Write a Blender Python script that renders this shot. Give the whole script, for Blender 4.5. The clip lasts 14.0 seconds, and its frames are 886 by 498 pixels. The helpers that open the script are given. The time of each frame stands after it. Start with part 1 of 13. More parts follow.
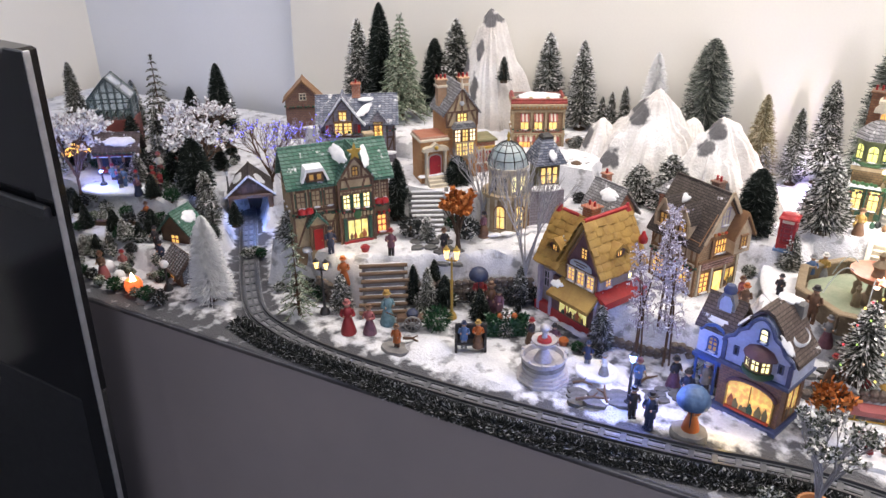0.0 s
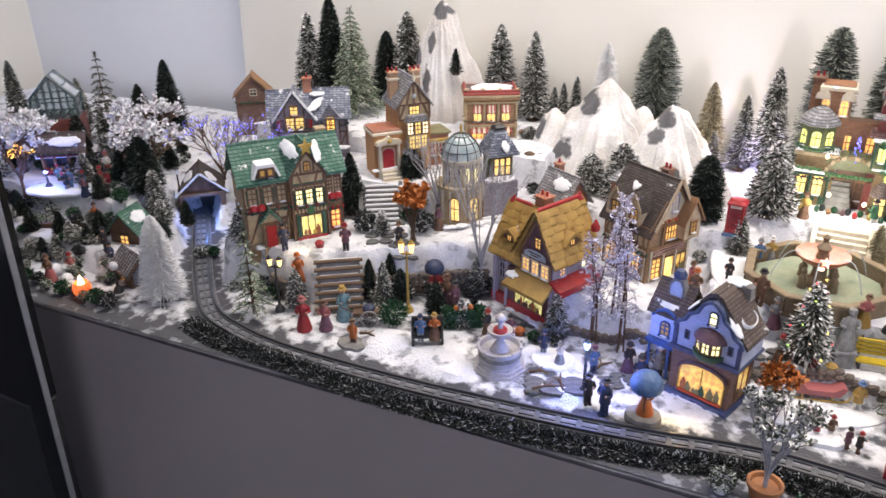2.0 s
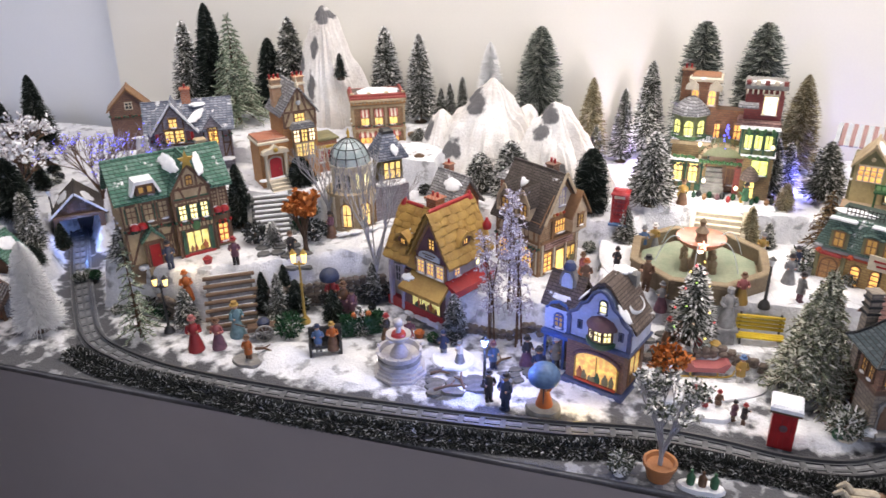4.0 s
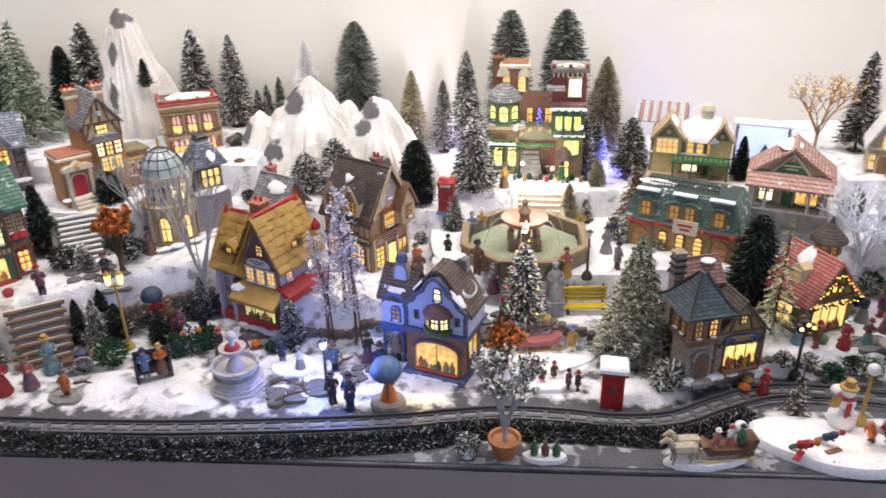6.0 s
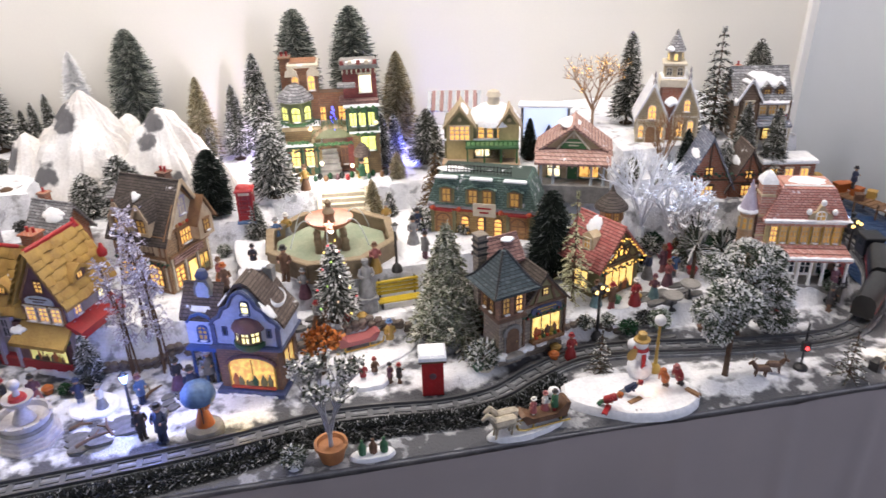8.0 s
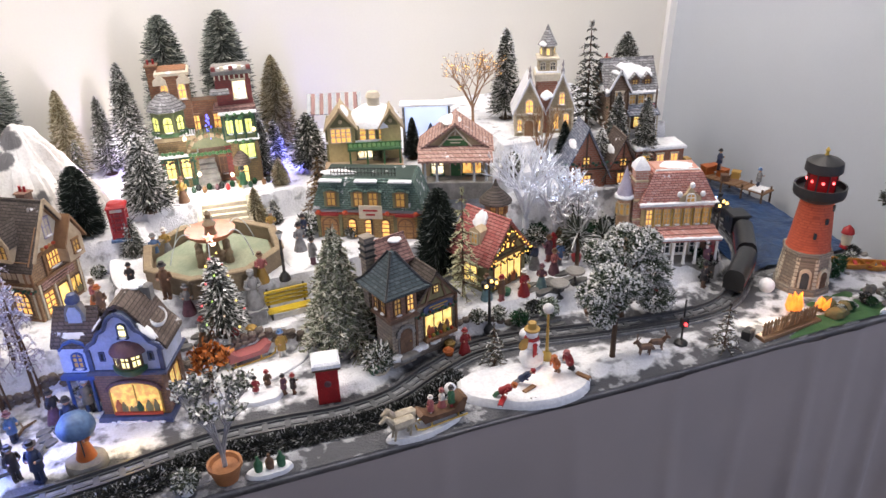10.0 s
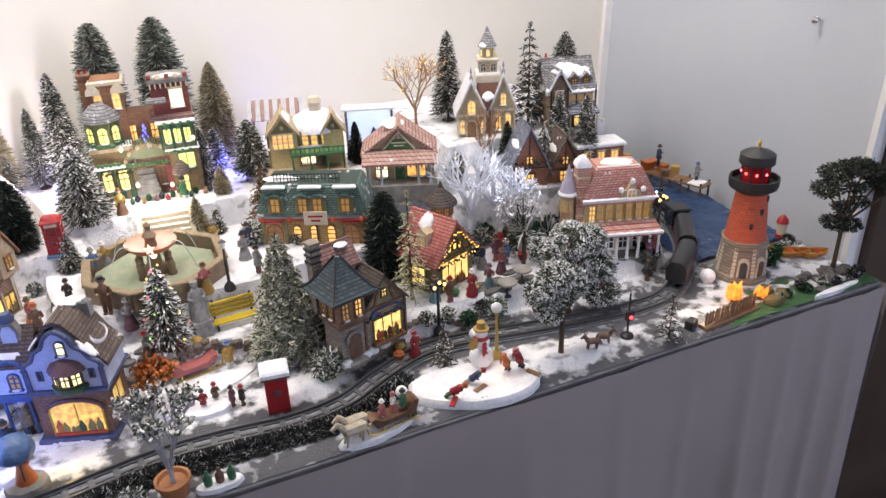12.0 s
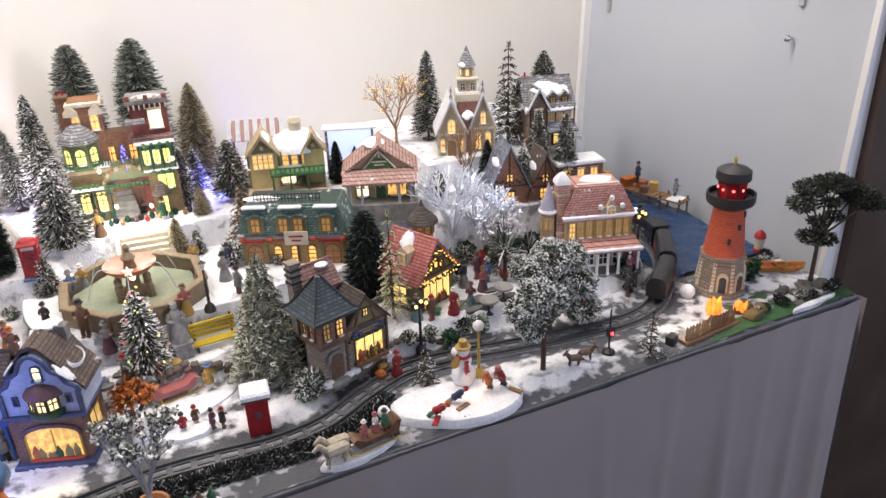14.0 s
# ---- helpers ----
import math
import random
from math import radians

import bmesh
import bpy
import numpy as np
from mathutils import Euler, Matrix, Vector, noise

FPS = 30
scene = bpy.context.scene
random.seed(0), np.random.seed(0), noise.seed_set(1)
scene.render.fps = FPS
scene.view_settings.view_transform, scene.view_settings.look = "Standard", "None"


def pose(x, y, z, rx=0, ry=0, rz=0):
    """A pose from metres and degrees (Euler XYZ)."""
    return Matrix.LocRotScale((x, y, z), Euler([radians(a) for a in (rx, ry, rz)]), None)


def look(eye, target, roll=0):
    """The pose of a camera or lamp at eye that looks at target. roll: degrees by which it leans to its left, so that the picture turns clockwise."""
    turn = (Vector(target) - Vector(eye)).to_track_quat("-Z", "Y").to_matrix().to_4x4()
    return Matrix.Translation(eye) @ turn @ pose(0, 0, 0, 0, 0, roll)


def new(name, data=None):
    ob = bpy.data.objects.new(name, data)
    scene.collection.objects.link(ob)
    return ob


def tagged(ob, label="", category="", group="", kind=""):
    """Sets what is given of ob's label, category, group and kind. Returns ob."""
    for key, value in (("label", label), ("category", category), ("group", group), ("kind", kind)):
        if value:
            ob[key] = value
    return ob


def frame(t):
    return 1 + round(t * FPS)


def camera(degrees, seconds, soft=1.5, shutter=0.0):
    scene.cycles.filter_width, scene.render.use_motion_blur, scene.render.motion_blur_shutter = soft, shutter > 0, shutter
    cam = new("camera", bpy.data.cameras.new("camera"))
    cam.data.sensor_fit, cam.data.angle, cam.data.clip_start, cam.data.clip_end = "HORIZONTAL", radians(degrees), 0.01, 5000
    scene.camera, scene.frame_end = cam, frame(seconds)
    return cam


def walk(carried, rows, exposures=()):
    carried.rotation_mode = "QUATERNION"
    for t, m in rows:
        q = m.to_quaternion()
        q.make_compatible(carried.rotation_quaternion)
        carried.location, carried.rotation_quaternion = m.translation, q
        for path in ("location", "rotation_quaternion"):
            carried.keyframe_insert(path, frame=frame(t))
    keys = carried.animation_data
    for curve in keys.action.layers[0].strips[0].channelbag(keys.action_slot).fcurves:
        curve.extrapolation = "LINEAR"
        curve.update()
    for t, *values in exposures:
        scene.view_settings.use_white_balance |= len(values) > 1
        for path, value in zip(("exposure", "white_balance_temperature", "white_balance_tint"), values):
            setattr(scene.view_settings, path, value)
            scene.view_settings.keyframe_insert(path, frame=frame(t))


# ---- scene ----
cam = camera(61.4, 14.0, soft=1.5, shutter=0.4)
PATH = [
    (0, (-0.009, 0.145, 1.431), (-0.874, 1.734, 0.58), -0.6),
    (0.5, (-0.004, 0.147, 1.430), (-0.872, 1.735, 0.58), -0.6),
    (1, (-0.001, 0.149, 1.431), (-0.862, 1.738, 0.577), -0.6),
    (1.5, (0.001, 0.151, 1.429), (-0.833, 1.749, 0.563), -0.7),
    (2, (0.003, 0.153, 1.428), (-0.771, 1.781, 0.561), -0.8),
    (4.5, (0.023, 0.17, 1.422), (-0.429, 1.918, 0.561), -1.1),
    (5, (0.028, 0.173, 1.419), (-0.323, 1.943, 0.556), -1.1),
    (5.5, (0.03, 0.176, 1.417), (-0.231, 1.957, 0.546), -1.1),
    (6, (0.037, 0.179, 1.415), (-0.094, 1.975, 0.544), -1.2),
    (6.5, (0.042, 0.182, 1.412), (0.026, 1.982, 0.541), -1.2),
    (7, (0.049, 0.184, 1.41), (0.148, 1.98, 0.536), -1.5),
    (7.5, (0.056, 0.186, 1.41), (0.285, 1.968, 0.531), -1.5),
    (8, (0.063, 0.186, 1.409), (0.4, 1.949, 0.526), -1.6),
    (8.5, (0.071, 0.186, 1.408), (0.523, 1.921, 0.521), -1.8),
    (9, (0.074, 0.187, 1.407), (0.593, 1.902, 0.52), -1.7),
    (11.5, (0.086, 0.184, 1.406), (0.778, 1.838, 0.52), -2.0),
    (12, (0.086, 0.183, 1.405), (0.807, 1.827, 0.521), -2.0),
    (12.5, (0.087, 0.183, 1.403), (0.813, 1.826, 0.523), -2.1),
    (13, (0.09, 0.182, 1.406), (0.846, 1.821, 0.544), -2.1),
    (13.5, (0.089, 0.182, 1.405), (0.852, 1.822, 0.552), -2.0),
    (14, (0.089, 0.181, 1.407), (0.86, 1.823, 0.564), -2.0),
]
walk(cam, [(t, look(eye, target, roll)) for t, eye, target, roll in PATH], exposures=[(0, 0.35, 6500, 18), (14, 0.35, 6500, 18)])

# ---- light: a strip lamp over the display, cool daylight from the room behind ----
world = bpy.data.worlds.new("world")
world.use_nodes = True
world.node_tree.nodes["Background"].inputs[0].default_value = (0.6, 0.7, 0.9, 1)
world.node_tree.nodes["Background"].inputs[1].default_value = 0.05
scene.world = world


def area_lamp(name, m, sx, sy, watts, colour):
    d = bpy.data.lights.new(name, "AREA")
    d.shape, d.size, d.size_y, d.energy, d.color = "RECTANGLE", sx, sy, watts, colour
    ob = new(name, d)
    ob.matrix_world = m
    return ob


def bulb(name, p, watts, colour, r=0.006):
    d = bpy.data.lights.new(name, "POINT")
    d.energy, d.color, d.shadow_soft_size = watts, colour, r
    ob = new(name, d)
    ob.location = p
    return ob


area_lamp("strip_lamp_light", look((0.0, 1.32, 2.33), (0.0, 1.82, 1.25)), 2.4, 0.25, 31, (0.985, 0.93, 0.82))
area_lamp("room_window_light", look((0.7, -2.2, 1.9), (0.3, 1.4, 0.8)), 1.6, 1.4, 18, (0.78, 0.84, 1.0))
area_lamp("right_window_light", look((2.45, -0.9, 1.7), (1.2, 1.3, 1.0)), 0.9, 1.2, 14, (0.66, 0.78, 1.0))

area_lamp("left_window_light", look((-2.1, 0.35, 2.2), (-1.7, 1.7, 1.1)), 0.7, 0.6, 4.0, (0.74, 0.84, 1.0))

# ---- materials ----
MATS = {}


def mat(name, c, rough=0.6, c2=None, scale=40.0, bump=0.15, metal=0.0, fine=220.0, mix=0.5, sharp=False, coat=0.0, grain=0.2):
    """Painted or natural surface: two colours mixed by a broad noise, fine grain in value and relief."""
    if name in MATS:
        return MATS[name]
    m = bpy.data.materials.new(name)
    m.use_nodes = True
    nt = m.node_tree
    N, L = nt.nodes, nt.links
    b = N["Principled BSDF"]
    co = N.new("ShaderNodeTexCoord")
    n1, n2 = N.new("ShaderNodeTexNoise"), N.new("ShaderNodeTexNoise")
    n1.inputs["Scale"].default_value, n2.inputs["Scale"].default_value = scale, fine
    n1.inputs["Detail"].default_value, n2.inputs["Detail"].default_value = 4, 3
    L.new(co.outputs["Object"], n1.inputs["Vector"])
    L.new(co.outputs["Object"], n2.inputs["Vector"])
    c2 = c2 or tuple(0.72 * v for v in c)
    ramp = N.new("ShaderNodeValToRGB")
    w = 0.06 if sharp else 0.2
    ramp.color_ramp.elements[0].position, ramp.color_ramp.elements[1].position = mix - w, mix + w
    ramp.color_ramp.elements[0].color, ramp.color_ramp.elements[1].color = (*c, 1), (*c2, 1)
    L.new(n1.outputs["Fac"], ramp.inputs["Fac"])
    hs = N.new("ShaderNodeHueSaturation")
    ma = N.new("ShaderNodeMapRange")
    ma.inputs["To Min"].default_value, ma.inputs["To Max"].default_value = 1 - grain, 1 + grain
    L.new(n2.outputs["Fac"], ma.inputs["Value"])
    L.new(ma.outputs["Result"], hs.inputs["Value"])
    L.new(ramp.outputs["Color"], hs.inputs["Color"])
    L.new(hs.outputs["Color"], b.inputs["Base Color"])
    b.inputs["Roughness"].default_value, b.inputs["Metallic"].default_value = rough, metal
    b.inputs["Coat Weight"].default_value = coat
    if bump:
        bp = N.new("ShaderNodeBump")
        bp.inputs["Strength"].default_value, bp.inputs["Distance"].default_value = bump, 0.004
        L.new(n2.outputs["Fac"], bp.inputs["Height"])
        L.new(bp.outputs["Normal"], b.inputs["Normal"])
    MATS[name] = m
    return m


def glow(name, c, strength, c2=None, scale=90.0, lo=0.36, hi=0.56):
    """A lit pane or bulb; uneven, as a bulb behind a thin pane is."""
    if name in MATS:
        return MATS[name]
    m = bpy.data.materials.new(name)
    m.use_nodes = True
    nt = m.node_tree
    N, L = nt.nodes, nt.links
    b = N["Principled BSDF"]
    b.inputs["Base Color"].default_value, b.inputs["Roughness"].default_value = (*c, 1), 0.3
    co, n1, ramp = N.new("ShaderNodeTexCoord"), N.new("ShaderNodeTexNoise"), N.new("ShaderNodeValToRGB")
    n1.inputs["Scale"].default_value = scale
    L.new(co.outputs["Object"], n1.inputs["Vector"])
    L.new(n1.outputs["Fac"], ramp.inputs["Fac"])
    ramp.color_ramp.elements[0].position, ramp.color_ramp.elements[1].position = lo, hi
    ramp.color_ramp.elements[0].color, ramp.color_ramp.elements[1].color = (*(c2 or (0.4 * c[0], 0.25 * c[1], 0.15 * c[2])), 1), (*c, 1)
    L.new(ramp.outputs["Color"], b.inputs["Emission Color"])
    b.inputs["Emission Strength"].default_value = strength
    MATS[name] = m
    return m


def speckled(name, dark, light, share, rough=0.8, second=None):
    """Bristles, needles and leaves: each island takes one of the colours by chance."""
    if name in MATS:
        return MATS[name]
    m = bpy.data.materials.new(name)
    m.use_nodes = True
    nt = m.node_tree
    N, L = nt.nodes, nt.links
    b = N["Principled BSDF"]
    g, ramp = N.new("ShaderNodeNewGeometry"), N.new("ShaderNodeValToRGB")
    e = ramp.color_ramp.elements
    e[0].position, e[0].color = 0.0, (*dark, 1)
    e[1].position, e[1].color = 1 - share, (*(second or tuple(1.5 * v for v in dark)), 1)
    k = e.new(min(0.999, 1 - share + 0.02))
    k.color = (*light, 1)
    L.new(g.outputs["Random Per Island"], ramp.inputs["Fac"])
    L.new(ramp.outputs["Color"], b.inputs["Base Color"])
    b.inputs["Roughness"].default_value = rough
    b.inputs["Specular IOR Level"].default_value = 0.2
    MATS[name] = m
    return m


def brickwork(name, c, c2, mortar, scale=1.0, rough=0.7):
    """Moulded brick relief, too small to lay piece by piece."""
    if name in MATS:
        return MATS[name]
    m = mat(name, c, rough, c2)
    nt = m.node_tree
    N, L = nt.nodes, nt.links
    b = N["Principled BSDF"]
    co = [n for n in N if n.type == "TEX_COORD"][0]
    t = N.new("ShaderNodeTexBrick")
    t.inputs["Color1"].default_value, t.inputs["Color2"].default_value, t.inputs["Mortar"].default_value = (*c, 1), (*c2, 1), (*mortar, 1)
    t.inputs["Scale"].default_value = 60 * scale
    t.inputs["Mortar Size"].default_value = 0.03
    xyz, add, cmb = N.new("ShaderNodeSeparateXYZ"), N.new("ShaderNodeMath"), N.new("ShaderNodeCombineXYZ")
    L.new(co.outputs["Object"], xyz.inputs[0])
    L.new(xyz.outputs["X"], add.inputs[0])
    L.new(xyz.outputs["Y"], add.inputs[1])
    L.new(add.outputs[0], cmb.inputs["X"])
    L.new(xyz.outputs["Z"], cmb.inputs["Y"])
    L.new(cmb.outputs[0], t.inputs["Vector"])
    hs = [n for n in N if n.type == "HUE_SAT"][0]
    L.new(t.outputs["Color"], hs.inputs["Color"])
    bp = [n for n in N if n.type == "BUMP"][0]
    bp.inputs["Strength"].default_value = 0.4
    inv = N.new("ShaderNodeMath")
    inv.operation, inv.inputs[0].default_value = "SUBTRACT", 1.0
    L.new(t.outputs["Fac"], inv.inputs[1])
    L.new(inv.outputs[0], bp.inputs["Height"])
    return m


def plank_lines(name, c, c2, scale, axis="Z", rough=0.7, snow=0.6):
    """Roof shingles as fine moulded relief, dusted with snow paint; snow: how high the noise must be to lie white."""
    if name in MATS:
        return MATS[name]
    m = brickwork(name, c, c2, tuple(0.35 * v for v in c), scale / 48, rough)
    nt = m.node_tree
    N, L = nt.nodes, nt.links
    b = N["Principled BSDF"]
    co = [n for n in N if n.type == "TEX_COORD"][0]
    hs = [n for n in N if n.type == "HUE_SAT"][0]
    n = N.new("ShaderNodeTexNoise")
    n.inputs["Scale"].default_value, n.inputs["Detail"].default_value, n.inputs["Roughness"].default_value = 38, 8, 0.7
    L.new(co.outputs["Object"], n.inputs["Vector"])
    r = N.new("ShaderNodeMapRange")
    r.inputs["From Min"].default_value, r.inputs["From Max"].default_value = snow, snow + 0.05
    L.new(n.outputs["Fac"], r.inputs["Value"])
    mx = N.new("ShaderNodeMix")
    mx.data_type = "RGBA"
    L.new(r.outputs["Result"], mx.inputs["Factor"])
    L.new(hs.outputs["Color"], mx.inputs["A"])
    mx.inputs["B"].default_value = (0.76, 0.77, 0.8, 1)
    L.new(mx.outputs["Result"], b.inputs["Base Color"])
    return m


SNOW = mat("snow_fluff", (0.86, 0.87, 0.9), 0.9, (0.74, 0.77, 0.83), 25, 0.5, fine=320)
SNOW_PAINT = mat("snow_paint", (0.82, 0.83, 0.86), 0.55, (0.68, 0.7, 0.75), 60, 0.2)
WALL = mat("wall_paint", (0.76, 0.74, 0.68), 0.75, (0.73, 0.71, 0.66), 3, 0.04, grain=0.03)
WALL_GREY = mat("wall_paint_grey", (0.76, 0.78, 0.82), 0.75, (0.73, 0.75, 0.79), 3, 0.04, grain=0.03)
DOOR_PAINT = mat("door_paint", (0.5, 0.54, 0.6), 0.45, (0.47, 0.51, 0.57), 4, 0.02, grain=0.03)
TRIM = mat("trim_white", (0.8, 0.8, 0.79), 0.4, (0.76, 0.76, 0.76), 5, 0.02, grain=0.03)
CLOTH = mat("grey_cloth", (0.33, 0.285, 0.28), 0.85, (0.295, 0.257, 0.253), 5, 0.08, fine=900, grain=0.06)
TABLE_DARK = mat("table_edge", (0.10, 0.10, 0.11), 0.7, (0.2, 0.2, 0.21), 22, 0.2)
FLOOR = mat("dark_floor", (0.06, 0.065, 0.08), 0.4, (0.045, 0.05, 0.06), 6, 0.05)
WOODBROWN = mat("brown_wood", (0.22, 0.12, 0.06), 0.5, (0.15, 0.08, 0.04), 9, 0.1)
WOODDARK = mat("dark_wood", (0.05, 0.03, 0.02), 0.45, (0.08, 0.05, 0.035), 9, 0.1)
BLACK_GLOSS = mat("black_gloss", (0.008, 0.008, 0.009), 0.12, (0.012, 0.012, 0.013), 4, 0.0)
SILVER = mat("silver_strip", (0.45, 0.46, 0.48), 0.35, None, 30, 0.0, metal=0.6)
BLACK = mat("black_iron", (0.018, 0.018, 0.02), 0.45, (0.03, 0.03, 0.032), 60, 0.1)
CHROME = mat("chrome", (0.7, 0.7, 0.7), 0.2, None, 30, 0.0, metal=1.0)
TRACK = mat("track_plastic", (0.075, 0.08, 0.09), 0.5, (0.11, 0.115, 0.125), 50, 0.15)
TRACK_LIGHT = mat("track_rail", (0.05, 0.052, 0.058), 0.35, (0.07, 0.07, 0.075), 80, 0.05)
TRACK_BED = mat("track_bed_grey", (0.13, 0.135, 0.15), 0.75, (0.3, 0.31, 0.33), 70, 0.3, mix=0.56)
LAKE = mat("blue_water_cloth", (0.01, 0.028, 0.085), 0.3, (0.022, 0.06, 0.15), 45, 0.7, fine=90)
GRASS_MAT = mat("green_mat", (0.03, 0.1, 0.035), 0.9, (0.06, 0.14, 0.05), 40, 0.6, fine=500)
GREYSTONE = mat("grey_stone", (0.28, 0.27, 0.26), 0.8, (0.16, 0.155, 0.15), 60, 0.4)
BARK = mat("bark_brown", (0.1, 0.06, 0.035), 0.85, (0.06, 0.035, 0.02), 80, 0.4)

SAGE_FROST = speckled("needles_sage", (0.14, 0.16, 0.11), (0.55, 0.55, 0.47), 0.5, second=(0.2, 0.22, 0.15))
GREEN_FROST = speckled("needles_frosted", (0.03, 0.033, 0.026), (0.5, 0.5, 0.47), 0.28, second=(0.11, 0.115, 0.095))
FLOCK = mat("flock_white", (0.78, 0.78, 0.77), 0.9, (0.66, 0.66, 0.66), 200, 0.2)
GREEN_SNOWY = speckled("needles_snowy", (0.028, 0.032, 0.026), (0.62, 0.62, 0.6), 0.28, second=(0.11, 0.115, 0.095))
GREEN_DARK = speckled("needles_dark", (0.014, 0.02, 0.016), (0.22, 0.24, 0.23), 0.1)
GREEN_PALE = speckled("needles_pale", (0.11, 0.15, 0.105), (0.46, 0.5, 0.4), 0.36, second=(0.22, 0.28, 0.2))
GREEN_GREY = speckled("needles_grey_green", (0.05, 0.06, 0.048), (0.36, 0.38, 0.34), 0.42, second=(0.12, 0.135, 0.115))
BRISTLE_BROWN = speckled("bristles_brown", (0.1, 0.06, 0.03), (0.4, 0.32, 0.2), 0.25)
BRISTLE_GOLD = speckled("bristles_gold", (0.16, 0.13, 0.07), (0.55, 0.5, 0.36), 0.4)
BRISTLE_WHITE = speckled("bristles_white", (0.82, 0.82, 0.82), (0.88, 0.88, 0.88), 0.5, second=(0.84, 0.84, 0.85))
BRISTLE_CREAM = speckled("bristles_cream", (0.34, 0.34, 0.2), (0.55, 0.55, 0.36), 0.4, second=(0.42, 0.42, 0.26))
BRISTLE_ORANGE = speckled("leaves_orange", (0.3, 0.09, 0.02), (0.7, 0.3, 0.1), 0.2, second=(0.42, 0.13, 0.03))
HEDGE = speckled("hedge_needles", (0.014, 0.016, 0.015), (0.46, 0.47, 0.49), 0.13, second=(0.045, 0.05, 0.05))
HEDGE_GREEN = speckled("hedge_green", (0.012, 0.045, 0.02), (0.35, 0.4, 0.36), 0.1)


# ---- mesh helpers ----
class MB:
    """Vertices and faces gathered for one mesh."""

    def __init__(self):
        self.v, self.f, self.mi = [], [], []
        self.slot = 0

    def add(self, vs, fs, m=None):
        o = len(self.v)
        self.v += [tuple(m @ Vector(p)) if m else tuple(p) for p in vs]
        self.f += [tuple(i + o for i in f) for f in fs]
        self.mi += [self.slot] * len(fs)
        return self

    def box(self, x, y, z, sx, sy, sz, rz=0.0, m=None, bev=0.0):
        """A box whose base's middle lies at x, y, z; bev narrows its top a little, as worn edges are."""
        a, b = sx / 2, sy / 2
        t = bev
        vs = [(-a, -b, 0), (a, -b, 0), (a, b, 0), (-a, b, 0)]
        if t:
            vs += [(-a, -b, sz - t), (a, -b, sz - t), (a, b, sz - t), (-a, b, sz - t)]
            vs += [(-a + t, -b + t, sz), (a - t, -b + t, sz), (a - t, b - t, sz), (-a + t, b - t, sz)]
        else:
            vs += [(-a, -b, sz), (a, -b, sz), (a, b, sz), (-a, b, sz)]
        fs = [(3, 2, 1, 0)]
        n = len(vs) // 4
        for k in range(n - 1):
            o = 4 * k
            fs += [(o + i, o + (i + 1) % 4, o + 4 + (i + 1) % 4, o + 4 + i) for i in range(4)]
        o = 4 * (n - 1)
        fs.append((o, o + 1, o + 2, o + 3))
        w = pose(x, y, z, 0, 0, rz)
        return self.add(vs, fs, m @ w if m else w)

    def lathe(self, prof, n=12, m=None, cap=True):
        """A turned shape from (radius, height) pairs."""
        vs, fs = [], []
        for r, z in prof:
            vs += [(r * math.cos(2 * math.pi * i / n), r * math.sin(2 * math.pi * i / n), z) for i in range(n)]
        for k in range(len(prof) - 1):
            o = k * n
            fs += [(o + i, o + (i + 1) % n, o + n + (i + 1) % n, o + n + i) for i in range(n)]
        if cap:
            fs += [tuple(range(n - 1, -1, -1)), tuple((len(prof) - 1) * n + i for i in range(n))]
        return self.add(vs, fs, m)

    def rod(self, p, q, r, r2=None, n=6):
        p, q = Vector(p), Vector(q)
        d = q - p
        if d.length < 1e-6:
            return self
        m = Matrix.Translation(p) @ d.to_track_quat("Z", "Y").to_matrix().to_4x4()
        return self.lathe([(r, 0), (r if r2 is None else r2, d.length)], n, m)

    def poly(self, pts, depth, m=None):
        """A polygon in x, z, drawn out along y by depth (from y = 0 to y = depth)."""
        n = len(pts)
        vs = [(x, 0, z) for x, z in pts] + [(x, depth, z) for x, z in pts]
        fs = [tuple(range(n)), tuple(range(2 * n - 1, n - 1, -1))]
        fs += [((i + 1) % n, i, i + n, (i + 1) % n + n) for i in range(n)]
        return self.add(vs, fs, m)

    def ball(self, p, r, sz=1.0, n=10, m=None):
        k = max(4, n // 2)
        prof = [(max(0.0005, r * math.sin(math.pi * i / k)), -r * sz * math.cos(math.pi * i / k)) for i in range(k + 1)]
        w = Matrix.Translation(p)
        return self.lathe(prof, n, m @ w if m else w)

    def mesh(self, name, mats):
        me = bpy.data.meshes.new(name)
        me.from_pydata(self.v, [], self.f)
        for q in mats:
            me.materials.append(q)
        if len(mats) > 1:
            me.polygons.foreach_set("material_index", self.mi)
        me.update()
        return me


def smooth(ob, angle=40):
    me = ob.data
    me.polygons.foreach_set("use_smooth", [True] * len(me.polygons))
    me.set_sharp_from_angle(angle=radians(angle))
    return ob


def part(name, mb, material, parent, label="", m=None, sm=True):
    mats = material if isinstance(material, (list, tuple)) else [material]
    ob = new(name, mb if isinstance(mb, bpy.types.Mesh) else mb.mesh(name, mats))
    if parent is not None:
        ob.parent = parent
    if m is not None:
        ob.matrix_basis = m
    if sm and not isinstance(mb, bpy.types.Mesh):
        smooth(ob)
    if label:
        ob["label"] = label
    return ob


def thing(name, m, label, category, group=""):
    ob = new(name)
    ob.empty_display_size = 0.02
    ob.matrix_basis = m
    return tagged(ob, label, category, group)


def solid(name, mb, material, m, label, category, group="", kind=""):
    ob = part(name, mb, material, None, m=m)
    return tagged(ob, label, category, group, kind)


def hash01(*k):
    return (math.sin(sum(v * w for v, w in zip(k, (12.9898, 78.233, 37.719)))) * 43758.5453) % 1.0


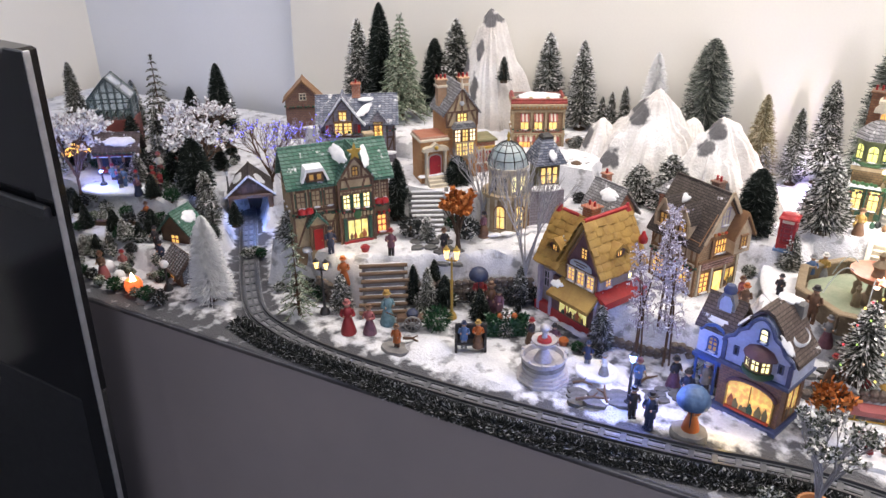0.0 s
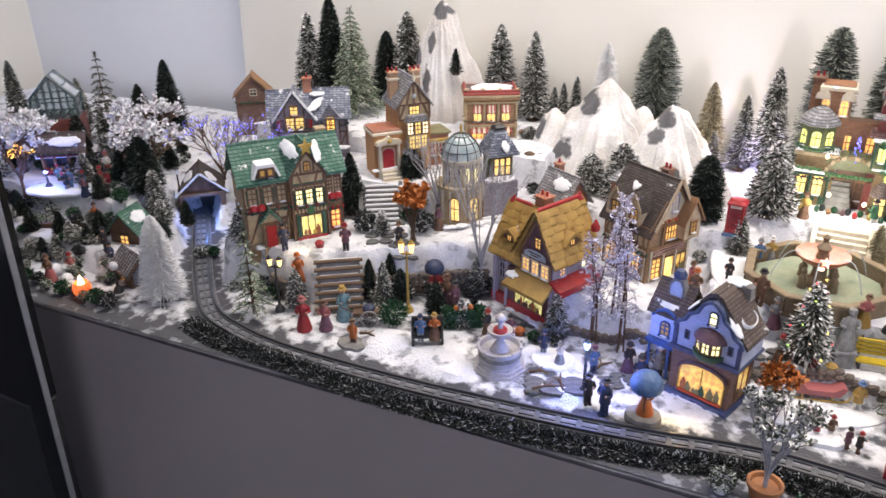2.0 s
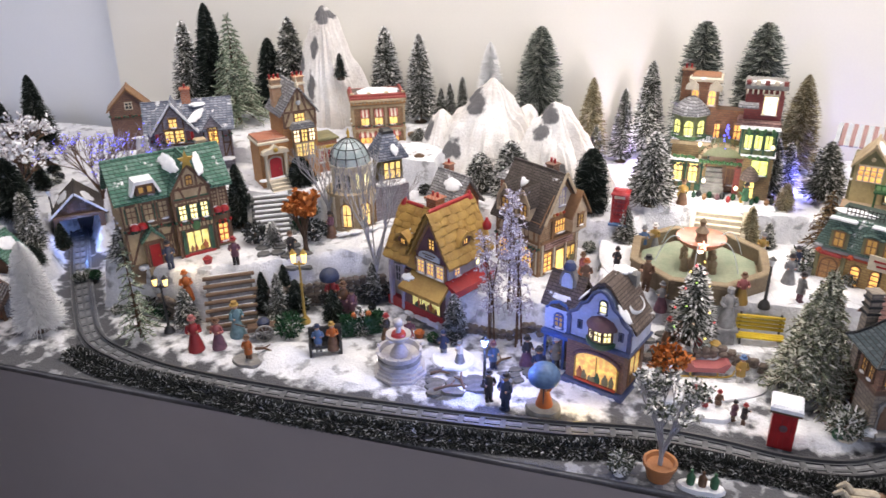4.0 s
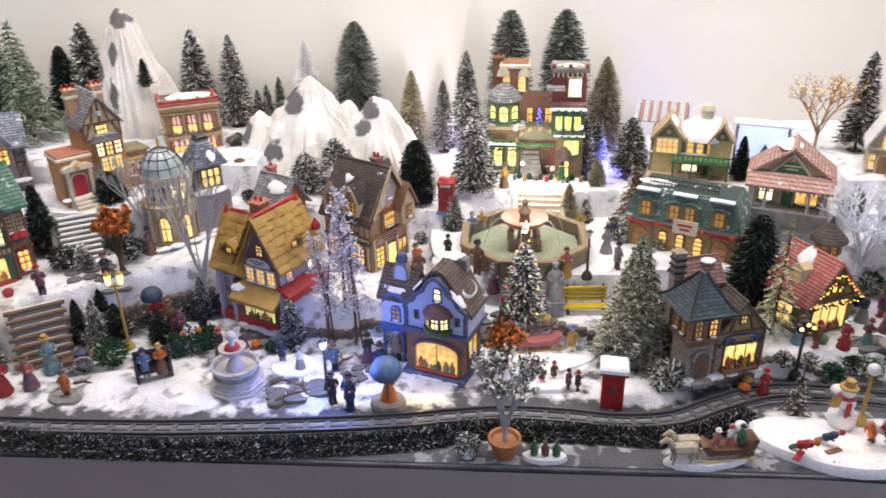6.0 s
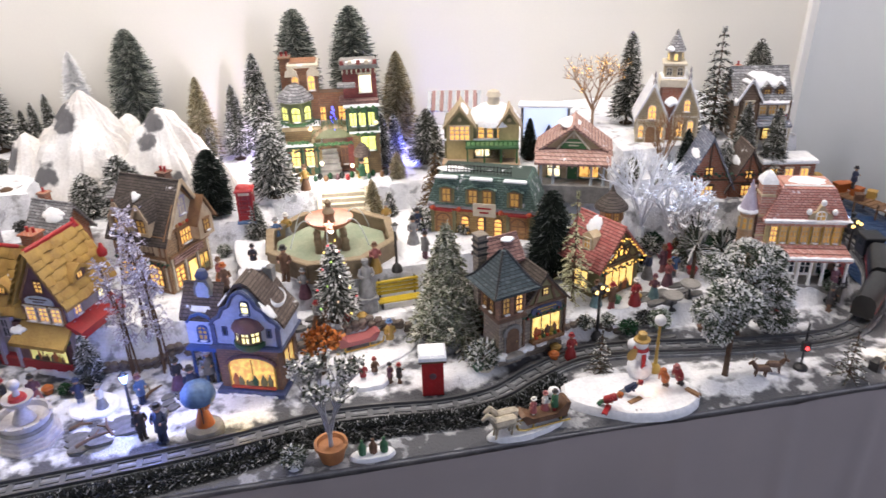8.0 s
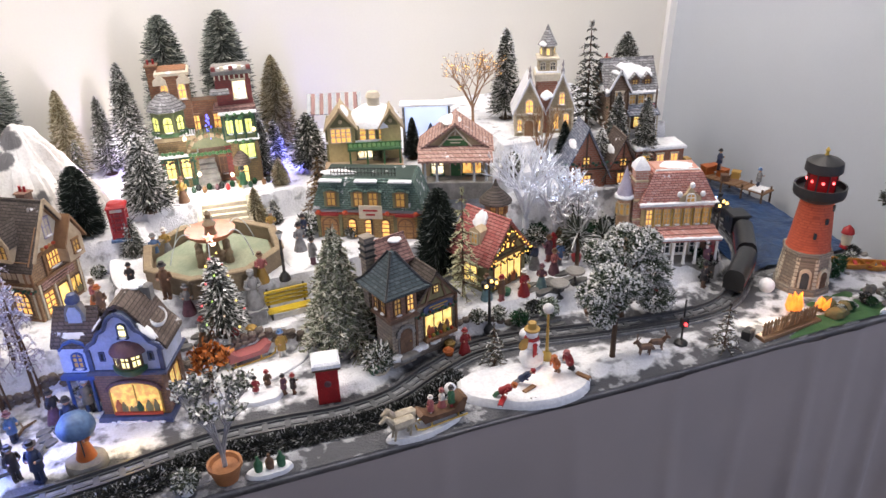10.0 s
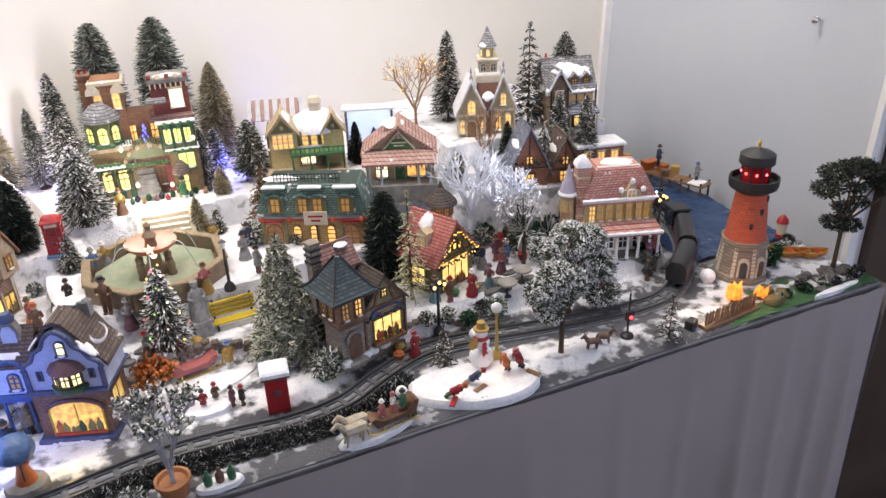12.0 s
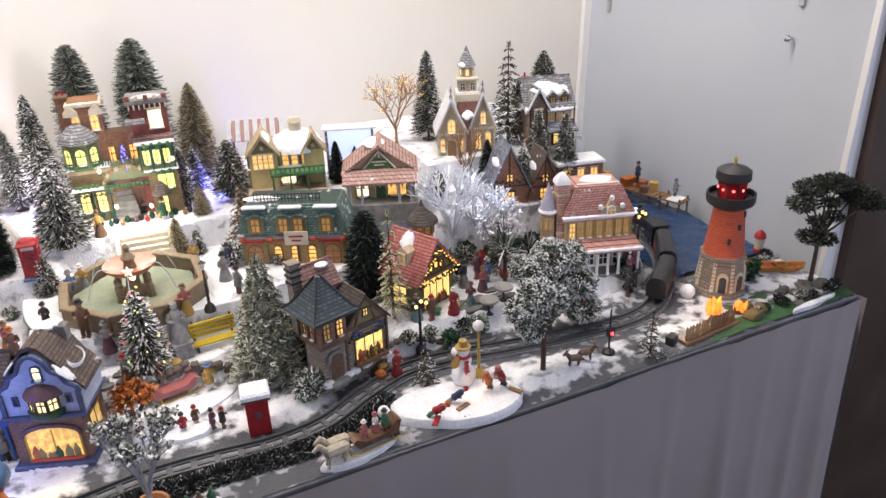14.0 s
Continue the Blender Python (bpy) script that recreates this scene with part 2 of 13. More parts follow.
def rand(a, b):
    return random.uniform(a, b)


# ---- the room ----
def slab(name, x0, x1, y0, y1, z0, z1, material, label, cat):
    return solid(name, MB().box((x0 + x1) / 2, (y0 + y1) / 2, z0, x1 - x0, y1 - y0, z1 - z0), material, None, label, cat, kind="structure")


WALL_Y, TOP, FRONT = 1.86, 0.75, 0.915
slab("floor", -3.2, 3.2, -3.0, 2.1, -0.08, 0.0, FLOOR, "dark grey smooth floor of the room", "floor")
slab("ceiling", -3.2, 3.2, -3.0, 2.1, 2.42, 2.5, WALL, "plain off-white ceiling above the display", "ceiling")
solid("wall_back", MB().poly([(-1.467, 0), (1.40, 0), (1.40, 2.42), (-1.37, 2.42)], 0.19), WALL, pose(0, WALL_Y, 0), "cream painted wall behind the village", "wall", kind="structure")
slab("wall_back_recess", -2.35, -1.30, WALL_Y + 0.05, 2.10, 0, 2.42, WALL_GREY, "grey painted wall in shade behind the village", "wall")
slab("wall_left", -2.5, -2.35, 0.2, 2.05, 0, 2.42, WALL, "pale painted side wall", "wall")
slab("wall_room_left", -3.2, -3.05, -3.0, 2.1, 0, 2.42, WALL_GREY, "pale grey wall of the room", "wall")
slab("wall_room_right", 3.05, 3.2, -3.0, 2.1, 0, 2.42, WALL_GREY, "pale grey wall of the room", "wall")
slab("wall_room_behind", -3.05, 3.05, -3.0, -2.85, 0, 2.42, WALL_GREY, "pale grey wall of the room", "wall")


def right_cupboards():
    """Painted cupboard doors closing the display on its right, with hinges and a knob."""
    ob = thing("wall_right", pose(1.30, 0, 0.78, 0, 1.8, 0) @ pose(-1.30, 0, -0.78), "pale grey painted cupboard front with flush doors", "cupboard")
    ob["kind"] = "structure"
    part("panel", MB().box(1.36, 1.48, 0, 0.10, 0.754, 2.42), DOOR_PAINT, ob)
    mb = MB().box(1.36, 1.06, 0, 0.108, 0.08, 2.42)
    part("door", mb, DOOR_PAINT, ob)
    part("edge_strip", MB().box(1.30, 1.85, 0, 0.02, 0.016, 2.42), TRIM, ob, "white corner strip")
    part("edge_strip", MB().box(1.34, 1.012, 0, 0.15, 0.012, 2.42), TRIM, ob, "white end strip")
    for y, z in ((1.765, 1.158), (1.195, 1.225)):
        part("hinge", MB().box(1.307, y, z - 0.014, 0.006, 0.012, 0.05, bev=0.002), CHROME, ob, "small metal hinge")
    k = MB().lathe([(0.003, 0), (0.003, 0.007), (0.006, 0.009), (0.0075, 0.013), (0.005, 0.017), (0.001, 0.018)], 12)
    part("knob", k, CHROME, ob, "small round metal knob", m=pose(1.306, 1.203, 1.152, 0, -90, 0))


right_cupboards()


def wardrobe():
    ob = thing("wooden_shelf", pose(1.95, 1.35, 0, 0, 0, 0), "brown wooden shelf with open boards beyond the cupboard", "shelf")
    part("side", MB().box(0, 0.5, 0, 0.9, 0.03, 2.0), WOODBROWN, ob)
    part("side", MB().box(-0.125, -0.352, 0, 1.05, 0.02, 2.42, bev=0.003), WOODDARK, ob, "dark wooden side panel")
    part("side", MB().box(-0.43, 0.2, 0, 0.03, 0.57, 2.0), WOODBROWN, ob)
    for z in (0.45, 0.85, 1.02, 1.16, 1.45):
        part("board", MB().box(0.02, 0.2, z, 0.87, 0.57, 0.025, bev=0.003), WOODBROWN, ob)


wardrobe()


def television():
    ob = thing("television", pose(-1.090, 0.80, 0, 0, 2.8, 0), "black glossy television in a dark stand beside the table", "television")
    part("screen", MB().box(-0.575, 0.024, 0.62, 1.07, 0.045, 0.62, bev=0.004), BLACK_GLOSS, ob, "black glossy screen")
    part("bezel", MB().box(-0.022, 0.0, 0.04, 0.044, 0.006, 1.205, bev=0.002), BLACK_GLOSS, ob, "black front frame")
    part("edge", MB().box(0.001, 0.002, 0.04, 0.003, 0.010, 1.205, bev=0.001), SILVER, ob, "thin silver edge")
    part("cabinet", MB().box(-0.575, 0.024, 0.0, 1.068, 0.043, 0.617, bev=0.004), BLACK, ob)
    part("bar", MB().box(-0.55, -0.01, 0.99, 1.08, 0.012, 0.02, bev=0.003), BLACK, ob)


television()


def table():
    ob = thing("display_table", pose(0, 0, 0), "long table draped in plain grey cloth", "table")
    part("tabletop", MB().box(-0.535, (FRONT + WALL_Y) / 2, TOP - 0.03, 3.56, WALL_Y - FRONT - 0.004, 0.03, bev=0.002), TABLE_DARK, ob, "dark board edge")
    n, rows = 700, 14
    vs, fs = [], []
    for j in range(rows + 1):
        q = j / rows
        for i in range(n + 1):
            x = -2.30 + (3.545 - 0.085 * q) * i / n
            amp = 0.003 + 0.03 * q
            fold = math.sin(x * 9 + 1.5 * math.sin(x * 2.3)) * math.sin(x * 3.1 + 0.7) + 0.35 * math.sin(x * 23 + 2 * math.sin(x * 5))
            pleat = sum(a * math.exp(-((x - p - s * q) / 0.016) ** 2) for p, a, s in ((-1.02, 0.3, 0.02), (-0.62, 0.35, -0.03), (-0.31, 0.3, 0.04), (0.02, 0.4, 0.03), (0.33, 0.6, -0.02), (0.52, 0.5, 0.03), (0.69, 0.9, -0.02), (0.83, 0.7, -0.05), (0.95, 1.0, -0.04), (1.03, 0.8, -0.06), (1.12, 1.1, -0.06), (1.19, 0.9, -0.07)))
            fold += 0.75 * pleat / max(0.3, 0.9 * max(0.0, min(1.0, (x + 0.2) / 0.9)) + 0.12)
            lift = 0.9 * max(0.0, min(1.0, (x + 0.2) / 0.9)) + 0.12
            vs.append((x, FRONT - 0.004 - amp * (0.6 + fold * lift) - 0.01 * q, TOP - 0.002 - (TOP - 0.02) * q))
    for j in range(rows):
        for i in range(n):
            a = j * (n + 1) + i
            fs.append((a, a + n + 1, a + n + 2, a + 1))
    part("tablecloth_front", MB().add(vs, fs), CLOTH, ob, "grey cloth with soft folds")
    vs, fs = [], []
    for j in range(rows + 1):
        q = j / rows
        for i in range(41):
            y = FRONT - 0.012 - 0.03 * q + (WALL_Y - FRONT) * i / 40
            vs.append((1.246 - 0.085 * q + (0.004 + 0.02 * q) * (0.8 + math.sin(y * 30)), y, TOP - 0.002 - (TOP - 0.02) * q))
    for j in range(rows):
        for i in range(40):
            a = j * 41 + i
            fs.append((a + 1, a + 42, a + 41, a))
    part("tablecloth_side", MB().add(vs, fs), CLOTH, ob)


table()

# ---- snow ground in terraces: x0, x1, y0, y1, height ----
TERRACES = [
    (-0.93, -0.70, 1.125, 1.9, 0.840), (-1.05, -0.60, 1.37, 1.9, 0.895), (-1.16, -0.42, 1.53, 1.9, 0.93),
    (-0.55, 0.0, 1.45, 1.9, 0.87), (-0.32, -0.07, 1.215, 1.5, 0.815), (-0.50, -0.3, 1.36, 1.9, 0.845),
    (-0.07, 0.30, 1.266, 1.55, 0.835), (-0.01, 0.31, 1.205, 1.55, 0.785), (-0.07, 0.36, 1.52, 1.9, 0.885),
    (0.22, 0.56, 1.29, 1.9, 0.835), (0.30, 0.72, 1.40, 1.9, 0.895), (0.66, 1.05, 1.46, 1.9, 0.93),
    (0.62, 0.98, 1.33, 1.9, 0.865), (0.40, 0.97, 1.13, 1.9, 0.785),
    (-2.34, -1.10, 1.06, 1.9, 0.79), (-2.34, -1.22, 1.17, 1.9, 0.84), (-1.98, -1.52, 1.34, 1.62, 0.842),
]


def step(v, e):
    t = max(0.0, min(1.0, v / e + 0.5))
    return t * t * (3 - 2 * t)


def ground_z(x, y):
    z = 0.7535
    x += 0.014 * noise.noise((x * 14, y * 14, 3.0)) + 0.006 * noise.noise((x * 40, y * 40, 8.0))
    y += 0.014 * noise.noise((x * 13, y * 13, 6.0)) + 0.006 * noise.noise((x * 38, y * 38, 2.0))
    back = (y - 1.142) * 0.853 - (x + 0.722) * 0.522
    z = max(z, 0.7535 + 0.0865 * step(back, 0.022) * step(x + 0.93, 0.022) * step(-0.42 - x, 0.022) * step(y - 1.125, 0.022))
    for x0, x1, y0, y1, h in TERRACES:
        e = 0.022
        k = step(x - x0, e) * step(x1 - x, e) * step(y - y0, e)
        z = max(z, 0.7535 + (h - 0.7535) * k)
    return z


MOUNDS = [(-0.53, 1.055, 0.06, 0.018), (-0.44, 1.05, 0.07, 0.010), (-0.40, 1.02, 0.05, 0.009), (-0.225, 1.035, 0.05, 0.016), (-0.20, 1.075, 0.04, 0.008), (-0.05, 1.025, 0.05, 0.010),
          (0.255, 1.07, 0.05, 0.008), (0.66, 0.965, 0.06, 0.010), (0.60, 0.97, 0.04, 0.008), (0.58, 1.12, 0.05, 0.010), (0.36, 1.055, 0.05, 0.006), (-0.9, 1.02, 0.05, 0.006)]


def drift(x, y):
    """Height of the fluffed snow over the boards; bare along the track and the front edge."""
    n = noise.noise((x * 9, y * 9, 1.0)) * 0.5 + noise.noise((x * 23, y * 23, 4.0)) * 0.3 + noise.noise((x * 60, y * 60, 7.0)) * 0.15
    m = 0.0
    for mx, my, r, h in MOUNDS:
        d = math.hypot(x - mx, (y - my) * 1.25) / r
        if d < 1:
            m = max(m, h * (1 - d * d) ** 1.5 * (1 + 0.35 * n))
    return ground_z(x, y) + 0.004 * (n + 0.4) + m


TRACK_LINE = [(-1.42, 1.62), (-1.30, 1.47), (-1.183, 1.349), (-1.065, 1.216), (-0.956, 1.098), (-0.87, 1.018), (-0.793, 0.985), (-0.694, 0.965),
              (-0.575, 0.960), (-0.435, 0.962), (-0.344, 0.967), (-0.221, 0.976), (-0.09, 0.990), (-0.015, 1.003), (0.062, 1.013), (0.139, 1.010),
              (0.214, 1.002), (0.29, 1.012), (0.36, 1.048), (0.435, 1.077), (0.515, 1.077), (0.611, 1.060), (0.709, 1.045), (0.811, 1.034),
              (0.89, 1.05), (0.974, 1.112), (1.051, 1.208), (1.085, 1.306), (1.09, 1.40), (1.06, 1.50), (1.05, 1.62)]


def spline(pts, spacing):
    """Catmull-Rom through the points, at even steps: place and heading."""
    P = [Vector((*p, 0)) for p in pts]
    P = [2 * P[0] - P[1]] + P + [2 * P[-1] - P[-2]]
    fine = []
    for i in range(1, len(P) - 2):
        for k in range(24):
            t = k / 24
            a, b, c, d = P[i - 1], P[i], P[i + 1], P[i + 2]
            fine.append(0.5 * (2 * b + (c - a) * t + (2 * a - 5 * b + 4 * c - d) * t * t + (3 * b - a - 3 * c + d) * t ** 3))
    fine.append(P[-2])
    out, need = [], 0.0
    for p, q in zip(fine, fine[1:]):
        d = (q - p).length
        while need <= d and d > 0:
            out.append((p.lerp(q, need / d), (q - p).normalized()))
            need += spacing
        need -= d
    return out


RAIL = spline(TRACK_LINE, 0.006)
RAIL_XY = np.array([(p.x, p.y) for p, _ in RAIL])


def near_track(x, y):
    return float(np.min(np.hypot(RAIL_XY[:, 0] - x, RAIL_XY[:, 1] - y)))


def snow_ground():
    xs = np.arange(-2.33, 1.242, 0.0075)
    ys = np.arange(FRONT + 0.004, WALL_Y, 0.0075)
    vs, fs = [], []
    for y in ys:
        for x in xs:
            z = drift(x, y)
            d = near_track(x, y) if y < 1.42 and z < 0.80 else 1.0
            edge = min(1.0, max(0.0, (y - FRONT - 0.035 - 0.012 * noise.noise((x * 20, 0, 5))) / 0.03)) if x < 0.56 else min(1.0, max(0.0, (y - FRONT - 0.012) / 0.03))
            if x > 0.98 and y < 1.86 and z < 0.78:
                z -= 0.006 * min(1.0, (x - 0.98) / 0.03) if y > 1.1 else 0
            low = 0.7515
            if d < 0.045:
                z = low + (z - low) * max(0.0, (d - 0.026) / 0.019) ** 2 if d > 0.026 else low
            z = low + (z - low) * edge if z < 0.775 else z
            vs.append((x, y, z))
    nx = len(xs)
    for j in range(len(ys) - 1):
        for i in range(nx - 1):
            a = j * nx + i
            fs.append((a, a + 1, a + nx + 1, a + nx))
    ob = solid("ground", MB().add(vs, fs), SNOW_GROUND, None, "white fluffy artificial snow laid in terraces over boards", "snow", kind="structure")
    return ob


def snow_ground_material():
    """White flock; dark board shows where it lies low, noise blotches paint in the shade of clutter."""
    m = mat("snow_ground", (0.8, 0.81, 0.84), 0.9, (0.55, 0.57, 0.63), 22, 0.6, fine=300)
    nt = m.node_tree
    N, L = nt.nodes, nt.links
    b = N["Principled BSDF"]
    hs = [n for n in N if n.type == "HUE_SAT"][0]
    co = [n for n in N if n.type == "TEX_COORD"][0]
    xyz = N.new("ShaderNodeSeparateXYZ")
    L.new(co.outputs["Object"], xyz.inputs[0])
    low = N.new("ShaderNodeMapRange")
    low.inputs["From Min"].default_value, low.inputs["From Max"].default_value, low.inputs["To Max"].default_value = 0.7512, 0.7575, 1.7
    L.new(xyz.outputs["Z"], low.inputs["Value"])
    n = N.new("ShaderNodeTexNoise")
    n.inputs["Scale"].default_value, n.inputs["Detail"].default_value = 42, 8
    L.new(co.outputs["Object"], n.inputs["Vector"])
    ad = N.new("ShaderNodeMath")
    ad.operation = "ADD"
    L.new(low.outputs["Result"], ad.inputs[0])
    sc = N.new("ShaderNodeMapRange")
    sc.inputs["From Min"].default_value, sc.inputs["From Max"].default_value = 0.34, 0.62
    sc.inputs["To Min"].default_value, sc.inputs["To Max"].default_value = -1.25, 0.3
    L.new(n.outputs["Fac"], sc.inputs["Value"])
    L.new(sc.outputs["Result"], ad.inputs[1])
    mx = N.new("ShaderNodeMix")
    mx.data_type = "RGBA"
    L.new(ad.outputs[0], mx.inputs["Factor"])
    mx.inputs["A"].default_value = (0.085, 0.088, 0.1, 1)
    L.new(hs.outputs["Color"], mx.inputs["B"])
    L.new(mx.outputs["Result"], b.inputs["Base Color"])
    return m


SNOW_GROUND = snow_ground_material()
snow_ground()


# ---- track, with two rails on a moulded bed and a sleeper at each step ----
def track():
    ob = thing("train_track", pose(0, 0, 0), "dark grey plastic toy train track curving along the table edge", "train track")
    def ribbon(off, w, z0, z1):
        mb, vs, fs = MB(), [], []
        for p, d in RAIL:
            s = Vector((-d.y, d.x, 0))
            a, b = p + s * (off - w / 2), p + s * (off + w / 2)
            vs += [(a.x, a.y, z0), (a.x, a.y, z1), (b.x, b.y, z1), (b.x, b.y, z0)]
        for i in range(len(RAIL) - 1):
            for k in range(3):
                fs.append((4 * i + k, 4 * i + k + 1, 4 * i + 5 + k, 4 * i + 4 + k))
        return mb.add(vs, fs)
    part("track_bed", ribbon(0, 0.040, 0.7505, 0.7555), TRACK_BED, ob, "grey snow-dusted bed")
    for o in (-0.0135, 0.0135):
        part("rail_foot", ribbon(o, 0.0085, 0.7555, 0.7580), TRACK, ob)
        part("rail", ribbon(o, 0.0032, 0.7580, 0.7625), TRACK_LIGHT, ob)
    part("centre_strip", ribbon(0, 0.0040, 0.7555, 0.7572), TRACK, ob)
    me = MB().box(0, 0, 0, 0.008, 0.036, 0.0022, bev=0.0006).mesh("sleeper", [TRACK])
    for p, d in RAIL[2::5]:
        part("sleeper", me, None, ob, m=pose(p.x, p.y, 0.7553, 0, 0, math.degrees(math.atan2(d.y, d.x))))


# ---- bristles ----
def bristle_cloud(tips, wid, rng):
    """Thin two-sided blades: each (root, tip)."""
    vs, fs = [], []
    for r, t in tips:
        d = t - r
        s = Vector((rng.uniform(-1, 1), rng.uniform(-1, 1), rng.uniform(-1, 1))).cross(d)
        if s.length < 1e-9:
            continue
        s = s.normalized() * wid
        o = len(vs)
        vs += [r - s * 0.5, r + s * 0.5, t + s * 0.35, t - s * 0.35]
        fs.append((o, o + 1, o + 2, o + 3))
    return MB().add(vs, fs)


TREE_GROUP = "bottle-brush trees of the village"


def brush_tree(m, h, w, needles, label, seed=0, n=2300, round_top=0.0, base="disc", name="bottle_brush_tree", droop=0.08, layers=0):
    """Bottle-brush tree: twisted wire stem, bristles in a cone, a small foot."""
    rng = random.Random(seed)
    ob = thing(name, m, label, "tree", TREE_GROUP)
    tips = []
    for i in range(n):
        q = i / n
        z = h * (0.10 + 0.89 * q)
        k = 1 - q
        env = math.sqrt(max(0.0, 1 - q * q)) if round_top else k ** 0.58
        if layers:
            f = (q * layers) % 1.0
            env *= 0.55 + 0.45 * (1 - f)
        r = max(0.02, env) * w / 2 * (0.95 + 0.05 * math.sin(7 * q + seed)) * (0.78 + 0.24 * rng.random())
        a = i * 2.39996 + rng.uniform(-0.3, 0.3)
        root = Vector((0.12 * r * math.cos(a), 0.12 * r * math.sin(a), z + 0.1 * r))
        tip = Vector((r * math.cos(a), r * math.sin(a), z - droop * r + rng.uniform(-0.25, 0.35) * r))
        tips.append((root, tip))
        if i % 2 == 0:
            b = a + rng.uniform(-0.6, 0.6)
            tips.append((root.lerp(tip, 0.45), tip + Vector((0.25 * r * math.cos(b), 0.25 * r * math.sin(b), rng.uniform(-0.15, 0.25) * r))))
    part("crown", bristle_cloud(tips, max(0.0010, 0.017 * w), rng), needles, ob, sm=False)
    if needles in (GREEN_FROST, GREEN_SNOWY):
        dabs = []
        for i in range(int((330 if needles is GREEN_SNOWY else 150) * (1 + 4 * w))):
            q = rng.random() ** 1.2
            r = max(0.03, (1 - q) ** 0.58) * w / 2 * rng.uniform(0.78, 1.0)
            a = rng.uniform(0, 6.283)
            c = Vector((r * math.cos(a), r * math.sin(a), h * (0.10 + 0.89 * q) - droop * r * 0.6))
            dabs.append((c, c + Vector((math.cos(a), math.sin(a), rng.uniform(-0.5, 0.2))) * (0.0016 + 0.035 * w)))
        part("flock", bristle_cloud(dabs, max(0.0017, 0.036 * w), rng), FLOCK, ob, "white flock on the tips", sm=False)
    part("stem", MB().lathe([(0.0028, 0), (0.0022, h * 0.5), (0.0006, h * 0.99)], 6), BARK, ob)
    foot = MB().lathe([(0.15 * w + 0.004, 0), (0.15 * w + 0.004, 0.005), (0.1 * w, 0.009)], 10) if base == "disc" else MB().lathe([(0.05 * w, 0), (0.05 * w, 0.1 * h)], 8)
    part("foot", foot, BARK if base == "disc" else WOODBROWN, ob)
    return ob


def flocked_fir(m, h, w, needles, label, seed=0, tiers=11, per=9, snow_tip=0.0, name="fir_tree", fine=16):
    """Fir with drooping boughs, each a spray of needles."""
    rng = random.Random(seed)
    ob = thing(name, m, label, "tree", TREE_GROUP)
    tips = []
    boughs = MB()
    for t in range(tiers):
        q = t / tiers
        z = h * (0.12 + 0.86 * q)
        r = w / 2 * (1 - q) ** 0.8 + 0.004
        for k in range(max(4, int(per * (1.1 - 0.6 * q)))):
            a = k * 2 * math.pi / max(4, int(per * (1.1 - 0.6 * q))) + t * 0.9 + rng.uniform(-0.25, 0.25)
            rr = r * rng.uniform(0.75, 1.08)
            d = Vector((math.cos(a), math.sin(a), 0))
            p0, p1 = Vector((0, 0, z + 0.18 * rr)), d * rr + Vector((0, 0, z - 0.28 * rr))
            boughs.rod(p0, p1, 0.0011, 0.0005, 4)
            for j in range(fine):
                f = 0.2 + 0.8 * (j + rng.random()) / fine
                c = p0.lerp(p1, f) + Vector((0, 0, 0.12 * rr * math.sin(f * 3.1)))
                s = d.cross(Vector((0, 0, 1))) * rng.choice((-1, 1))
                e = c + (s * rng.uniform(0.5, 1) + d * rng.uniform(0.3, 0.9) + Vector((0, 0, rng.uniform(-0.8, 0.5)))) * 0.26 * rr * (1.15 - 0.5 * f)
                tips.append((c, e))
    for j in range(24):
        a = rng.uniform(0, 6.28)
        tips.append((Vector((0, 0, h * 0.93)), Vector((0.05 * w * math.cos(a), 0.05 * w * math.sin(a), h * rng.uniform(0.93, 1.0)))))
    part("crown", bristle_cloud(tips, max(0.0014, (0.03 if fine < 20 else 0.017) * w), rng), needles, ob, sm=False)
    part("bough", boughs, BARK, ob)
    part("trunk", MB().lathe([(0.03 * w + 0.001, 0), (0.02 * w, h * 0.5), (0.0008, h * 0.98)], 7), BARK, ob)
    return ob

track()


# ---- mountains of felted snow ----
def mountain_material():
    m = mat("felt_mountain", (0.8, 0.8, 0.8), 0.9, (0.5, 0.46, 0.42), 9, 0.5, fine=200)
    nt = m.node_tree
    N, L = nt.nodes, nt.links
    b = N["Principled BSDF"]
    hs = [n for n in N if n.type == "HUE_SAT"][0]
    co = [n for n in N if n.type == "TEX_COORD"][0]
    at = N.new("ShaderNodeAttribute")
    at.attribute_name = "rock"
    n = N.new("ShaderNodeTexNoise")
    n.inputs["Scale"].default_value, n.inputs["Detail"].default_value = 45, 5
    L.new(co.outputs["Object"], n.inputs["Vector"])
    ad = N.new("ShaderNodeMath")
    ad.operation, ad.inputs[1].default_value = "MULTIPLY_ADD", 1.3
    L.new(n.outputs["Fac"], ad.inputs[0])
    L.new(at.outputs["Fac"], ad.inputs[2])
    rp = N.new("ShaderNodeMapRange")
    rp.inputs["From Min"].default_value, rp.inputs["From Max"].default_value = 0.98, 1.2
    L.new(ad.outputs[0], rp.inputs["Value"])
    mx = N.new("ShaderNodeMix")
    mx.data_type = "RGBA"
    L.new(rp.outputs["Result"], mx.inputs["Factor"])
    L.new(hs.outputs["Color"], mx.inputs["A"])
    mx.inputs["B"].default_value = (0.13, 0.128, 0.135, 1)
    L.new(mx.outputs["Result"], b.inputs["Base Color"])
    return m


MOUNTAIN = mountain_material()


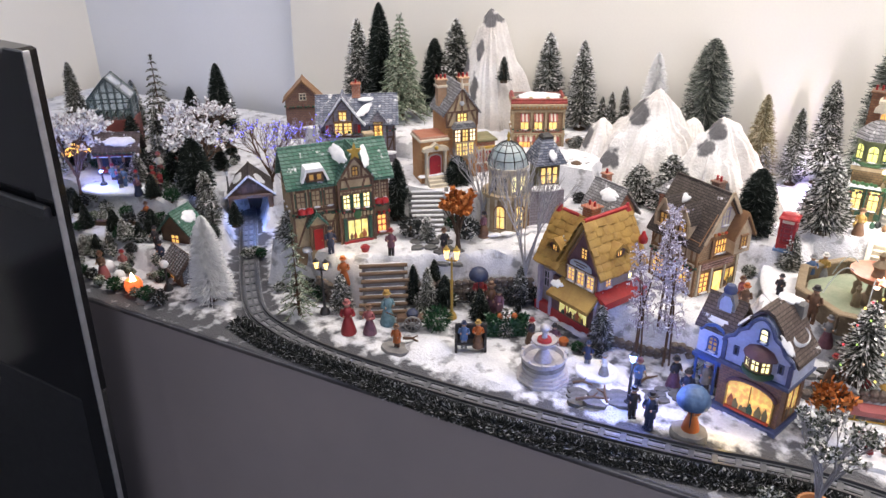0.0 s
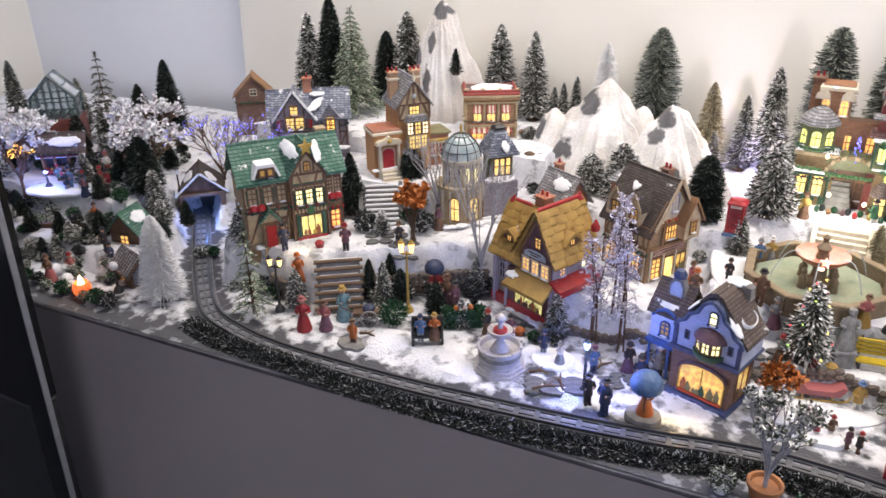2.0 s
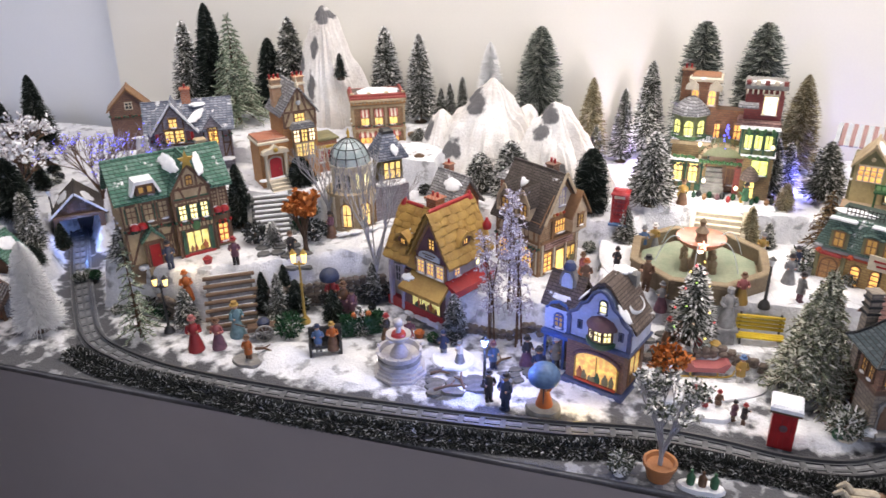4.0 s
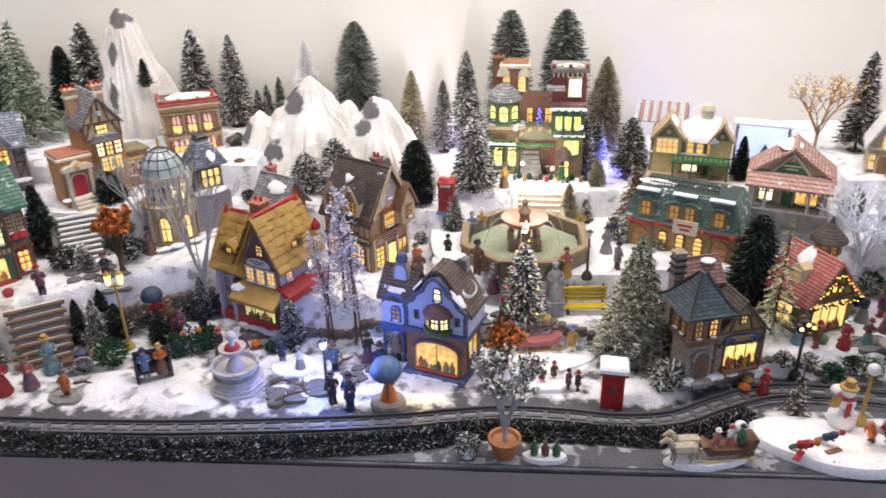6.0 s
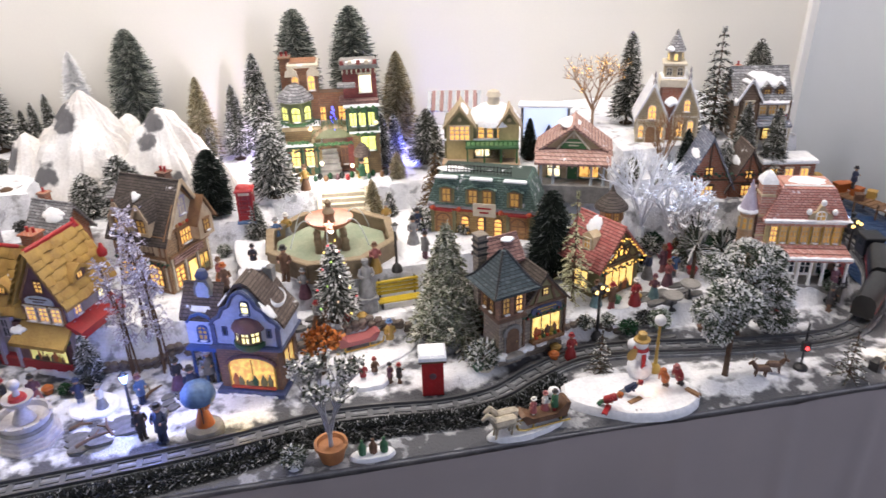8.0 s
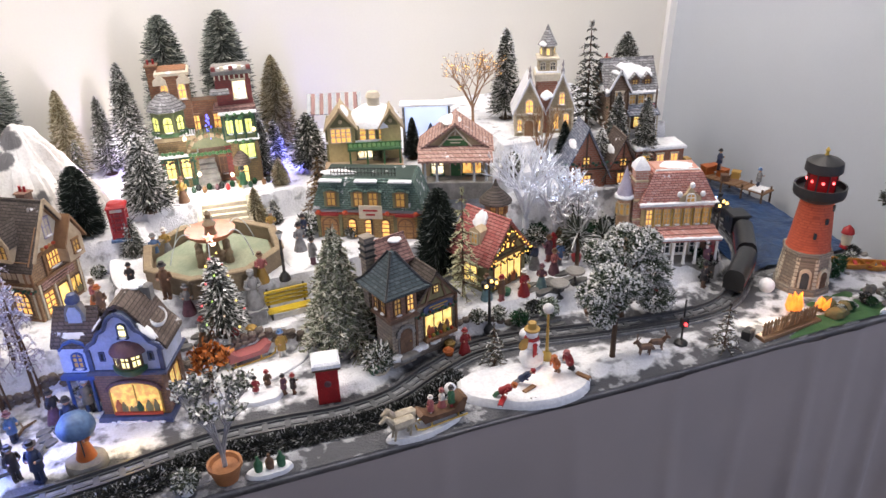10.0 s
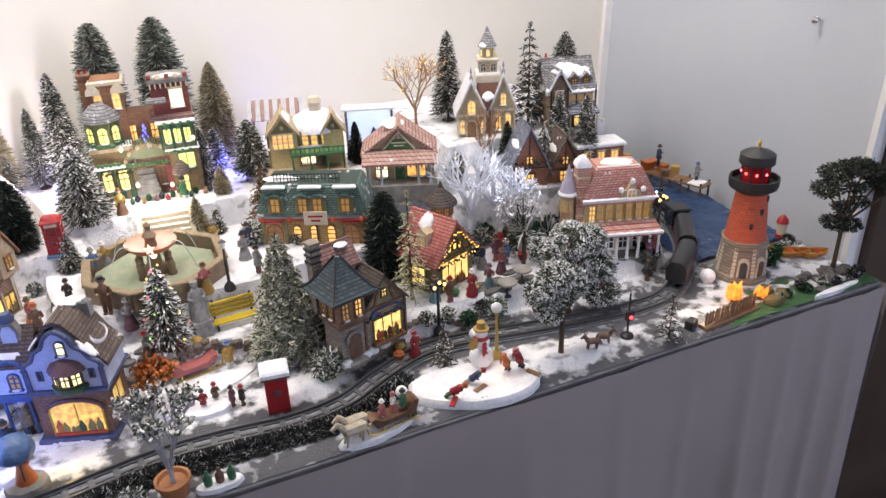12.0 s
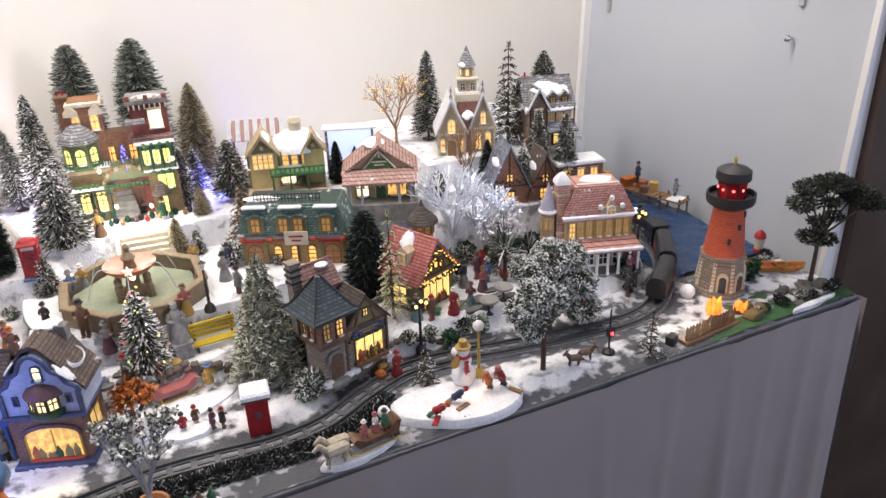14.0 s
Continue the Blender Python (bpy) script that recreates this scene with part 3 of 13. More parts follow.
def mountain(x, y, z, h, w, d, seed, patches, label, peak=0.72, crag=1.0):
    """Felt draped over a hump: rounded, with folds running down; patches (across, height, width, tall) are painted
    dark: bare rock, and shade on the tall peak's left.
    """
    n, rows = 120, 56
    vs, fs, rock = [], [], []
    for j in range(rows + 1):
        s = 1 - j / rows
        for i in range(n):
            a = 2 * math.pi * i / n
            ca, sa = math.cos(a), math.sin(a)
            fold = 0.26 * noise.noise((2.2 * ca + seed, 2.2 * sa, 0.6 * s)) + 0.2 * noise.noise((5.5 * ca, 5.5 * sa + seed, 1.2 * s)) + 0.07 * noise.noise((14 * ca, 14 * sa + seed, 2 * s))
            r = 0.5 * s * (1 + crag * fold * (0.4 + 0.8 * s))
            q = 1 - s ** (1.0 + 0.75 * peak)
            q += crag * (0.16 * noise.noise((5 * r * ca + seed, 5 * r * sa, seed)) + 0.07 * noise.noise((13 * r * ca, 13 * r * sa + seed, 2)) + 0.03 * noise.noise((34 * r * ca, 34 * r * sa + seed, 5))) * min(1.0, 3 * s) * (1 - s)
            px, py, pz = r * w * ca, r * d * sa, h * q if s < 1 else -0.03
            vs.append((px, py, pz))
            k = 0.0
            for pu, pq, pw, ph in patches:
                if sa < 0.25:
                    k = max(k, 1.15 - math.hypot((px - pu) / pw, (pz - pq) / ph))
            rock.append(min(1.0, max(0.0, k)))
    for j in range(rows):
        for i in range(n):
            fs.append((j * n + i, j * n + (i + 1) % n, (j + 1) * n + (i + 1) % n, (j + 1) * n + i))
    ob = solid("snow_mountain", MB().add(vs, fs), MOUNTAIN, pose(x, y, z), label, "mountain", "felt mountains behind the village")
    at = ob.data.attributes.new("rock", "FLOAT", "POINT")
    at.data.foreach_set("value", rock)
    return ob


# last two patches paint the grey shade of the left slope
mountain(-0.762, 1.775, 0.90, 0.300, 0.215, 0.15, 3.1, [(0.000, 0.280, 0.034, 0.030), (-0.012, 0.205, 0.012, 0.034), (-0.020, 0.125, 0.016, 0.044), (-0.05, 0.17, 0.012, 0.05), (-0.06, 0.06, 0.016, 0.05)], "tall narrow white felt mountain with dark rock patches, left slope shade painted", peak=0.75, crag=1.3)
mountain(-0.340, 1.685, 0.85, 0.226, 0.34, 0.26, 7.7, [(-0.034, 0.178, 0.036, 0.036), (-0.072, 0.085, 0.026, 0.030), (0.006, 0.066, 0.020, 0.026)], "white felt mountain with dark oval rock patches", peak=0.25, crag=1.3)
mountain(-0.207, 1.68, 0.85, 0.184, 0.25, 0.22, 12.4, [(-0.008, 0.160, 0.028, 0.026), (-0.020, 0.128, 0.020, 0.020), (0.03, 0.06, 0.018, 0.024), (-0.05, 0.07, 0.016, 0.03)], "white felt mountain with a dark rocky brow", peak=0.3, crag=1.3)
mountain(-0.452, 1.69, 0.86, 0.142, 0.14, 0.15, 17.2, [(-0.026, 0.100, 0.014, 0.034)], "rounded white felt shoulder beside the larger mountain", peak=0.8)
mountain(-0.275, 1.735, 0.86, 0.150, 0.12, 0.12, 19.1, [], "white felt hump between the two mountains", peak=0.9)
mountain(-0.103, 1.60, 0.845, 0.098, 0.09, 0.09, 21.5, [(-0.004, 0.060, 0.024, 0.028)], "small white felt mountain with a dark patch", peak=1.1)


# ---- trees ----
def plant(fn, x, y, z, h, w, *a, **k):
    """Stand a tree on the snow: the crown's span stays from z to z + h."""
    g = drift(x, y) - 0.004
    return fn(pose(x, y, g, 0, 0, 360 * hash01(x, y)), z + h - g, w, *a, **k)


SEED = [0]
KINDS = {
    "frost": (GREEN_FROST, "dark green bottle-brush tree with frosted bristle tips"),
    "snowy": (GREEN_SNOWY, "green bottle-brush tree thick with white snow flock"),
    "dark": (GREEN_DARK, "plain dark green bottle-brush tree"),
    "grey": (GREEN_GREY, "grey-green sisal bottle-brush tree"),
    "brown": (BRISTLE_BROWN, "brown bottle-brush tree with tinted tips"),
    "gold": (BRISTLE_GOLD, "golden-brown frosted bottle-brush tree"),
    "white": (BRISTLE_WHITE, "pure white bottle-brush tree"),
}


def bb(x, y, z, h, w, kind="frost", n=1500, **k):
    SEED[0] += 1
    nd, lab = KINDS[kind]
    return plant(brush_tree, x, y, z, h, w * 1.22, nd, lab, SEED[0], n if n > 4000 else int(n * 2.4), **k)


def fir(x, y, z, h, w, needles=GREEN_FROST, label="frosted artificial fir with drooping wired boughs", **k):
    SEED[0] += 1
    return plant(flocked_fir, x, y, z, h, w * 1.1, needles, label, SEED[0], **k)


# the left corner
bb(-1.744, 1.363, 0.930, 0.140, 0.060, "frost")
bb(-1.831, 1.425, 0.900, 0.085, 0.067, "frost")
fir(-1.605, 1.506, 0.920, 0.156, 0.090)
bb(-1.561, 1.578, 0.900, 0.082, 0.058, "dark")
bb(-1.753, 1.550, 0.900, 0.087, 0.049, "frost")
bb(-1.492, 1.614, 0.920, 0.124, 0.073, "dark")
bb(-1.234, 1.256, 0.790, 0.178, 0.060, "dark", 2600, round_top=1)
bb(-1.186, 1.232, 0.780, 0.131, 0.050, "frost")
bb(-0.976, 1.018, 0.765, 0.160, 0.064, "white", 12000, droop=0.02)
bb(-1.429, 1.370, 0.860, 0.071, 0.059, "dark")
# the back wall, left half
bb(-1.086, 1.697, 0.950, 0.222, 0.074, "snowy")
bb(-1.037, 1.721, 0.950, 0.259, 0.085, "dark", 2200)
fir(-0.964, 1.696, 0.950, 0.240, 0.121, GREEN_PALE, "pale frosted fir with long drooping boughs", tiers=20, per=16, fine=22)
bb(-0.936, 1.815, 1.027, 0.090, 0.080, "dark")
bb(-0.862, 1.790, 0.950, 0.222, 0.086, "frost")
brush_tree(pose(-0.704, 1.722, 1.045), 0.060, 0.034, GREEN_DARK, "tiny dark bottle-brush tree set on the mountain flank", 611, 700)
bb(-0.629, 1.815, 1.016, 0.136, 0.076, "snowy")
bb(-0.546, 1.815, 0.964, 0.175, 0.066, "snowy")
bb(-0.495, 1.815, 0.929, 0.087, 0.030, "frost", 800)
bb(-0.473, 1.815, 0.959, 0.070, 0.030, "frost", 800)
bb(-0.443, 1.815, 0.963, 0.082, 0.034, "frost", 800)
bb(-0.378, 1.815, 1.016, 0.111, 0.075, "white", 5000, droop=0.1)
bb(-0.265, 1.815, 0.953, 0.211, 0.086, "grey", 2600, round_top=1)
bb(-0.295, 1.790, 0.962, 0.090, 0.040, "frost", 800)
bb(-0.145, 1.815, 0.944, 0.115, 0.063, "gold")
bb(-0.075, 1.815, 0.910, 0.128, 0.050, "frost")
bb(-0.130, 1.800, 0.902, 0.056, 0.033, "frost", 700)
bb(-0.272, 1.560, 0.865, 0.118, 0.075, "snowy")
bb(-0.107, 1.502, 0.820, 0.178, 0.056, "dark", 2200, round_top=1)
bb(-0.335, 1.560, 0.850, 0.105, 0.060, "snowy")
bb(-0.504, 1.677, 0.880, 0.078, 0.039, "frost", 900)
bb(-0.468, 1.568, 0.850, 0.057, 0.043, "snowy", 900)
bb(-0.757, 1.331, 0.845, 0.126, 0.052, "dark")
bb(-0.680, 1.444, 0.900, 0.055, 0.053, "dark")
fir(-0.791, 1.042, 0.760, 0.176, 0.064, GREEN_PALE, "slim pale fir with sparse frosted boughs", tiers=8, per=8)
bb(-0.739, 1.104, 0.760, 0.064, 0.029, "dark", 700)
bb(-0.607, 1.210, 0.765, 0.072, 0.025, "dark", 700)
bb(-0.633, 1.178, 0.757, 0.078, 0.030, "dark", 900)
bb(-0.601, 1.172, 0.757, 0.082, 0.030, "frost", 900)
bb(-0.734, 1.092, 0.757, 0.075, 0.036, "frost", 900)
bb(-0.876, 1.165, 0.800, 0.115, 0.075, "snowy", 1800)
bb(-0.575, 1.190, 0.757, 0.065, 0.034, "dark", 900)
bb(-0.655, 1.270, 0.840, 0.050, 0.030, "snowy", 800)
bb(-0.500, 1.180, 0.757, 0.060, 0.034, "dark", 800)
bb(-0.440, 1.155, 0.757, 0.050, 0.028, "frost", 800)
bb(0.385, 1.180, 0.765, 0.080, 0.036, "frost", 900)
bb(0.555, 1.255, 0.785, 0.075, 0.036, "brown", 900)
bb(0.655, 1.410, 0.870, 0.070, 0.036, "frost", 900)
bb(0.560, 1.450, 0.895, 0.085, 0.034, "dark", 900)
bb(0.425, 1.500, 0.895, 0.075, 0.036, "gold", 900)
bb(0.845, 1.400, 0.865, 0.100, 0.045, "snowy", 1100)
bb(0.960, 1.420, 0.900, 0.110, 0.050, "frost", 1100)
bb(-0.035, 1.455, 0.835, 0.075, 0.036, "frost", 900)
for x, y, hh, ww, kd in ((-1.34, 1.29, 0.075, 0.040, "dark"), (-1.44, 1.345, 0.085, 0.045, "frost"), (-1.53, 1.35, 0.08, 0.044, "dark"), (-1.585, 1.30, 0.07, 0.042, "frost"), (-1.66, 1.26, 0.09, 0.05, "dark"), (-1.30, 1.19, 0.055, 0.034, "dark"), (-1.50, 1.135, 0.06, 0.034, "dark"), (-1.56, 1.12, 0.055, 0.032, "dark"), (-1.24, 1.125, 0.06, 0.034, "dark"), (-1.33, 1.10, 0.05, 0.03, "dark"), (-1.40, 1.085, 0.055, 0.03, "dark"), (-1.47, 1.03, 0.05, 0.03, "dark"), (-1.74, 1.34, 0.10, 0.055, "frost"), (-1.62, 1.42, 0.09, 0.05, "dark"), (-1.30, 1.40, 0.06, 0.036, "dark")):
    bb(x, y, drift(x, y), hh, ww, kd, 700)
bb(-1.12, 1.165, 0.757, 0.075, 0.040, "dark", 900)
bb(-1.30, 1.30, 0.84, 0.085, 0.042, "dark", 900)
bb(-1.40, 1.24, 0.84, 0.075, 0.040, "frost", 900)
bb(-1.66, 1.34, 0.86, 0.105, 0.050, "dark", 1000)
bb(-1.50, 1.40, 0.895, 0.085, 0.045, "frost", 900)
bb(-0.462, 1.272, 0.765, 0.064, 0.031, "frost", 700)
bb(-0.284, 1.190, 0.760, 0.075, 0.038, "frost", 900)
# round the square and the tall double house
bb(0.002, 1.538, 0.840, 0.187, 0.073, "snowy", 2000)
bb(-0.023, 1.800, 0.908, 0.195, 0.065, "snowy")
bb(0.070, 1.750, 0.900, 0.294, 0.085, "grey", 2400, round_top=1)
bb(0.182, 1.740, 0.900, 0.296, 0.090, "grey", 2400, round_top=1)
bb(0.279, 1.800, 0.920, 0.169, 0.075, "gold", 2000)
bb(0.240, 1.566, 0.860, 0.081, 0.032, "gold", 800)
bb(0.255, 1.700, 0.880, 0.098, 0.038, "frost", 900)
bb(0.182, 1.510, 0.840, 0.070, 0.034, "gold", 800)
bb(0.213, 1.498, 0.840, 0.045, 0.026, "frost", 600)
bb(0.310, 1.622, 0.860, 0.146, 0.066, "frost")
fir(0.301, 1.489, 0.840, 0.120, 0.061, BRISTLE_BROWN, "brown twiggy fir with gold tips", tiers=9, per=8)
fir(0.256, 1.172, 0.765, 0.199, 0.110, SAGE_FROST, "large soft cream-frosted sage fir", tiers=24, per=20, fine=26)
bb(0.460, 1.280, 0.800, 0.148, 0.061, "dark", 2400, round_top=1)
fir(0.468, 1.188, 0.780, 0.201, 0.060, BRISTLE_CREAM, "cream feathery fir with drooping fronds", tiers=9, per=7)
# the right back
bb(0.752, 1.646, 0.950, 0.177, 0.061, "snowy")
fir(0.882, 1.522, 0.950, 0.200, 0.085, GREEN_SNOWY, "dark fir with boughs loaded with snow", tiers=12, per=9)
bb(1.019, 1.600, 0.950, 0.154, 0.078, "frost")
bb(0.905, 1.440, 0.92, 0.102, 0.050, "frost")
bb(0.786, 1.440, 0.91, 0.068, 0.041, "dark", 900)
bb(0.512, 1.571, 0.920, 0.065, 0.035, "dark", 800)
bb(0.220, 1.627, 0.880, 0.123, 0.041, "frost", 900)
fir(0.453, 1.028, 0.756, 0.074, 0.040, GREEN_SNOWY, "small snowy pine on the table edge", tiers=6, per=6)
fir(0.793, 0.935, 0.756, 0.080, 0.040, GREEN_SNOWY, "small snow-tipped fir beside the signal", tiers=6, per=6)


def bare_tree(m, h, spread, mat_, label, seed, limbs=7, depth=4, r0=0.004, name="bare_tree", tip=None, up=0.55):
    """Leafless tree: a trunk that forks again and again."""
    rng = random.Random(seed)
    ob = thing(name, m, label, "tree")
    mb = MB()
    ends = []

    def grow(p, d, ln, r, k):
        q = p + d * ln
        mb.rod(p, q, r, r * 0.72, 5)
        if k == 0:
            ends.append((p, q))
            return
        for _ in range(3 if k > 1 else 3):
            e = (d + Vector((rng.uniform(-1, 1), rng.uniform(-1, 1), rng.uniform(-0.4, 0.7))) * up * spread / h * 2.0).normalized()
            grow(q, e, ln * rng.uniform(0.55, 0.8), r * 0.62, k - 1)

    mb.lathe([(r0 * 1.8, 0), (r0 * 1.1, 0.012), (r0, h * 0.28)], 7)
    for i in range(limbs):
        a = i * 2.4 + rng.uniform(-0.3, 0.3)
        d = Vector((math.cos(a) * spread / h, math.sin(a) * spread / h, rng.uniform(0.8, 1.3))).normalized()
        grow(Vector((0, 0, h * rng.uniform(0.2, 0.32))), d, h * 0.30, r0 * 0.6, depth - 1)
    part("trunk", mb, mat_, ob)
    if tip:
        mt, cnt, sz = tip
        tb = []
        for p, q in ends:
            for _ in range(cnt):
                c = p.lerp(q, rng.random())
                tb.append((c, c + Vector((rng.uniform(-1, 1), rng.uniform(-1, 1), rng.uniform(-0.5, 1))) * sz))
        part("foliage", bristle_cloud(tb, sz * 0.7, rng), mt, ob, sm=False)
    return ob


TWIG_GREY = mat("twig_grey", (0.3, 0.29, 0.3), 0.8, (0.42, 0.42, 0.44), 60, 0.3)
TWIG_WHITE = mat("twig_white", (0.58, 0.58, 0.6), 0.7, (0.42, 0.41, 0.44), 60, 0.3)
TWIG_BROWN = mat("twig_brown", (0.13, 0.075, 0.045), 0.8, (0.09, 0.05, 0.03), 60, 0.3)
TWIG_TAN = mat("twig_tan", (0.3, 0.17, 0.09), 0.7, (0.22, 0.12, 0.06), 60, 0.2)
TWIG_LILAC = mat("twig_lilac", (0.28, 0.24, 0.3), 0.7, (0.4, 0.37, 0.45), 90, 0.3)
FROST_BITS = speckled("frost_bits", (0.42, 0.4, 0.52), (0.8, 0.8, 0.88), 0.4, second=(0.56, 0.53, 0.64))
SNOW_BITS = speckled("snow_bits", (0.6, 0.58, 0.62), (0.82, 0.84, 0.88), 0.55, second=(0.7, 0.68, 0.72))
BLUE_LED = glow("blue_led", (0.1, 0.12, 1.0), 3.0)
WARM_LED = glow("warm_led", (1.0, 0.6, 0.12), 2.5)
LEAF_FROST = speckled("leaves_frosted", (0.03, 0.04, 0.028), (0.66, 0.67, 0.65), 0.42, second=(0.1, 0.115, 0.085))
LEAF_SNOW = speckled("leaves_snowy", (0.03, 0.04, 0.028), (0.75, 0.75, 0.73), 0.5, second=(0.12, 0.135, 0.1))
LEAF_OLIVE = speckled("leaves_olive", (0.05, 0.075, 0.05), (0.5, 0.55, 0.5), 0.35, second=(0.12, 0.15, 0.1))


def bare(x, y, z, h, w, mt, label, seed, **k):
    return bare_tree(pose(x, y, drift(x, y) - 0.003), z + h - drift(x, y), w, mt, label, seed, **k)


bare(-0.585, 1.365, 0.845, 0.160, 0.075, TWIG_GREY, "bare grey wire tree with upswept twigs", 5, limbs=9, r0=0.0026)
bare(-0.455, 1.275, 0.800, 0.215, 0.080, TWIG_GREY, "bare grey wire tree with spreading twigs", 6, limbs=8, r0=0.0026)
def birch(x, y, h, spread, label, seed):
    """A slim stem whose twigs hang in frosted sprays from a quarter of its height to its tip."""
    rng = random.Random(seed)
    ob = thing("birch_tree", pose(x, y, drift(x, y) - 0.003), label, "tree", "slim birches by the shops")
    stem, twig, frost = MB(), MB(), []
    for s in range(3):
        a = rng.uniform(0, 6.28)
        top = Vector((0.5 * spread * math.cos(a), 0.5 * spread * math.sin(a), h * rng.uniform(0.9, 1.0)))
        foot = Vector((0.006 * math.cos(2.1 * s), 0.006 * math.sin(2.1 * s), 0))
        mid = foot.lerp(top, 0.5) - Vector((0.006 * math.cos(a), 0.006 * math.sin(a), 0))
        stem.rod(foot, mid, 0.0017, 0.0013, 6)
        stem.rod(mid, top, 0.0013, 0.0005, 6)
        for i in range(34):
            q = rng.uniform(0.30, 1.0)
            p = foot.lerp(mid, q * 2) if q < 0.5 else mid.lerp(top, q * 2 - 1)
            b = rng.uniform(0, 6.28)
            out = spread * rng.uniform(0.35, 0.8) * (1.15 - 0.5 * q)
            e = p + Vector((math.cos(b) * out, math.sin(b) * out, rng.uniform(0.1, 0.9) * out))
            f = e + Vector((math.cos(b) * out * 0.3, math.sin(b) * out * 0.3, -rng.uniform(0.2, 1.0) * out))
            twig.rod(p, e, 0.0008, 0.0006, 4)
            twig.rod(e, f, 0.0006, 0.0003, 4)
            for k in range(9):
                c = (p.lerp(e, rng.random()) if k < 4 else e.lerp(f, rng.random())) + Vector((rng.uniform(-1, 1), rng.uniform(-1, 1), rng.uniform(-1, 1))) * 0.0025
                frost.append((c, c + Vector((rng.uniform(-1, 1), rng.uniform(-1, 1), rng.uniform(-1, 1))) * 0.0035))
    part("stem", stem, TWIG_BROWN, ob)
    part("twig", twig, TWIG_LILAC, ob)
    part("frost", bristle_cloud(frost, 0.0023, rng), FROST_BITS, ob, "glittering lilac frost", sm=False)


for k, (x, y, h) in enumerate(((-0.222, 1.190, 0.195), (-0.176, 1.186, 0.220), (-0.196, 1.215, 0.210))):
    birch(x, y, h, 0.030, "slim bare birch with hanging glittering frosted twigs", 11 + k)
bare(-1.27, 1.31, 0.87, 0.13, 0.15, TWIG_BROWN, "bare tree with boughs laden with pinkish snow", 21, limbs=10, tip=(SNOW_BITS, 3, 0.008), r0=0.003)
bare(-1.52, 1.17, 0.84, 0.153, 0.075, TWIG_BROWN, "bare tree with snow caught in its twigs", 22, limbs=9, tip=(SNOW_BITS, 4, 0.008), r0=0.003)
bare(-1.37, 1.42, 0.90, 0.11, 0.14, TWIG_BROWN, "bare tree with a low crown of pinkish snow", 35, limbs=11, tip=(SNOW_BITS, 3, 0.008), r0=0.003)
bare(-1.16, 1.42, 0.89, 0.10, 0.12, TWIG_BROWN, "bare tree with snowy and blue-lit twigs", 36, limbs=10, tip=(BLUE_LED, 1, 0.003), r0=0.003)
bare(-1.62, 1.26, 0.86, 0.12, 0.10, TWIG_BROWN, "dark bare tree with snow along its twigs", 37, limbs=10, tip=(SNOW_BITS, 3, 0.010))
bare(-1.02, 1.36, 0.88, 0.13, 0.15, TWIG_LILAC, "bare tree strung with tiny blue lights", 23, limbs=9, tip=(BLUE_LED, 1, 0.003), r0=0.003)
bare(0.672, 1.640, 0.95, 0.140, 0.10, TWIG_TAN, "bare curly tree strung with amber lights", 24, limbs=9, depth=4, tip=(WARM_LED, 1, 0.0022), r0=0.0028, up=0.8)
COOL_LED = glow("cool_led", (0.55, 0.7, 1.0), 3.0)
LIMB_WHITE = mat("snowy_limb", (0.8, 0.82, 0.86), 0.8, (0.62, 0.65, 0.74), 90, 0.5)
bare(0.650, 1.330, 0.85, 0.125, 0.075, LIMB_WHITE, "white snow-covered bare tree with thick crossing limbs", 25, limbs=8, depth=4, r0=0.0062, up=0.75)
bare(0.700, 1.305, 0.83, 0.110, 0.075, LIMB_WHITE, "white snow-covered bare tree with twisted limbs", 31, limbs=8, depth=4, r0=0.0060, up=0.8, tip=(COOL_LED, 1, 0.0026))
bare(0.740, 1.345, 0.87, 0.060, 0.050, LIMB_WHITE, "low white snow-covered bush with cool lights", 32, limbs=7, depth=3, r0=0.005, up=0.8)
bare(0.70, 1.235, 0.79, 0.12, 0.055, TWIG_GREY, "bare frosted tree beside the path", 26, limbs=11, tip=(SNOW_BITS, 2, 0.005), r0=0.003)
bare(0.745, 1.455, 0.93, 0.07, 0.05, TWIG_TAN, "bare pinkish twiggy tree before the chapel", 33, limbs=10, r0=0.002)
bare(0.84, 1.24, 0.79, 0.13, 0.05, TWIG_BROWN, "thin brown bare tree beside the pink hotel", 34, limbs=9, tip=(SNOW_BITS, 1, 0.006), r0=0.003)
bare(-0.585, 1.262, 0.84, 0.118, 0.033, BARK, "small tree with glowing orange autumn leaves", 27, limbs=8, depth=3, tip=(BRISTLE_ORANGE, 10, 0.009), name="autumn_tree")
bare(0.058, 1.125, 0.765, 0.072, 0.038, BARK, "small bush with orange autumn leaves", 28, limbs=8, depth=3, tip=(BRISTLE_ORANGE, 4, 0.008), name="autumn_bush")
bare(0.056, 0.940, 0.757, 0.143, 0.050, TWIG_GREY, "small tree with frosted grey-green leaves in a terracotta pot", 29, limbs=11, tip=(LEAF_SNOW, 4, 0.0048), r0=0.003, name="potted_tree")


def clump(mb_tips, c, r, n, rng, sz, flat=0.85):
    for _ in range(n):
        d = Vector((rng.gauss(0, 1), rng.gauss(0, 1), rng.gauss(0, 1))).normalized()
        p = Vector(c) + Vector((d.x * r, d.y * r, d.z * r * flat)) * rng.uniform(0.72, 1.0)
        mb_tips.append((p, p + (d * 0.6 + Vector((rng.uniform(-1, 1), rng.uniform(-1, 1), rng.uniform(-0.7, 0.9)))) * sz))


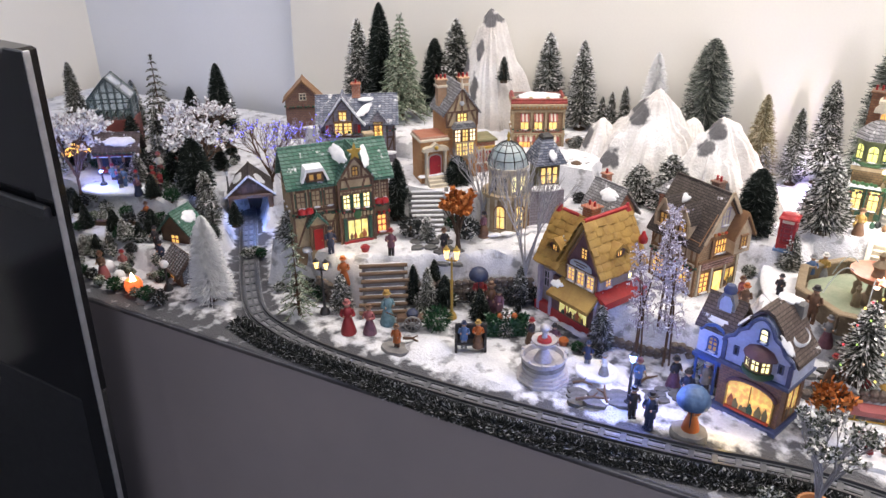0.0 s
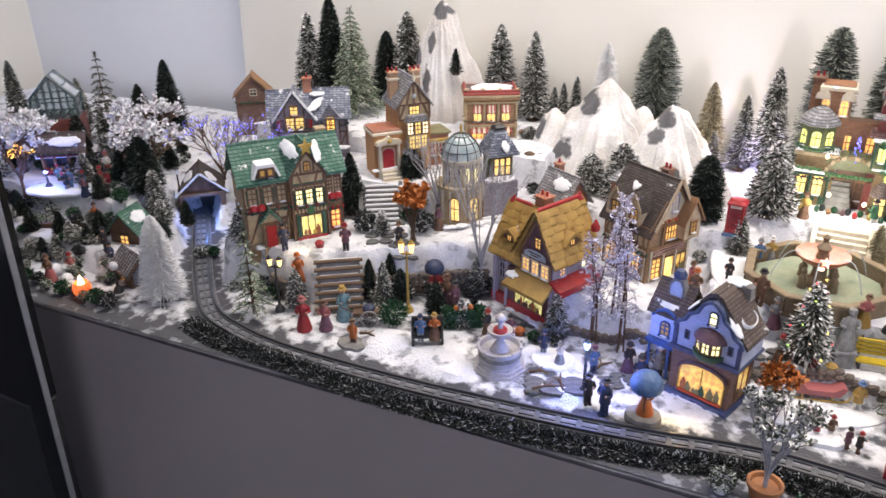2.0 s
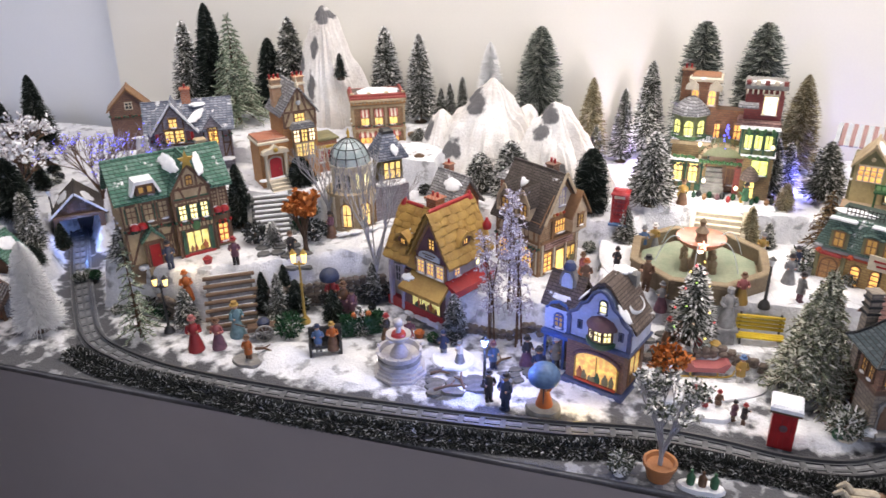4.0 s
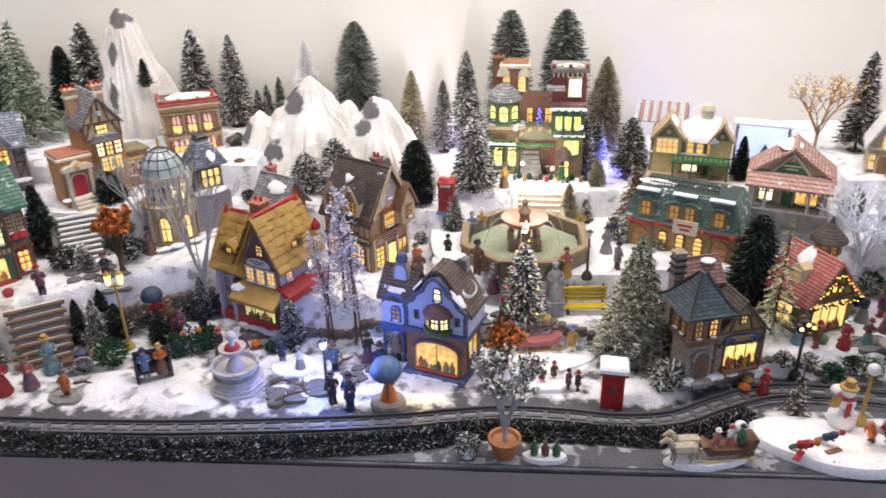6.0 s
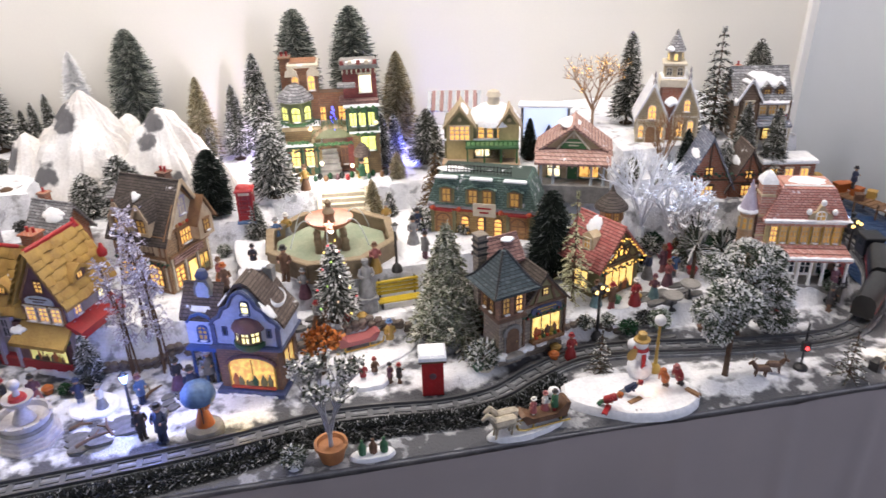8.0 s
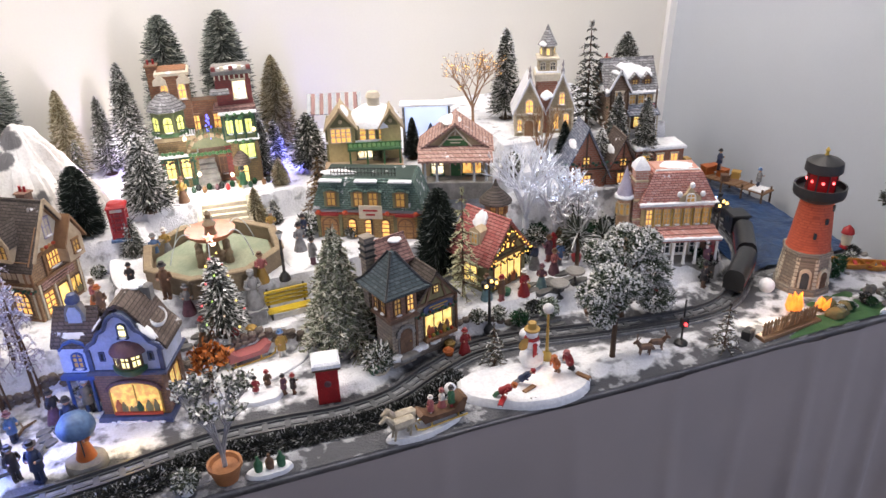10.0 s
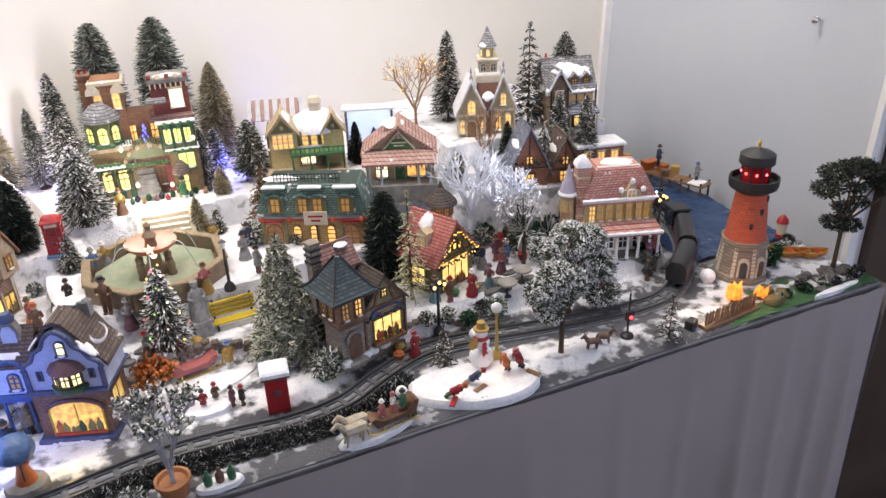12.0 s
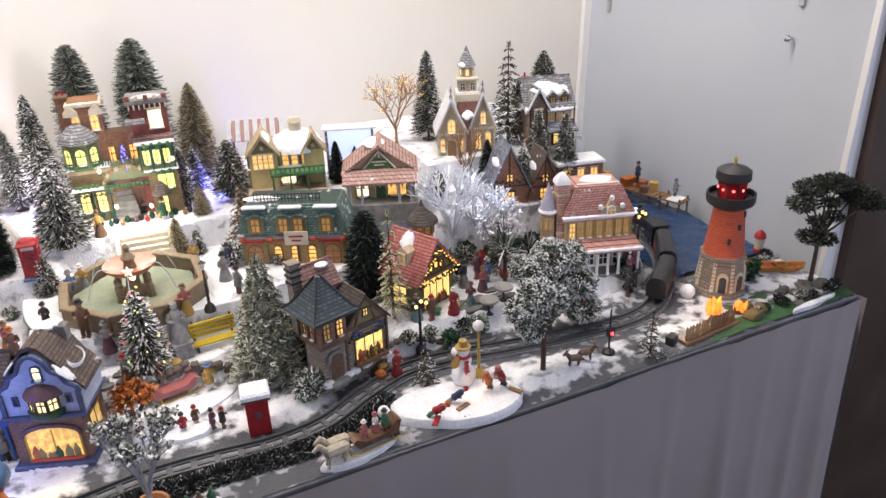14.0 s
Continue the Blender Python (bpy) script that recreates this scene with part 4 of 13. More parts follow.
def cloud_tree(m, label, seed, trunk_h, clumps, needles, sz=0.0034, dens=2600, name="snowy_tree", lean=0.0, snowy=True, flat=0.85):
    """A trunk with a few rounded sprays of needles, white flock lying on their outer tips."""
    rng = random.Random(seed)
    ob = thing(name, m, label, "tree")
    tb = MB().lathe([(0.0062, 0), (0.0042, 0.012), (0.0034, trunk_h)], 7)
    tips, dabs = [], []
    for x, y, z, r in clumps:
        tb.rod((lean * 0.5, 0, trunk_h * 0.7), (x, y, z), 0.0026, 0.0012, 5)
        k = (r / 0.04) ** 2
        clump(tips, (x, y, z), r, int(dens * k), rng, sz, flat)
        clump(tips, (x, y, z), r * 0.65, int(dens * 0.5 * k), rng, sz, flat)
        if snowy:
            for _ in range(int(dens * 0.85 * k)):
                d = Vector((rng.gauss(0, 1), rng.gauss(0, 1), rng.gauss(0.35, 1))).normalized()
                if noise.noise(d * 2.2 + Vector((seed, x * 40, 0))) < -0.12:
                    continue
                p = Vector((x, y, z)) + Vector((d.x, d.y, d.z * 0.85)) * r * rng.uniform(0.96, 1.06)
                dabs.append((p, p + Vector((rng.uniform(-1, 1), rng.uniform(-1, 1), rng.uniform(-1, 1))) * sz * 0.9))
    part("trunk", tb, BARK, ob)
    part("crown", bristle_cloud(tips, sz * 0.5, rng), needles, ob, sm=False)
    if dabs:
        part("flock", bristle_cloud(dabs, sz * 0.72, rng), FLOCK, ob, "white flock on the outer leaves", sm=False)
    return ob


LEAF_DEEP = speckled("leaves_deep_green", (0.03, 0.045, 0.028), (0.34, 0.37, 0.32), 0.22, second=(0.1, 0.125, 0.085))
cloud_tree(pose(0.700, 1.075, drift(0.700, 1.075)), "rounded tree with snow-dusted green foliage", 41, 0.08,
           [(0.0, 0, 0.134, 0.034), (-0.048, 0, 0.124, 0.027), (0.036, 0, 0.128, 0.026), (0.046, 0, 0.078, 0.036), (0.056, -0.01, 0.034, 0.032), (0.012, -0.01, 0.066, 0.026)], LEAF_DEEP)
cloud_tree(pose(0.622, 0.975, 0.753), "rounded tree with snow-dusted foliage on a slim brown trunk", 42, 0.10,
           [(-0.014, 0, 0.140, 0.028), (-0.040, 0, 0.120, 0.024), (0.014, 0.004, 0.128, 0.022), (-0.024, -0.002, 0.086, 0.020), (0.004, 0.006, 0.100, 0.018)], LEAF_DEEP)
cloud_tree(pose(1.205, 0.985, 0.753), "windswept dark pine with flat sprays of needles", 43, 0.13,
           [(-0.058, 0, 0.168, 0.026), (-0.030, 0.01, 0.188, 0.028), (0.000, 0, 0.196, 0.026), (0.030, 0.004, 0.190, 0.026), (0.062, -0.01, 0.168, 0.032), (0.092, -0.02, 0.150, 0.030), (0.012, 0, 0.156, 0.018), (-0.020, 0, 0.098, 0.024), (-0.004, 0.005, 0.122, 0.018), (0.018, 0, 0.086, 0.022), (0.030, 0, 0.128, 0.016)],
           speckled("pine_dark", (0.02, 0.024, 0.018), (0.1, 0.11, 0.085), 0.3), name="pine_tree", snowy=False, sz=0.0042, dens=1500, flat=0.5)


def shrub(x, y, r, needles, label, seed, pot=False):
    ob = thing("shrub", pose(x, y, drift(x, y)), label, "shrub")
    rng = random.Random(seed)
    tips = []
    clump(tips, (0, 0, r * 0.95), r, 420, rng, r * 0.22)
    clump(tips, (0, 0, r * 0.95), r * 0.6, 150, rng, r * 0.3)
    part("foliage", bristle_cloud(tips, max(0.0022, r * 0.11), rng), needles, ob, sm=False)
    part("stem", MB().lathe([(r * 0.3, -0.002), (r * 0.12, r * 0.2), (r * 0.1, r)], 7), BARK, ob)
    return ob


for i, (x, y, r, nd, lab) in enumerate((
        (-0.691, 1.269, 0.022, HEDGE, "round snow-flecked bush beside the steps"), (-0.590, 1.307, 0.023, HEDGE, "round snow-flecked bush by the path"),
        (-0.548, 1.112, 0.023, HEDGE_GREEN, "clipped round green bush by the cart"), (0.289, 1.078, 0.024, LEAF_FROST, "frosted round bush in front of the stone house"),
        (0.008, 0.933, 0.016, LEAF_FROST, "small frosted bush in a white pot"), (0.262, 1.42, 0.022, LEAF_FROST, "frosted round bush by the square"),
        (0.536, 1.115, 0.014, HEDGE_GREEN, "small round green bush by the track"), (0.585, 1.11, 0.018, LEAF_OLIVE, "low olive-green bush by the track"))):
    shrub(x, y, r, nd, lab, 60 + i)


# ---- snow-flecked garland along the track ----
def garland(name, line, r, n, needles, label, seed, z=0.7525):
    rng = random.Random(seed)
    P = spline(line, 0.004)
    tips = []
    for _ in range(n):
        p, d = P[rng.randrange(len(P))]
        a = rng.uniform(-0.3, math.pi + 0.3)
        s = Vector((-d.y, d.x, 0))
        o = s * math.cos(a) * r * 1.3 + Vector((0, 0, max(0.0, math.sin(a)) * r * 0.62))
        c = p + Vector((0, 0, z)) + o * rng.uniform(0.5, 1.0)
        tips.append((c, c + (o.normalized() + d * rng.uniform(-1, 1) + Vector((0, 0, rng.uniform(-0.4, 0.5)))) * 0.0055))
    return solid(name, bristle_cloud(tips, 0.0015, rng), needles, None, label, "garland", kind="stuff")


garland("garland", [(-0.875, 0.972), (-0.78, 0.948), (-0.632, 0.939), (-0.52, 0.928), (-0.416, 0.925), (-0.311, 0.930), (-0.2, 0.940), (-0.088, 0.955), (-0.02, 0.970), (0.024, 0.982),
                    (0.137, 0.980), (0.248, 0.977), (0.313, 0.983), (0.368, 1.010), (0.395, 1.025)], 0.0135, 42000, HEDGE, "dark tinsel garland flecked with white along the track", 71)


# ---- blue water cloth with its shore ----
def water():
    xs, ys = np.linspace(1.0, 1.242, 50), np.linspace(1.12, 1.85, 110)
    vs, fs = [], []
    for y in ys:
        for x in xs:
            n = noise.noise((x * 16, y * 16, 2)) * 0.006 + noise.noise((x * 45, y * 45, 5)) * 0.003
            heap = 0.06 * math.exp(-(((x - 1.10) / 0.07) ** 2 + ((y - 1.60) / 0.10) ** 2)) * (1 + noise.noise((x * 40, y * 40, 9)))
            near = min(1.0, max(0.0, (near_track(x, y) - 0.022) / 0.02))
            vs.append((x, y, 0.7518 + (0.006 + n) * near + heap * near))
    for j in range(len(ys) - 1):
        for i in range(len(xs) - 1):
            a = j * len(xs) + i
            fs.append((a, a + 1, a + len(xs) + 1, a + len(xs)))
    solid("water", MB().add(vs, fs), LAKE, None, "crumpled blue cloth laid as a lake", "water", kind="structure")
    vs, fs = [], []
    xs, ys = np.linspace(0.90, 1.242, 60), np.linspace(FRONT + 0.006, 1.0, 16)
    for y in ys:
        for x in xs:
            vs.append((x, y, 0.7545 + 0.002 * noise.noise((x * 50, y * 50, 0)) if x > 0.97 else 0.7545 - 0.05 * (0.97 - x)))
    for j in range(len(ys) - 1):
        for i in range(len(xs) - 1):
            a = j * len(xs) + i
            fs.append((a, a + 1, a + len(xs) + 1, a + len(xs)))
    solid("grass_mat", MB().add(vs, fs), GRASS_MAT, None, "green grass mat at the table edge by the lighthouse", "grass", kind="structure")


water()


# ---- houses ----
AMBER = glow("window_amber", (1.0, 0.6, 0.16), 0.85, scale=130)
YELLOW = glow("window_yellow", (1.0, 0.76, 0.24), 0.9, scale=110)
SHOP_LEMON = glow("window_shop_lemon", (0.92, 0.85, 0.3), 0.75, c2=(0.1, 0.08, 0.015), scale=120, lo=0.4, hi=0.64)
SHOP_LIT = glow("window_shop", (1.0, 0.66, 0.16), 0.62, c2=(0.06, 0.025, 0.008), scale=110, lo=0.42, hi=0.66)
LEMON = glow("window_lemon", (1.0, 0.94, 0.46), 1.15, c2=(0.75, 0.62, 0.2), scale=140, lo=0.3, hi=0.5)
WHITE_LIT = glow("window_white", (1.0, 0.9, 0.6), 1.5)
GREEN_LIT = glow("window_green", (0.86, 0.92, 0.26), 0.95)
DIM_AMBER = glow("window_dim", (0.5, 0.3, 0.08), 0.35)
ORANGE_RED = mat("orange_red_paint", (0.45, 0.06, 0.02), 0.5, (0.35, 0.05, 0.02), 70, 0.1)
STATION_WALL = brickwork("station_stone", (0.36, 0.22, 0.08), (0.42, 0.28, 0.11), (0.25, 0.16, 0.07), 0.9)
GLASS_DARK = mat("window_dark", (0.05, 0.06, 0.07), 0.15, None, 30, 0.0)
CREAM = mat("cream_plaster", (0.55, 0.45, 0.3), 0.6, (0.4, 0.31, 0.19), 45, 0.3)
INN_WALL = mat("inn_plaster", (0.27, 0.19, 0.11), 0.6, (0.17, 0.11, 0.065), 55, 0.3)
TIMBER = mat("timber_dark", (0.075, 0.04, 0.025), 0.6, (0.12, 0.07, 0.04), 80, 0.3)
RED = mat("red_paint", (0.4, 0.02, 0.022), 0.4, (0.28, 0.015, 0.02), 60, 0.15)
OCHRE = plank_lines("ochre_roof", (0.42, 0.25, 0.05), (0.28, 0.15, 0.03), 42)
GREEN_ROOF = plank_lines("green_roof", (0.03, 0.13, 0.085), (0.12, 0.22, 0.18), 45)
BROWN_ROOF = plank_lines("brown_roof", (0.085, 0.06, 0.05), (0.14, 0.105, 0.09), 48)
BLUE_ROOF = plank_lines("slate_blue_roof", (0.1, 0.12, 0.18), (0.3, 0.32, 0.38), 48)
GREY_ROOF = plank_lines("grey_roof", (0.18, 0.18, 0.19), (0.36, 0.36, 0.38), 45)
TEAL_ROOF = plank_lines("grey_green_roof", (0.075, 0.14, 0.12), (0.16, 0.24, 0.21), 50)
PINK_ROOF = plank_lines("pink_roof", (0.45, 0.18, 0.15), (0.58, 0.34, 0.3), 50)
RED_ROOF = plank_lines("red_tile_roof", (0.4, 0.1, 0.09), (0.48, 0.19, 0.17), 46, snow=0.68)
ROSE_ROOF = plank_lines("rose_roof", (0.36, 0.2, 0.165), (0.47, 0.31, 0.27), 46)
BLUE_WALL = mat("pale_blue_plaster", (0.42, 0.5, 0.72), 0.55, (0.55, 0.6, 0.74), 35, 0.25)
BLUE_TRIM = mat("blue_trim", (0.03, 0.08, 0.3), 0.45, (0.05, 0.1, 0.26), 70, 0.1)
BRICK_BROWN = brickwork("brown_brick", (0.17, 0.09, 0.065), (0.23, 0.13, 0.09), (0.1, 0.07, 0.06))
BRICK_RED = brickwork("red_brick", (0.3, 0.09, 0.05), (0.38, 0.14, 0.08), (0.34, 0.26, 0.2))
BRICK_TAN = brickwork("tan_brick", (0.4, 0.23, 0.13), (0.48, 0.3, 0.18), (0.35, 0.26, 0.18))
STONE_WALL = brickwork("stone_wall", (0.3, 0.25, 0.2), (0.2, 0.17, 0.14), (0.14, 0.12, 0.1), 0.7)
ORANGE_STONE = brickwork("orange_stone", (0.46, 0.22, 0.08), (0.5, 0.28, 0.12), (0.36, 0.18, 0.08), 0.8)
GREY_WALL = mat("grey_plaster", (0.33, 0.31, 0.33), 0.6, (0.24, 0.22, 0.24), 45, 0.3)
LILAC = mat("lilac_plaster", (0.4, 0.37, 0.47), 0.6, (0.32, 0.29, 0.38), 45, 0.3)
OLIVE_WALL = mat("olive_wall", (0.22, 0.2, 0.1), 0.6, (0.15, 0.14, 0.07), 50, 0.25)
GREEN_PAINT = mat("green_paint", (0.04, 0.12, 0.045), 0.45, (0.06, 0.16, 0.06), 70, 0.15)
DARKGREEN = mat("dark_green_paint", (0.015, 0.06, 0.035), 0.45, (0.03, 0.09, 0.055), 70, 0.15)
GOLD = mat("gold_paint", (0.55, 0.38, 0.08), 0.35, (0.45, 0.28, 0.05), 80, 0.1, metal=0.3)
IVORY = mat("ivory_paint", (0.62, 0.56, 0.44), 0.5, (0.5, 0.44, 0.34), 60, 0.2)
PLUM = mat("plum_paint", (0.1, 0.045, 0.06), 0.5, (0.14, 0.07, 0.08), 70, 0.2)
SIGN_GREY = mat("sign_grey", (0.42, 0.45, 0.48), 0.5, (0.34, 0.37, 0.4), 60, 0.1)
WOODMID = mat("mid_wood", (0.27, 0.15, 0.07), 0.6, (0.2, 0.1, 0.05), 60, 0.3)

COATS_RED = mat("goods_red", (0.35, 0.05, 0.03), 0.5, (0.4, 0.16, 0.05), 90, 0.1)
CREAM_INFILL = mat("cream_infill", (0.48, 0.38, 0.24), 0.6, (0.33, 0.25, 0.15), 60, 0.3)
UMBER = mat("umber_timber", (0.1, 0.055, 0.035), 0.6, (0.16, 0.09, 0.055), 90, 0.3)
NAVY_TRIM = mat("navy_trim", (0.035, 0.05, 0.12), 0.5, (0.07, 0.09, 0.18), 90, 0.2)
# lilac plaster made bluer: the blue lamp's glow is put into its colour
LILAC_PALE = mat("pale_lilac_plaster", (0.42, 0.48, 0.66), 0.6, (0.34, 0.38, 0.5), 40, 0.3)
SLATE_LILAC = brickwork("lilac_grey_stone", (0.3, 0.28, 0.33), (0.22, 0.2, 0.24), (0.18, 0.16, 0.18), 0.8)
HOUSE_TAN = brickwork("tan_house_brick", (0.32, 0.2, 0.11), (0.4, 0.26, 0.15), (0.2, 0.14, 0.09))
HOUSE_CREAM = mat("house_cream", (0.5, 0.4, 0.28), 0.6, (0.36, 0.27, 0.18), 60, 0.3)
DARK_ROOF = plank_lines("dark_brown_roof", (0.055, 0.042, 0.036), (0.1, 0.08, 0.07), 50, snow=0.66)
MESHES = {}


def arch_pts(w, h, arch, n=8):
    """Outline in x, z of an opening, round-headed if arch > 0 (rise of its head)."""
    p = [(-w / 2, 0), (w / 2, 0), (w / 2, h - arch)]
    if arch:
        p += [(w / 2 * math.cos(math.pi * i / n), h - arch + arch * math.sin(math.pi * i / n)) for i in range(1, n)]
    p.append((-w / 2, h - arch))
    return p


class House:
    """A model house; local x runs along its front, y into it, z up; the origin lies at the middle of the front's foot."""

    ALL = []

    def __init__(self, name, x, y, z, rz, label, group="lit ceramic houses of the village", category="house"):
        House.ALL.append(self)
        self.ob = thing(name, pose(x, y, z, 0, 0, rz), label, category, group)

    def face(self, side, w, d):
        return {"f": Matrix.Identity(4), "r": pose(w / 2, 0, 0, 0, 0, 90), "l": pose(-w / 2, d, 0, 0, 0, -90)}[side]

    def part(self, name, mb, mt, label="", parent=None, m=None):
        return part(name, mb, mt, parent or self.ob, label, m)

    def body(self, w, d, h, mt, x=0.0, y=0.0, z=-0.03, name="wall"):
        return self.part(name, MB().box(x, y + d / 2, z, w, d, h - z, bev=0.001), mt)

    def gable_body(self, w, d, h, rise, mt, x=0.0, y=0.0, along="x", name="wall"):
        """Walls with gables; along: the way the ridge runs."""
        if along == "y":
            mb = MB().poly([(-w / 2, -0.03), (w / 2, -0.03), (w / 2, h), (0, h + rise), (-w / 2, h)], d, pose(x, y, 0))
        else:
            mb = MB().poly([(-d / 2, -0.03), (d / 2, -0.03), (d / 2, h), (0, h + rise), (-d / 2, h)], w, pose(x + w / 2, y + d / 2, 0, 0, 0, 90))
        return self.part(name, mb, mt)

    def gable_roof(self, w, d, h, rise, mt, x=0.0, y=0.0, along="x", over=0.006, th=0.004, name="roof", ice=False):
        a, b = (w, d) if along == "y" else (d, w)
        s = over * 2 * rise / a
        pts = [(-a / 2 - over, h - s), (0, h + rise), (a / 2 + over, h - s), (a / 2 + over, h - s + th), (0, h + rise + th * 1.4), (-a / 2 - over, h - s + th)]
        m = pose(x, y - over, 0) if along == "y" else pose(x + w / 2 + over, y + d / 2, 0, 0, 0, 90)
        if ice:
            sd = 7 * hash01(x, y, w)
            for k in (-1, 1):
                lo, hi = (k * (a / 2 + over), h - s + th), (0, h + rise + th * 1.4)
                self.icing(m @ Vector((lo[0], 0, lo[1])), m @ Vector((lo[0], b + 2 * over, lo[1])), m.to_3x3() @ Vector((k, 0, -2 * rise / a)), seed=sd + k)
                if along == "y":
                    self.icing(m @ Vector((lo[0], 0.0005, lo[1])), m @ Vector((hi[0], 0.0005, hi[1])), m.to_3x3() @ Vector((0, -1, 0)), 0.005, seed=sd + 3 + k)
        if mt is not SNOW_PAINT:
            hi = (0, h + rise + th * 1.4)
            ridge = MB().rod(m @ Vector((0, 0, hi[1] - 0.0005)), m @ Vector((0, b + 2 * over, hi[1] - 0.0005)), 0.0022, n=6)
            self.part("ridge", ridge, mt)
        return self.part(name, MB().poly(pts, b + 2 * over, m), mt)

    def icing(self, p, q, down, wd=0.007, th=0.0022, seed=0):
        """An uneven strip of snow paint along a roof edge from p to q; down: the slope's way to the edge."""
        p, q, dn = Vector(p), Vector(q), Vector(down).normalized()
        n = max(6, int((q - p).length / 0.004))
        up = (q - p).cross(dn).normalized()
        if up.z < 0:
            up = -up
        vs, fs = [], []
        for i in range(n + 1):
            t = i / n
            k = wd * (0.55 + 0.9 * abs(noise.noise((t * (q - p).length * 70 + seed, seed * 1.7, 0))) + 0.35 * noise.noise((t * (q - p).length * 260, seed, 4)))
            e = p.lerp(q, t)
            drip = 0.002 + 0.003 * max(0, noise.noise((t * (q - p).length * 180, seed, 9)))
            vs += [e + dn * 0.001 - Vector((0, 0, drip)), e + dn * 0.0012 + up * th, e - dn * k * 0.7 + up * th, e - dn * k + up * 0.0002]
        for i in range(n):
            for j in range(3):
                fs.append((4 * i + j, 4 * i + j + 1, 4 * i + 5 + j, 4 * i + 4 + j))
        return self.part("snow_edge", MB().add([tuple(v) for v in vs], fs), SNOW_PAINT)

    def hip_roof(self, w, d, h, rise, mt, x=0.0, y=0.0, over=0.006, top=0.0, name="roof"):
        a, b = w / 2 + over, d / 2 + over
        t, u = top * a, top * b
        vs = [(-a, -b, h), (a, -b, h), (a, b, h), (-a, b, h), (-a, -b, h + 0.003), (a, -b, h + 0.003), (a, b, h + 0.003), (-a, b, h + 0.003),
              (-t, -u, h + rise), (t, -u, h + rise), (t, u, h + rise), (-t, u, h + rise)]
        fs = [(3, 2, 1, 0), (8, 9, 10, 11)] + [(o + i, o + (i + 1) % 4, o + 4 + (i + 1) % 4, o + 4 + i) for o in (0, 4) for i in range(4)]
        return self.part(name, MB().add(vs, fs, pose(x, y + d / 2, 0)), mt)

    def win(self, side, u, z, w, h, lit, dims=(0, 0), frame=TIMBER, arch=0.0, bars=(1, 1), proud=0.0, sill=True, at=None):
        """A window: a frame with glazing bars, and its pane behind them."""
        key = ("win", w, h, arch, bars, frame.name)
        if key not in MESHES:
            o = arch_pts(w + 0.003, h + 0.003, arch)
            i = arch_pts(w - 0.0005, h - 0.0005, arch)
            n = len(o)
            mb = MB()
            vs = [(x, -0.0022, z_ - 0.0015) for x, z_ in o] + [(x, -0.0022, z_) for x, z_ in i] + [(x, 0.0005, z_ - 0.0015) for x, z_ in o] + [(x, 0.0005, z_) for x, z_ in i]
            fs = [(k, (k + 1) % n, n + (k + 1) % n, n + k) for k in range(n)] + [((k + 1) % n, k, 2 * n + k, 2 * n + (k + 1) % n) for k in range(n)]
            fs += [(n + k, n + (k + 1) % n, 3 * n + (k + 1) % n, 3 * n + k) for k in range(n)]
            mb.add(vs, fs)
            t = 0.0016
            for k in range(bars[0]):
                mb.box(-w / 2 + w * (k + 1) / (bars[0] + 1), -0.0008, 0, t, 0.0014, h - arch * 0.3)
            for k in range(bars[1]):
                mb.box(0, -0.0008, h * (k + 1) / (bars[1] + 1), w, 0.0014, t)
            MESHES[key] = mb.mesh("window", [frame])
        pk = ("pane", w, h, arch, lit.name)
        if pk not in MESHES:
            MESHES[pk] = MB().poly(arch_pts(w, h, arch), 0.0006, pose(0, -0.0005, 0)).mesh("pane", [lit])
        m = (at if at is not None else self.face(side, *dims)) @ pose(u, -proud, z)
        f = self.part("window", MESHES[key], None, m=m)
        part("pane", MESHES[pk], None, f)
        if sill:
            sk = ("sill", w, frame.name)
            if sk not in MESHES:
                MESHES[sk] = MB().box(0, -0.002, -0.0032, w + 0.005, 0.005, 0.0018).mesh("sill", [frame])
                MESHES[sk + (1,)] = MB().ball((0, 0, 0), 1.0, 1.0, 7).mesh("sill_snow", [SNOW_PAINT])
                MESHES[sk + (2,)] = MB().box(0, -0.0016, 0, w + 0.004, 0.004, 0.0024, bev=0.0005).mesh("lintel", [frame])
            part("sill", MESHES[sk], None, f)
            if w < 0.03 and not arch:
                part("lintel", MESHES[sk + (2,)], None, f, m=pose(0, 0, h + 0.0015))
            if w < 0.04:
                part("sill_snow", MESHES[sk + (1,)], None, f, m=Matrix.LocRotScale(Vector((0.0008, -0.0034, -0.0012)), None, Vector((w * 0.5, 0.0026, 0.0016))))
        return f

    def display(self, side, u, z, w, h, lit, dims=(0, 0), frame=TIMBER, arch=0.0, bars=(1, 0), at=None, seed=0, rim=None):
        """A shop window: a lit back behind small goods, within a frame."""
        f = self.win(side, u, z, w, h, lit, dims, frame, arch, bars, sill=False, at=at)
        rng = random.Random(seed)
        goods = (DARKGREEN, WOODMID, COATS_RED, OLIVE_WALL, GOLD, TIMBER)
        n = max(4, int(w / 0.008))
        for k in range(n):
            px = -w * 0.42 + w * 0.84 * (k + rng.uniform(0.2, 0.8)) / n
            r = rng.uniform(0.0028, 0.0052)
            hh = rng.uniform(0.2, 0.5) * h
            mb = MB().lathe([(r, 0.0006), (r * 1.1, hh * 0.5), (r * 0.5, hh * 0.8), (r * 0.2, hh)], 7, pose(px, -0.001, 0) @ Matrix.Diagonal((1, 0.25, 1, 1)))
            part("jar", mb, rng.choice(goods), f)
        if rim:
            part("rim", MB().box(0, -0.0025, -0.003, w, 0.004, 0.004, bev=0.001), rim, f)
        return f

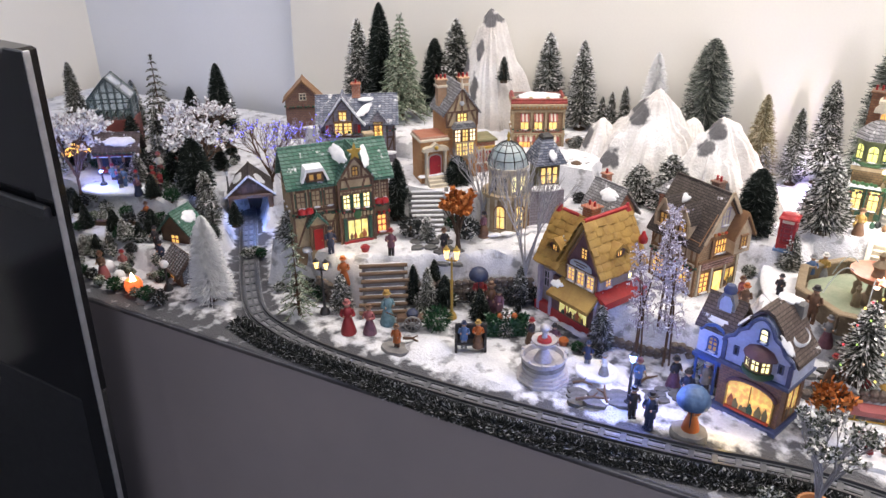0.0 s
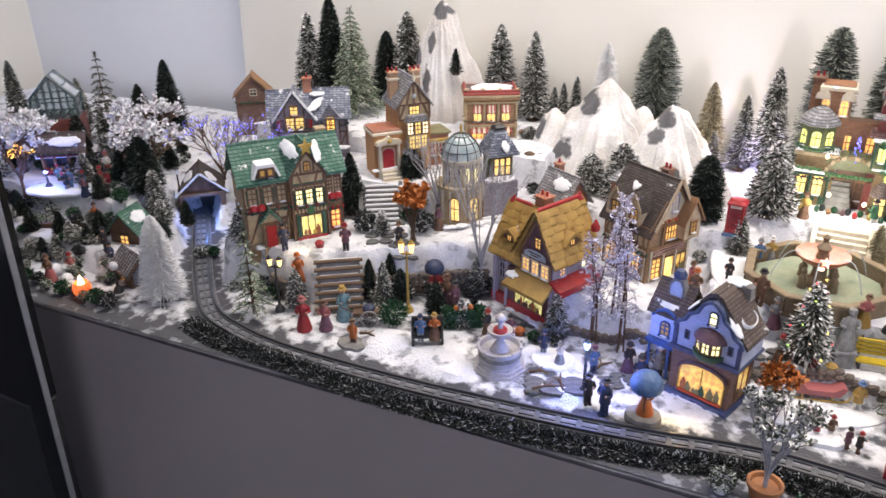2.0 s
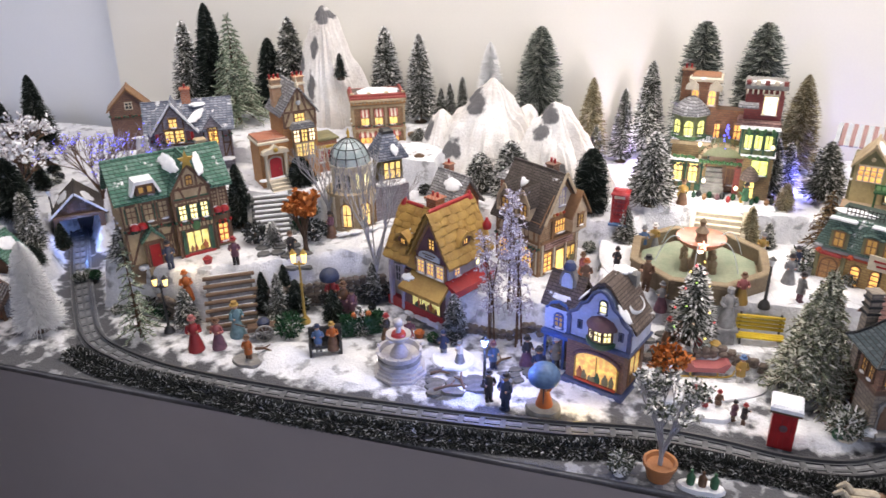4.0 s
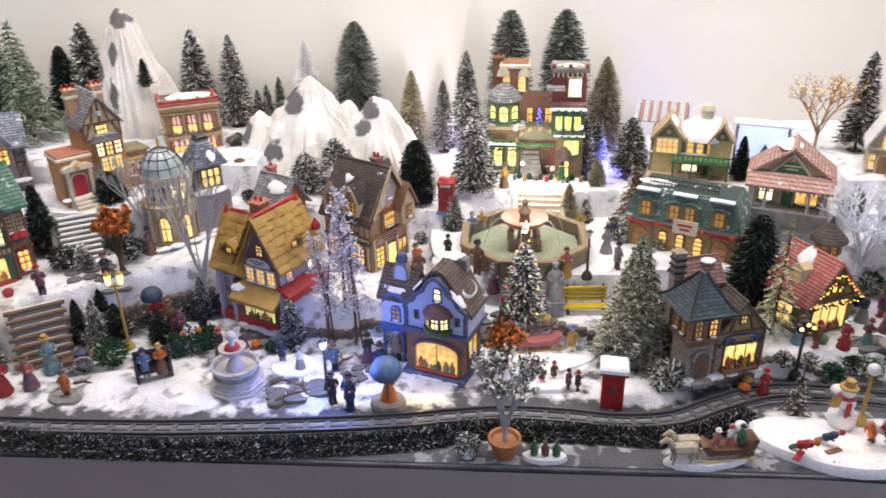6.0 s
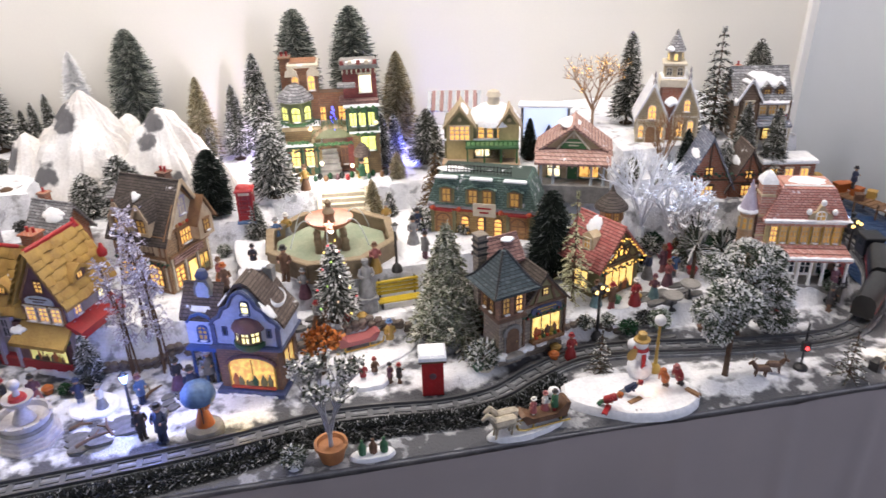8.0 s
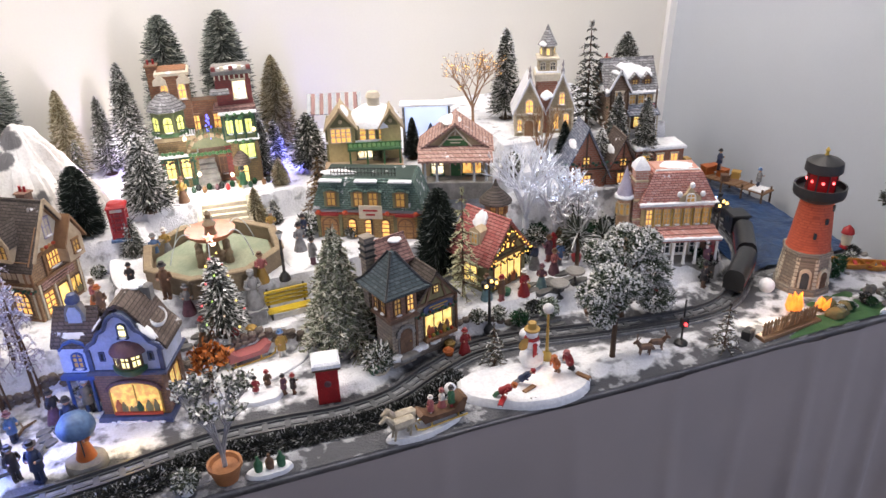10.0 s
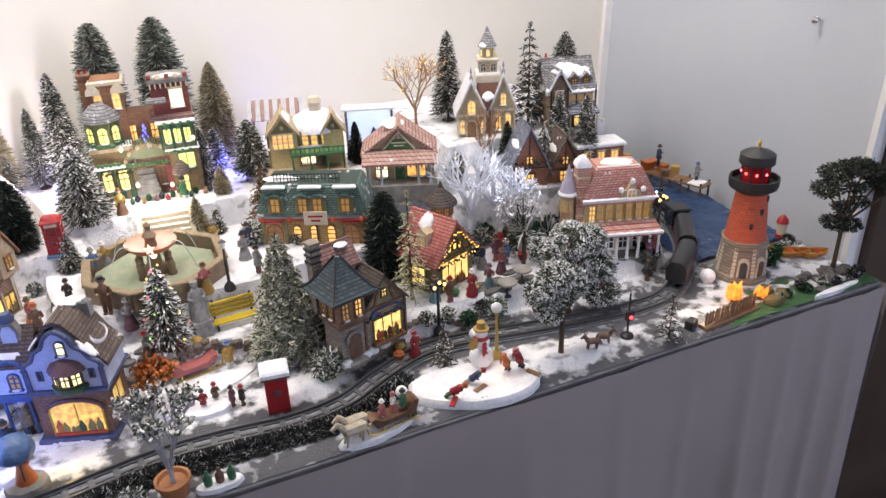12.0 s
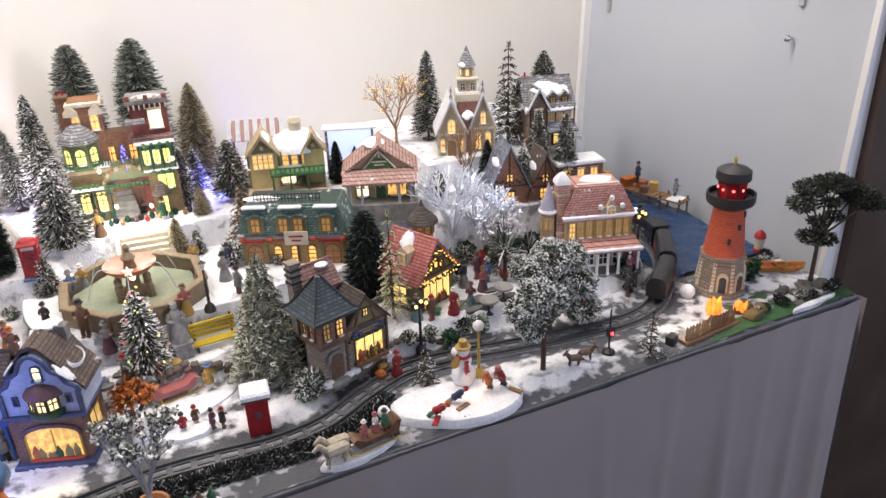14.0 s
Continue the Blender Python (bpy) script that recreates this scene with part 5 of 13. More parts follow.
    def door(self, side, u, w, h, mt, dims=(0, 0), frame=TIMBER, arch=0.0, z=0.0, proud=0.0, at=None):
        m = (at if at is not None else self.face(side, *dims)) @ pose(u, -proud, z)
        mb = MB().poly(arch_pts(w + 0.005, h + 0.003, arch), 0.0012, pose(0, -0.0012, 0))
        f = self.part("door_frame", mb, frame, m=m)
        dr = part("door", MB().poly(arch_pts(w, h, arch), 0.0014, pose(0, -0.0024, 0)), mt, f)
        part("knob", MB().ball((w * 0.3, -0.003, h * 0.45), 0.0009, n=6), GOLD, dr)
        return f

    def beams(self, side, segs, dims=(0, 0), mt=TIMBER, wd=0.003, at=None, name="beam"):
        """Half-timber: each segment (u0, z0, u1, z1) one beam."""
        base = at if at is not None else self.face(side, *dims)
        for u0, z0, u1, z1 in segs:
            ln, an = math.hypot(u1 - u0, z1 - z0), math.degrees(math.atan2(z1 - z0, u1 - u0))
            key = ("beam", round(ln, 3), wd, mt.name)
            if key not in MESHES:
                MESHES[key] = MB().box(ln / 2, -0.0005, -wd / 2, ln, 0.002, wd).mesh("beam", [mt])
            self.part(name, MESHES[key], None, m=base @ pose(u0, 0, z0) @ pose(0, 0, 0, 0, -an, 0))

    def lump(self, x, y, z, rx, ry, th, seed=0, m=None, mt=None, name="snow"):
        """A cap of snow paint lying on a roof or sill."""
        vs, fs, n = [], [], 26
        for j, (q, hh) in enumerate(((1.0, -0.6), (0.97, 0.25), (0.8, 0.75), (0.45, 1.0))):
            for i in range(n):
                a = 2 * math.pi * i / n
                k = 1.05 + 0.45 * noise.noise((1.6 * math.cos(a) + seed * 3.7, 1.6 * math.sin(a), seed)) + 0.2 * noise.noise((3 * math.cos(a), 3 * math.sin(a) + seed, 1))
                vs.append((rx * q * k * math.cos(a), ry * q * k * math.sin(a), hh * th * 0.55))
        for j in range(3):
            fs += [(j * n + i, j * n + (i + 1) % n, (j + 1) * n + (i + 1) % n, (j + 1) * n + i) for i in range(n)]
        fs.append(tuple(3 * n + i for i in range(n)))
        w = pose(x, y, z) @ (m if m is not None else Matrix.Identity(4))
        return self.part(name, MB().add(vs, fs), mt or SNOW_PAINT, m=w)

    def chimney(self, x, y, z, w, h, mt=BRICK_RED, pots=1, d=None):
        mb = MB().box(x, y, z, w, d or w, h).box(x, y, z + h, w * 1.25, (d or w) * 1.25, 0.003, bev=0.0008)
        c = self.part("chimney", mb, mt)
        for k in range(pots):
            px = x + (k - (pots - 1) / 2) * w * 0.5
            part("pot", MB().lathe([(0.0024, z + h + 0.003), (0.002, z + h + 0.010), (0.0026, z + h + 0.011)], 8, pose(px, y, 0)), RED, c)
        return c

    def sign(self, side, u, z, w, h, mt=SIGN_GREY, dims=(0, 0), bar=TIMBER, proud=0.002, at=None, arch=0.0):
        m = (at if at is not None else self.face(side, *dims)) @ pose(u, -proud, z)
        s = self.part("sign", MB().poly(arch_pts(w, h, arch), 0.002, pose(0, -0.001, 0)), mt, m=m)
        for k, f in enumerate((0.62, 0.4)):
            part("lettering_bar", MB().box(0, -0.0013, h * (0.58 - 0.32 * k), w * f, 0.0006, h * 0.13), bar, s)
        return s

    def dormer(self, x, y, z, w, h, roof, wall, lit, rise=None, dep=0.03, frame=TIMBER):
        rise = rise or w * 0.5
        m = pose(x, y, z)
        dm = self.part("dormer", MB().poly([(-w / 2, 0), (w / 2, 0), (w / 2, h), (0, h + rise), (-w / 2, h)], dep), wall, m=m)
        o = 0.0025
        s = o * 2 * rise / w
        part("dormer_roof", MB().poly([(-w / 2 - o, h - s), (0, h + rise), (w / 2 + o, h - s), (w / 2 + o, h - s + 0.0025), (0, h + rise + 0.0035), (-w / 2 - o, h - s + 0.0025)], dep + o, pose(0, -o, 0)), roof, dm)
        self.win("f", 0, 0, round(w * 0.52, 4), round(h * 0.85, 4), lit, frame=frame, at=m @ pose(0, 0, h * 0.12), sill=False)
        return dm


def green_pub():
    h = House("green_roofed_inn", -0.792, 1.190, 0.840, 50, "half-timbered inn with green snow-dusted roof, lit windows and gold star")
    h.ob.scale = (1.0, 1.0, 1.2)
    w, d, e, r = 0.182, 0.090, 0.108, 0.040
    h.gable_body(w, d, e, r, INN_WALL)
    h.gable_roof(w, d, e, r, GREEN_ROOF, over=0.010)
    gx, gw = 0.026, 0.066
    h.part("gable", MB().poly([(-gw / 2, -0.02), (gw / 2, -0.02), (gw / 2, e), (0, e + 0.042), (-gw / 2, e)], 0.04, pose(gx, -0.012, 0)), UMBER)
    h.gable_roof(gw, 0.05, e, 0.042, GREEN_ROOF, x=gx, y=-0.012, along="y", over=0.005)
    g = pose(gx, -0.012, 0)
    # cream panels between the timbers
    for u0, u1, z0, z1 in ((-0.088, -0.010, 0.058, 0.104), (0.062, 0.088, 0.058, 0.104), (-0.088, -0.062, 0.004, 0.052), (-0.040, -0.012, 0.004, 0.052)):
        h.part("infill", MB().box((u0 + u1) / 2, -0.0003, z0, u1 - u0, 0.0012, z1 - z0), CREAM_INFILL)
    h.part("infill", MB().poly([(-0.028, 0.092), (0.028, 0.092), (0.026, 0.110), (0, 0.138), (-0.026, 0.110)], 0.0012, g @ pose(0, -0.0008, 0)), CREAM_INFILL)
    h.beams("f", [(-0.033, 0.055, 0.033, 0.055), (-0.033, 0.108, 0.033, 0.108), (-0.033, 0.0, -0.033, 0.108), (0.033, 0.0, 0.033, 0.108), (-0.028, 0.11, 0.0, 0.142), (0.028, 0.11, 0.0, 0.142), (-0.033, 0.090, 0.033, 0.090), (-0.012, 0.091, -0.020, 0.112), (0.012, 0.091, 0.020, 0.112), (-0.012, 0.108, -0.012, 0.126), (0.012, 0.108, 0.012, 0.126)], at=g @ pose(0, -0.001, 0), mt=UMBER, wd=0.0036)
    for k in range(9):
        h.part("dentil", MB().box(gx - 0.028 + 0.007 * k, -0.0132, 0.0835, 0.0042, 0.0016, 0.005), CREAM_INFILL)
        h.part("dentil", MB().box(gx - 0.028 + 0.007 * k, -0.0132, 0.0455, 0.0042, 0.0016, 0.006), CREAM_INFILL)
    h.part("string_course", MB().box(gx, -0.0128, 0.0905, gw - 0.006, 0.003, 0.0035), DARKGREEN, "green string course")
    fr = [(-0.09, 0.055, -0.008, 0.055), (-0.09, 0.105, -0.008, 0.105), (0.060, 0.055, 0.09, 0.055), (0.060, 0.105, 0.09, 0.105), (-0.09, 0.0, -0.09, 0.105), (-0.06, 0.0, -0.06, 0.105), (0.09, 0.0, 0.09, 0.105),
          (-0.088, 0.004, -0.064, 0.052), (-0.038, 0.0, -0.038, 0.055), (-0.034, 0.004, -0.012, 0.050), (-0.034, 0.050, -0.012, 0.004), (-0.034, 0.055, -0.034, 0.105), (-0.09, 0.062, -0.008, 0.062), (-0.012, 0.0, -0.012, 0.105)]
    h.beams("f", fr, mt=UMBER, wd=0.0036, at=pose(0, -0.0008, 0))
    for u in (-0.075, -0.047, -0.022):
        h.win("f", u, 0.068, 0.014, 0.025, LEMON, bars=(1, 2), frame=UMBER)
        for k in (-1, 1):
            h.part("shutter", MB().box(u + 0.0092 * k, -0.001, 0.068, 0.0034, 0.0022, 0.024), DARKGREEN, "green shutter")
    for u in (-0.019, 0.0, 0.019):
        h.win("f", u, 0.0605, 0.0115, 0.022, LEMON, bars=(1, 2), frame=UMBER, at=g)
        for k in (-1, 1):
            h.part("shutter", MB().box(gx + u + 0.0078 * k, -0.0132, 0.060, 0.003, 0.0022, 0.022), DARKGREEN, "green shutter")
    for u in (0.067, 0.083):
        h.win("f", u, 0.068, 0.010, 0.024, LEMON, bars=(1, 3), frame=UMBER)
    h.display("f", 0, 0.008, 0.038, 0.032, SHOP_LEMON, bars=(2, 0), frame=UMBER, at=g, seed=4)
    for u in (-0.024, 0.024):
        h.part("shop_pilaster", MB().box(gx + u, -0.0135, 0.002, 0.006, 0.004, 0.042, bev=0.001), DARKGREEN, "green shop pilaster")
    h.part("shop_base", MB().box(gx, -0.0135, -0.002, 0.056, 0.005, 0.008, bev=0.001), RED, "red plinth")
    h.door("f", -0.050, 0.018, 0.034, RED, frame=UMBER)
    h.gable_body(0.030, 0.014, 0.040, 0.014, CREAM_INFILL, x=-0.050, y=-0.012, along="y", name="porch")
    h.gable_roof(0.034, 0.016, 0.040, 0.016, GREEN_ROOF, x=-0.050, y=-0.013, along="y", over=0.003, name="porch_roof")
    h.door("f", -0.050, 0.017, 0.034, RED, frame=UMBER, at=pose(0, -0.0125, 0))
    h.beams("f", [(-0.064, 0.0, -0.064, 0.038), (-0.036, 0.0, -0.036, 0.038), (-0.064, 0.039, -0.036, 0.039)], at=pose(0, -0.0128, 0), mt=UMBER)
    h.win("f", -0.024, 0.012, 0.013, 0.026, AMBER, bars=(1, 2))
    h.win("f", 0.076, 0.010, 0.016, 0.028, AMBER, bars=(1, 2), frame=RED)
    for u in (-0.075, -0.062, 0.070, 0.082):
        h.part("flower_box", MB().lathe([(0.001, 0), (0.009, 0.003), (0.007, 0.009), (0.001, 0.011)], 9, pose(u, -0.005, 0.057)), RED, "red flower box")
    for k in range(6):
        h.part("berry_swag", MB().ball((0.066 + 0.005 * k, -0.004, 0.040 + 0.003 * (k % 2)), 0.0028, n=6), RED if k % 2 else DARKGREEN)
    h.win("f", 0, 0.113, 0.010, 0.014, DIM_AMBER, at=g @ pose(0, -0.001, 0), sill=False, arch=0.004, frame=UMBER)
    part("wreath", MB().lathe([(0.004, 0), (0.0075, 0.001), (0.004, 0.0025)], 12, pose(gx, -0.0145, 0.049, 90)), GREEN_PAINT, h.ob)
    h.part("dormer_front", MB().box(-0.047, 0.004, e + 0.002, 0.032, 0.03, 0.016, bev=0.001), UMBER)
    for u in (-0.054, -0.040):
        h.win("f", u, 0, 0.008, 0.009, DIM_AMBER, frame=UMBER, at=pose(0, -0.0118, e + 0.006), sill=False, bars=(0, 0))
    h.part("dormer_roof", MB().poly([(-0.026, 0.0), (-0.016, 0.020), (0.016, 0.020), (0.026, 0.0), (0.022, -0.001), (0.014, 0.015), (-0.014, 0.015), (-0.022, -0.001)], 0.036, pose(-0.047, -0.013, e + 0.003)), SNOW_PAINT, "snow-edged dormer roof")
    star = []
    for i in range(10):
        a, rr = math.pi / 2 + i * math.pi / 5, 0.014 if i % 2 == 0 else 0.006
        star.append((rr * math.cos(a), rr * math.sin(a)))
    h.part("star", MB().poly(star, 0.005, pose(gx, -0.019, e + 0.042)), GOLD, "gold star")
    h.lump(gx - 0.024, 0.004, e + 0.036, 0.010, 0.026, 0.004, 2, pose(0, 0, 0, 20, -45, 0))
    h.lump(gx + 0.024, 0.002, e + 0.030, 0.010, 0.030, 0.004, 3, pose(0, 0, 0, 20, 45, 0))
    for u in (0.02, 0.05, 0.075):
        h.win("l", u, 0.062, 0.010, 0.024, DIM_AMBER, (w, d), bars=(1, 2), frame=CREAM_INFILL)
    h.beams("l", [(0.004, 0.0, 0.004, 0.105), (0.035, 0.0, 0.035, 0.108), (0.062, 0.0, 0.062, 0.108), (0.086, 0.0, 0.086, 0.105), (0.004, 0.055, 0.086, 0.055)], (w, d), CREAM_INFILL, wd=0.005)
    h.chimney(0.075, 0.060, 0.130, 0.016, 0.026, CREAM_INFILL, 0)


OCHRE_CLAY = mat("ochre_clay", (0.4, 0.25, 0.06), 0.6, (0.27, 0.15, 0.035), 34, 0.3)


def yellow_shop():
    """A main block with a steep front gable and a lower wing, under lumpy thatch-like tiles."""
    h = House("ochre_roofed_shop", -0.366, 1.2405, 0.757, -26, "tall shop with lumpy ochre roof, red base and lit window")
    d = 0.088
    mx, mw, me, mr = 0.038, 0.074, 0.130, 0.066
    wx, ww, we, wr = -0.030, 0.066, 0.106, 0.068
    h.gable_body(mw, d, me, mr, GREY_WALL, x=mx, along="y")
    h.gable_body(ww, d * 0.86, we, wr, GREY_WALL, x=wx, y=0.006, along="x", name="wing")
    h.part("plinth", MB().box(0.005, d / 2 - 0.002, -0.01, 0.148, d + 0.008, 0.026, bev=0.002), RED, "red plinth")
    h.part("front_wall", MB().box(mx - 0.018, -0.001, 0.0, 0.102, 0.006, 0.080), PLUM)
    for u in (-0.060, -0.030, 0.076):
        h.part("corner_post", MB().box(u, -0.003, 0, 0.006, 0.008, 0.088, bev=0.001), LILAC)
    h.gable_roof(mw, d, me, mr, OCHRE_CLAY, x=mx, along="y", over=0.010, th=0.006)
    h.gable_roof(ww, d * 0.86, we, wr, OCHRE_CLAY, x=wx, y=0.006, along="x", over=0.010, th=0.006)

    def tiles(length, slope, m, seed):
        """A slope covered by overlapping lumpy slabs, row on row: u along the eave, v up the slope."""
        rows = max(4, int(slope / 0.0125))
        rng = random.Random(seed)
        for r in range(rows):
            v0 = slope * r / rows
            u = -0.004 - 0.01 * (r % 2)
            while u < length + 0.002:
                ln = rng.uniform(0.018, 0.032)
                a, b = max(u, -0.003), min(u + ln, length + 0.004)
                u += ln
                if b - a < 0.005:
                    continue
                vs, fs, k = [], [], 4
                lip = rng.uniform(-0.002, 0.002)
                for i in range(k + 1):
                    q = a + (b - a) * i / k
                    edge = 0.6 if i in (0, k) else 1.0
                    sag = 0.0016 * noise.noise((q * 90, r * 3.1, seed))
                    vs += [(q, v0 - 0.004 + lip + sag, 0.001), (q, v0 - 0.0025 + lip + sag, 0.0052 * edge + sag), (q, v0 + 0.005, 0.0058 * edge + 0.6 * sag), (q, v0 + slope / rows + 0.003, 0.001)]
                for i in range(k):
                    for j in range(3):
                        fs.append((4 * i + j, 4 * i + 4 + j, 4 * i + 5 + j, 4 * i + 1 + j))
                h.part("roof_tile", MB().add(vs, fs), OCHRE_CLAY, m=m)

    o = 0.010
    sl = math.hypot(mw / 2 + o, mr * (1 + 2 * o / mw))
    for k in (-1, 1):
        x0 = mx + k * (mw / 2 + o)
        up = Vector((-k * (mw / 2 + o), 0, mr * (1 + 2 * o / mw))).normalized()
        along = Vector((0, k, 0))
        nrm = along.cross(up)
        org = Vector((x0, -o if k > 0 else d + o, me - 2 * o * mr / mw + 0.006))
        m = Matrix((along, up, nrm)).transposed().to_4x4()
        m.translation = org
        tiles(d + 2 * o, sl, m, 5 + k)
    dw = d * 0.86
    ws = math.hypot(dw / 2 + o, wr * (1 + 2 * o / dw))
    up = Vector((0, dw / 2 + o, wr * (1 + 2 * o / dw))).normalized()
    m = Matrix((Vector((1, 0, 0)), up, Vector((1, 0, 0)).cross(up))).transposed().to_4x4()
    m.translation = Vector((wx - ww / 2 - o, 0.006 - o, we - 2 * o * wr / dw + 0.006))
    tiles(ww + o, ws, m, 9)
    # the front gable with its bay of windows, sign and attic light
    g = pose(mx, -0.004, 0)
    h.part("gable", MB().poly([(-0.034, 0.080), (0.034, 0.080), (0.034, 0.124), (0, 0.184), (-0.034, 0.124)], 0.012, g), PLUM)
    for u in (-0.022, 0.0, 0.022):
        h.win("f", u, 0.090, 0.0145, 0.022, AMBER, bars=(1, 2), frame=IVORY, at=g)
    h.sign("f", 0, 0.119, 0.048, 0.014, SIGN_GREY, at=g @ pose(0, -0.001, 0), arch=0.009)
    h.win("f", 0.004, 0.138, 0.012, 0.018, AMBER, bars=(1, 2), frame=UMBER, at=g, sill=False)
    h.beams("f", [(-0.034, 0.124, 0, 0.184), (0.034, 0.124, 0, 0.184), (-0.034, 0.086, -0.034, 0.116), (0.034, 0.086, 0.034, 0.116), (-0.034, 0.115, 0.034, 0.115), (-0.034, 0.087, 0.034, 0.087)], at=g @ pose(0, -0.001, 0), mt=WOODMID)
    aw = MB().add([(-0.006, -0.001, 0.088), (0.080, -0.001, 0.088), (0.080, -0.001, 0.080), (-0.006, -0.001, 0.080), (-0.012, -0.034, 0.064), (0.084, -0.034, 0.064), (0.084, -0.034, 0.058), (-0.012, -0.034, 0.058)],
                  [(0, 4, 5, 1), (3, 2, 6, 7), (4, 7, 6, 5), (0, 3, 7, 4), (1, 5, 6, 2), (0, 1, 2, 3)])
    h.part("awning", aw, OCHRE_CLAY, "ochre tiled awning")
    h.display("f", 0.026, 0.018, 0.066, 0.040, SHOP_LEMON, bars=(2, 0), frame=UMBER, at=pose(0, -0.0045, 0), seed=2)
    h.win("f", -0.045, 0.050, 0.012, 0.030, GLASS_DARK, bars=(1, 1), frame=LILAC, sill=False)
    # dormers like half-closed eyes: one on the wing's front, one on the main block's flank
    for mm, sd in ((pose(wx - 0.006, 0.006, we + 0.016), 1), (pose(mx + mw / 2 + 0.001, d * 0.45, me + 0.014, 0, 0, 90), 2)):
        dm = h.part("dormer", MB().poly([(-0.015, -0.002), (0.015, -0.002), (0.012, 0.012), (0, 0.017), (-0.012, 0.012)], 0.026, mm), PLUM)
        part("dormer_hood", MB().poly([(-0.021, 0.002), (-0.013, 0.016), (0, 0.023), (0.013, 0.016), (0.021, 0.002), (0.017, 0.001), (0.011, 0.011), (0, 0.017), (-0.011, 0.011), (-0.017, 0.001)], 0.034, mm @ pose(0, -0.006, 0)), OCHRE_CLAY, dm)
        h.win("f", 0, 0.0, 0.010, 0.010, AMBER, frame=UMBER, at=mm, bars=(1, 0), sill=False)
    dm = (2 * (mx + mw / 2), d)
    h.part("side_awning", MB().poly([(0, 0), (0.024, -0.012), (0.024, -0.024), (0, -0.004)], d + 0.014, pose(mx + mw / 2 - 0.001, -0.008, 0.090)), RED, "red awning")
    h.win("r", 0.020, 0.094, 0.012, 0.018, AMBER, dm, bars=(1, 2), frame=LILAC)
    h.win("r", 0.072, 0.094, 0.010, 0.018, LEMON, dm, bars=(0, 1), frame=LILAC)
    h.door("r", 0.022, 0.020, 0.050, UMBER, dm, frame=IVORY)
    h.win("r", 0.058, 0.014, 0.026, 0.038, YELLOW, dm, bars=(1, 0), frame=LILAC)
    for u in (0.006, 0.040, 0.082):
        h.part("pilaster", MB().box(0, -0.002, 0, 0.005, 0.005, 0.088, bev=0.001, m=h.face("r", *dm) @ pose(u, 0, 0)), LILAC)
    h.chimney(-0.004, d * 0.62, 0.150, 0.022, 0.050, BRICK_RED, 2)
    h.part("ridge_cap", MB().box(mx, d / 2, me + mr + 0.006, 0.006, d + 0.014, 0.006, bev=0.002), RED, "red ridge")
    h.part("ridge_cap", MB().box(wx - 0.010, 0.006 + dw / 2, we + wr + 0.006, ww * 0.6, 0.006, 0.005, bev=0.002), RED, "red ridge")
    for x, y, z in ((mx, d + 0.006, me + mr), (wx - ww / 2 - 0.004, 0.006 + dw / 2, we + wr), (mx + mw / 2 + 0.006, d + 0.002, me + 0.030)):
        h.part("finial", MB().lathe([(0.007, 0), (0.008, 0.008), (0.004, 0.014), (0.002, 0.020)], 10, pose(x, y, z - 0.004)), RED)
    h.lump(wx + 0.006, 0.022, we + 0.040, 0.010, 0.008, 0.004, 5, pose(0, 0, 0, 58))
    h.lump(-0.004, -0.018, 0.078, 0.012, 0.007, 0.003, 7, pose(0, 0, 0, 35))


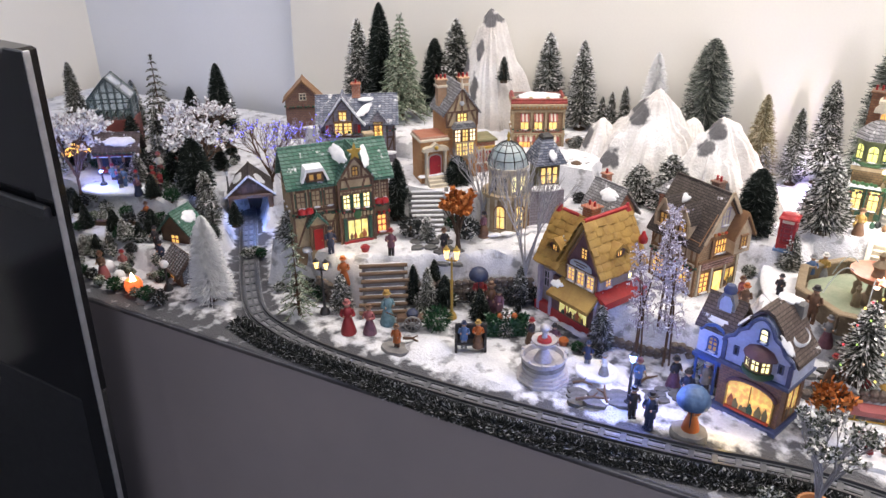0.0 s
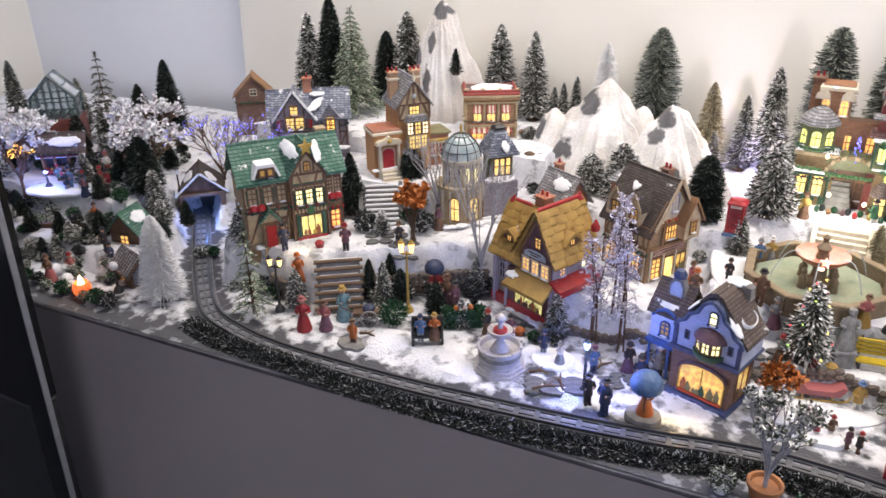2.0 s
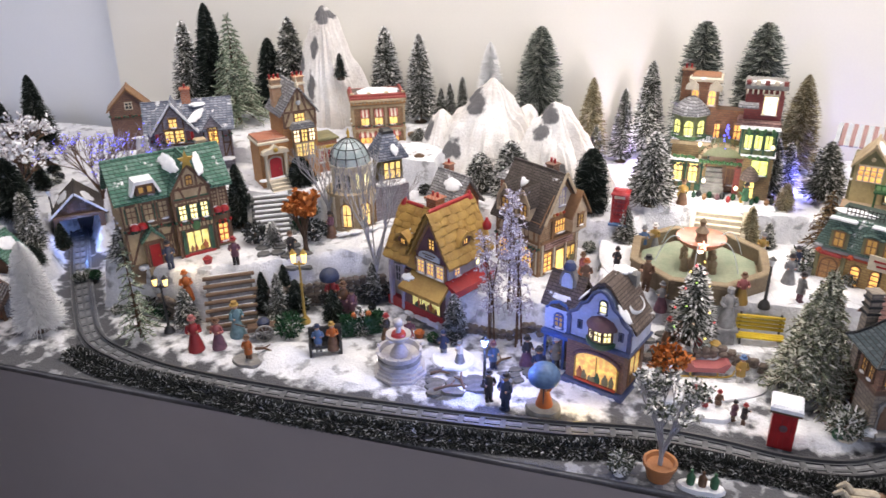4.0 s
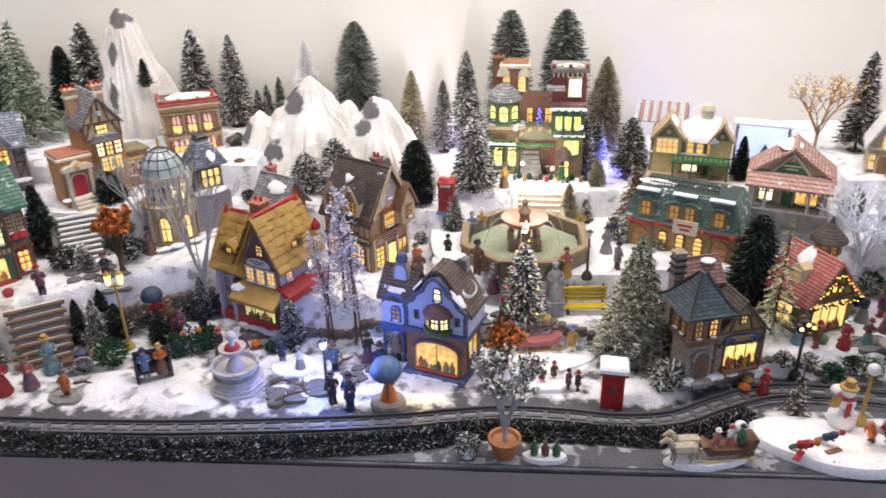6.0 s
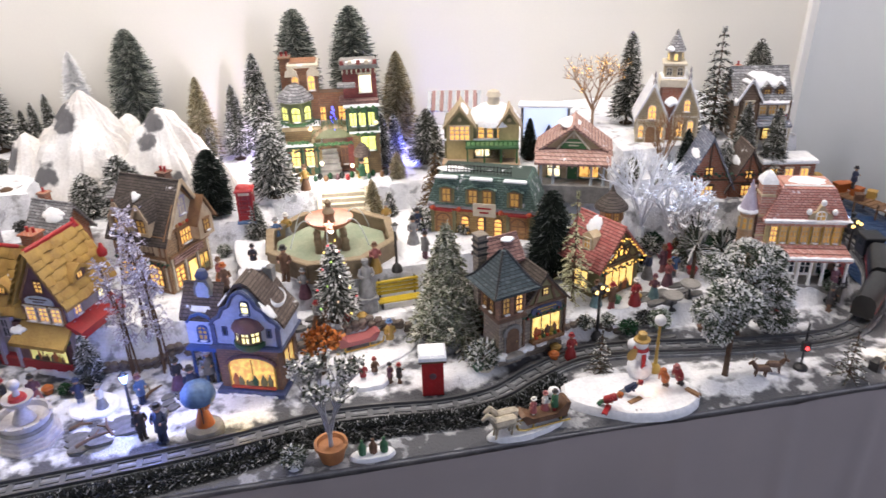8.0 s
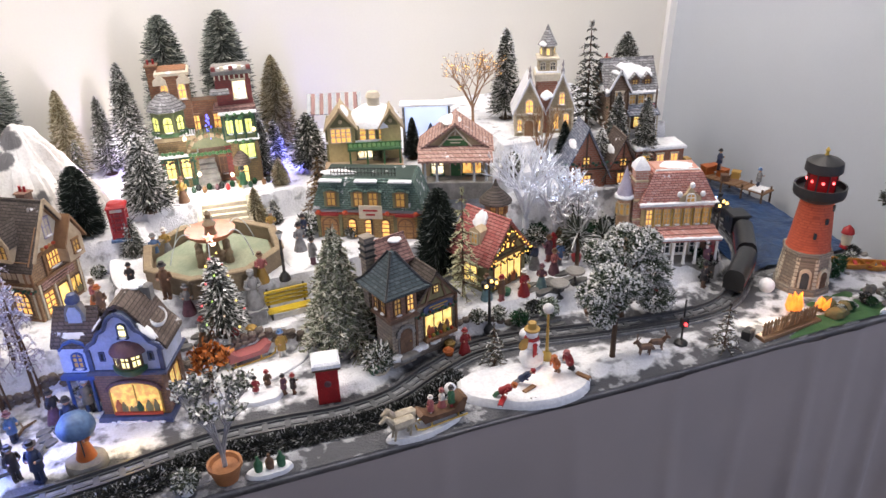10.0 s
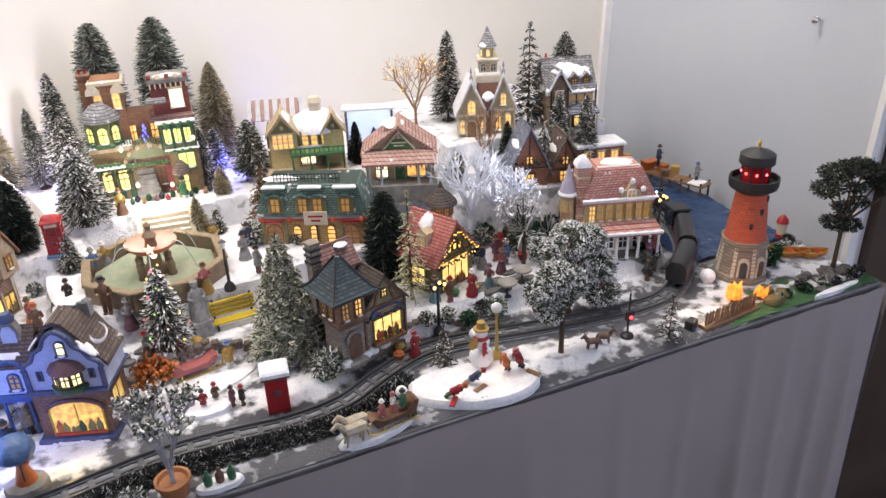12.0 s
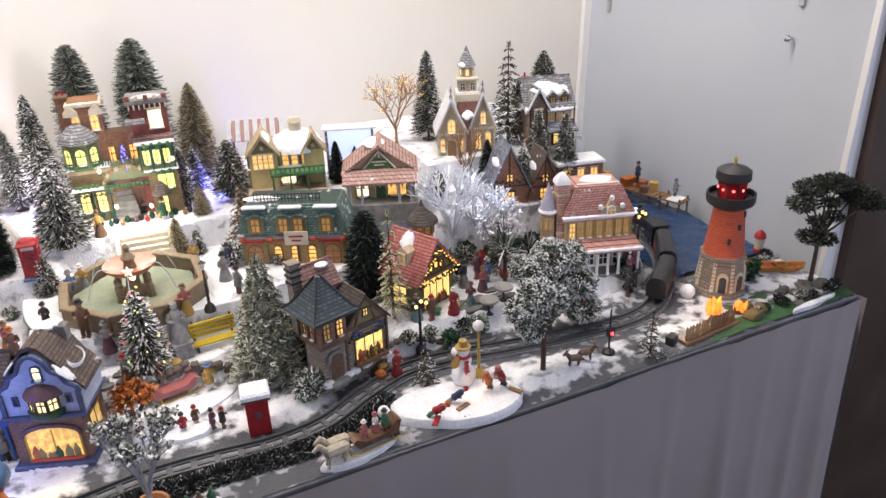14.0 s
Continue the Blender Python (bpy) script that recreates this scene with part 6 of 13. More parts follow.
def brick_house():
    h = House("gabled_brown_house", -0.212, 1.345, 0.812, -33, "tall tan timbered house with steep dark roof and two dormers")
    w, d, e, r = 0.105, 0.100, 0.104, 0.074
    h.gable_body(w, d, e, r, HOUSE_TAN)
    h.gable_roof(w, d, e, r, DARK_ROOF, over=0.009)
    for u in (-0.028, 0.016):
        h.dormer(u, -0.004, e + 0.002, 0.030, 0.026, DARK_ROOF, HOUSE_CREAM, DIM_AMBER, rise=0.026, dep=0.05, frame=UMBER)
        h.beams("f", [(-0.015, 0.0, -0.015, 0.026), (0.015, 0.0, 0.015, 0.026), (-0.016, 0.024, 0.0, 0.052), (0.016, 0.024, 0.0, 0.052), (-0.015, 0.003, 0.015, 0.003)], mt=HOUSE_CREAM, at=pose(u, -0.0075, e + 0.002), wd=0.0050)
    h.part("infill", MB().box(0, -0.0004, 0.070, 0.100, 0.002, 0.032), HOUSE_CREAM)
    h.win("f", 0.004, 0.074, 0.044, 0.022, YELLOW, bars=(4, 1), frame=UMBER)
    for u in (-0.032, 0.022):
        h.win("f", u, 0.016, 0.026, 0.038, AMBER, bars=(2, 3), frame=UMBER, arch=0.012)
    h.beams("f", [(-0.05, 0.066, 0.05, 0.066), (-0.05, 0.104, 0.05, 0.104), (-0.051, 0.0, -0.051, 0.106), (0.051, 0.0, 0.051, 0.106), (-0.006, 0.0, -0.006, 0.066), (-0.034, 0.066, -0.034, 0.104), (0.040, 0.066, 0.040, 0.104), (-0.05, 0.068, -0.036, 0.102), (-0.05, 0.006, 0.05, 0.006)], mt=WOODMID, wd=0.004, at=pose(0, -0.001, 0))
    h.beams("f", [(-0.05, 0.062, 0.05, 0.062), (-0.046, 0.0, -0.046, 0.06), (0.046, 0.0, 0.046, 0.06)], mt=IVORY, at=pose(0, -0.001, 0), wd=0.0026)
    dm = (w, d)
    # the flank: a cream-boarded gable with carved timbers and a shop below
    h.part("gable_board", MB().poly([(0.004, 0.110), (d - 0.004, 0.110), (d / 2, 0.170)], 0.0016, h.face("r", *dm) @ pose(0, -0.0012, 0)), IVORY)
    h.beams("r", [(0.0, 0.068, d, 0.068), (0.0, 0.108, d, 0.108), (-0.004, 0.100, d / 2, 0.178), (d + 0.004, 0.100, d / 2, 0.178), (0.028, 0.068, 0.028, 0.108), (0.072, 0.068, 0.072, 0.108)], dm, WOODMID, wd=0.0048, at=h.face("r", *dm) @ pose(0, -0.0025, 0))
    h.win("r", d / 2, 0.128, 0.013, 0.026, mat("blue_glass", (0.1, 0.15, 0.35), 0.3), dm, frame=LILAC)
    h.win("r", d / 2 - 0.002, 0.078, 0.026, 0.024, AMBER, dm, bars=(3, 1), frame=WOODMID)
    for k in range(6):
        h.part("carving", MB().ball((0.030 + 0.008 * k, -0.003, 0.113), 0.0036, 0.8, 6, h.face("r", *dm)), ORANGE_RED if k % 2 else ORANGE_STONE)
    h.sign("r", 0.046, 0.052, 0.072, 0.015, ROSE_ROOF, dm)
    h.beams("r", [(0.006, 0.0, 0.006, 0.066), (0.036, 0.0, 0.036, 0.052), (0.066, 0.0, 0.066, 0.052), (0.094, 0.0, 0.094, 0.066)], dm, IVORY, at=h.face("r", *dm) @ pose(0, -0.001, 0), wd=0.0036)
    h.win("r", 0.020, 0.010, 0.020, 0.036, AMBER, dm, bars=(1, 3), frame=WOODMID)
    h.door("r", 0.051, 0.018, 0.042, YELLOW, dm, frame=UMBER)
    h.display("r", 0.080, 0.012, 0.022, 0.030, SHOP_LIT, dm, frame=UMBER, seed=8)
    # gabled porch at the far end of the flank
    m = h.face("r", *dm) @ pose(0.078, 0, 0)
    pr = h.part("oriel", MB().poly([(-0.018, 0.078), (0.018, 0.078), (0.018, 0.112), (0, 0.142), (-0.018, 0.112)], 0.022, m @ pose(0, -0.020, 0)), HOUSE_CREAM)
    part("oriel_roof", MB().poly([(-0.025, 0.104), (0, 0.146), (0.025, 0.104), (0.025, 0.109), (0, 0.152), (-0.025, 0.109)], 0.030, m @ pose(0, -0.024, 0)), WOODMID, pr)
    h.win("f", 0, 0.090, 0.012, 0.018, DIM_AMBER, frame=WOODMID, at=m @ pose(0, -0.020, 0))
    h.lump(-0.02, 0.03, e + 0.050, 0.010, 0.008, 0.003, 9, pose(0, 0, 0, 54))
    for u in (-0.034, -0.012, 0.014, 0.036):
        h.part("bargeboard_boss", MB().ball((u, -0.004, 0.0625), 0.0030, 0.7, 6), HOUSE_CREAM)
    h.beams("r", [(0.0, 0.104, d / 2, 0.186), (d, 0.104, d / 2, 0.186)], dm, HOUSE_CREAM, wd=0.0056, at=h.face("r", *dm) @ pose(0, -0.0095, 0))
    h.chimney(0.010, d * 0.72, 0.150, 0.016, 0.034, BRICK_BROWN, 2)


def blue_shop():
    h = House("blue_corner_shop", -0.046, 1.1025, 0.757, -20, "pale blue gabled shop over brown brick with arched lit window")
    w, d = 0.091, 0.072
    h.body(w, d, 0.076, BRICK_BROWN)
    h.part("plinth", MB().box(0, d / 2 - 0.003, -0.004, w + 0.010, d + 0.014, 0.009, bev=0.002), NAVY_TRIM)
    h.part("cornice", MB().box(0.003, d / 2 - 0.003, 0.075, w + 0.014, d + 0.012, 0.005, bev=0.002), NAVY_TRIM)
    # upper storey with a curved gable, wider than the shop below
    ux, uw = 0.004, 0.100
    half = [(uw / 2, 0.080), (uw / 2, 0.110), (uw / 2 - 0.004, 0.118), (uw / 2 - 0.014, 0.124), (uw / 2 - 0.020, 0.136), (uw / 2 - 0.030, 0.142), (uw / 2 - 0.036, 0.155), (uw / 2 - 0.043, 0.162)]
    out = half + [(0, 0.165)] + [(-x, z) for x, z in reversed(half)]
    h.part("upper_wall", MB().poly(out, d - 0.004, pose(ux, -0.002, 0)), LILAC_PALE)
    for p, q in zip(out[1:-1], out[2:-1]):
        h.part("coping", MB().rod((ux + p[0], -0.003, p[1]), (ux + q[0], -0.003, q[1]), 0.0030, n=7), NAVY_TRIM)
    for k in (-1, 1):
        h.part("corner_strip", MB().box(ux + k * (uw / 2 - 0.003), -0.003, 0.080, 0.006, 0.004, 0.032, bev=0.001), NAVY_TRIM)
    # steep curved roof in brown shingles with snow along the front slope
    for k in (-1, 1):
        pts = [(ux + k * (uw / 2 + 0.004), 0.106), (ux + k * 0.038, 0.124), (ux + k * 0.026, 0.146), (ux + k * 0.010, 0.166), (ux, 0.170)]
        th = [(x, z + 0.006) for x, z in reversed(pts)]
        h.part("roof", MB().poly(pts + th if k < 0 else (pts + th)[::-1], d - 0.006, pose(0, 0.003, 0)), BROWN_ROOF)
    h.lump(ux - 0.030, 0.010, 0.146, 0.012, 0.012, 0.003, 3, pose(0, 0, 0, 0, -50))
    h.lump(ux + 0.034, 0.004, 0.136, 0.016, 0.008, 0.003, 4, pose(0, 0, 0, 0, 50))
    h.lump(ux + 0.004, 0.058, 0.175, 0.016, 0.012, 0.004, 6)
    # eye-shaped dormer on the flank of the roof
    em = pose(ux + 0.034, 0.040, 0.136, 0, 40, 0)
    h.part("eye_rim", MB().lathe([(0.019, -0.004), (0.018, 0.001), (0.0155, 0.003), (0.0145, 0.001)], 18, em @ Matrix.Diagonal((0.75, 1.2, 1, 1))), SNOW_PAINT, "snowy rim of an oval roof light")
    h.part("eye_light", MB().lathe([(0.0148, -0.002), (0.0145, 0.0012), (0.008, 0.0022)], 16, em @ Matrix.Diagonal((0.75, 1.2, 1, 1))), BROWN_ROOF)
    h.part("chimney", MB().box(ux + 0.018, 0.060, 0.140, 0.016, 0.014, 0.036, bev=0.004), GREYSTONE)
    # shop front
    h.display("f", 0.004, 0.010, 0.066, 0.048, SHOP_LIT, bars=(1, 0), frame=GOLD, arch=0.012, at=pose(0, -0.001, 0), seed=1, rim=ORANGE_RED)
    arch = [(0.036 * math.cos(math.pi * i / 12), 0.046 + 0.015 * math.sin(math.pi * i / 12)) for i in range(13)]
    for p, q in zip(arch, arch[1:]):
        h.part("voussoir", MB().rod((0.004 + p[0], -0.002, p[1]), (0.004 + q[0], -0.002, q[1]), 0.0028, n=6), PLUM)
    h.display("r", 0.036, 0.012, 0.036, 0.046, SHOP_LIT, (w, d), bars=(1, 0), frame=WOODMID, seed=5)
    # balcony window under a plum hood
    h.part("bay", MB().lathe([(0.018, 0.083), (0.020, 0.087), (0.020, 0.112)], 14, pose(0.008, 0.006, 0)), UMBER)
    for a in (-38, 0, 38):
        h.win("f", 0, 0.090, 0.0105, 0.018, LEMON, bars=(1, 1), frame=UMBER, at=pose(0.008, 0.006, 0, 0, 0, a) @ pose(0, -0.0196, 0), sill=False)
    h.part("hood", MB().lathe([(0.026, 0.108), (0.025, 0.112), (0.019, 0.120), (0.008, 0.125), (0.001, 0.126)], 14, pose(0.008, 0.006, 0)), PLUM, "curved plum hood")
    h.part("balcony", MB().lathe([(0.019, 0.076), (0.024, 0.082), (0.024, 0.088), (0.021, 0.088)], 14, pose(0.008, 0.004, 0)), DARKGREEN, "dark green balcony")
    h.win("f", 0.008, 0.132, 0.010, 0.018, LEMON, frame=NAVY_TRIM, arch=0.005, bars=(0, 1), at=pose(0, -0.002, 0))
    for u in (-0.026, 0.038):
        h.win("f", u, 0.096, 0.0045, 0.011, GLASS_DARK, frame=NAVY_TRIM, bars=(0, 0), sill=False, at=pose(0, -0.002, 0))
    # the blue wing on posts
    wx, wy = -w / 2 - 0.022, 0.012
    h.part("wing", MB().box(wx, wy + 0.028, 0.066, 0.048, 0.056, 0.046), BLUE_WALL)
    h.part("wing_gable", MB().poly([(-0.020, 0.0), (0.020, 0.0), (0.018, 0.010), (0.009, 0.015), (0, 0.018), (-0.009, 0.015), (-0.018, 0.010)], 0.010, pose(wx, wy - 0.001, 0.100)), BLUE_WALL)
    for p, q in (((-0.021, 0.104), (-0.012, 0.114)), ((-0.012, 0.114), (0, 0.119)), ((0, 0.119), (0.012, 0.114)), ((0.012, 0.114), (0.021, 0.104))):
        h.part("coping", MB().rod((wx + p[0], wy - 0.002, p[1]), (wx + q[0], wy - 0.002, q[1]), 0.0026, n=6), BLUE_TRIM)
    h.part("wing_floor", MB().box(wx, wy + 0.026, 0.058, 0.054, 0.064, 0.009, bev=0.003), BLUE_TRIM)
    h.gable_roof(0.052, 0.056, 0.112, 0.034, BROWN_ROOF, x=wx, y=wy, along="x", over=0.004, th=0.005)
    h.lump(wx, wy + 0.008, 0.124, 0.026, 0.010, 0.004, 12, pose(0, 0, 0, 48))
    h.part("scroll_chimney", MB().poly([(-0.014, 0), (0.014, 0), (0.013, 0.022), (0.008, 0.034), (0, 0.038), (-0.008, 0.034), (-0.013, 0.022)], 0.012, pose(wx + 0.002, wy + 0.016, 0.128)), GREYSTONE)
    h.part("scroll_panel", MB().poly([(-0.009, 0), (0.009, 0), (0.009, 0.018), (0.004, 0.027), (-0.004, 0.027), (-0.009, 0.018)], 0.003, pose(wx + 0.002, wy + 0.0145, 0.132)), BLUE_WALL, "pale blue panel")
    h.part("chimney_cap", MB().lathe([(0.009, 0.164), (0.010, 0.168), (0.006, 0.176), (0.001, 0.178)], 10, pose(wx + 0.002, wy + 0.022, 0)), NAVY_TRIM)
    h.win("f", 0, 0.076, 0.013, 0.022, DIM_AMBER, bars=(1, 2), frame=BLUE_TRIM, arch=0.006, at=pose(wx, wy, 0))
    for u in (-0.022, -0.006, 0.010, 0.022):
        h.part("post", MB().lathe([(0.0026, -0.004), (0.0022, 0.058)], 8, pose(wx + u, wy, 0)), BLUE_TRIM)
    h.part("back_wall", MB().box(wx, wy + 0.042, -0.004, 0.048, 0.028, 0.064), BRICK_BROWN)


STONE_SLATE = plank_lines("dark_slate_roof", (0.03, 0.05, 0.06), (0.075, 0.1, 0.115), 46, snow=0.68)
TOWER_BAY = brickwork("rust_brown_brick", (0.2, 0.1, 0.065), (0.26, 0.14, 0.09), (0.13, 0.08, 0.06))
RUST_ROOF = plank_lines("rusty_roof", (0.2, 0.1, 0.09), (0.28, 0.16, 0.14), 46, snow=0.66)


def stone_shop():
    h = House("stone_tower_shop", 0.364, 1.096, 0.776, 16, "stone shop with slate-roofed corner tower, lit window and arched door")
    tx, ty = -0.034, 0.018
    h.body(0.040, 0.044, 0.062, STONE_WALL, x=tx, y=-0.004)
    h.part("bay", MB().box(tx, ty, 0.062, 0.046, 0.050, 0.048, bev=0.002), TOWER_BAY)
    h.part("bay_rim", MB().box(tx, ty, 0.058, 0.050, 0.054, 0.006, bev=0.002), UMBER)
    h.part("bay_rim", MB().box(tx, ty, 0.106, 0.050, 0.054, 0.005, bev=0.002), UMBER)
    # bell-cast tower roof with lead ribs
    prof = [(0.0, 0.040, 0.108), (0.3, 0.031, 0.116), (0.6, 0.020, 0.132), (1.0, 0.003, 0.160)]
    vs, fs = [], []
    for q, r, z in prof:
        vs += [(tx - r, ty - r * 1.06, z), (tx + r, ty - r * 1.06, z), (tx + r, ty + r * 1.06, z), (tx - r, ty + r * 1.06, z)]
    for k in range(3):
        fs += [(4 * k + i, 4 * k + (i + 1) % 4, 4 * k + 4 + (i + 1) % 4, 4 * k + 4 + i) for i in range(4)]
    fs += [(3, 2, 1, 0), (12, 13, 14, 15)]
    h.part("tower_roof", MB().add(vs, fs), STONE_SLATE, "dark slate bell-cast roof")
    for sx, sy in ((-1, -1), (1, -1), (1, 1), (-1, 1)):
        for (q, r, z), (q2, r2, z2) in zip(prof, prof[1:]):
            h.part("hip_rib", MB().rod((tx + sx * r, ty + sy * r * 1.06, z + 0.001), (tx + sx * r2, ty + sy * r2 * 1.06, z2 + 0.001), 0.0018, n=5), BLACK)
    for k in range(5):
        h.part("slate_course", MB().box(tx, ty - 0.0405 + 0.0075 * k, 0.1095 + 0.0022 * k * k, 0.072 - 0.012 * k, 0.002, 0.0022), STONE_SLATE)
    h.door("f", tx + 0.002, 0.022, 0.042, UMBER, frame=GREYSTONE, arch=0.010, proud=0.005)
    ring = [(0.0135 * math.cos(math.pi * i / 8), 0.034 + 0.012 * math.sin(math.pi * i / 8)) for i in range(9)]
    for x, z in ring:
        h.part("arch_stone", MB().box(tx + 0.002 + x, -0.006, z - 0.003, 0.0056, 0.004, 0.0056, bev=0.001), GREYSTONE)
    for u in (-0.011, 0.011):
        h.win("f", tx + u, 0.072, 0.0105, 0.026, AMBER if u > 0 else DIM_AMBER, bars=(1, 2), frame=UMBER, arch=0.004, at=pose(0, ty - 0.0252, 0))
    for v in (0.010, 0.028):
        h.win("l", 0, 0.072, 0.0105, 0.026, DIM_AMBER, bars=(1, 2), frame=UMBER, at=pose(tx - 0.0232, v, 0, 0, 0, -90))
    # shop gable with carved board, sign and lit display
    sx = 0.026
    h.gable_body(0.074, 0.086, 0.070, 0.042, STONE_WALL, x=sx, along="y")
    h.gable_roof(0.074, 0.086, 0.070, 0.042, DARK_ROOF, x=sx, along="y", over=0.007)
    h.part("gable_board", MB().poly([(-0.033, 0.070), (0.033, 0.070), (0, 0.108)], 0.002, pose(sx, -0.002, 0)), OLIVE_WALL)
    h.display("f", sx + 0.004, 0.012, 0.050, 0.034, YELLOW, bars=(2, 0), frame=OLIVE_WALL, at=pose(0, -0.001, 0), seed=17)
    h.sign("f", sx + 0.004, 0.050, 0.054, 0.014, NAVY_TRIM, bar=GOLD, arch=0.005)
    h.beams("f", [(-0.036, 0.066, 0, 0.112), (0.036, 0.066, 0, 0.112), (-0.037, 0.068, 0.037, 0.068), (-0.037, 0.0, -0.037, 0.068), (0.037, 0.0, 0.037, 0.068), (-0.018, 0.070, -0.010, 0.094), (0.018, 0.070, 0.010, 0.094)], at=pose(sx, -0.003, 0), mt=UMBER, wd=0.0036)
    h.win("f", 0, 0.082, 0.008, 0.012, YELLOW, frame=UMBER, at=pose(sx, -0.003, 0), sill=False)
    h.part("window_board", MB().box(sx + 0.004, -0.006, 0.004, 0.058, 0.010, 0.006, bev=0.002), WOODMID)
    for k in range(7):
        h.part("fruit", MB().ball((sx - 0.016 + 0.0068 * k, -0.007, 0.012), 0.0030, n=6), (ORANGE_RED, GOLD, GREEN_PAINT)[k % 3])
    # chimney and rear house with a rusty roof
    h.chimney(tx - 0.016, 0.058, 0.06, 0.015, 0.112, STONE_WALL, 0)
    for k in range(3):
        h.part("chimney_band", MB().box(tx - 0.016, 0.058, 0.142 + 0.010 * k, 0.0185, 0.0185, 0.003), BLACK)
    h.gable_body(0.052, 0.044, 0.122, 0.024, TOWER_BAY, x=-0.006, y=0.056, along="x", name="rear_wall")
    h.gable_roof(0.052, 0.044, 0.122, 0.024, RUST_ROOF, x=-0.006, y=0.056, along="x", over=0.006, name="rear_roof")
    h.win("r", 0, 0.124, 0.008, 0.012, AMBER, at=pose(0.0202, 0.072, 0, 0, 0, 90), frame=UMBER, sill=False)
    h.lump(tx - 0.014, ty - 0.022, 0.127, 0.007, 0.006, 0.002, 1, pose(0, 0, 0, 48, 0))
    h.lump(tx + 0.012, ty - 0.020, 0.130, 0.008, 0.007, 0.002, 2, pose(0, 0, 0, 48, 0))
    h.lump(0.004, 0.070, 0.148, 0.010, 0.008, 0.004, 3)
    h.lump(-0.012, 0.030, 0.110, 0.008, 0.012, 0.004, 5)
    h.part("step", MB().box(tx, -0.012, -0.004, 0.032, 0.018, 0.006, bev=0.001), GREYSTONE)


def red_shop():
    h = House("red_roofed_shop", 0.550, 1.195, 0.785, 24, "timbered shop with red tiled roof and bright yellow shop front")
    w, d, e, r = 0.092, 0.085, 0.064, 0.054
    h.gable_body(w, d, e, r, OLIVE_WALL, along="y")
    h.gable_roof(w, d, e, r, RED_ROOF, along="y", over=0.008)
    h.display("f", 0, 0.006, 0.066, 0.050, YELLOW, bars=(3, 0), frame=WOODMID, seed=21)
    h.beams("f", [(-0.044, 0.062, 0.044, 0.062), (-0.040, 0.064, 0, 0.116), (0.040, 0.064, 0, 0.116), (-0.024, 0.064, 0.008, 0.102), (0.024, 0.064, -0.008, 0.102), (-0.024, 0.086, 0.024, 0.086), (-0.012, 0.064, -0.024, 0.084), (0.012, 0.064, 0.024, 0.084)], mt=TIMBER)
    for u, z in ((-0.013, 0.070), (0.013, 0.070), (0.0, 0.090), (0.0, 0.072)):
        h.win("f", u, z, 0.008, 0.010, WARM_LED, sill=False, bars=(0, 0))
    h.part("turret", MB().lathe([(0.019, 0.04), (0.019, 0.128)], 12, pose(0.046, 0.068, 0)), CREAM)
    h.part("turret_roof", MB().lathe([(0.029, 0.122), (0.028, 0.126), (0.018, 0.137), (0.008, 0.146), (0.004, 0.154), (0.001, 0.162)], 16, pose(0.046, 0.068, 0)), DARK_ROOF)
    for a in (-60, -20, 20):
        h.win("f", 0, 0.104, 0.008, 0.014, DIM_AMBER, at=pose(0.046, 0.068, 0, 0, 0, a) @ pose(0, -0.0188, 0), sill=False, frame=WOODMID)
    dk = pose(-0.036, 0.040, 0.076, 0, 0, -90)
    h.part("skylight", MB().poly([(-0.013, 0), (0.013, 0), (0.012, 0.026), (0, 0.033), (-0.012, 0.026)], 0.022, dk), CREAM, "cream roof dormer")
    h.win("f", 0, 0.004, 0.013, 0.018, DIM_AMBER, frame=IVORY, at=dk, bars=(1, 1), sill=False)
    h.lump(-0.030, 0.004, 0.080, 0.010, 0.012, 0.005, 2, pose(0, 0, 0, 0, -55))
    h.lump(-0.012, 0.05, 0.112, 0.016, 0.012, 0.005, 4, pose(0, 0, 0, 0, -55))
    h.win("l", 0.045, 0.012, 0.030, 0.034, YELLOW, (w, d), bars=(1, 1), frame=WOODMID)
    for k in range(22):
        q = k / 21
        u = -0.050 + 0.100 * q
        h.part("fairy_light", MB().ball((u, -0.011, 0.060 + 0.050 * (1 - abs(2 * q - 1)) - 0.002 * (k % 3)), 0.0011, n=6), WARM_LED, "tiny yellow light")
    for k in range(12):
        h.part("fairy_light", MB().ball((-0.040 + 0.0073 * k, -0.0115, 0.0585 - 0.004 * abs(math.sin(1.3 * k))), 0.0011, n=6), WARM_LED)


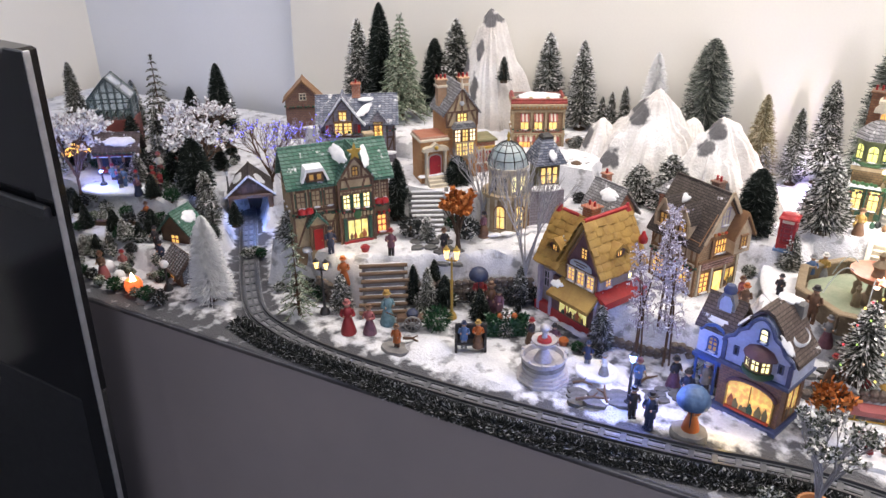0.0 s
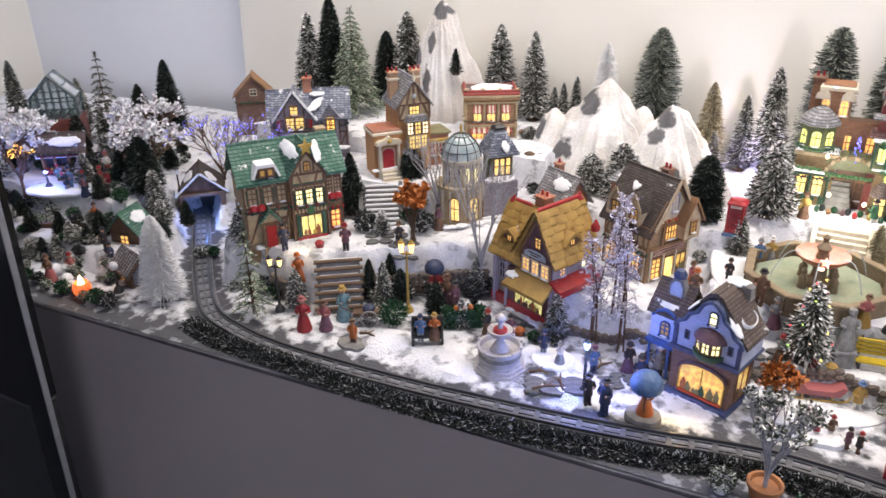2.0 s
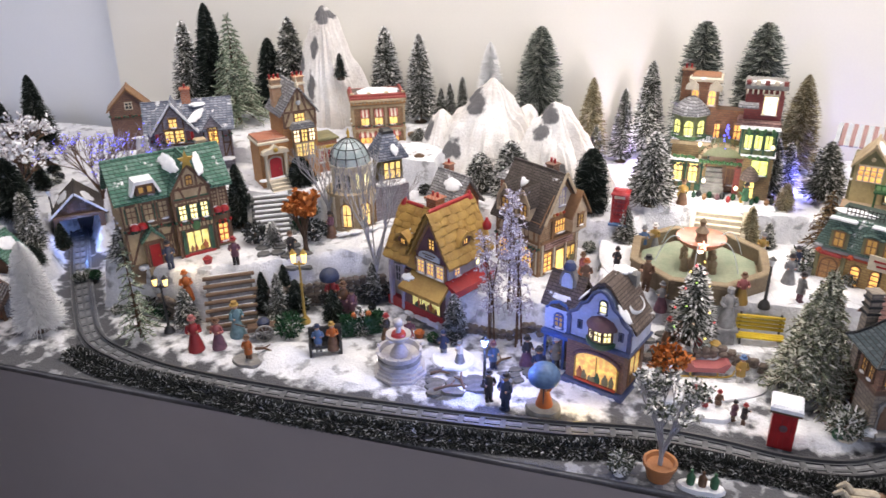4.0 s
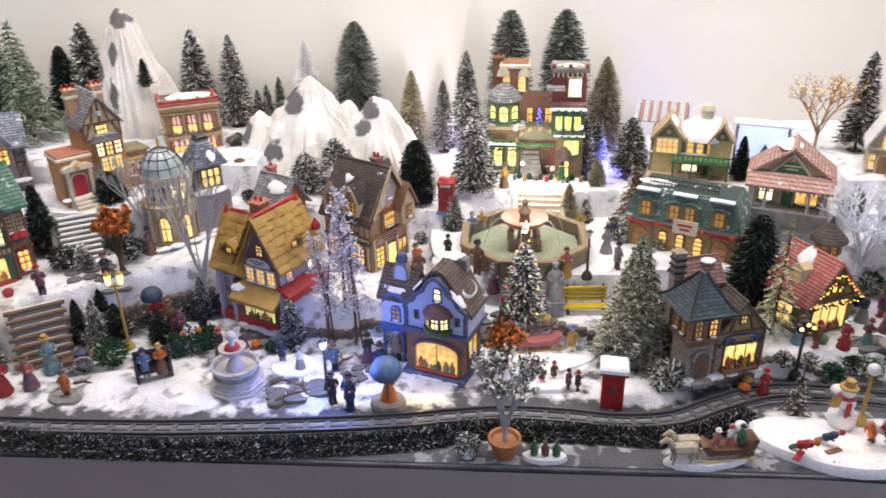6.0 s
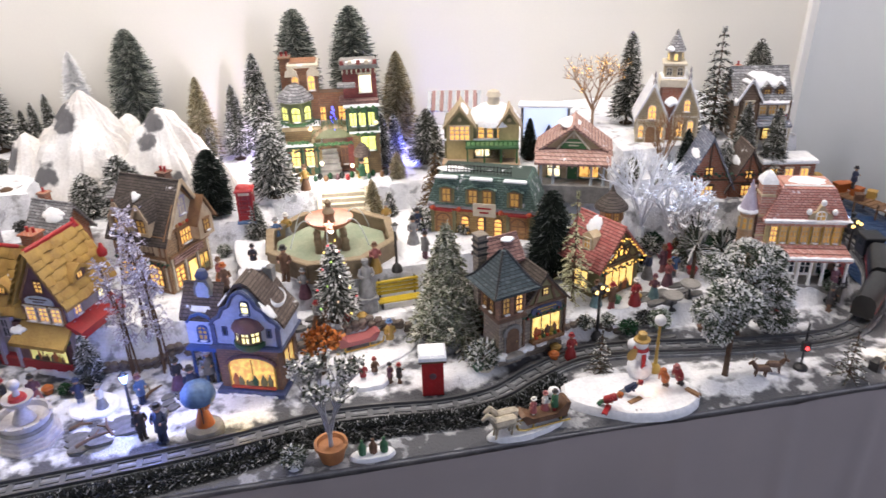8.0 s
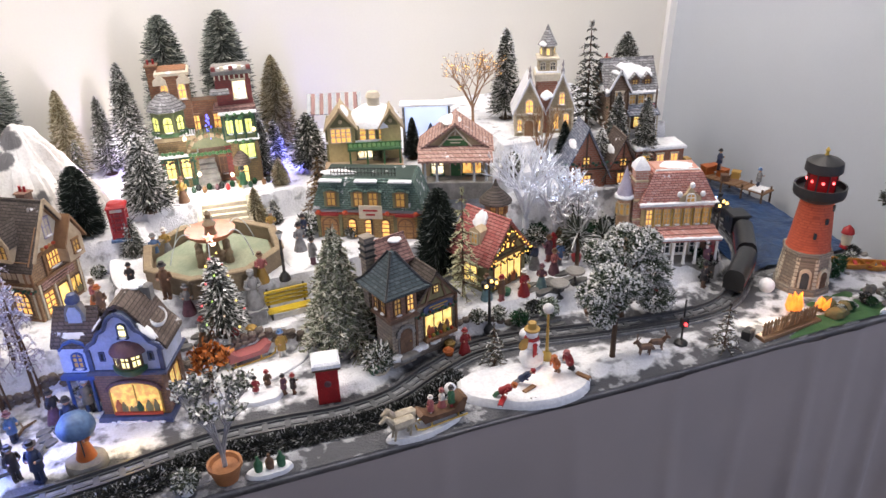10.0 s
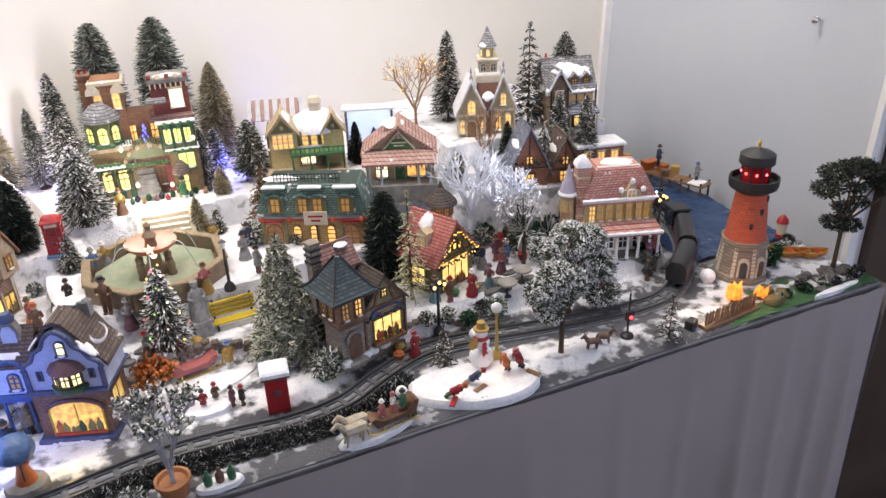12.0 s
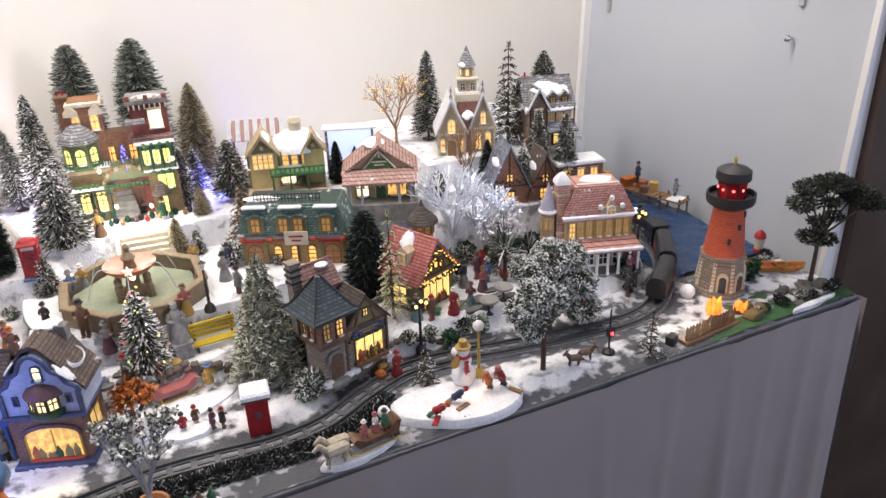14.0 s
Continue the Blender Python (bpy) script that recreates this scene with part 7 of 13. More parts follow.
def station():
    h = House("mansard_station", 0.360, 1.366, 0.828, -27, "long tan building with grey-green mansard roof and iron cresting")
    w, d, e = 0.184, 0.080, 0.062
    h.body(w, d, e, STATION_WALL)
    h.part("cornice", MB().box(0, d / 2, e - 0.003, w + 0.010, d + 0.010, 0.006, bev=0.002), GREY_WALL)
    h.part("bunting", MB().box(0, d / 2, e - 0.0085, w + 0.006, d + 0.006, 0.005, bev=0.001), ORANGE_RED, "orange-red painted band")
    for u in (-0.09, -0.05, 0.048, 0.09):
        h.part("pilaster", MB().box(u, -0.001, 0, 0.006, 0.005, 0.054, bev=0.001), OLIVE_WALL)
    h.hip_roof(w, d, e + 0.003, 0.050, TEAL_ROOF, over=0.006, top=0.84)
    h.part("roof_top", MB().box(0, d / 2, e + 0.052, w * 0.88, d * 0.88, 0.006, bev=0.002), TEAL_ROOF)
    for u in (-0.062, -0.014, 0.012, 0.060):
        h.dormer(u, -0.007, e + 0.008, 0.027, 0.028, TEAL_ROOF, OLIVE_WALL, DIM_AMBER, rise=0.004, dep=0.04, frame=WOODMID)
    pk = MB().lathe([(0.0007, 0), (0.0007, 0.012), (0.0013, 0.013), (0.0002, 0.016)], 5).mesh("picket", [BLACK])
    rl = h.part("railing", MB().box(-0.008, 0.016, e + 0.071, 0.116, 0.0014, 0.0014).box(-0.008, 0.016, e + 0.063, 0.116, 0.0014, 0.0014), BLACK, "black iron cresting")
    for i in range(20):
        part("picket", pk, None, rl, m=pose(-0.065 + 0.006 * i, 0.016, e + 0.058))
    for u in (-0.070, 0.066):
        h.win("f", u, 0.004, 0.026, 0.042, DIM_AMBER, bars=(1, 2), frame=WOODMID, arch=0.014)
    for u in (-0.03, 0.0, 0.03):
        h.win("f", u, 0.010, 0.013, 0.034, AMBER, bars=(0, 3), frame=WOODMID, arch=0.006)
    for u in (-0.070, 0.066):
        h.part("swag", MB().box(u, -0.005, 0.052, 0.034, 0.003, 0.006, bev=0.001), RED, "red bunting")
    h.lump(-0.056, 0.03, e + 0.059, 0.030, 0.012, 0.004, 3)
    h.lump(0.066, 0.004, e + 0.030, 0.012, 0.008, 0.004, 5, pose(0, 0, 0, 60))
    for u in (-0.062, 0.0, 0.060):
        h.part("roof_snow", MB().box(u, -0.004, e + 0.054, 0.040, 0.010, 0.004, bev=0.0015), SNOW_PAINT)
    for u in (-0.088, -0.040, 0.036, 0.086):
        h.part("red_bow", MB().ball((u, -0.006, e - 0.004), 0.0052, 0.9, 8), ORANGE_RED, "orange-red bow")
    for u in (-0.070, 0.066):
        h.part("arch_band", MB().poly(arch_pts(0.036, 0.052, 0.018), 0.002, pose(u, -0.0012, 0.001)), ORANGE_STONE)
    # hanging signboard on its post
    s = pose(0.012, -0.030, 0)
    h.part("post", MB().lathe([(0.0015, -0.02), (0.0015, 0.078)], 6, s), BLACK)
    h.sign("f", 0, 0.060, 0.040, 0.024, IVORY, at=s, bar=RED)


VILLA_WALL = mat("villa_wall", (0.5, 0.4, 0.2), 0.6, (0.4, 0.32, 0.15), 50, 0.25)


def yellow_green_villa():
    h = House("yellow_villa", 0.397, 1.515, 0.928, -15, "olive and yellow villa with lit windows and snowy dome")
    h.ob.scale = (1.05, 1.0, 1.08)
    h.body(0.128, 0.075, 0.062, VILLA_WALL, z=-0.06)
    h.part("snow_band", MB().box(0, -0.002, 0.0355, 0.134, 0.010, 0.003, bev=0.001), SNOW_PAINT)
    for u in (-0.064, -0.012, 0.026, 0.064):
        h.part("pilaster", MB().box(u, -0.001, 0, 0.005, 0.005, 0.062, bev=0.001), OLIVE_WALL)
    h.part("cornice", MB().box(0, 0.036, 0.060, 0.136, 0.084, 0.005, bev=0.0015), OLIVE_WALL)
    h.gable_body(0.036, 0.04, 0.064, 0.024, VILLA_WALL, x=0.05, y=-0.008, along="y", name="bay")
    h.gable_roof(0.036, 0.04, 0.064, 0.024, CREAM_INFILL, x=0.05, y=-0.008, along="y")
    h.gable_body(0.048, 0.06, 0.066, 0.028, VILLA_WALL, x=-0.038, y=-0.014, along="y", name="wing")
    h.gable_roof(0.048, 0.06, 0.066, 0.028, CREAM_INFILL, x=-0.038, y=-0.014, along="y")
    for u in (-0.014, -0.005, 0.004, 0.013):
        h.win("f", u, 0.040, 0.007, 0.024, AMBER, bars=(0, 2), frame=IVORY, at=pose(-0.038, -0.014, 0), sill=False)
    for u in (0.0, 0.016, 0.034, 0.052):
        h.win("f", u, 0.038, 0.010, 0.024, AMBER, bars=(0, 2), frame=IVORY)
    h.win("r", 0.035, 0.036, 0.014, 0.024, AMBER, (0.128, 0.075), bars=(1, 2), frame=IVORY)
    h.part("roof", MB().lathe([(0.050, 0.060), (0.049, 0.066), (0.040, 0.080), (0.024, 0.089), (0.002, 0.092)], 20, pose(0.022, 0.035, 0)), SNOW_PAINT, "snow-covered domed roof")
    h.part("cupola", MB().lathe([(0.011, 0.086), (0.011, 0.104), (0.014, 0.106), (0.010, 0.114), (0.001, 0.117)], 12, pose(0.022, 0.035, 0)), IVORY)
    h.part("porch_roof", MB().box(0.020, -0.024, 0.030, 0.095, 0.034, 0.006, bev=0.002), GREEN_PAINT, "green porch roof")
    h.part("porch_base", MB().box(0, -0.026, -0.06, 0.14, 0.04, 0.064, bev=0.002), BRICK_TAN)
    for u in (-0.024, 0.006, 0.036, 0.064):
        h.part("post", MB().lathe([(0.002, 0.002), (0.0015, 0.030)], 7, pose(u, -0.038, 0)), GREEN_PAINT)
    h.win("f", 0.0, 0.006, 0.030, 0.022, WHITE_LIT, bars=(1, 0), frame=GREEN_PAINT)
    h.win("f", 0.045, 0.006, 0.018, 0.022, AMBER, bars=(1, 0), frame=GREEN_PAINT)
    for gx, gy, gw, ge, gr in ((-0.038, -0.0145, 0.048, 0.066, 0.028), (0.05, -0.0085, 0.036, 0.064, 0.024)):
        h.part("pediment", MB().poly([(-gw / 2 + 0.004, ge + 0.001), (gw / 2 - 0.004, ge + 0.001), (0, ge + gr - 0.004)], 0.001, pose(gx, gy - 0.0006, 0)), OLIVE_WALL)
        h.part("oculus", MB().lathe([(0.0035, 0), (0.0035, 0.0014)], 10, pose(gx, gy - 0.001, ge + gr * 0.36, 90)), CREAM_INFILL)
    for k in range(12):
        h.part("baluster", MB().box(-0.026 + 0.0082 * k, -0.040, 0.036, 0.0018, 0.0018, 0.008), GREEN_PAINT)
    h.part("handrail", MB().box(0.020, -0.040, 0.0435, 0.096, 0.0022, 0.0018), GREEN_PAINT)
    h.part("porch_lamp", MB().ball((-0.006, -0.030, 0.022), 0.0046, n=8), WHITE_LIT, "bright porch lamp")
    h.lump(-0.030, 0.01, 0.090, 0.010, 0.02, 0.004, 8, pose(0, 0, 0, 0, 45))


def porch_hall():
    h = House("pillared_hall", 0.545, 1.415, 0.906, -22, "low hall with pediment sign, rose porch roof and grey pillars")
    w, d = 0.126, 0.075
    h.gable_body(w, d, 0.056, 0.044, CREAM_INFILL, y=0.0, along="y")
    h.gable_roof(w, d, 0.056, 0.044, ROSE_ROOF, along="y", over=0.008)
    h.part("porch_roof", MB().poly([(0, 0.056), (0.036, 0.040), (0.036, 0.044), (0, 0.062)], w + 0.010, pose(-w / 2 - 0.005, 0, 0, 0, 0, -90) @ pose(0, 0, 0, 0, 0, 0)), ROSE_ROOF, "rose porch roof")
    h.part("porch_floor", MB().box(0, -0.015, -0.03, w + 0.01, 0.045, 0.033, bev=0.001), GREYSTONE)
    for u in (-0.056, -0.034, 0.034, 0.056):
        h.part("pillar", MB().lathe([(0.0035, 0.003), (0.0026, 0.006), (0.0024, 0.038), (0.0036, 0.042)], 8, pose(u, -0.030, 0)), SIGN_GREY)
    h.sign("f", 0, 0.062, 0.046, 0.018, GREEN_PAINT, bar=IVORY, arch=0.010)
    h.win("f", 0.030, 0.008, 0.034, 0.026, AMBER, bars=(1, 0), frame=GREEN_PAINT)
    h.win("f", -0.034, 0.008, 0.022, 0.028, WHITE_LIT, bars=(1, 1), frame=GREEN_PAINT)
    h.door("f", 0.0, 0.018, 0.034, GREEN_PAINT, frame=IVORY)
    h.beams("f", [(-0.058, 0.058, 0, 0.101), (0.058, 0.058, 0, 0.101)], mt=WOODMID)
    for k in range(13):
        h.part("fascia_bracket", MB().box(-0.060 + 0.010 * k, -0.034, 0.036, 0.003, 0.004, 0.006), ROSE_ROOF)
    h.part("truss", MB().rod((-0.030, -0.003, 0.060), (0, -0.003, 0.094), 0.0018, n=5).rod((0.030, -0.003, 0.060), (0, -0.003, 0.094), 0.0018, n=5).rod((0, -0.003, 0.082), (0, -0.003, 0.100), 0.0018, n=5), IVORY)
    h.lump(-0.01, 0.04, 0.10, 0.02, 0.03, 0.004, 5)


PINK_BRICK = brickwork("pink_brick", (0.42, 0.19, 0.15), (0.5, 0.26, 0.2), (0.5, 0.4, 0.34), 0.9)


def pink_hotel():
    h = House("pink_hotel", 0.852, 1.178, 0.785, -18, "rose-roofed hotel with turret, brick tower, pillared porch and snowy ledges")
    w, d, cx = 0.126, 0.085, 0.014
    h.body(w, d, 0.060, IVORY, x=cx)
    h.part("upper_wall", MB().box(cx, d / 2, 0.060, w - 0.004, d - 0.006, 0.042, bev=0.002), VILLA_WALL)
    for z in (0.058, 0.098):
        h.part("string_course", MB().box(cx, d / 2 - 0.002, z, w + 0.006, d + 0.006, 0.005, bev=0.0015), PINK_BRICK)
    h.hip_roof(w - 0.006, d - 0.006, 0.102, 0.056, PINK_ROOF, x=cx, y=0.003, over=0.008, top=0.62)
    h.part("roof_top", MB().box(cx, d / 2, 0.157, w * 0.60, d * 0.58, 0.004, bev=0.0015), PINK_BRICK)
    # wavy snow along the ledge
    h.icing((cx - w / 2 - 0.006, -0.006, 0.1055), (cx + w / 2 + 0.006, -0.006, 0.1055), (0, -1, -0.4), 0.008, 0.003, seed=33)
    h.icing((cx + w / 2 + 0.006, -0.006, 0.1055), (cx + w / 2 + 0.006, d + 0.004, 0.1055), (1, 0, -0.4), 0.008, 0.003, seed=37)
    for u, v in ((-0.058, -0.036), (-0.02, -0.012), (0.02, 0.012), (0.060, 0.038)):
        h.part("roof_rib", MB().rod((cx + u, -0.002, 0.106), (cx + v, 0.022, 0.160), 0.0022, n=6), TRIM, "white roof rib")
    h.part("roof_rib", MB().rod((cx - 0.038, 0.020, 0.160), (cx + 0.038, 0.020, 0.160), 0.002, n=6), TRIM, "white roof rib")
    # carved gable in the middle of the roof
    h.part("gable", MB().poly([(-0.020, 0.0), (0.020, 0.0), (0.018, 0.016), (0.008, 0.022), (0, 0.036), (-0.008, 0.022), (-0.018, 0.016)], 0.03, pose(cx + 0.020, -0.004, 0.102)), CREAM)
    h.win("f", 0, 0.108, 0.014, 0.016, DIM_AMBER, bars=(1, 1), frame=TRIM, arch=0.006, at=pose(cx + 0.020, -0.004, 0))
    for u in (-0.020, 0.0, 0.020):
        h.part("carving", MB().ball((cx + 0.020 + u, -0.005, 0.124 + (0.016 if u == 0 else 0)), 0.005, 1.1, 8), SNOW_PAINT)
    for u in (-0.048, -0.032, -0.016, 0.002, 0.020, 0.038, 0.052):
        h.win("f", cx + u, 0.066, 0.010, 0.028, DIM_AMBER if int(u * 1000) % 3 else AMBER, bars=(1, 2), frame=CREAM, at=pose(0, 0.0028, 0))
        h.part("colonnette", MB().lathe([(0.0022, 0.063), (0.0014, 0.066), (0.0014, 0.094), (0.0022, 0.097)], 7, pose(cx + u + 0.008, 0.000, 0)), GOLD)
    for u in (0.02, 0.045, 0.068):
        h.win("r", u, 0.066, 0.012, 0.026, DIM_AMBER, (2 * (cx + w / 2), d), bars=(1, 2), frame=CREAM)
    # porch with white pillars
    h.part("porch_base", MB().box(cx + 0.018, -0.014, -0.03, 0.098, 0.040, 0.034, bev=0.002), GREYSTONE)
    h.part("porch_roof", MB().add([(cx - 0.032, 0.002, 0.064), (cx + 0.068, 0.002, 0.064), (cx + 0.072, -0.036, 0.052), (cx - 0.036, -0.036, 0.052), (cx - 0.032, 0.002, 0.058), (cx + 0.068, 0.002, 0.058), (cx + 0.072, -0.036, 0.047), (cx - 0.036, -0.036, 0.047)],
                                   [(0, 3, 2, 1), (4, 5, 6, 7), (3, 7, 6, 2), (0, 4, 7, 3), (1, 2, 6, 5)]), PINK_ROOF, "rose porch roof")
    h.icing((cx - 0.036, -0.036, 0.0525), (cx + 0.072, -0.036, 0.0525), (0, -1, -0.3), 0.006, seed=5)
    for u in (-0.030, -0.010, 0.010, 0.030, 0.050, 0.066):
        h.part("pillar", MB().lathe([(0.0042, 0.003), (0.0028, 0.008), (0.0026, 0.042), (0.0042, 0.047)], 8, pose(cx + u, -0.031, 0)), TRIM)
    for u in (-0.040, -0.014, 0.012, 0.038):
        h.win("f", cx + u, 0.010, 0.016, 0.036, GLASS_DARK, bars=(1, 2), frame=TRIM)
    h.door("f", cx + 0.056, 0.016, 0.040, UMBER, frame=TRIM)
    # round turret and square brick tower at the end
    tp = pose(-0.074, 0.022, 0)
    h.part("turret", MB().lathe([(0.013, -0.02), (0.013, 0.112), (0.016, 0.114)], 12, tp), BRICK_TAN)
    h.part("turret_snow", MB().lathe([(0.0165, 0.112), (0.018, 0.115), (0.016, 0.119), (0.013, 0.119)], 12, tp), SNOW_PAINT, "snow rim")
    h.part("turret_roof", MB().lathe([(0.016, 0.117), (0.010, 0.136), (0.005, 0.154), (0.0005, 0.170)], 10, tp), LILAC, "lilac-pink cone roof")
    for a in (-70, -30, 10):
        h.win("f", 0, 0.084, 0.006, 0.020, DIM_AMBER, frame=CREAM, arch=0.003, at=tp @ pose(0, 0, 0, 0, 0, a) @ pose(0, -0.0130, 0), sill=False, bars=(0, 1))
    h.part("tower", MB().box(-0.050, 0.022, -0.01, 0.022, 0.026, 0.176, bev=0.003), PINK_BRICK, "rose brick tower")
    for k in range(8):
        h.part("tower_band", MB().box(-0.050, 0.022, 0.018 + 0.018 * k, 0.0245, 0.0285, 0.004, bev=0.001), CREAM if k % 2 else PINK_ROOF)
    h.part("tower_cap", MB().lathe([(0.019, 0.165), (0.017, 0.172), (0.008, 0.182), (0.001, 0.186)], 4, pose(-0.050, 0.022, 0, 0, 0, 45)), SNOW_PAINT)
    h.lump(cx + 0.004, d / 2, 0.161, 0.030, 0.018, 0.003, 13)


def chapel():
    h = House("snowy_chapel", 0.770, 1.500, 0.928, -22, "cream chapel with steep snowy gables and a stepped bell tower")
    # side gable and nave
    for x, w, d, e, r, y in ((-0.030, 0.054, 0.070, 0.060, 0.056, 0.0), (0.036, 0.046, 0.060, 0.066, 0.058, 0.012)):
        h.gable_body(w, d, e, r, CHAPEL_WALL, x=x, y=y, along="y")
        h.gable_roof(w, d, e, r, SNOW_PAINT, x=x, y=y, along="y", over=0.007, th=0.006)
        h.beams("f", [(-w / 2, e - 0.012, w / 2, e - 0.012), (-w / 2, 0.0, -w / 2, e), (w / 2, 0.0, w / 2, e), (-w / 2, e, 0, e + r - 0.004), (w / 2, e, 0, e + r - 0.004)], at=pose(x, y - 0.0012, 0), mt=IVORY, wd=0.004)
        h.part("finial", MB().lathe([(0.003, 0), (0.0035, 0.010), (0.001, 0.016), (0.0025, 0.020), (0.0003, 0.030)], 8, pose(x, y, e + r)), GREY_WALL)
    h.door("f", -0.030, 0.018, 0.036, WOODMID, frame=IVORY, arch=0.009, proud=0.001)
    h.win("f", -0.030, 0.052, 0.014, 0.026, AMBER, frame=IVORY, arch=0.007, proud=0.001)
    for u in (-0.049, -0.011):
        h.win("f", u, 0.014, 0.008, 0.024, AMBER, frame=IVORY, arch=0.004, proud=0.001)
    for u in (0.026, 0.046):
        h.win("f", u, 0.014, 0.010, 0.032, AMBER, frame=IVORY, arch=0.005, at=pose(0, 0.0108, 0))
    h.win("f", 0.036, 0.066, 0.010, 0.022, AMBER, frame=IVORY, arch=0.005, at=pose(0, 0.0108, 0))
    # tower
    tx, ty = 0.006, 0.034
    h.part("tower", MB().box(tx, ty, 0.0, 0.040, 0.040, 0.112, bev=0.001), BRICK_RED, "red brick tower foot")
    h.part("balcony", MB().box(tx, ty, 0.112, 0.050, 0.050, 0.016, bev=0.002), IVORY)
    h.part("balcony_snow", MB().box(tx, ty, 0.128, 0.046, 0.046, 0.003, bev=0.001), SNOW_PAINT)
    h.part("belfry", MB().box(tx, ty, 0.131, 0.036, 0.036, 0.022, bev=0.001), CHAPEL_WALL)
    for u in (-0.010, 0.010):
        h.win("f", u, 0.134, 0.009, 0.015, GLASS_DARK, frame=IVORY, arch=0.0045, at=pose(tx, ty - 0.0182, 0), sill=False)
    h.part("balcony", MB().box(tx, ty, 0.153, 0.044, 0.044, 0.006, bev=0.002), IVORY)
    h.part("lantern", MB().lathe([(0.014, 0.159), (0.014, 0.178), (0.017, 0.180)], 8, pose(tx, ty, 0)), CHAPEL_WALL)
    for a in (-60, 0, 60):
        h.win("f", 0, 0.162, 0.006, 0.013, YELLOW, frame=IVORY, arch=0.003, at=pose(tx, ty, 0, 0, 0, a) @ pose(0, -0.0135, 0), sill=False, bars=(0, 0))
    h.part("spire", MB().lathe([(0.020, 0.179), (0.014, 0.190), (0.006, 0.206), (0.001, 0.218)], 8, pose(tx, ty, 0)), GREY_ROOF)
    h.lump(tx - 0.008, ty - 0.012, 0.184, 0.009, 0.006, 0.005, 3, pose(0, 0, 0, 40))
    h.lump(0.004, 0.004, 0.086, 0.012, 0.010, 0.006, 5, pose(0, 0, 0, 40))


CHAPEL_WALL = brickwork("chapel_stone", (0.44, 0.36, 0.23), (0.5, 0.42, 0.28), (0.34, 0.28, 0.18), 0.9)


def corner_house():
    h = House("snowy_timber_house", 0.950, 1.468, 0.928, -12, "brown timbered house with snow-laden roof, dormer and lit porch")
    w, d, e, r = 0.098, 0.075, 0.086, 0.050
    h.gable_body(w, d, e, r, HOUSE_BROWN)
    h.gable_roof(w, d, e, r, GREY_ROOF, over=0.008, ice=True)
    h.gable_body(0.036, 0.05, 0.092, 0.032, HOUSE_BROWN, x=-0.030, y=-0.014, along="y", name="wing")
    h.gable_roof(0.036, 0.05, 0.092, 0.032, GREY_ROOF, x=-0.030, y=-0.014, along="y", ice=True)
    h.win("f", -0.030, 0.060, 0.016, 0.024, DIM_AMBER, bars=(1, 2), frame=IVORY, proud=0.0145)
    h.win("f", -0.030, 0.010, 0.018, 0.032, AMBER, bars=(1, 2), frame=TIMBER, proud=0.0145)
    for u in (0.004, 0.022, 0.040):
        h.win("f", u, 0.056, 0.011, 0.022, DIM_AMBER, bars=(1, 2), frame=IVORY)
    h.win("f", 0.022, 0.006, 0.024, 0.032, YELLOW, bars=(1, 1), frame=TIMBER)
    h.door("f", 0.042, 0.014, 0.034, TIMBER)
    h.part("porch_roof", MB().poly([(0, 0.050), (0.030, 0.036), (0.030, 0.040), (0, 0.056)], 0.066, pose(-0.012, 0, 0, 0, 0, -90)), BLUE_ROOF, "slate-blue porch roof")
    for u in (-0.008, 0.020, 0.050):
        h.part("post", MB().lathe([(0.002, -0.02), (0.0016, 0.038)], 7, pose(u, -0.027, 0)), IVORY)
    h.beams("f", [(-0.048, 0.046, 0.049, 0.046), (-0.048, 0.0, -0.048, 0.092), (-0.012, 0.0, -0.012, 0.092), (-0.048, 0.092, -0.03, 0.122), (-0.012, 0.092, -0.03, 0.122), (-0.048, 0.05, -0.012, 0.09), (0.049, 0, 0.049, 0.086)], at=pose(0, -0.0152, 0))
    for u in (0.008, 0.034):
        h.dormer(u, 0.004, e + 0.004, 0.020, 0.014, GREY_ROOF, HOUSE_BROWN, DIM_AMBER, dep=0.03)
    h.lump(-0.002, 0.020, e + 0.034, 0.030, 0.016, 0.006, 4, pose(0, 0, 0, 50))
    h.lump(-0.030, 0.0, 0.122, 0.010, 0.018, 0.006, 6)
    h.lump(0.030, 0.016, e + 0.028, 0.018, 0.012, 0.006, 8, pose(0, 0, 0, 50))
    h.chimney(-0.040, 0.045, 0.10, 0.014, 0.040, BRICK_RED, 1)


HOUSE_BROWN = brickwork("brown_timber_wall", (0.24, 0.16, 0.11), (0.3, 0.21, 0.15), (0.14, 0.09, 0.06), 0.8)


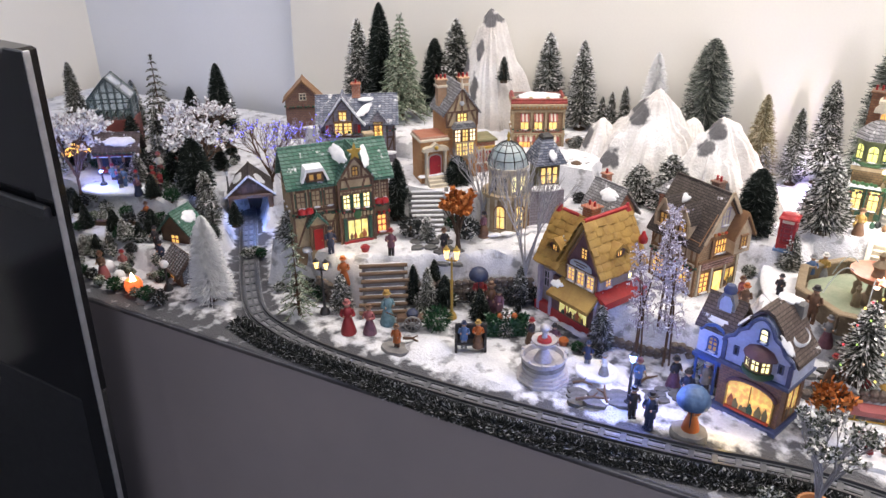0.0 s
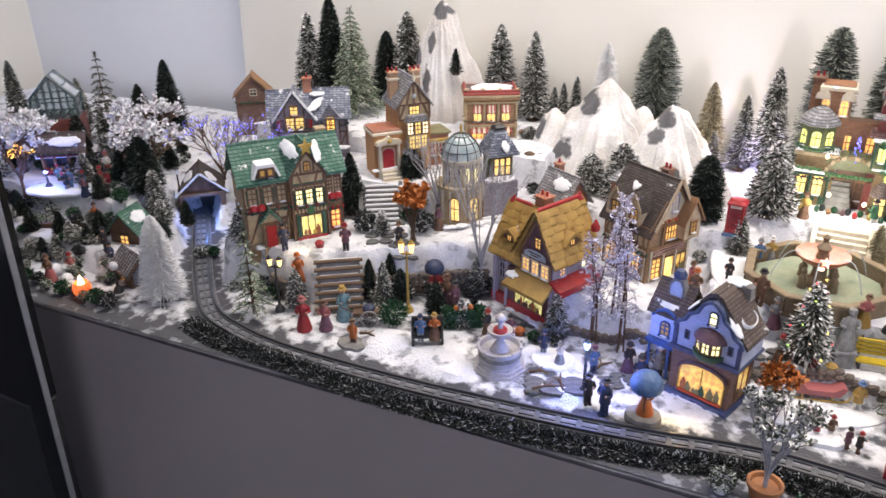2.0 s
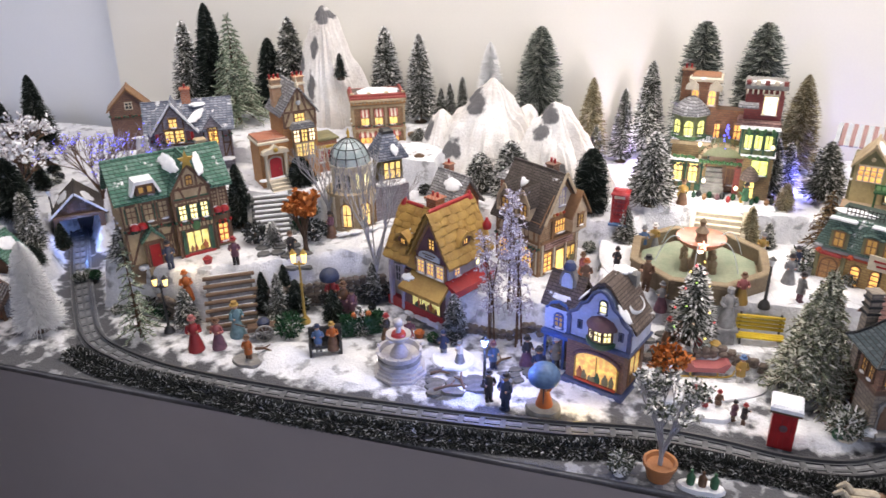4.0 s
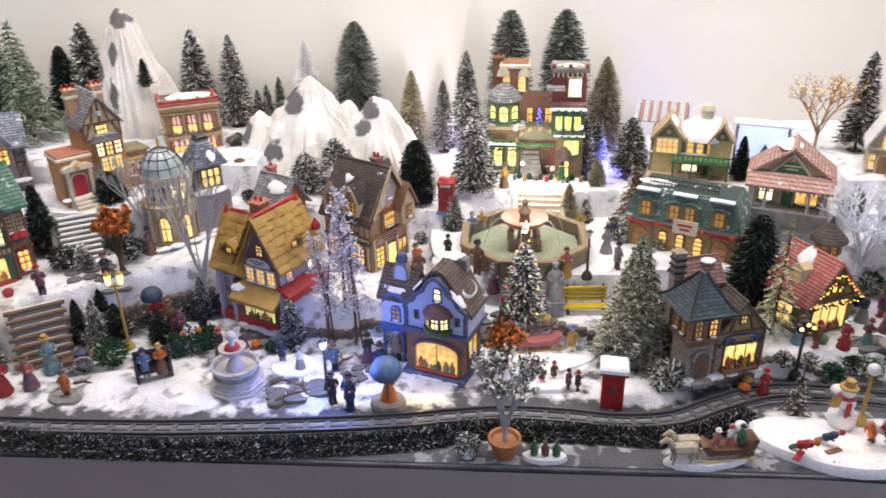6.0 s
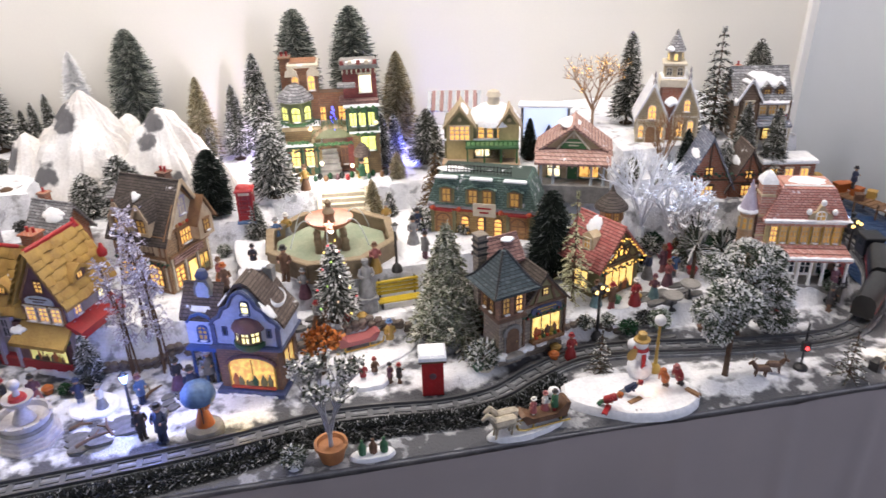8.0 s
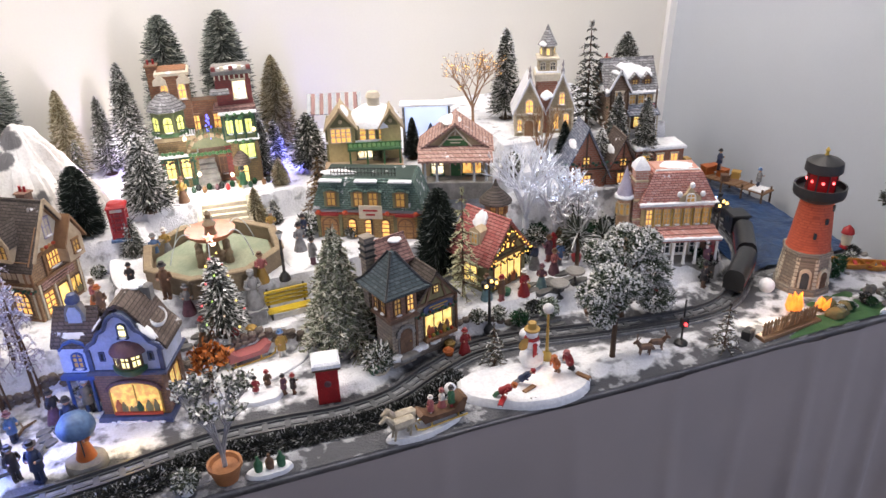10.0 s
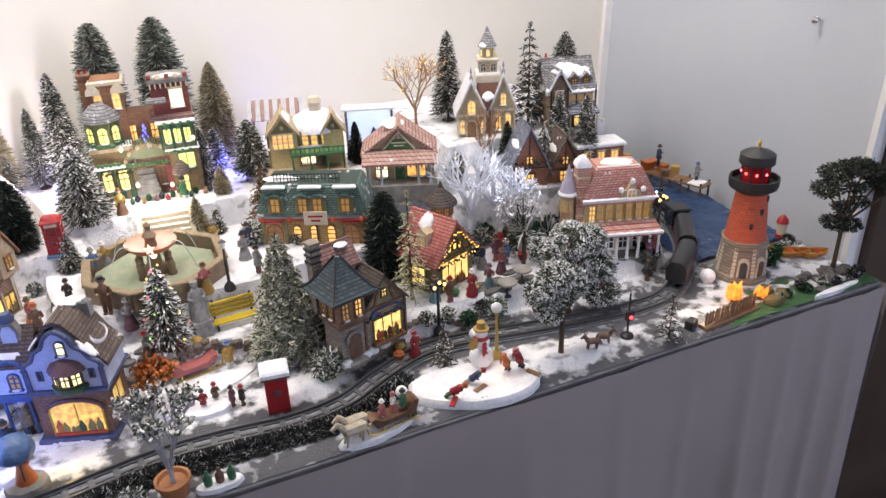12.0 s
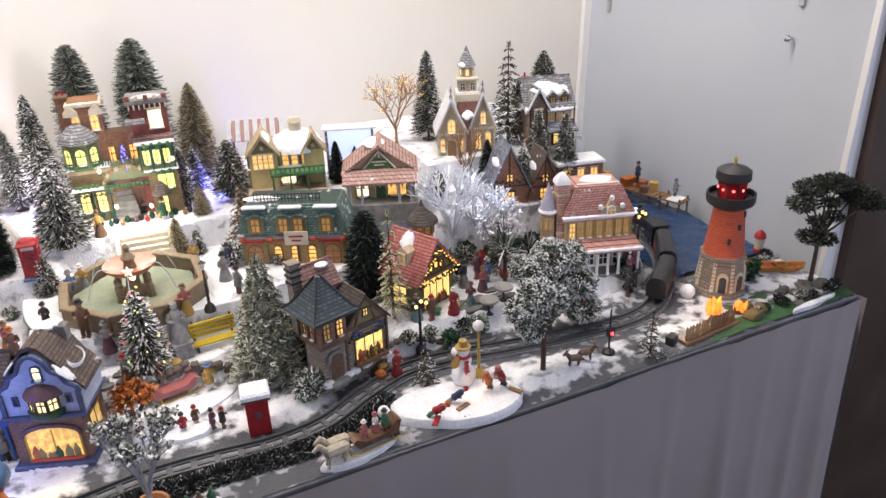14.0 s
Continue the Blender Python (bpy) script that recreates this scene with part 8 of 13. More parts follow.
def chalets():
    for k, (x, y, s) in enumerate(((0.790, 1.360, 1.18), (0.862, 1.345, 0.95))):
        h = House("chalet", x, y, 0.862, -14, "small chalet with steep slate-blue roof and red timber gable")
        w, d, e, r = 0.066 * s, 0.06, 0.034 * s, 0.066 * s
        h.gable_body(w, d, e, r, BRICK_RED, along="y")
        h.gable_roof(w, d, e, r, BLUE_ROOF if k == 0 else BROWN_ROOF, along="y", over=0.010)
        h.beams("f", [(-w / 2, e, w / 2, e), (0, e, 0, e + r * 0.9), (-w / 2 + 0.002, e, 0, e + r), (w / 2 - 0.002, e, 0, e + r)])
        h.win("f", 0, 0.008, 0.020, 0.020, AMBER, bars=(2, 1))
        h.win("f", 0, e + 0.010, 0.012, 0.014, AMBER, bars=(1, 1), sill=False)
        h.lump(-w / 4, d / 2, e + r * 0.55, 0.008, 0.022, 0.004, 3 + k, pose(0, 0, 0, 0, -62))
    h = House("long_low_house", 0.985, 1.398, 0.862, -12, "low brick house with snow-covered flat roof")
    h.body(0.10, 0.05, 0.040, BRICK_RED)
    h.part("roof", MB().box(0, 0.025, 0.040, 0.108, 0.058, 0.008, bev=0.003), SNOW_PAINT)
    for u in (-0.03, 0.0, 0.03):
        h.win("f", u, 0.012, 0.014, 0.018, AMBER, bars=(1, 0), frame=IVORY)


def grey_inn():
    h = House("slate_roofed_inn", -0.930, 1.452, 0.922, 33, "grey timbered inn with slate-blue roof, red chimney and lit windows")
    w, d, e, r = 0.165, 0.085, 0.070, 0.045
    h.gable_body(w, d, e, r, SLATE_LILAC)
    h.gable_roof(w, d, e, r, BLUE_ROOF, over=0.008)
    g = pose(-0.030, -0.014, 0)
    gw = 0.078
    h.part("gable", MB().poly([(-gw / 2, -0.02), (gw / 2, -0.02), (gw / 2, 0.072), (0, 0.124), (-gw / 2, 0.072)], 0.05, g), SLATE_LILAC)
    h.gable_roof(gw, 0.055, 0.072, 0.052, BLUE_ROOF, x=-0.030, y=-0.014, along="y", over=0.007, ice=True)
    for u in (-0.010, 0.010):
        h.win("f", u, 0.048, 0.016, 0.024, YELLOW, bars=(1, 2), frame=WOODMID, at=g)
    h.win("f", 0, 0.080, 0.015, 0.016, YELLOW, bars=(1, 1), frame=WOODMID, at=g)
    for u in (-0.026, 0.026):
        h.part("shutter", MB().box(u, -0.001, 0.048, 0.009, 0.002, 0.022, m=g), PLUM)
    h.sign("f", 0, 0.020, 0.060, 0.020, SIGN_GREY, at=g, arch=0.008)
    h.beams("f", [(-0.039, 0.042, 0.039, 0.042), (-0.036, 0.074, 0, 0.122), (0.036, 0.074, 0, 0.122), (-0.02, 0.074, -0.02, 0.095), (0.02, 0.074, 0.02, 0.095)], at=g)
    h.dormer(0.045, -0.006, 0.030, 0.034, 0.040, BLUE_ROOF, SLATE_LILAC, YELLOW, rise=0.022, dep=0.05)
    h.win("f", 0.045, 0.036, 0.016, 0.026, YELLOW, bars=(2, 3), frame=WOODMID, at=pose(0, -0.006, 0))
    for u in (-0.034, 0.034):
        h.part("red_shutter", MB().box(u, -0.002, 0.050, 0.006, 0.003, 0.018, bev=0.0006, m=g), RED, "dark red shutter")
    h.part("lower_board", MB().box(0, -0.002, 0.0, 0.074, 0.003, 0.014, bev=0.0006, m=g), SIGN_GREY)
    for u in (-0.028, 0.0, 0.028):
        h.part("plinth_post", MB().box(u, -0.003, -0.01, 0.005, 0.004, 0.026, m=g), TIMBER)
    h.beams("f", [(0.026, 0.004, 0.026, 0.068), (0.064, 0.004, 0.064, 0.068), (0.078, 0.004, 0.078, 0.068), (0.012, 0.034, 0.080, 0.034), (0.066, 0.006, 0.077, 0.032)])
    h.icing((-0.030, -0.020, 0.129), (0.008, -0.020, 0.077), (0, -1, 0), 0.012, seed=31)
    h.chimney(0.0, 0.045, 0.10, 0.018, 0.042, BRICK_RED, 1)
    h.lump(0.018, 0.006, 0.096, 0.008, 0.028, 0.005, 3, pose(0, 0, 0, 20, 38, -20))
    h.lump(0.02, 0.03, 0.112, 0.016, 0.012, 0.005, 4)
    h = House("small_brown_cottage", -1.150, 1.545, 0.930, 36, "small brown cottage with pitched roof behind the inn")
    h.gable_body(0.085, 0.05, 0.066, 0.042, BRICK_BROWN, along="y")
    h.gable_roof(0.085, 0.05, 0.066, 0.042, WOODMID, along="y", over=0.006)
    h.win("f", 0.0, 0.066, 0.014, 0.014, GLASS_DARK, frame=IVORY, sill=False)
    h.part("shed", MB().box(0.05, 0.02, -0.02, 0.04, 0.04, 0.060, bev=0.002), IVORY)
    h = House("arched_gatehouse", -0.985, 1.375, 0.89, 33, "small cream gatehouse with dark arch")
    h.body(0.03, 0.03, 0.062, IVORY)
    h.hip_roof(0.03, 0.03, 0.062, 0.018, GREY_ROOF)
    h.door("f", 0, 0.014, 0.030, TIMBER, arch=0.007)


def manor():
    h = House("orange_stone_manor", -0.698, 1.450, 0.914, 47, "orange stone manor with red door, tall lit bay and twin chimneys")
    # entrance block with a carved portico
    h.body(0.058, 0.06, 0.074, ORANGE_STONE, x=-0.036)
    h.part("cornice", MB().box(-0.036, 0.030, 0.070, 0.064, 0.066, 0.006, bev=0.002), IVORY)
    h.part("roof_terrace", MB().box(-0.036, 0.030, 0.076, 0.060, 0.062, 0.004, bev=0.001), BRICK_RED)
    for u in (-0.056, -0.016):
        h.part("pillar", MB().lathe([(0.0052, -0.02), (0.004, -0.012), (0.0036, 0.046), (0.0052, 0.052)], 9, pose(u, -0.008, 0)), IVORY)
        h.part("niche", MB().box(u, -0.001, 0.006, 0.006, 0.003, 0.034), ORANGE_STONE)
    h.part("pediment", MB().poly([(-0.028, 0), (0.028, 0), (0.026, 0.006), (0.018, 0.010), (0.010, 0.010), (0, 0.018), (-0.010, 0.010), (-0.018, 0.010), (-0.026, 0.006)], 0.014, pose(-0.036, -0.013, 0.052)), IVORY)
    h.part("crest", MB().ball((-0.036, -0.014, 0.060), 0.005, 0.9, 8), GOLD)
    h.door("f", -0.036, 0.024, 0.042, RED, frame=IVORY, arch=0.008, proud=0.002)
    for k in range(4):
        h.part("step", MB().box(-0.036, -0.014 - 0.006 * k, -0.03, 0.040, 0.008, 0.030 - 0.006 * k, bev=0.0008), IVORY)
    # tower with a half-timbered gable over a lit bay
    h.gable_body(0.070, 0.08, 0.126, 0.048, ORANGE_STONE, x=0.024, y=0.004, along="y", name="tower_wall")
    h.gable_roof(0.070, 0.08, 0.126, 0.048, GREY_ROOF, x=0.024, y=0.004, along="y", over=0.006)
    g = pose(0.024, 0.004, 0)
    h.part("gable_infill", MB().poly([(-0.032, 0.096), (0.032, 0.096), (0.032, 0.126), (0, 0.170), (-0.032, 0.126)], 0.002, g @ pose(0, -0.002, 0)), CREAM_INFILL)
    h.beams("f", [(-0.033, 0.096, 0.033, 0.096), (-0.033, 0.126, 0.033, 0.126), (-0.033, 0.096, -0.033, 0.126), (0.033, 0.096, 0.033, 0.126), (-0.033, 0.126, 0, 0.172), (0.033, 0.126, 0, 0.172), (-0.032, 0.098, -0.020, 0.124), (0.032, 0.098, 0.020, 0.124), (0, 0.126, 0, 0.168), (-0.016, 0.126, -0.008, 0.158), (0.016, 0.126, 0.008, 0.158)], at=g @ pose(0, -0.003, 0), mt=UMBER, wd=0.0036)
    b = pose(0.026, -0.010, 0)
    h.part("bay", MB().box(0.026, 0.0, 0.030, 0.042, 0.022, 0.066, bev=0.003), CREAM_INFILL)
    h.part("bay_roof", MB().poly([(-0.026, 0.094), (0.026, 0.094), (0.018, 0.106), (-0.018, 0.106)], 0.020, pose(0.026, -0.014, 0)), GREY_ROOF)
    for u in (-0.013, 0.0, 0.013):
        h.win("f", u, 0.038, 0.0105, 0.026, YELLOW, bars=(1, 2), frame=CREAM_INFILL, at=b @ pose(0, -0.0015, 0), sill=False)
    for u, lit in ((-0.016, WHITE_LIT), (0.0, YELLOW), (0.016, WHITE_LIT)):
        h.win("f", u, 0.068, 0.0115, 0.024, lit, bars=(1, 2), frame=UMBER, at=b @ pose(0, -0.0015, 0), sill=False)
    h.win("f", 0.0, 0.102, 0.020, 0.020, YELLOW, bars=(2, 1), frame=UMBER, at=g @ pose(0, -0.0025, 0), sill=False)
    h.part("shield", MB().lathe([(0.005, 0), (0.005, 0.002), (0.001, 0.003)], 8, pose(0.024, 0.001, 0.143, 90)), SIGN_GREY)
    h.part("finial", MB().lathe([(0.003, 0.172), (0.004, 0.178), (0.0015, 0.184), (0.0004, 0.196)], 8, pose(0.024, 0.0, 0)), IVORY)
    for u in (-0.004, 0.044):
        h.chimney(u, 0.05, 0.13, 0.018, 0.052, BRICK_TAN, 3)
        h.part("chimney_band", MB().box(u, 0.05, 0.168, 0.0225, 0.0225, 0.005, bev=0.001), IVORY)
    h.part("side_wing", MB().box(0.082, 0.05, -0.02, 0.052, 0.05, 0.070, bev=0.002), BRICK_RED)
    h.part("side_roof", MB().box(0.082, 0.05, 0.050, 0.060, 0.058, 0.006, bev=0.002), OLIVE_WALL)
    h.part("side_band", MB().box(0.082, 0.0235, 0.034, 0.054, 0.003, 0.006, bev=0.001), GOLD)
    for u in (0.070, 0.092):
        h.win("f", u, 0.006, 0.013, 0.024, RED, frame=IVORY, at=pose(0, 0.0248, 0))
    h.lump(0.004, 0.03, 0.146, 0.010, 0.022, 0.004, 3, pose(0, 0, 0, 0, -50))
    h.lump(0.046, 0.03, 0.146, 0.008, 0.02, 0.004, 6, pose(0, 0, 0, 0, 50))


def emporium():
    h = House("red_flat_roofed_store", -0.583, 1.640, 0.928, 27, "tan brick store with red and cream cornice and striped awnings")
    h.ob.scale = (0.88, 0.9, 0.85)
    w, d = 0.125, 0.09
    h.body(w, d, 0.115, STORE_BRICK)
    for z, mt, o in ((0.036, CREAM_INFILL, 0.008), (0.042, BRICK_RED, 0.005), (0.096, CREAM_INFILL, 0.006), (0.104, ORANGE_STONE, 0.010), (0.112, CREAM_INFILL, 0.014), (0.118, DULL_RED, 0.012)):
        h.part("cornice", MB().box(0, d / 2, z, w + o, d + o, 0.006, bev=0.0015), mt)
    for x, y, a, b in ((0, 0.0, w + 0.012, 0.007), (-w / 2, d / 2, 0.007, d), (w / 2, d / 2, 0.007, d)):
        h.part("parapet", MB().box(x, y, 0.123, a, b, 0.008, bev=0.002), DULL_RED)
    for u in (-w / 2, -0.021, 0.021, w / 2):
        h.part("finial", MB().box(u, 0.0, 0.131, 0.009, 0.009, 0.004, bev=0.001), CREAM_INFILL)
    def awning(x, y, z, wd, rz, n):
        for k in range(n):
            h.part("awning", MB().poly([(0, 0.016), (0.011, 0), (0.012, 0.002), (0, 0.019)], wd / n, pose(x, y, z, 0, 0, rz) @ pose(-wd / 2 + wd * k / n, 0, 0, 0, 0, -90)), IVORY if k % 2 else DULL_RED, "" if k % 2 else "red stripe of an awning")
    for u in (-0.034, 0.0, 0.036):
        h.win("f", u, 0.052, 0.018, 0.034, YELLOW, bars=(1, 1), frame=CREAM_INFILL, arch=0.009)
        awning(u, 0, 0.073, 0.022, 0, 5)
    for v in (0.024, 0.062):
        h.win("l", v, 0.052, 0.018, 0.034, YELLOW, (w, d), bars=(1, 1), frame=CREAM_INFILL, arch=0.009)
    for u in (-0.03, 0.03):
        h.win("f", u, 0.004, 0.034, 0.020, AMBER, bars=(2, 0), frame=DULL_RED)
        awning(u, 0, 0.021, 0.044, 0, 7)
    for u in (-w / 2, -0.017, 0.018, w / 2):
        h.part("pilaster", MB().box(u, -0.001, 0, 0.005, 0.005, 0.100, bev=0.001), CREAM_INFILL)
    for k in range(14):
        h.part("dentil", MB().box(-0.060 + 0.0092 * k, -0.006, 0.1075, 0.004, 0.004, 0.005), CREAM_INFILL)
        h.part("dentil", MB().box(-0.060 + 0.0092 * k, -0.005, 0.0325, 0.004, 0.004, 0.004), CREAM_INFILL)
    h.part("roof", MB().box(0, d / 2, 0.1235, w - 0.006, d - 0.006, 0.001), BROWN_ROOF)
    h.lump(0.005, 0.045, 0.1265, 0.050, 0.036, 0.006, 4)
    h.part("planter", MB().lathe([(0.014, 0.0), (0.017, 0.012)], 12, pose(0.09, 0.03, 0.0)), WOODMID)


STORE_BRICK = brickwork("store_tan_brick", (0.27, 0.15, 0.07), (0.36, 0.21, 0.11), (0.2, 0.14, 0.09))
DULL_RED = mat("dull_red_paint", (0.34, 0.05, 0.04), 0.5, (0.24, 0.04, 0.03), 70, 0.2)


def conservatory():
    h = House("glass_domed_conservatory", -0.500, 1.392, 0.850, 43, "white conservatory with leaded glass dome and slate mansard tower")
    h.ob.scale = (1.0, 1.0, 1.08)
    GL = mat("leaded_glass", (0.28, 0.36, 0.38), 0.15, (0.4, 0.46, 0.47), 60, 0.05)
    h.part("lower_wall", MB().lathe([(0.046, -0.03), (0.046, 0.056), (0.050, 0.058), (0.050, 0.063)], 16, pose(-0.030, 0.040, 0)), CREAM_INFILL)
    h.part("upper_wall", MB().lathe([(0.036, 0.063), (0.036, 0.104), (0.041, 0.106), (0.041, 0.111)], 12, pose(-0.030, 0.040, 0)), IVORY)
    h.part("dome", MB().lathe([(0.039, 0.111), (0.036, 0.124), (0.028, 0.138), (0.016, 0.148), (0.003, 0.153)], 12, pose(-0.030, 0.040, 0)), GL, "leaded glass dome")
    rib = MB()
    prof = [(0.0395, 0.111), (0.0365, 0.124), (0.0285, 0.138), (0.0165, 0.148), (0.003, 0.1535)]
    for i in range(12):
        a = 2 * math.pi * i / 12
        for (r1, z1), (r2, z2) in zip(prof, prof[1:]):
            rib.rod((-0.03 + r1 * math.cos(a), 0.04 + r1 * math.sin(a), z1), (-0.03 + r2 * math.cos(a), 0.04 + r2 * math.sin(a), z2), 0.0009, n=4)
    for r1, z1 in prof[1:4]:
        for i in range(12):
            a, b = 2 * math.pi * i / 12, 2 * math.pi * (i + 1) / 12
            rib.rod((-0.03 + r1 * math.cos(a), 0.04 + r1 * math.sin(a), z1), (-0.03 + r1 * math.cos(b), 0.04 + r1 * math.sin(b), z1), 0.0008, n=4)
    h.part("leading", rib, BLACK)
    h.part("finial", MB().lathe([(0.004, 0.152), (0.002, 0.158), (0.0035, 0.162), (0.0005, 0.170)], 8, pose(-0.03, 0.04, 0)), GOLD)
    for a in (-150, -120, -90, -60, -30):
        c = pose(-0.03, 0.04, 0, 0, 0, a + 90)
        h.win("f", 0, 0.070, 0.012, 0.028, LEMON if a in (-90, -60) else GLASS_DARK, bars=(1, 0), frame=IVORY, arch=0.006, at=c @ pose(0, -0.0365, 0), sill=False)
    for a in (-125, -80, -35):
        c = pose(-0.03, 0.04, 0, 0, 0, a + 90)
        h.win("f", 0, 0.004, 0.022, 0.042, YELLOW, bars=(1, 1), frame=WOODMID, arch=0.011, at=c @ pose(0, -0.0465, 0), sill=False)
    for i in range(14):
        a = math.pi * (1.0 + i / 13)
        h.part("mullion", MB().box(-0.03 + 0.0368 * math.cos(a), 0.04 + 0.0368 * math.sin(a), 0.063, 0.0022, 0.0022, 0.044), IVORY)
        h.part("rail_post", MB().box(-0.03 + 0.049 * math.cos(a), 0.04 + 0.049 * math.sin(a), 0.062, 0.0016, 0.0016, 0.010), GREYSTONE)
    for i in range(9):
        a = math.pi * (1.0 + i / 8)
        h.part("pilaster", MB().box(-0.03 + 0.0465 * math.cos(a), 0.04 + 0.0465 * math.sin(a), 0.0, 0.0046, 0.0046, 0.058, rz=math.degrees(a)), IVORY)
    h.body(0.070, 0.07, 0.064, SLATE_LILAC, x=0.040, y=0.006)
    h.part("tower_wall", MB().box(0.046, 0.040, 0.064, 0.044, 0.044, 0.046, bev=0.002), OLIVE_WALL)
    for u in (-0.012, 0.0, 0.012):
        h.win("f", u, 0.074, 0.009, 0.030, YELLOW, bars=(0, 1), frame=TIMBER, at=pose(0.046, 0.018, 0), sill=False)
    h.hip_roof(0.044, 0.044, 0.110, 0.042, BLUE_ROOF, x=0.046, y=0.018, over=0.010, top=0.34, name="tower_roof")
    h.part("cresting", MB().box(0.046, 0.04, 0.152, 0.022, 0.022, 0.008, bev=0.003), BLACK)
    h.lump(0.050, 0.012, 0.128, 0.007, 0.010, 0.004, 3, pose(0, 0, 0, 50))
    h.lump(0.04, 0.012, 0.068, 0.03, 0.014, 0.006, 4)


def double_tower():
    h = House("twin_tower_house", 0.121, 1.606, 0.892, -4, "tall twin-towered green and red house with bridge, steps and lit bays")
    h.ob.scale = (0.86, 1.0, 1.04)
    # left tower
    L = -0.066
    h.body(0.078, 0.06, 0.092, TOWER_BROWN, x=L)
    h.part("snow_ledge", MB().box(L, 0.026, 0.0985, 0.084, 0.070, 0.003, bev=0.0012), SNOW_PAINT)
    h.part("snow_ledge", MB().box(L, 0.024, 0.060, 0.082, 0.066, 0.004, bev=0.0012), SNOW_PAINT)
    for u in (L - 0.034, L - 0.004, L + 0.030):
        h.part("column", MB().lathe([(0.003, 0), (0.002, 0.004), (0.002, 0.054), (0.003, 0.058)], 8, pose(u, -0.004, 0)), DARKGREEN)
    h.part("ledge", MB().box(L, 0.028, 0.090, 0.086, 0.070, 0.008, bev=0.002), CREAM_INFILL)
    h.part("bay", MB().lathe([(0.036, 0.078), (0.036, 0.122), (0.042, 0.124), (0.040, 0.128), (0.020, 0.144), (0.002, 0.152)], 8, pose(L - 0.008, 0.020, 0.02, 0, 0, 22)), TOWER_OLIVE)
    h.part("bay_roof", MB().lathe([(0.043, 0.125), (0.041, 0.130), (0.020, 0.147), (0.002, 0.155)], 8, pose(L - 0.008, 0.020, 0.02, 0, 0, 22)), GREY_ROOF, "grey snow-dusted bay roof")
    for a in (-135, -90, -45):
        c = pose(L - 0.008, 0.020, 0.02, 0, 0, a + 90)
        h.win("f", 0, 0.090, 0.018, 0.026, GREEN_LIT, bars=(1, 1), frame=TOWER_OLIVE, arch=0.006, at=c @ pose(0, -0.0335, 0))
    h.part("flower_box", MB().lathe([(0.037, 0.080), (0.041, 0.083), (0.037, 0.087)], 8, pose(L - 0.008, 0.020, 0.02, 0, 0, 22)), GREEN_PAINT)
    h.part("upper_wall", MB().box(L + 0.014, 0.045, 0.07, 0.06, 0.05, 0.140, bev=0.002), TOWER_RUST)
    h.part("upper_roof", MB().box(L + 0.014, 0.045, 0.200, 0.070, 0.056, 0.008, bev=0.003), IVORY)
    h.chimney(L - 0.026, 0.05, 0.14, 0.022, 0.074, TOWER_RUST, 2)
    for u in (L - 0.005, L + 0.03):
        h.win("f", u, 0.160, 0.014, 0.026, AMBER, bars=(1, 1), frame=IVORY, arch=0.007, at=pose(0, 0.020, 0))
    for u in (L - 0.020, L + 0.012):
        h.win("f", u, 0.020, 0.018, 0.034, YELLOW, bars=(1, 1), frame=DARKGREEN)
    # right tower
    R = 0.070
    h.body(0.074, 0.06, 0.200, TOWER_RED, x=R)
    h.part("cornice", MB().box(R, 0.03, 0.198, 0.084, 0.068, 0.009, bev=0.003), GREYSTONE)
    h.part("cornice", MB().box(R - 0.004, 0.026, 0.134, 0.088, 0.072, 0.010, bev=0.004), RUST_ROOF)
    h.part("bay", MB().box(R, -0.006, 0.086, 0.072, 0.026, 0.046, bev=0.002), TOWER_OLIVE)
    h.part("bay", MB().box(R + 0.006, -0.006, 0.0, 0.060, 0.024, 0.080, bev=0.002), TOWER_BROWN)
    h.part("snow_ledge", MB().box(R, -0.008, 0.132, 0.080, 0.034, 0.003, bev=0.001), SNOW_PAINT)
    h.part("snow_ledge", MB().box(R + 0.004, -0.008, 0.083, 0.070, 0.032, 0.003, bev=0.001), SNOW_PAINT)
    for u in (R - 0.034, R - 0.010, R + 0.012, R + 0.034):
        h.part("pilaster", MB().box(u, -0.0205, 0.086, 0.004, 0.003, 0.044, bev=0.0006), DARKGREEN)
    for k in range(8):
        h.part("bracket", MB().box(R - 0.036 + 0.0103 * k, -0.004, 0.190, 0.003, 0.006, 0.007), IVORY)
    h.win("f", R + 0.012, 0.156, 0.026, 0.030, WHITE_LIT, bars=(0, 0), frame=IVORY)
    h.part("hood", MB().box(R - 0.030, -0.008, 0.168, 0.040, 0.030, 0.006, bev=0.002), GREY_ROOF)
    for u in (R - 0.020, R, R + 0.020):
        h.win("f", u, 0.098, 0.014, 0.024, GREEN_LIT, bars=(1, 0), frame=DARKGREEN, at=pose(0, -0.0192, 0))
    h.win("f", R + 0.010, 0.050, 0.032, 0.026, GREEN_LIT, bars=(1, 0), frame=GREEN_PAINT, at=pose(0, -0.0182, 0))
    h.win("f", R - 0.004, 0.004, 0.020, 0.036, YELLOW, bars=(1, 1), frame=DARKGREEN, at=pose(0, -0.0182, 0), arch=0.008)
    h.part("kiosk_roof", MB().lathe([(0.020, 0.042), (0.016, 0.054), (0.006, 0.064), (0.001, 0.066)], 10, pose(R - 0.006, -0.024, 0)), BROWN_ROOF)
    # back wall and bridge between
    h.body(0.08, 0.03, 0.150, TOWER_RUST, x=0.004, y=0.030, name="link_wall")
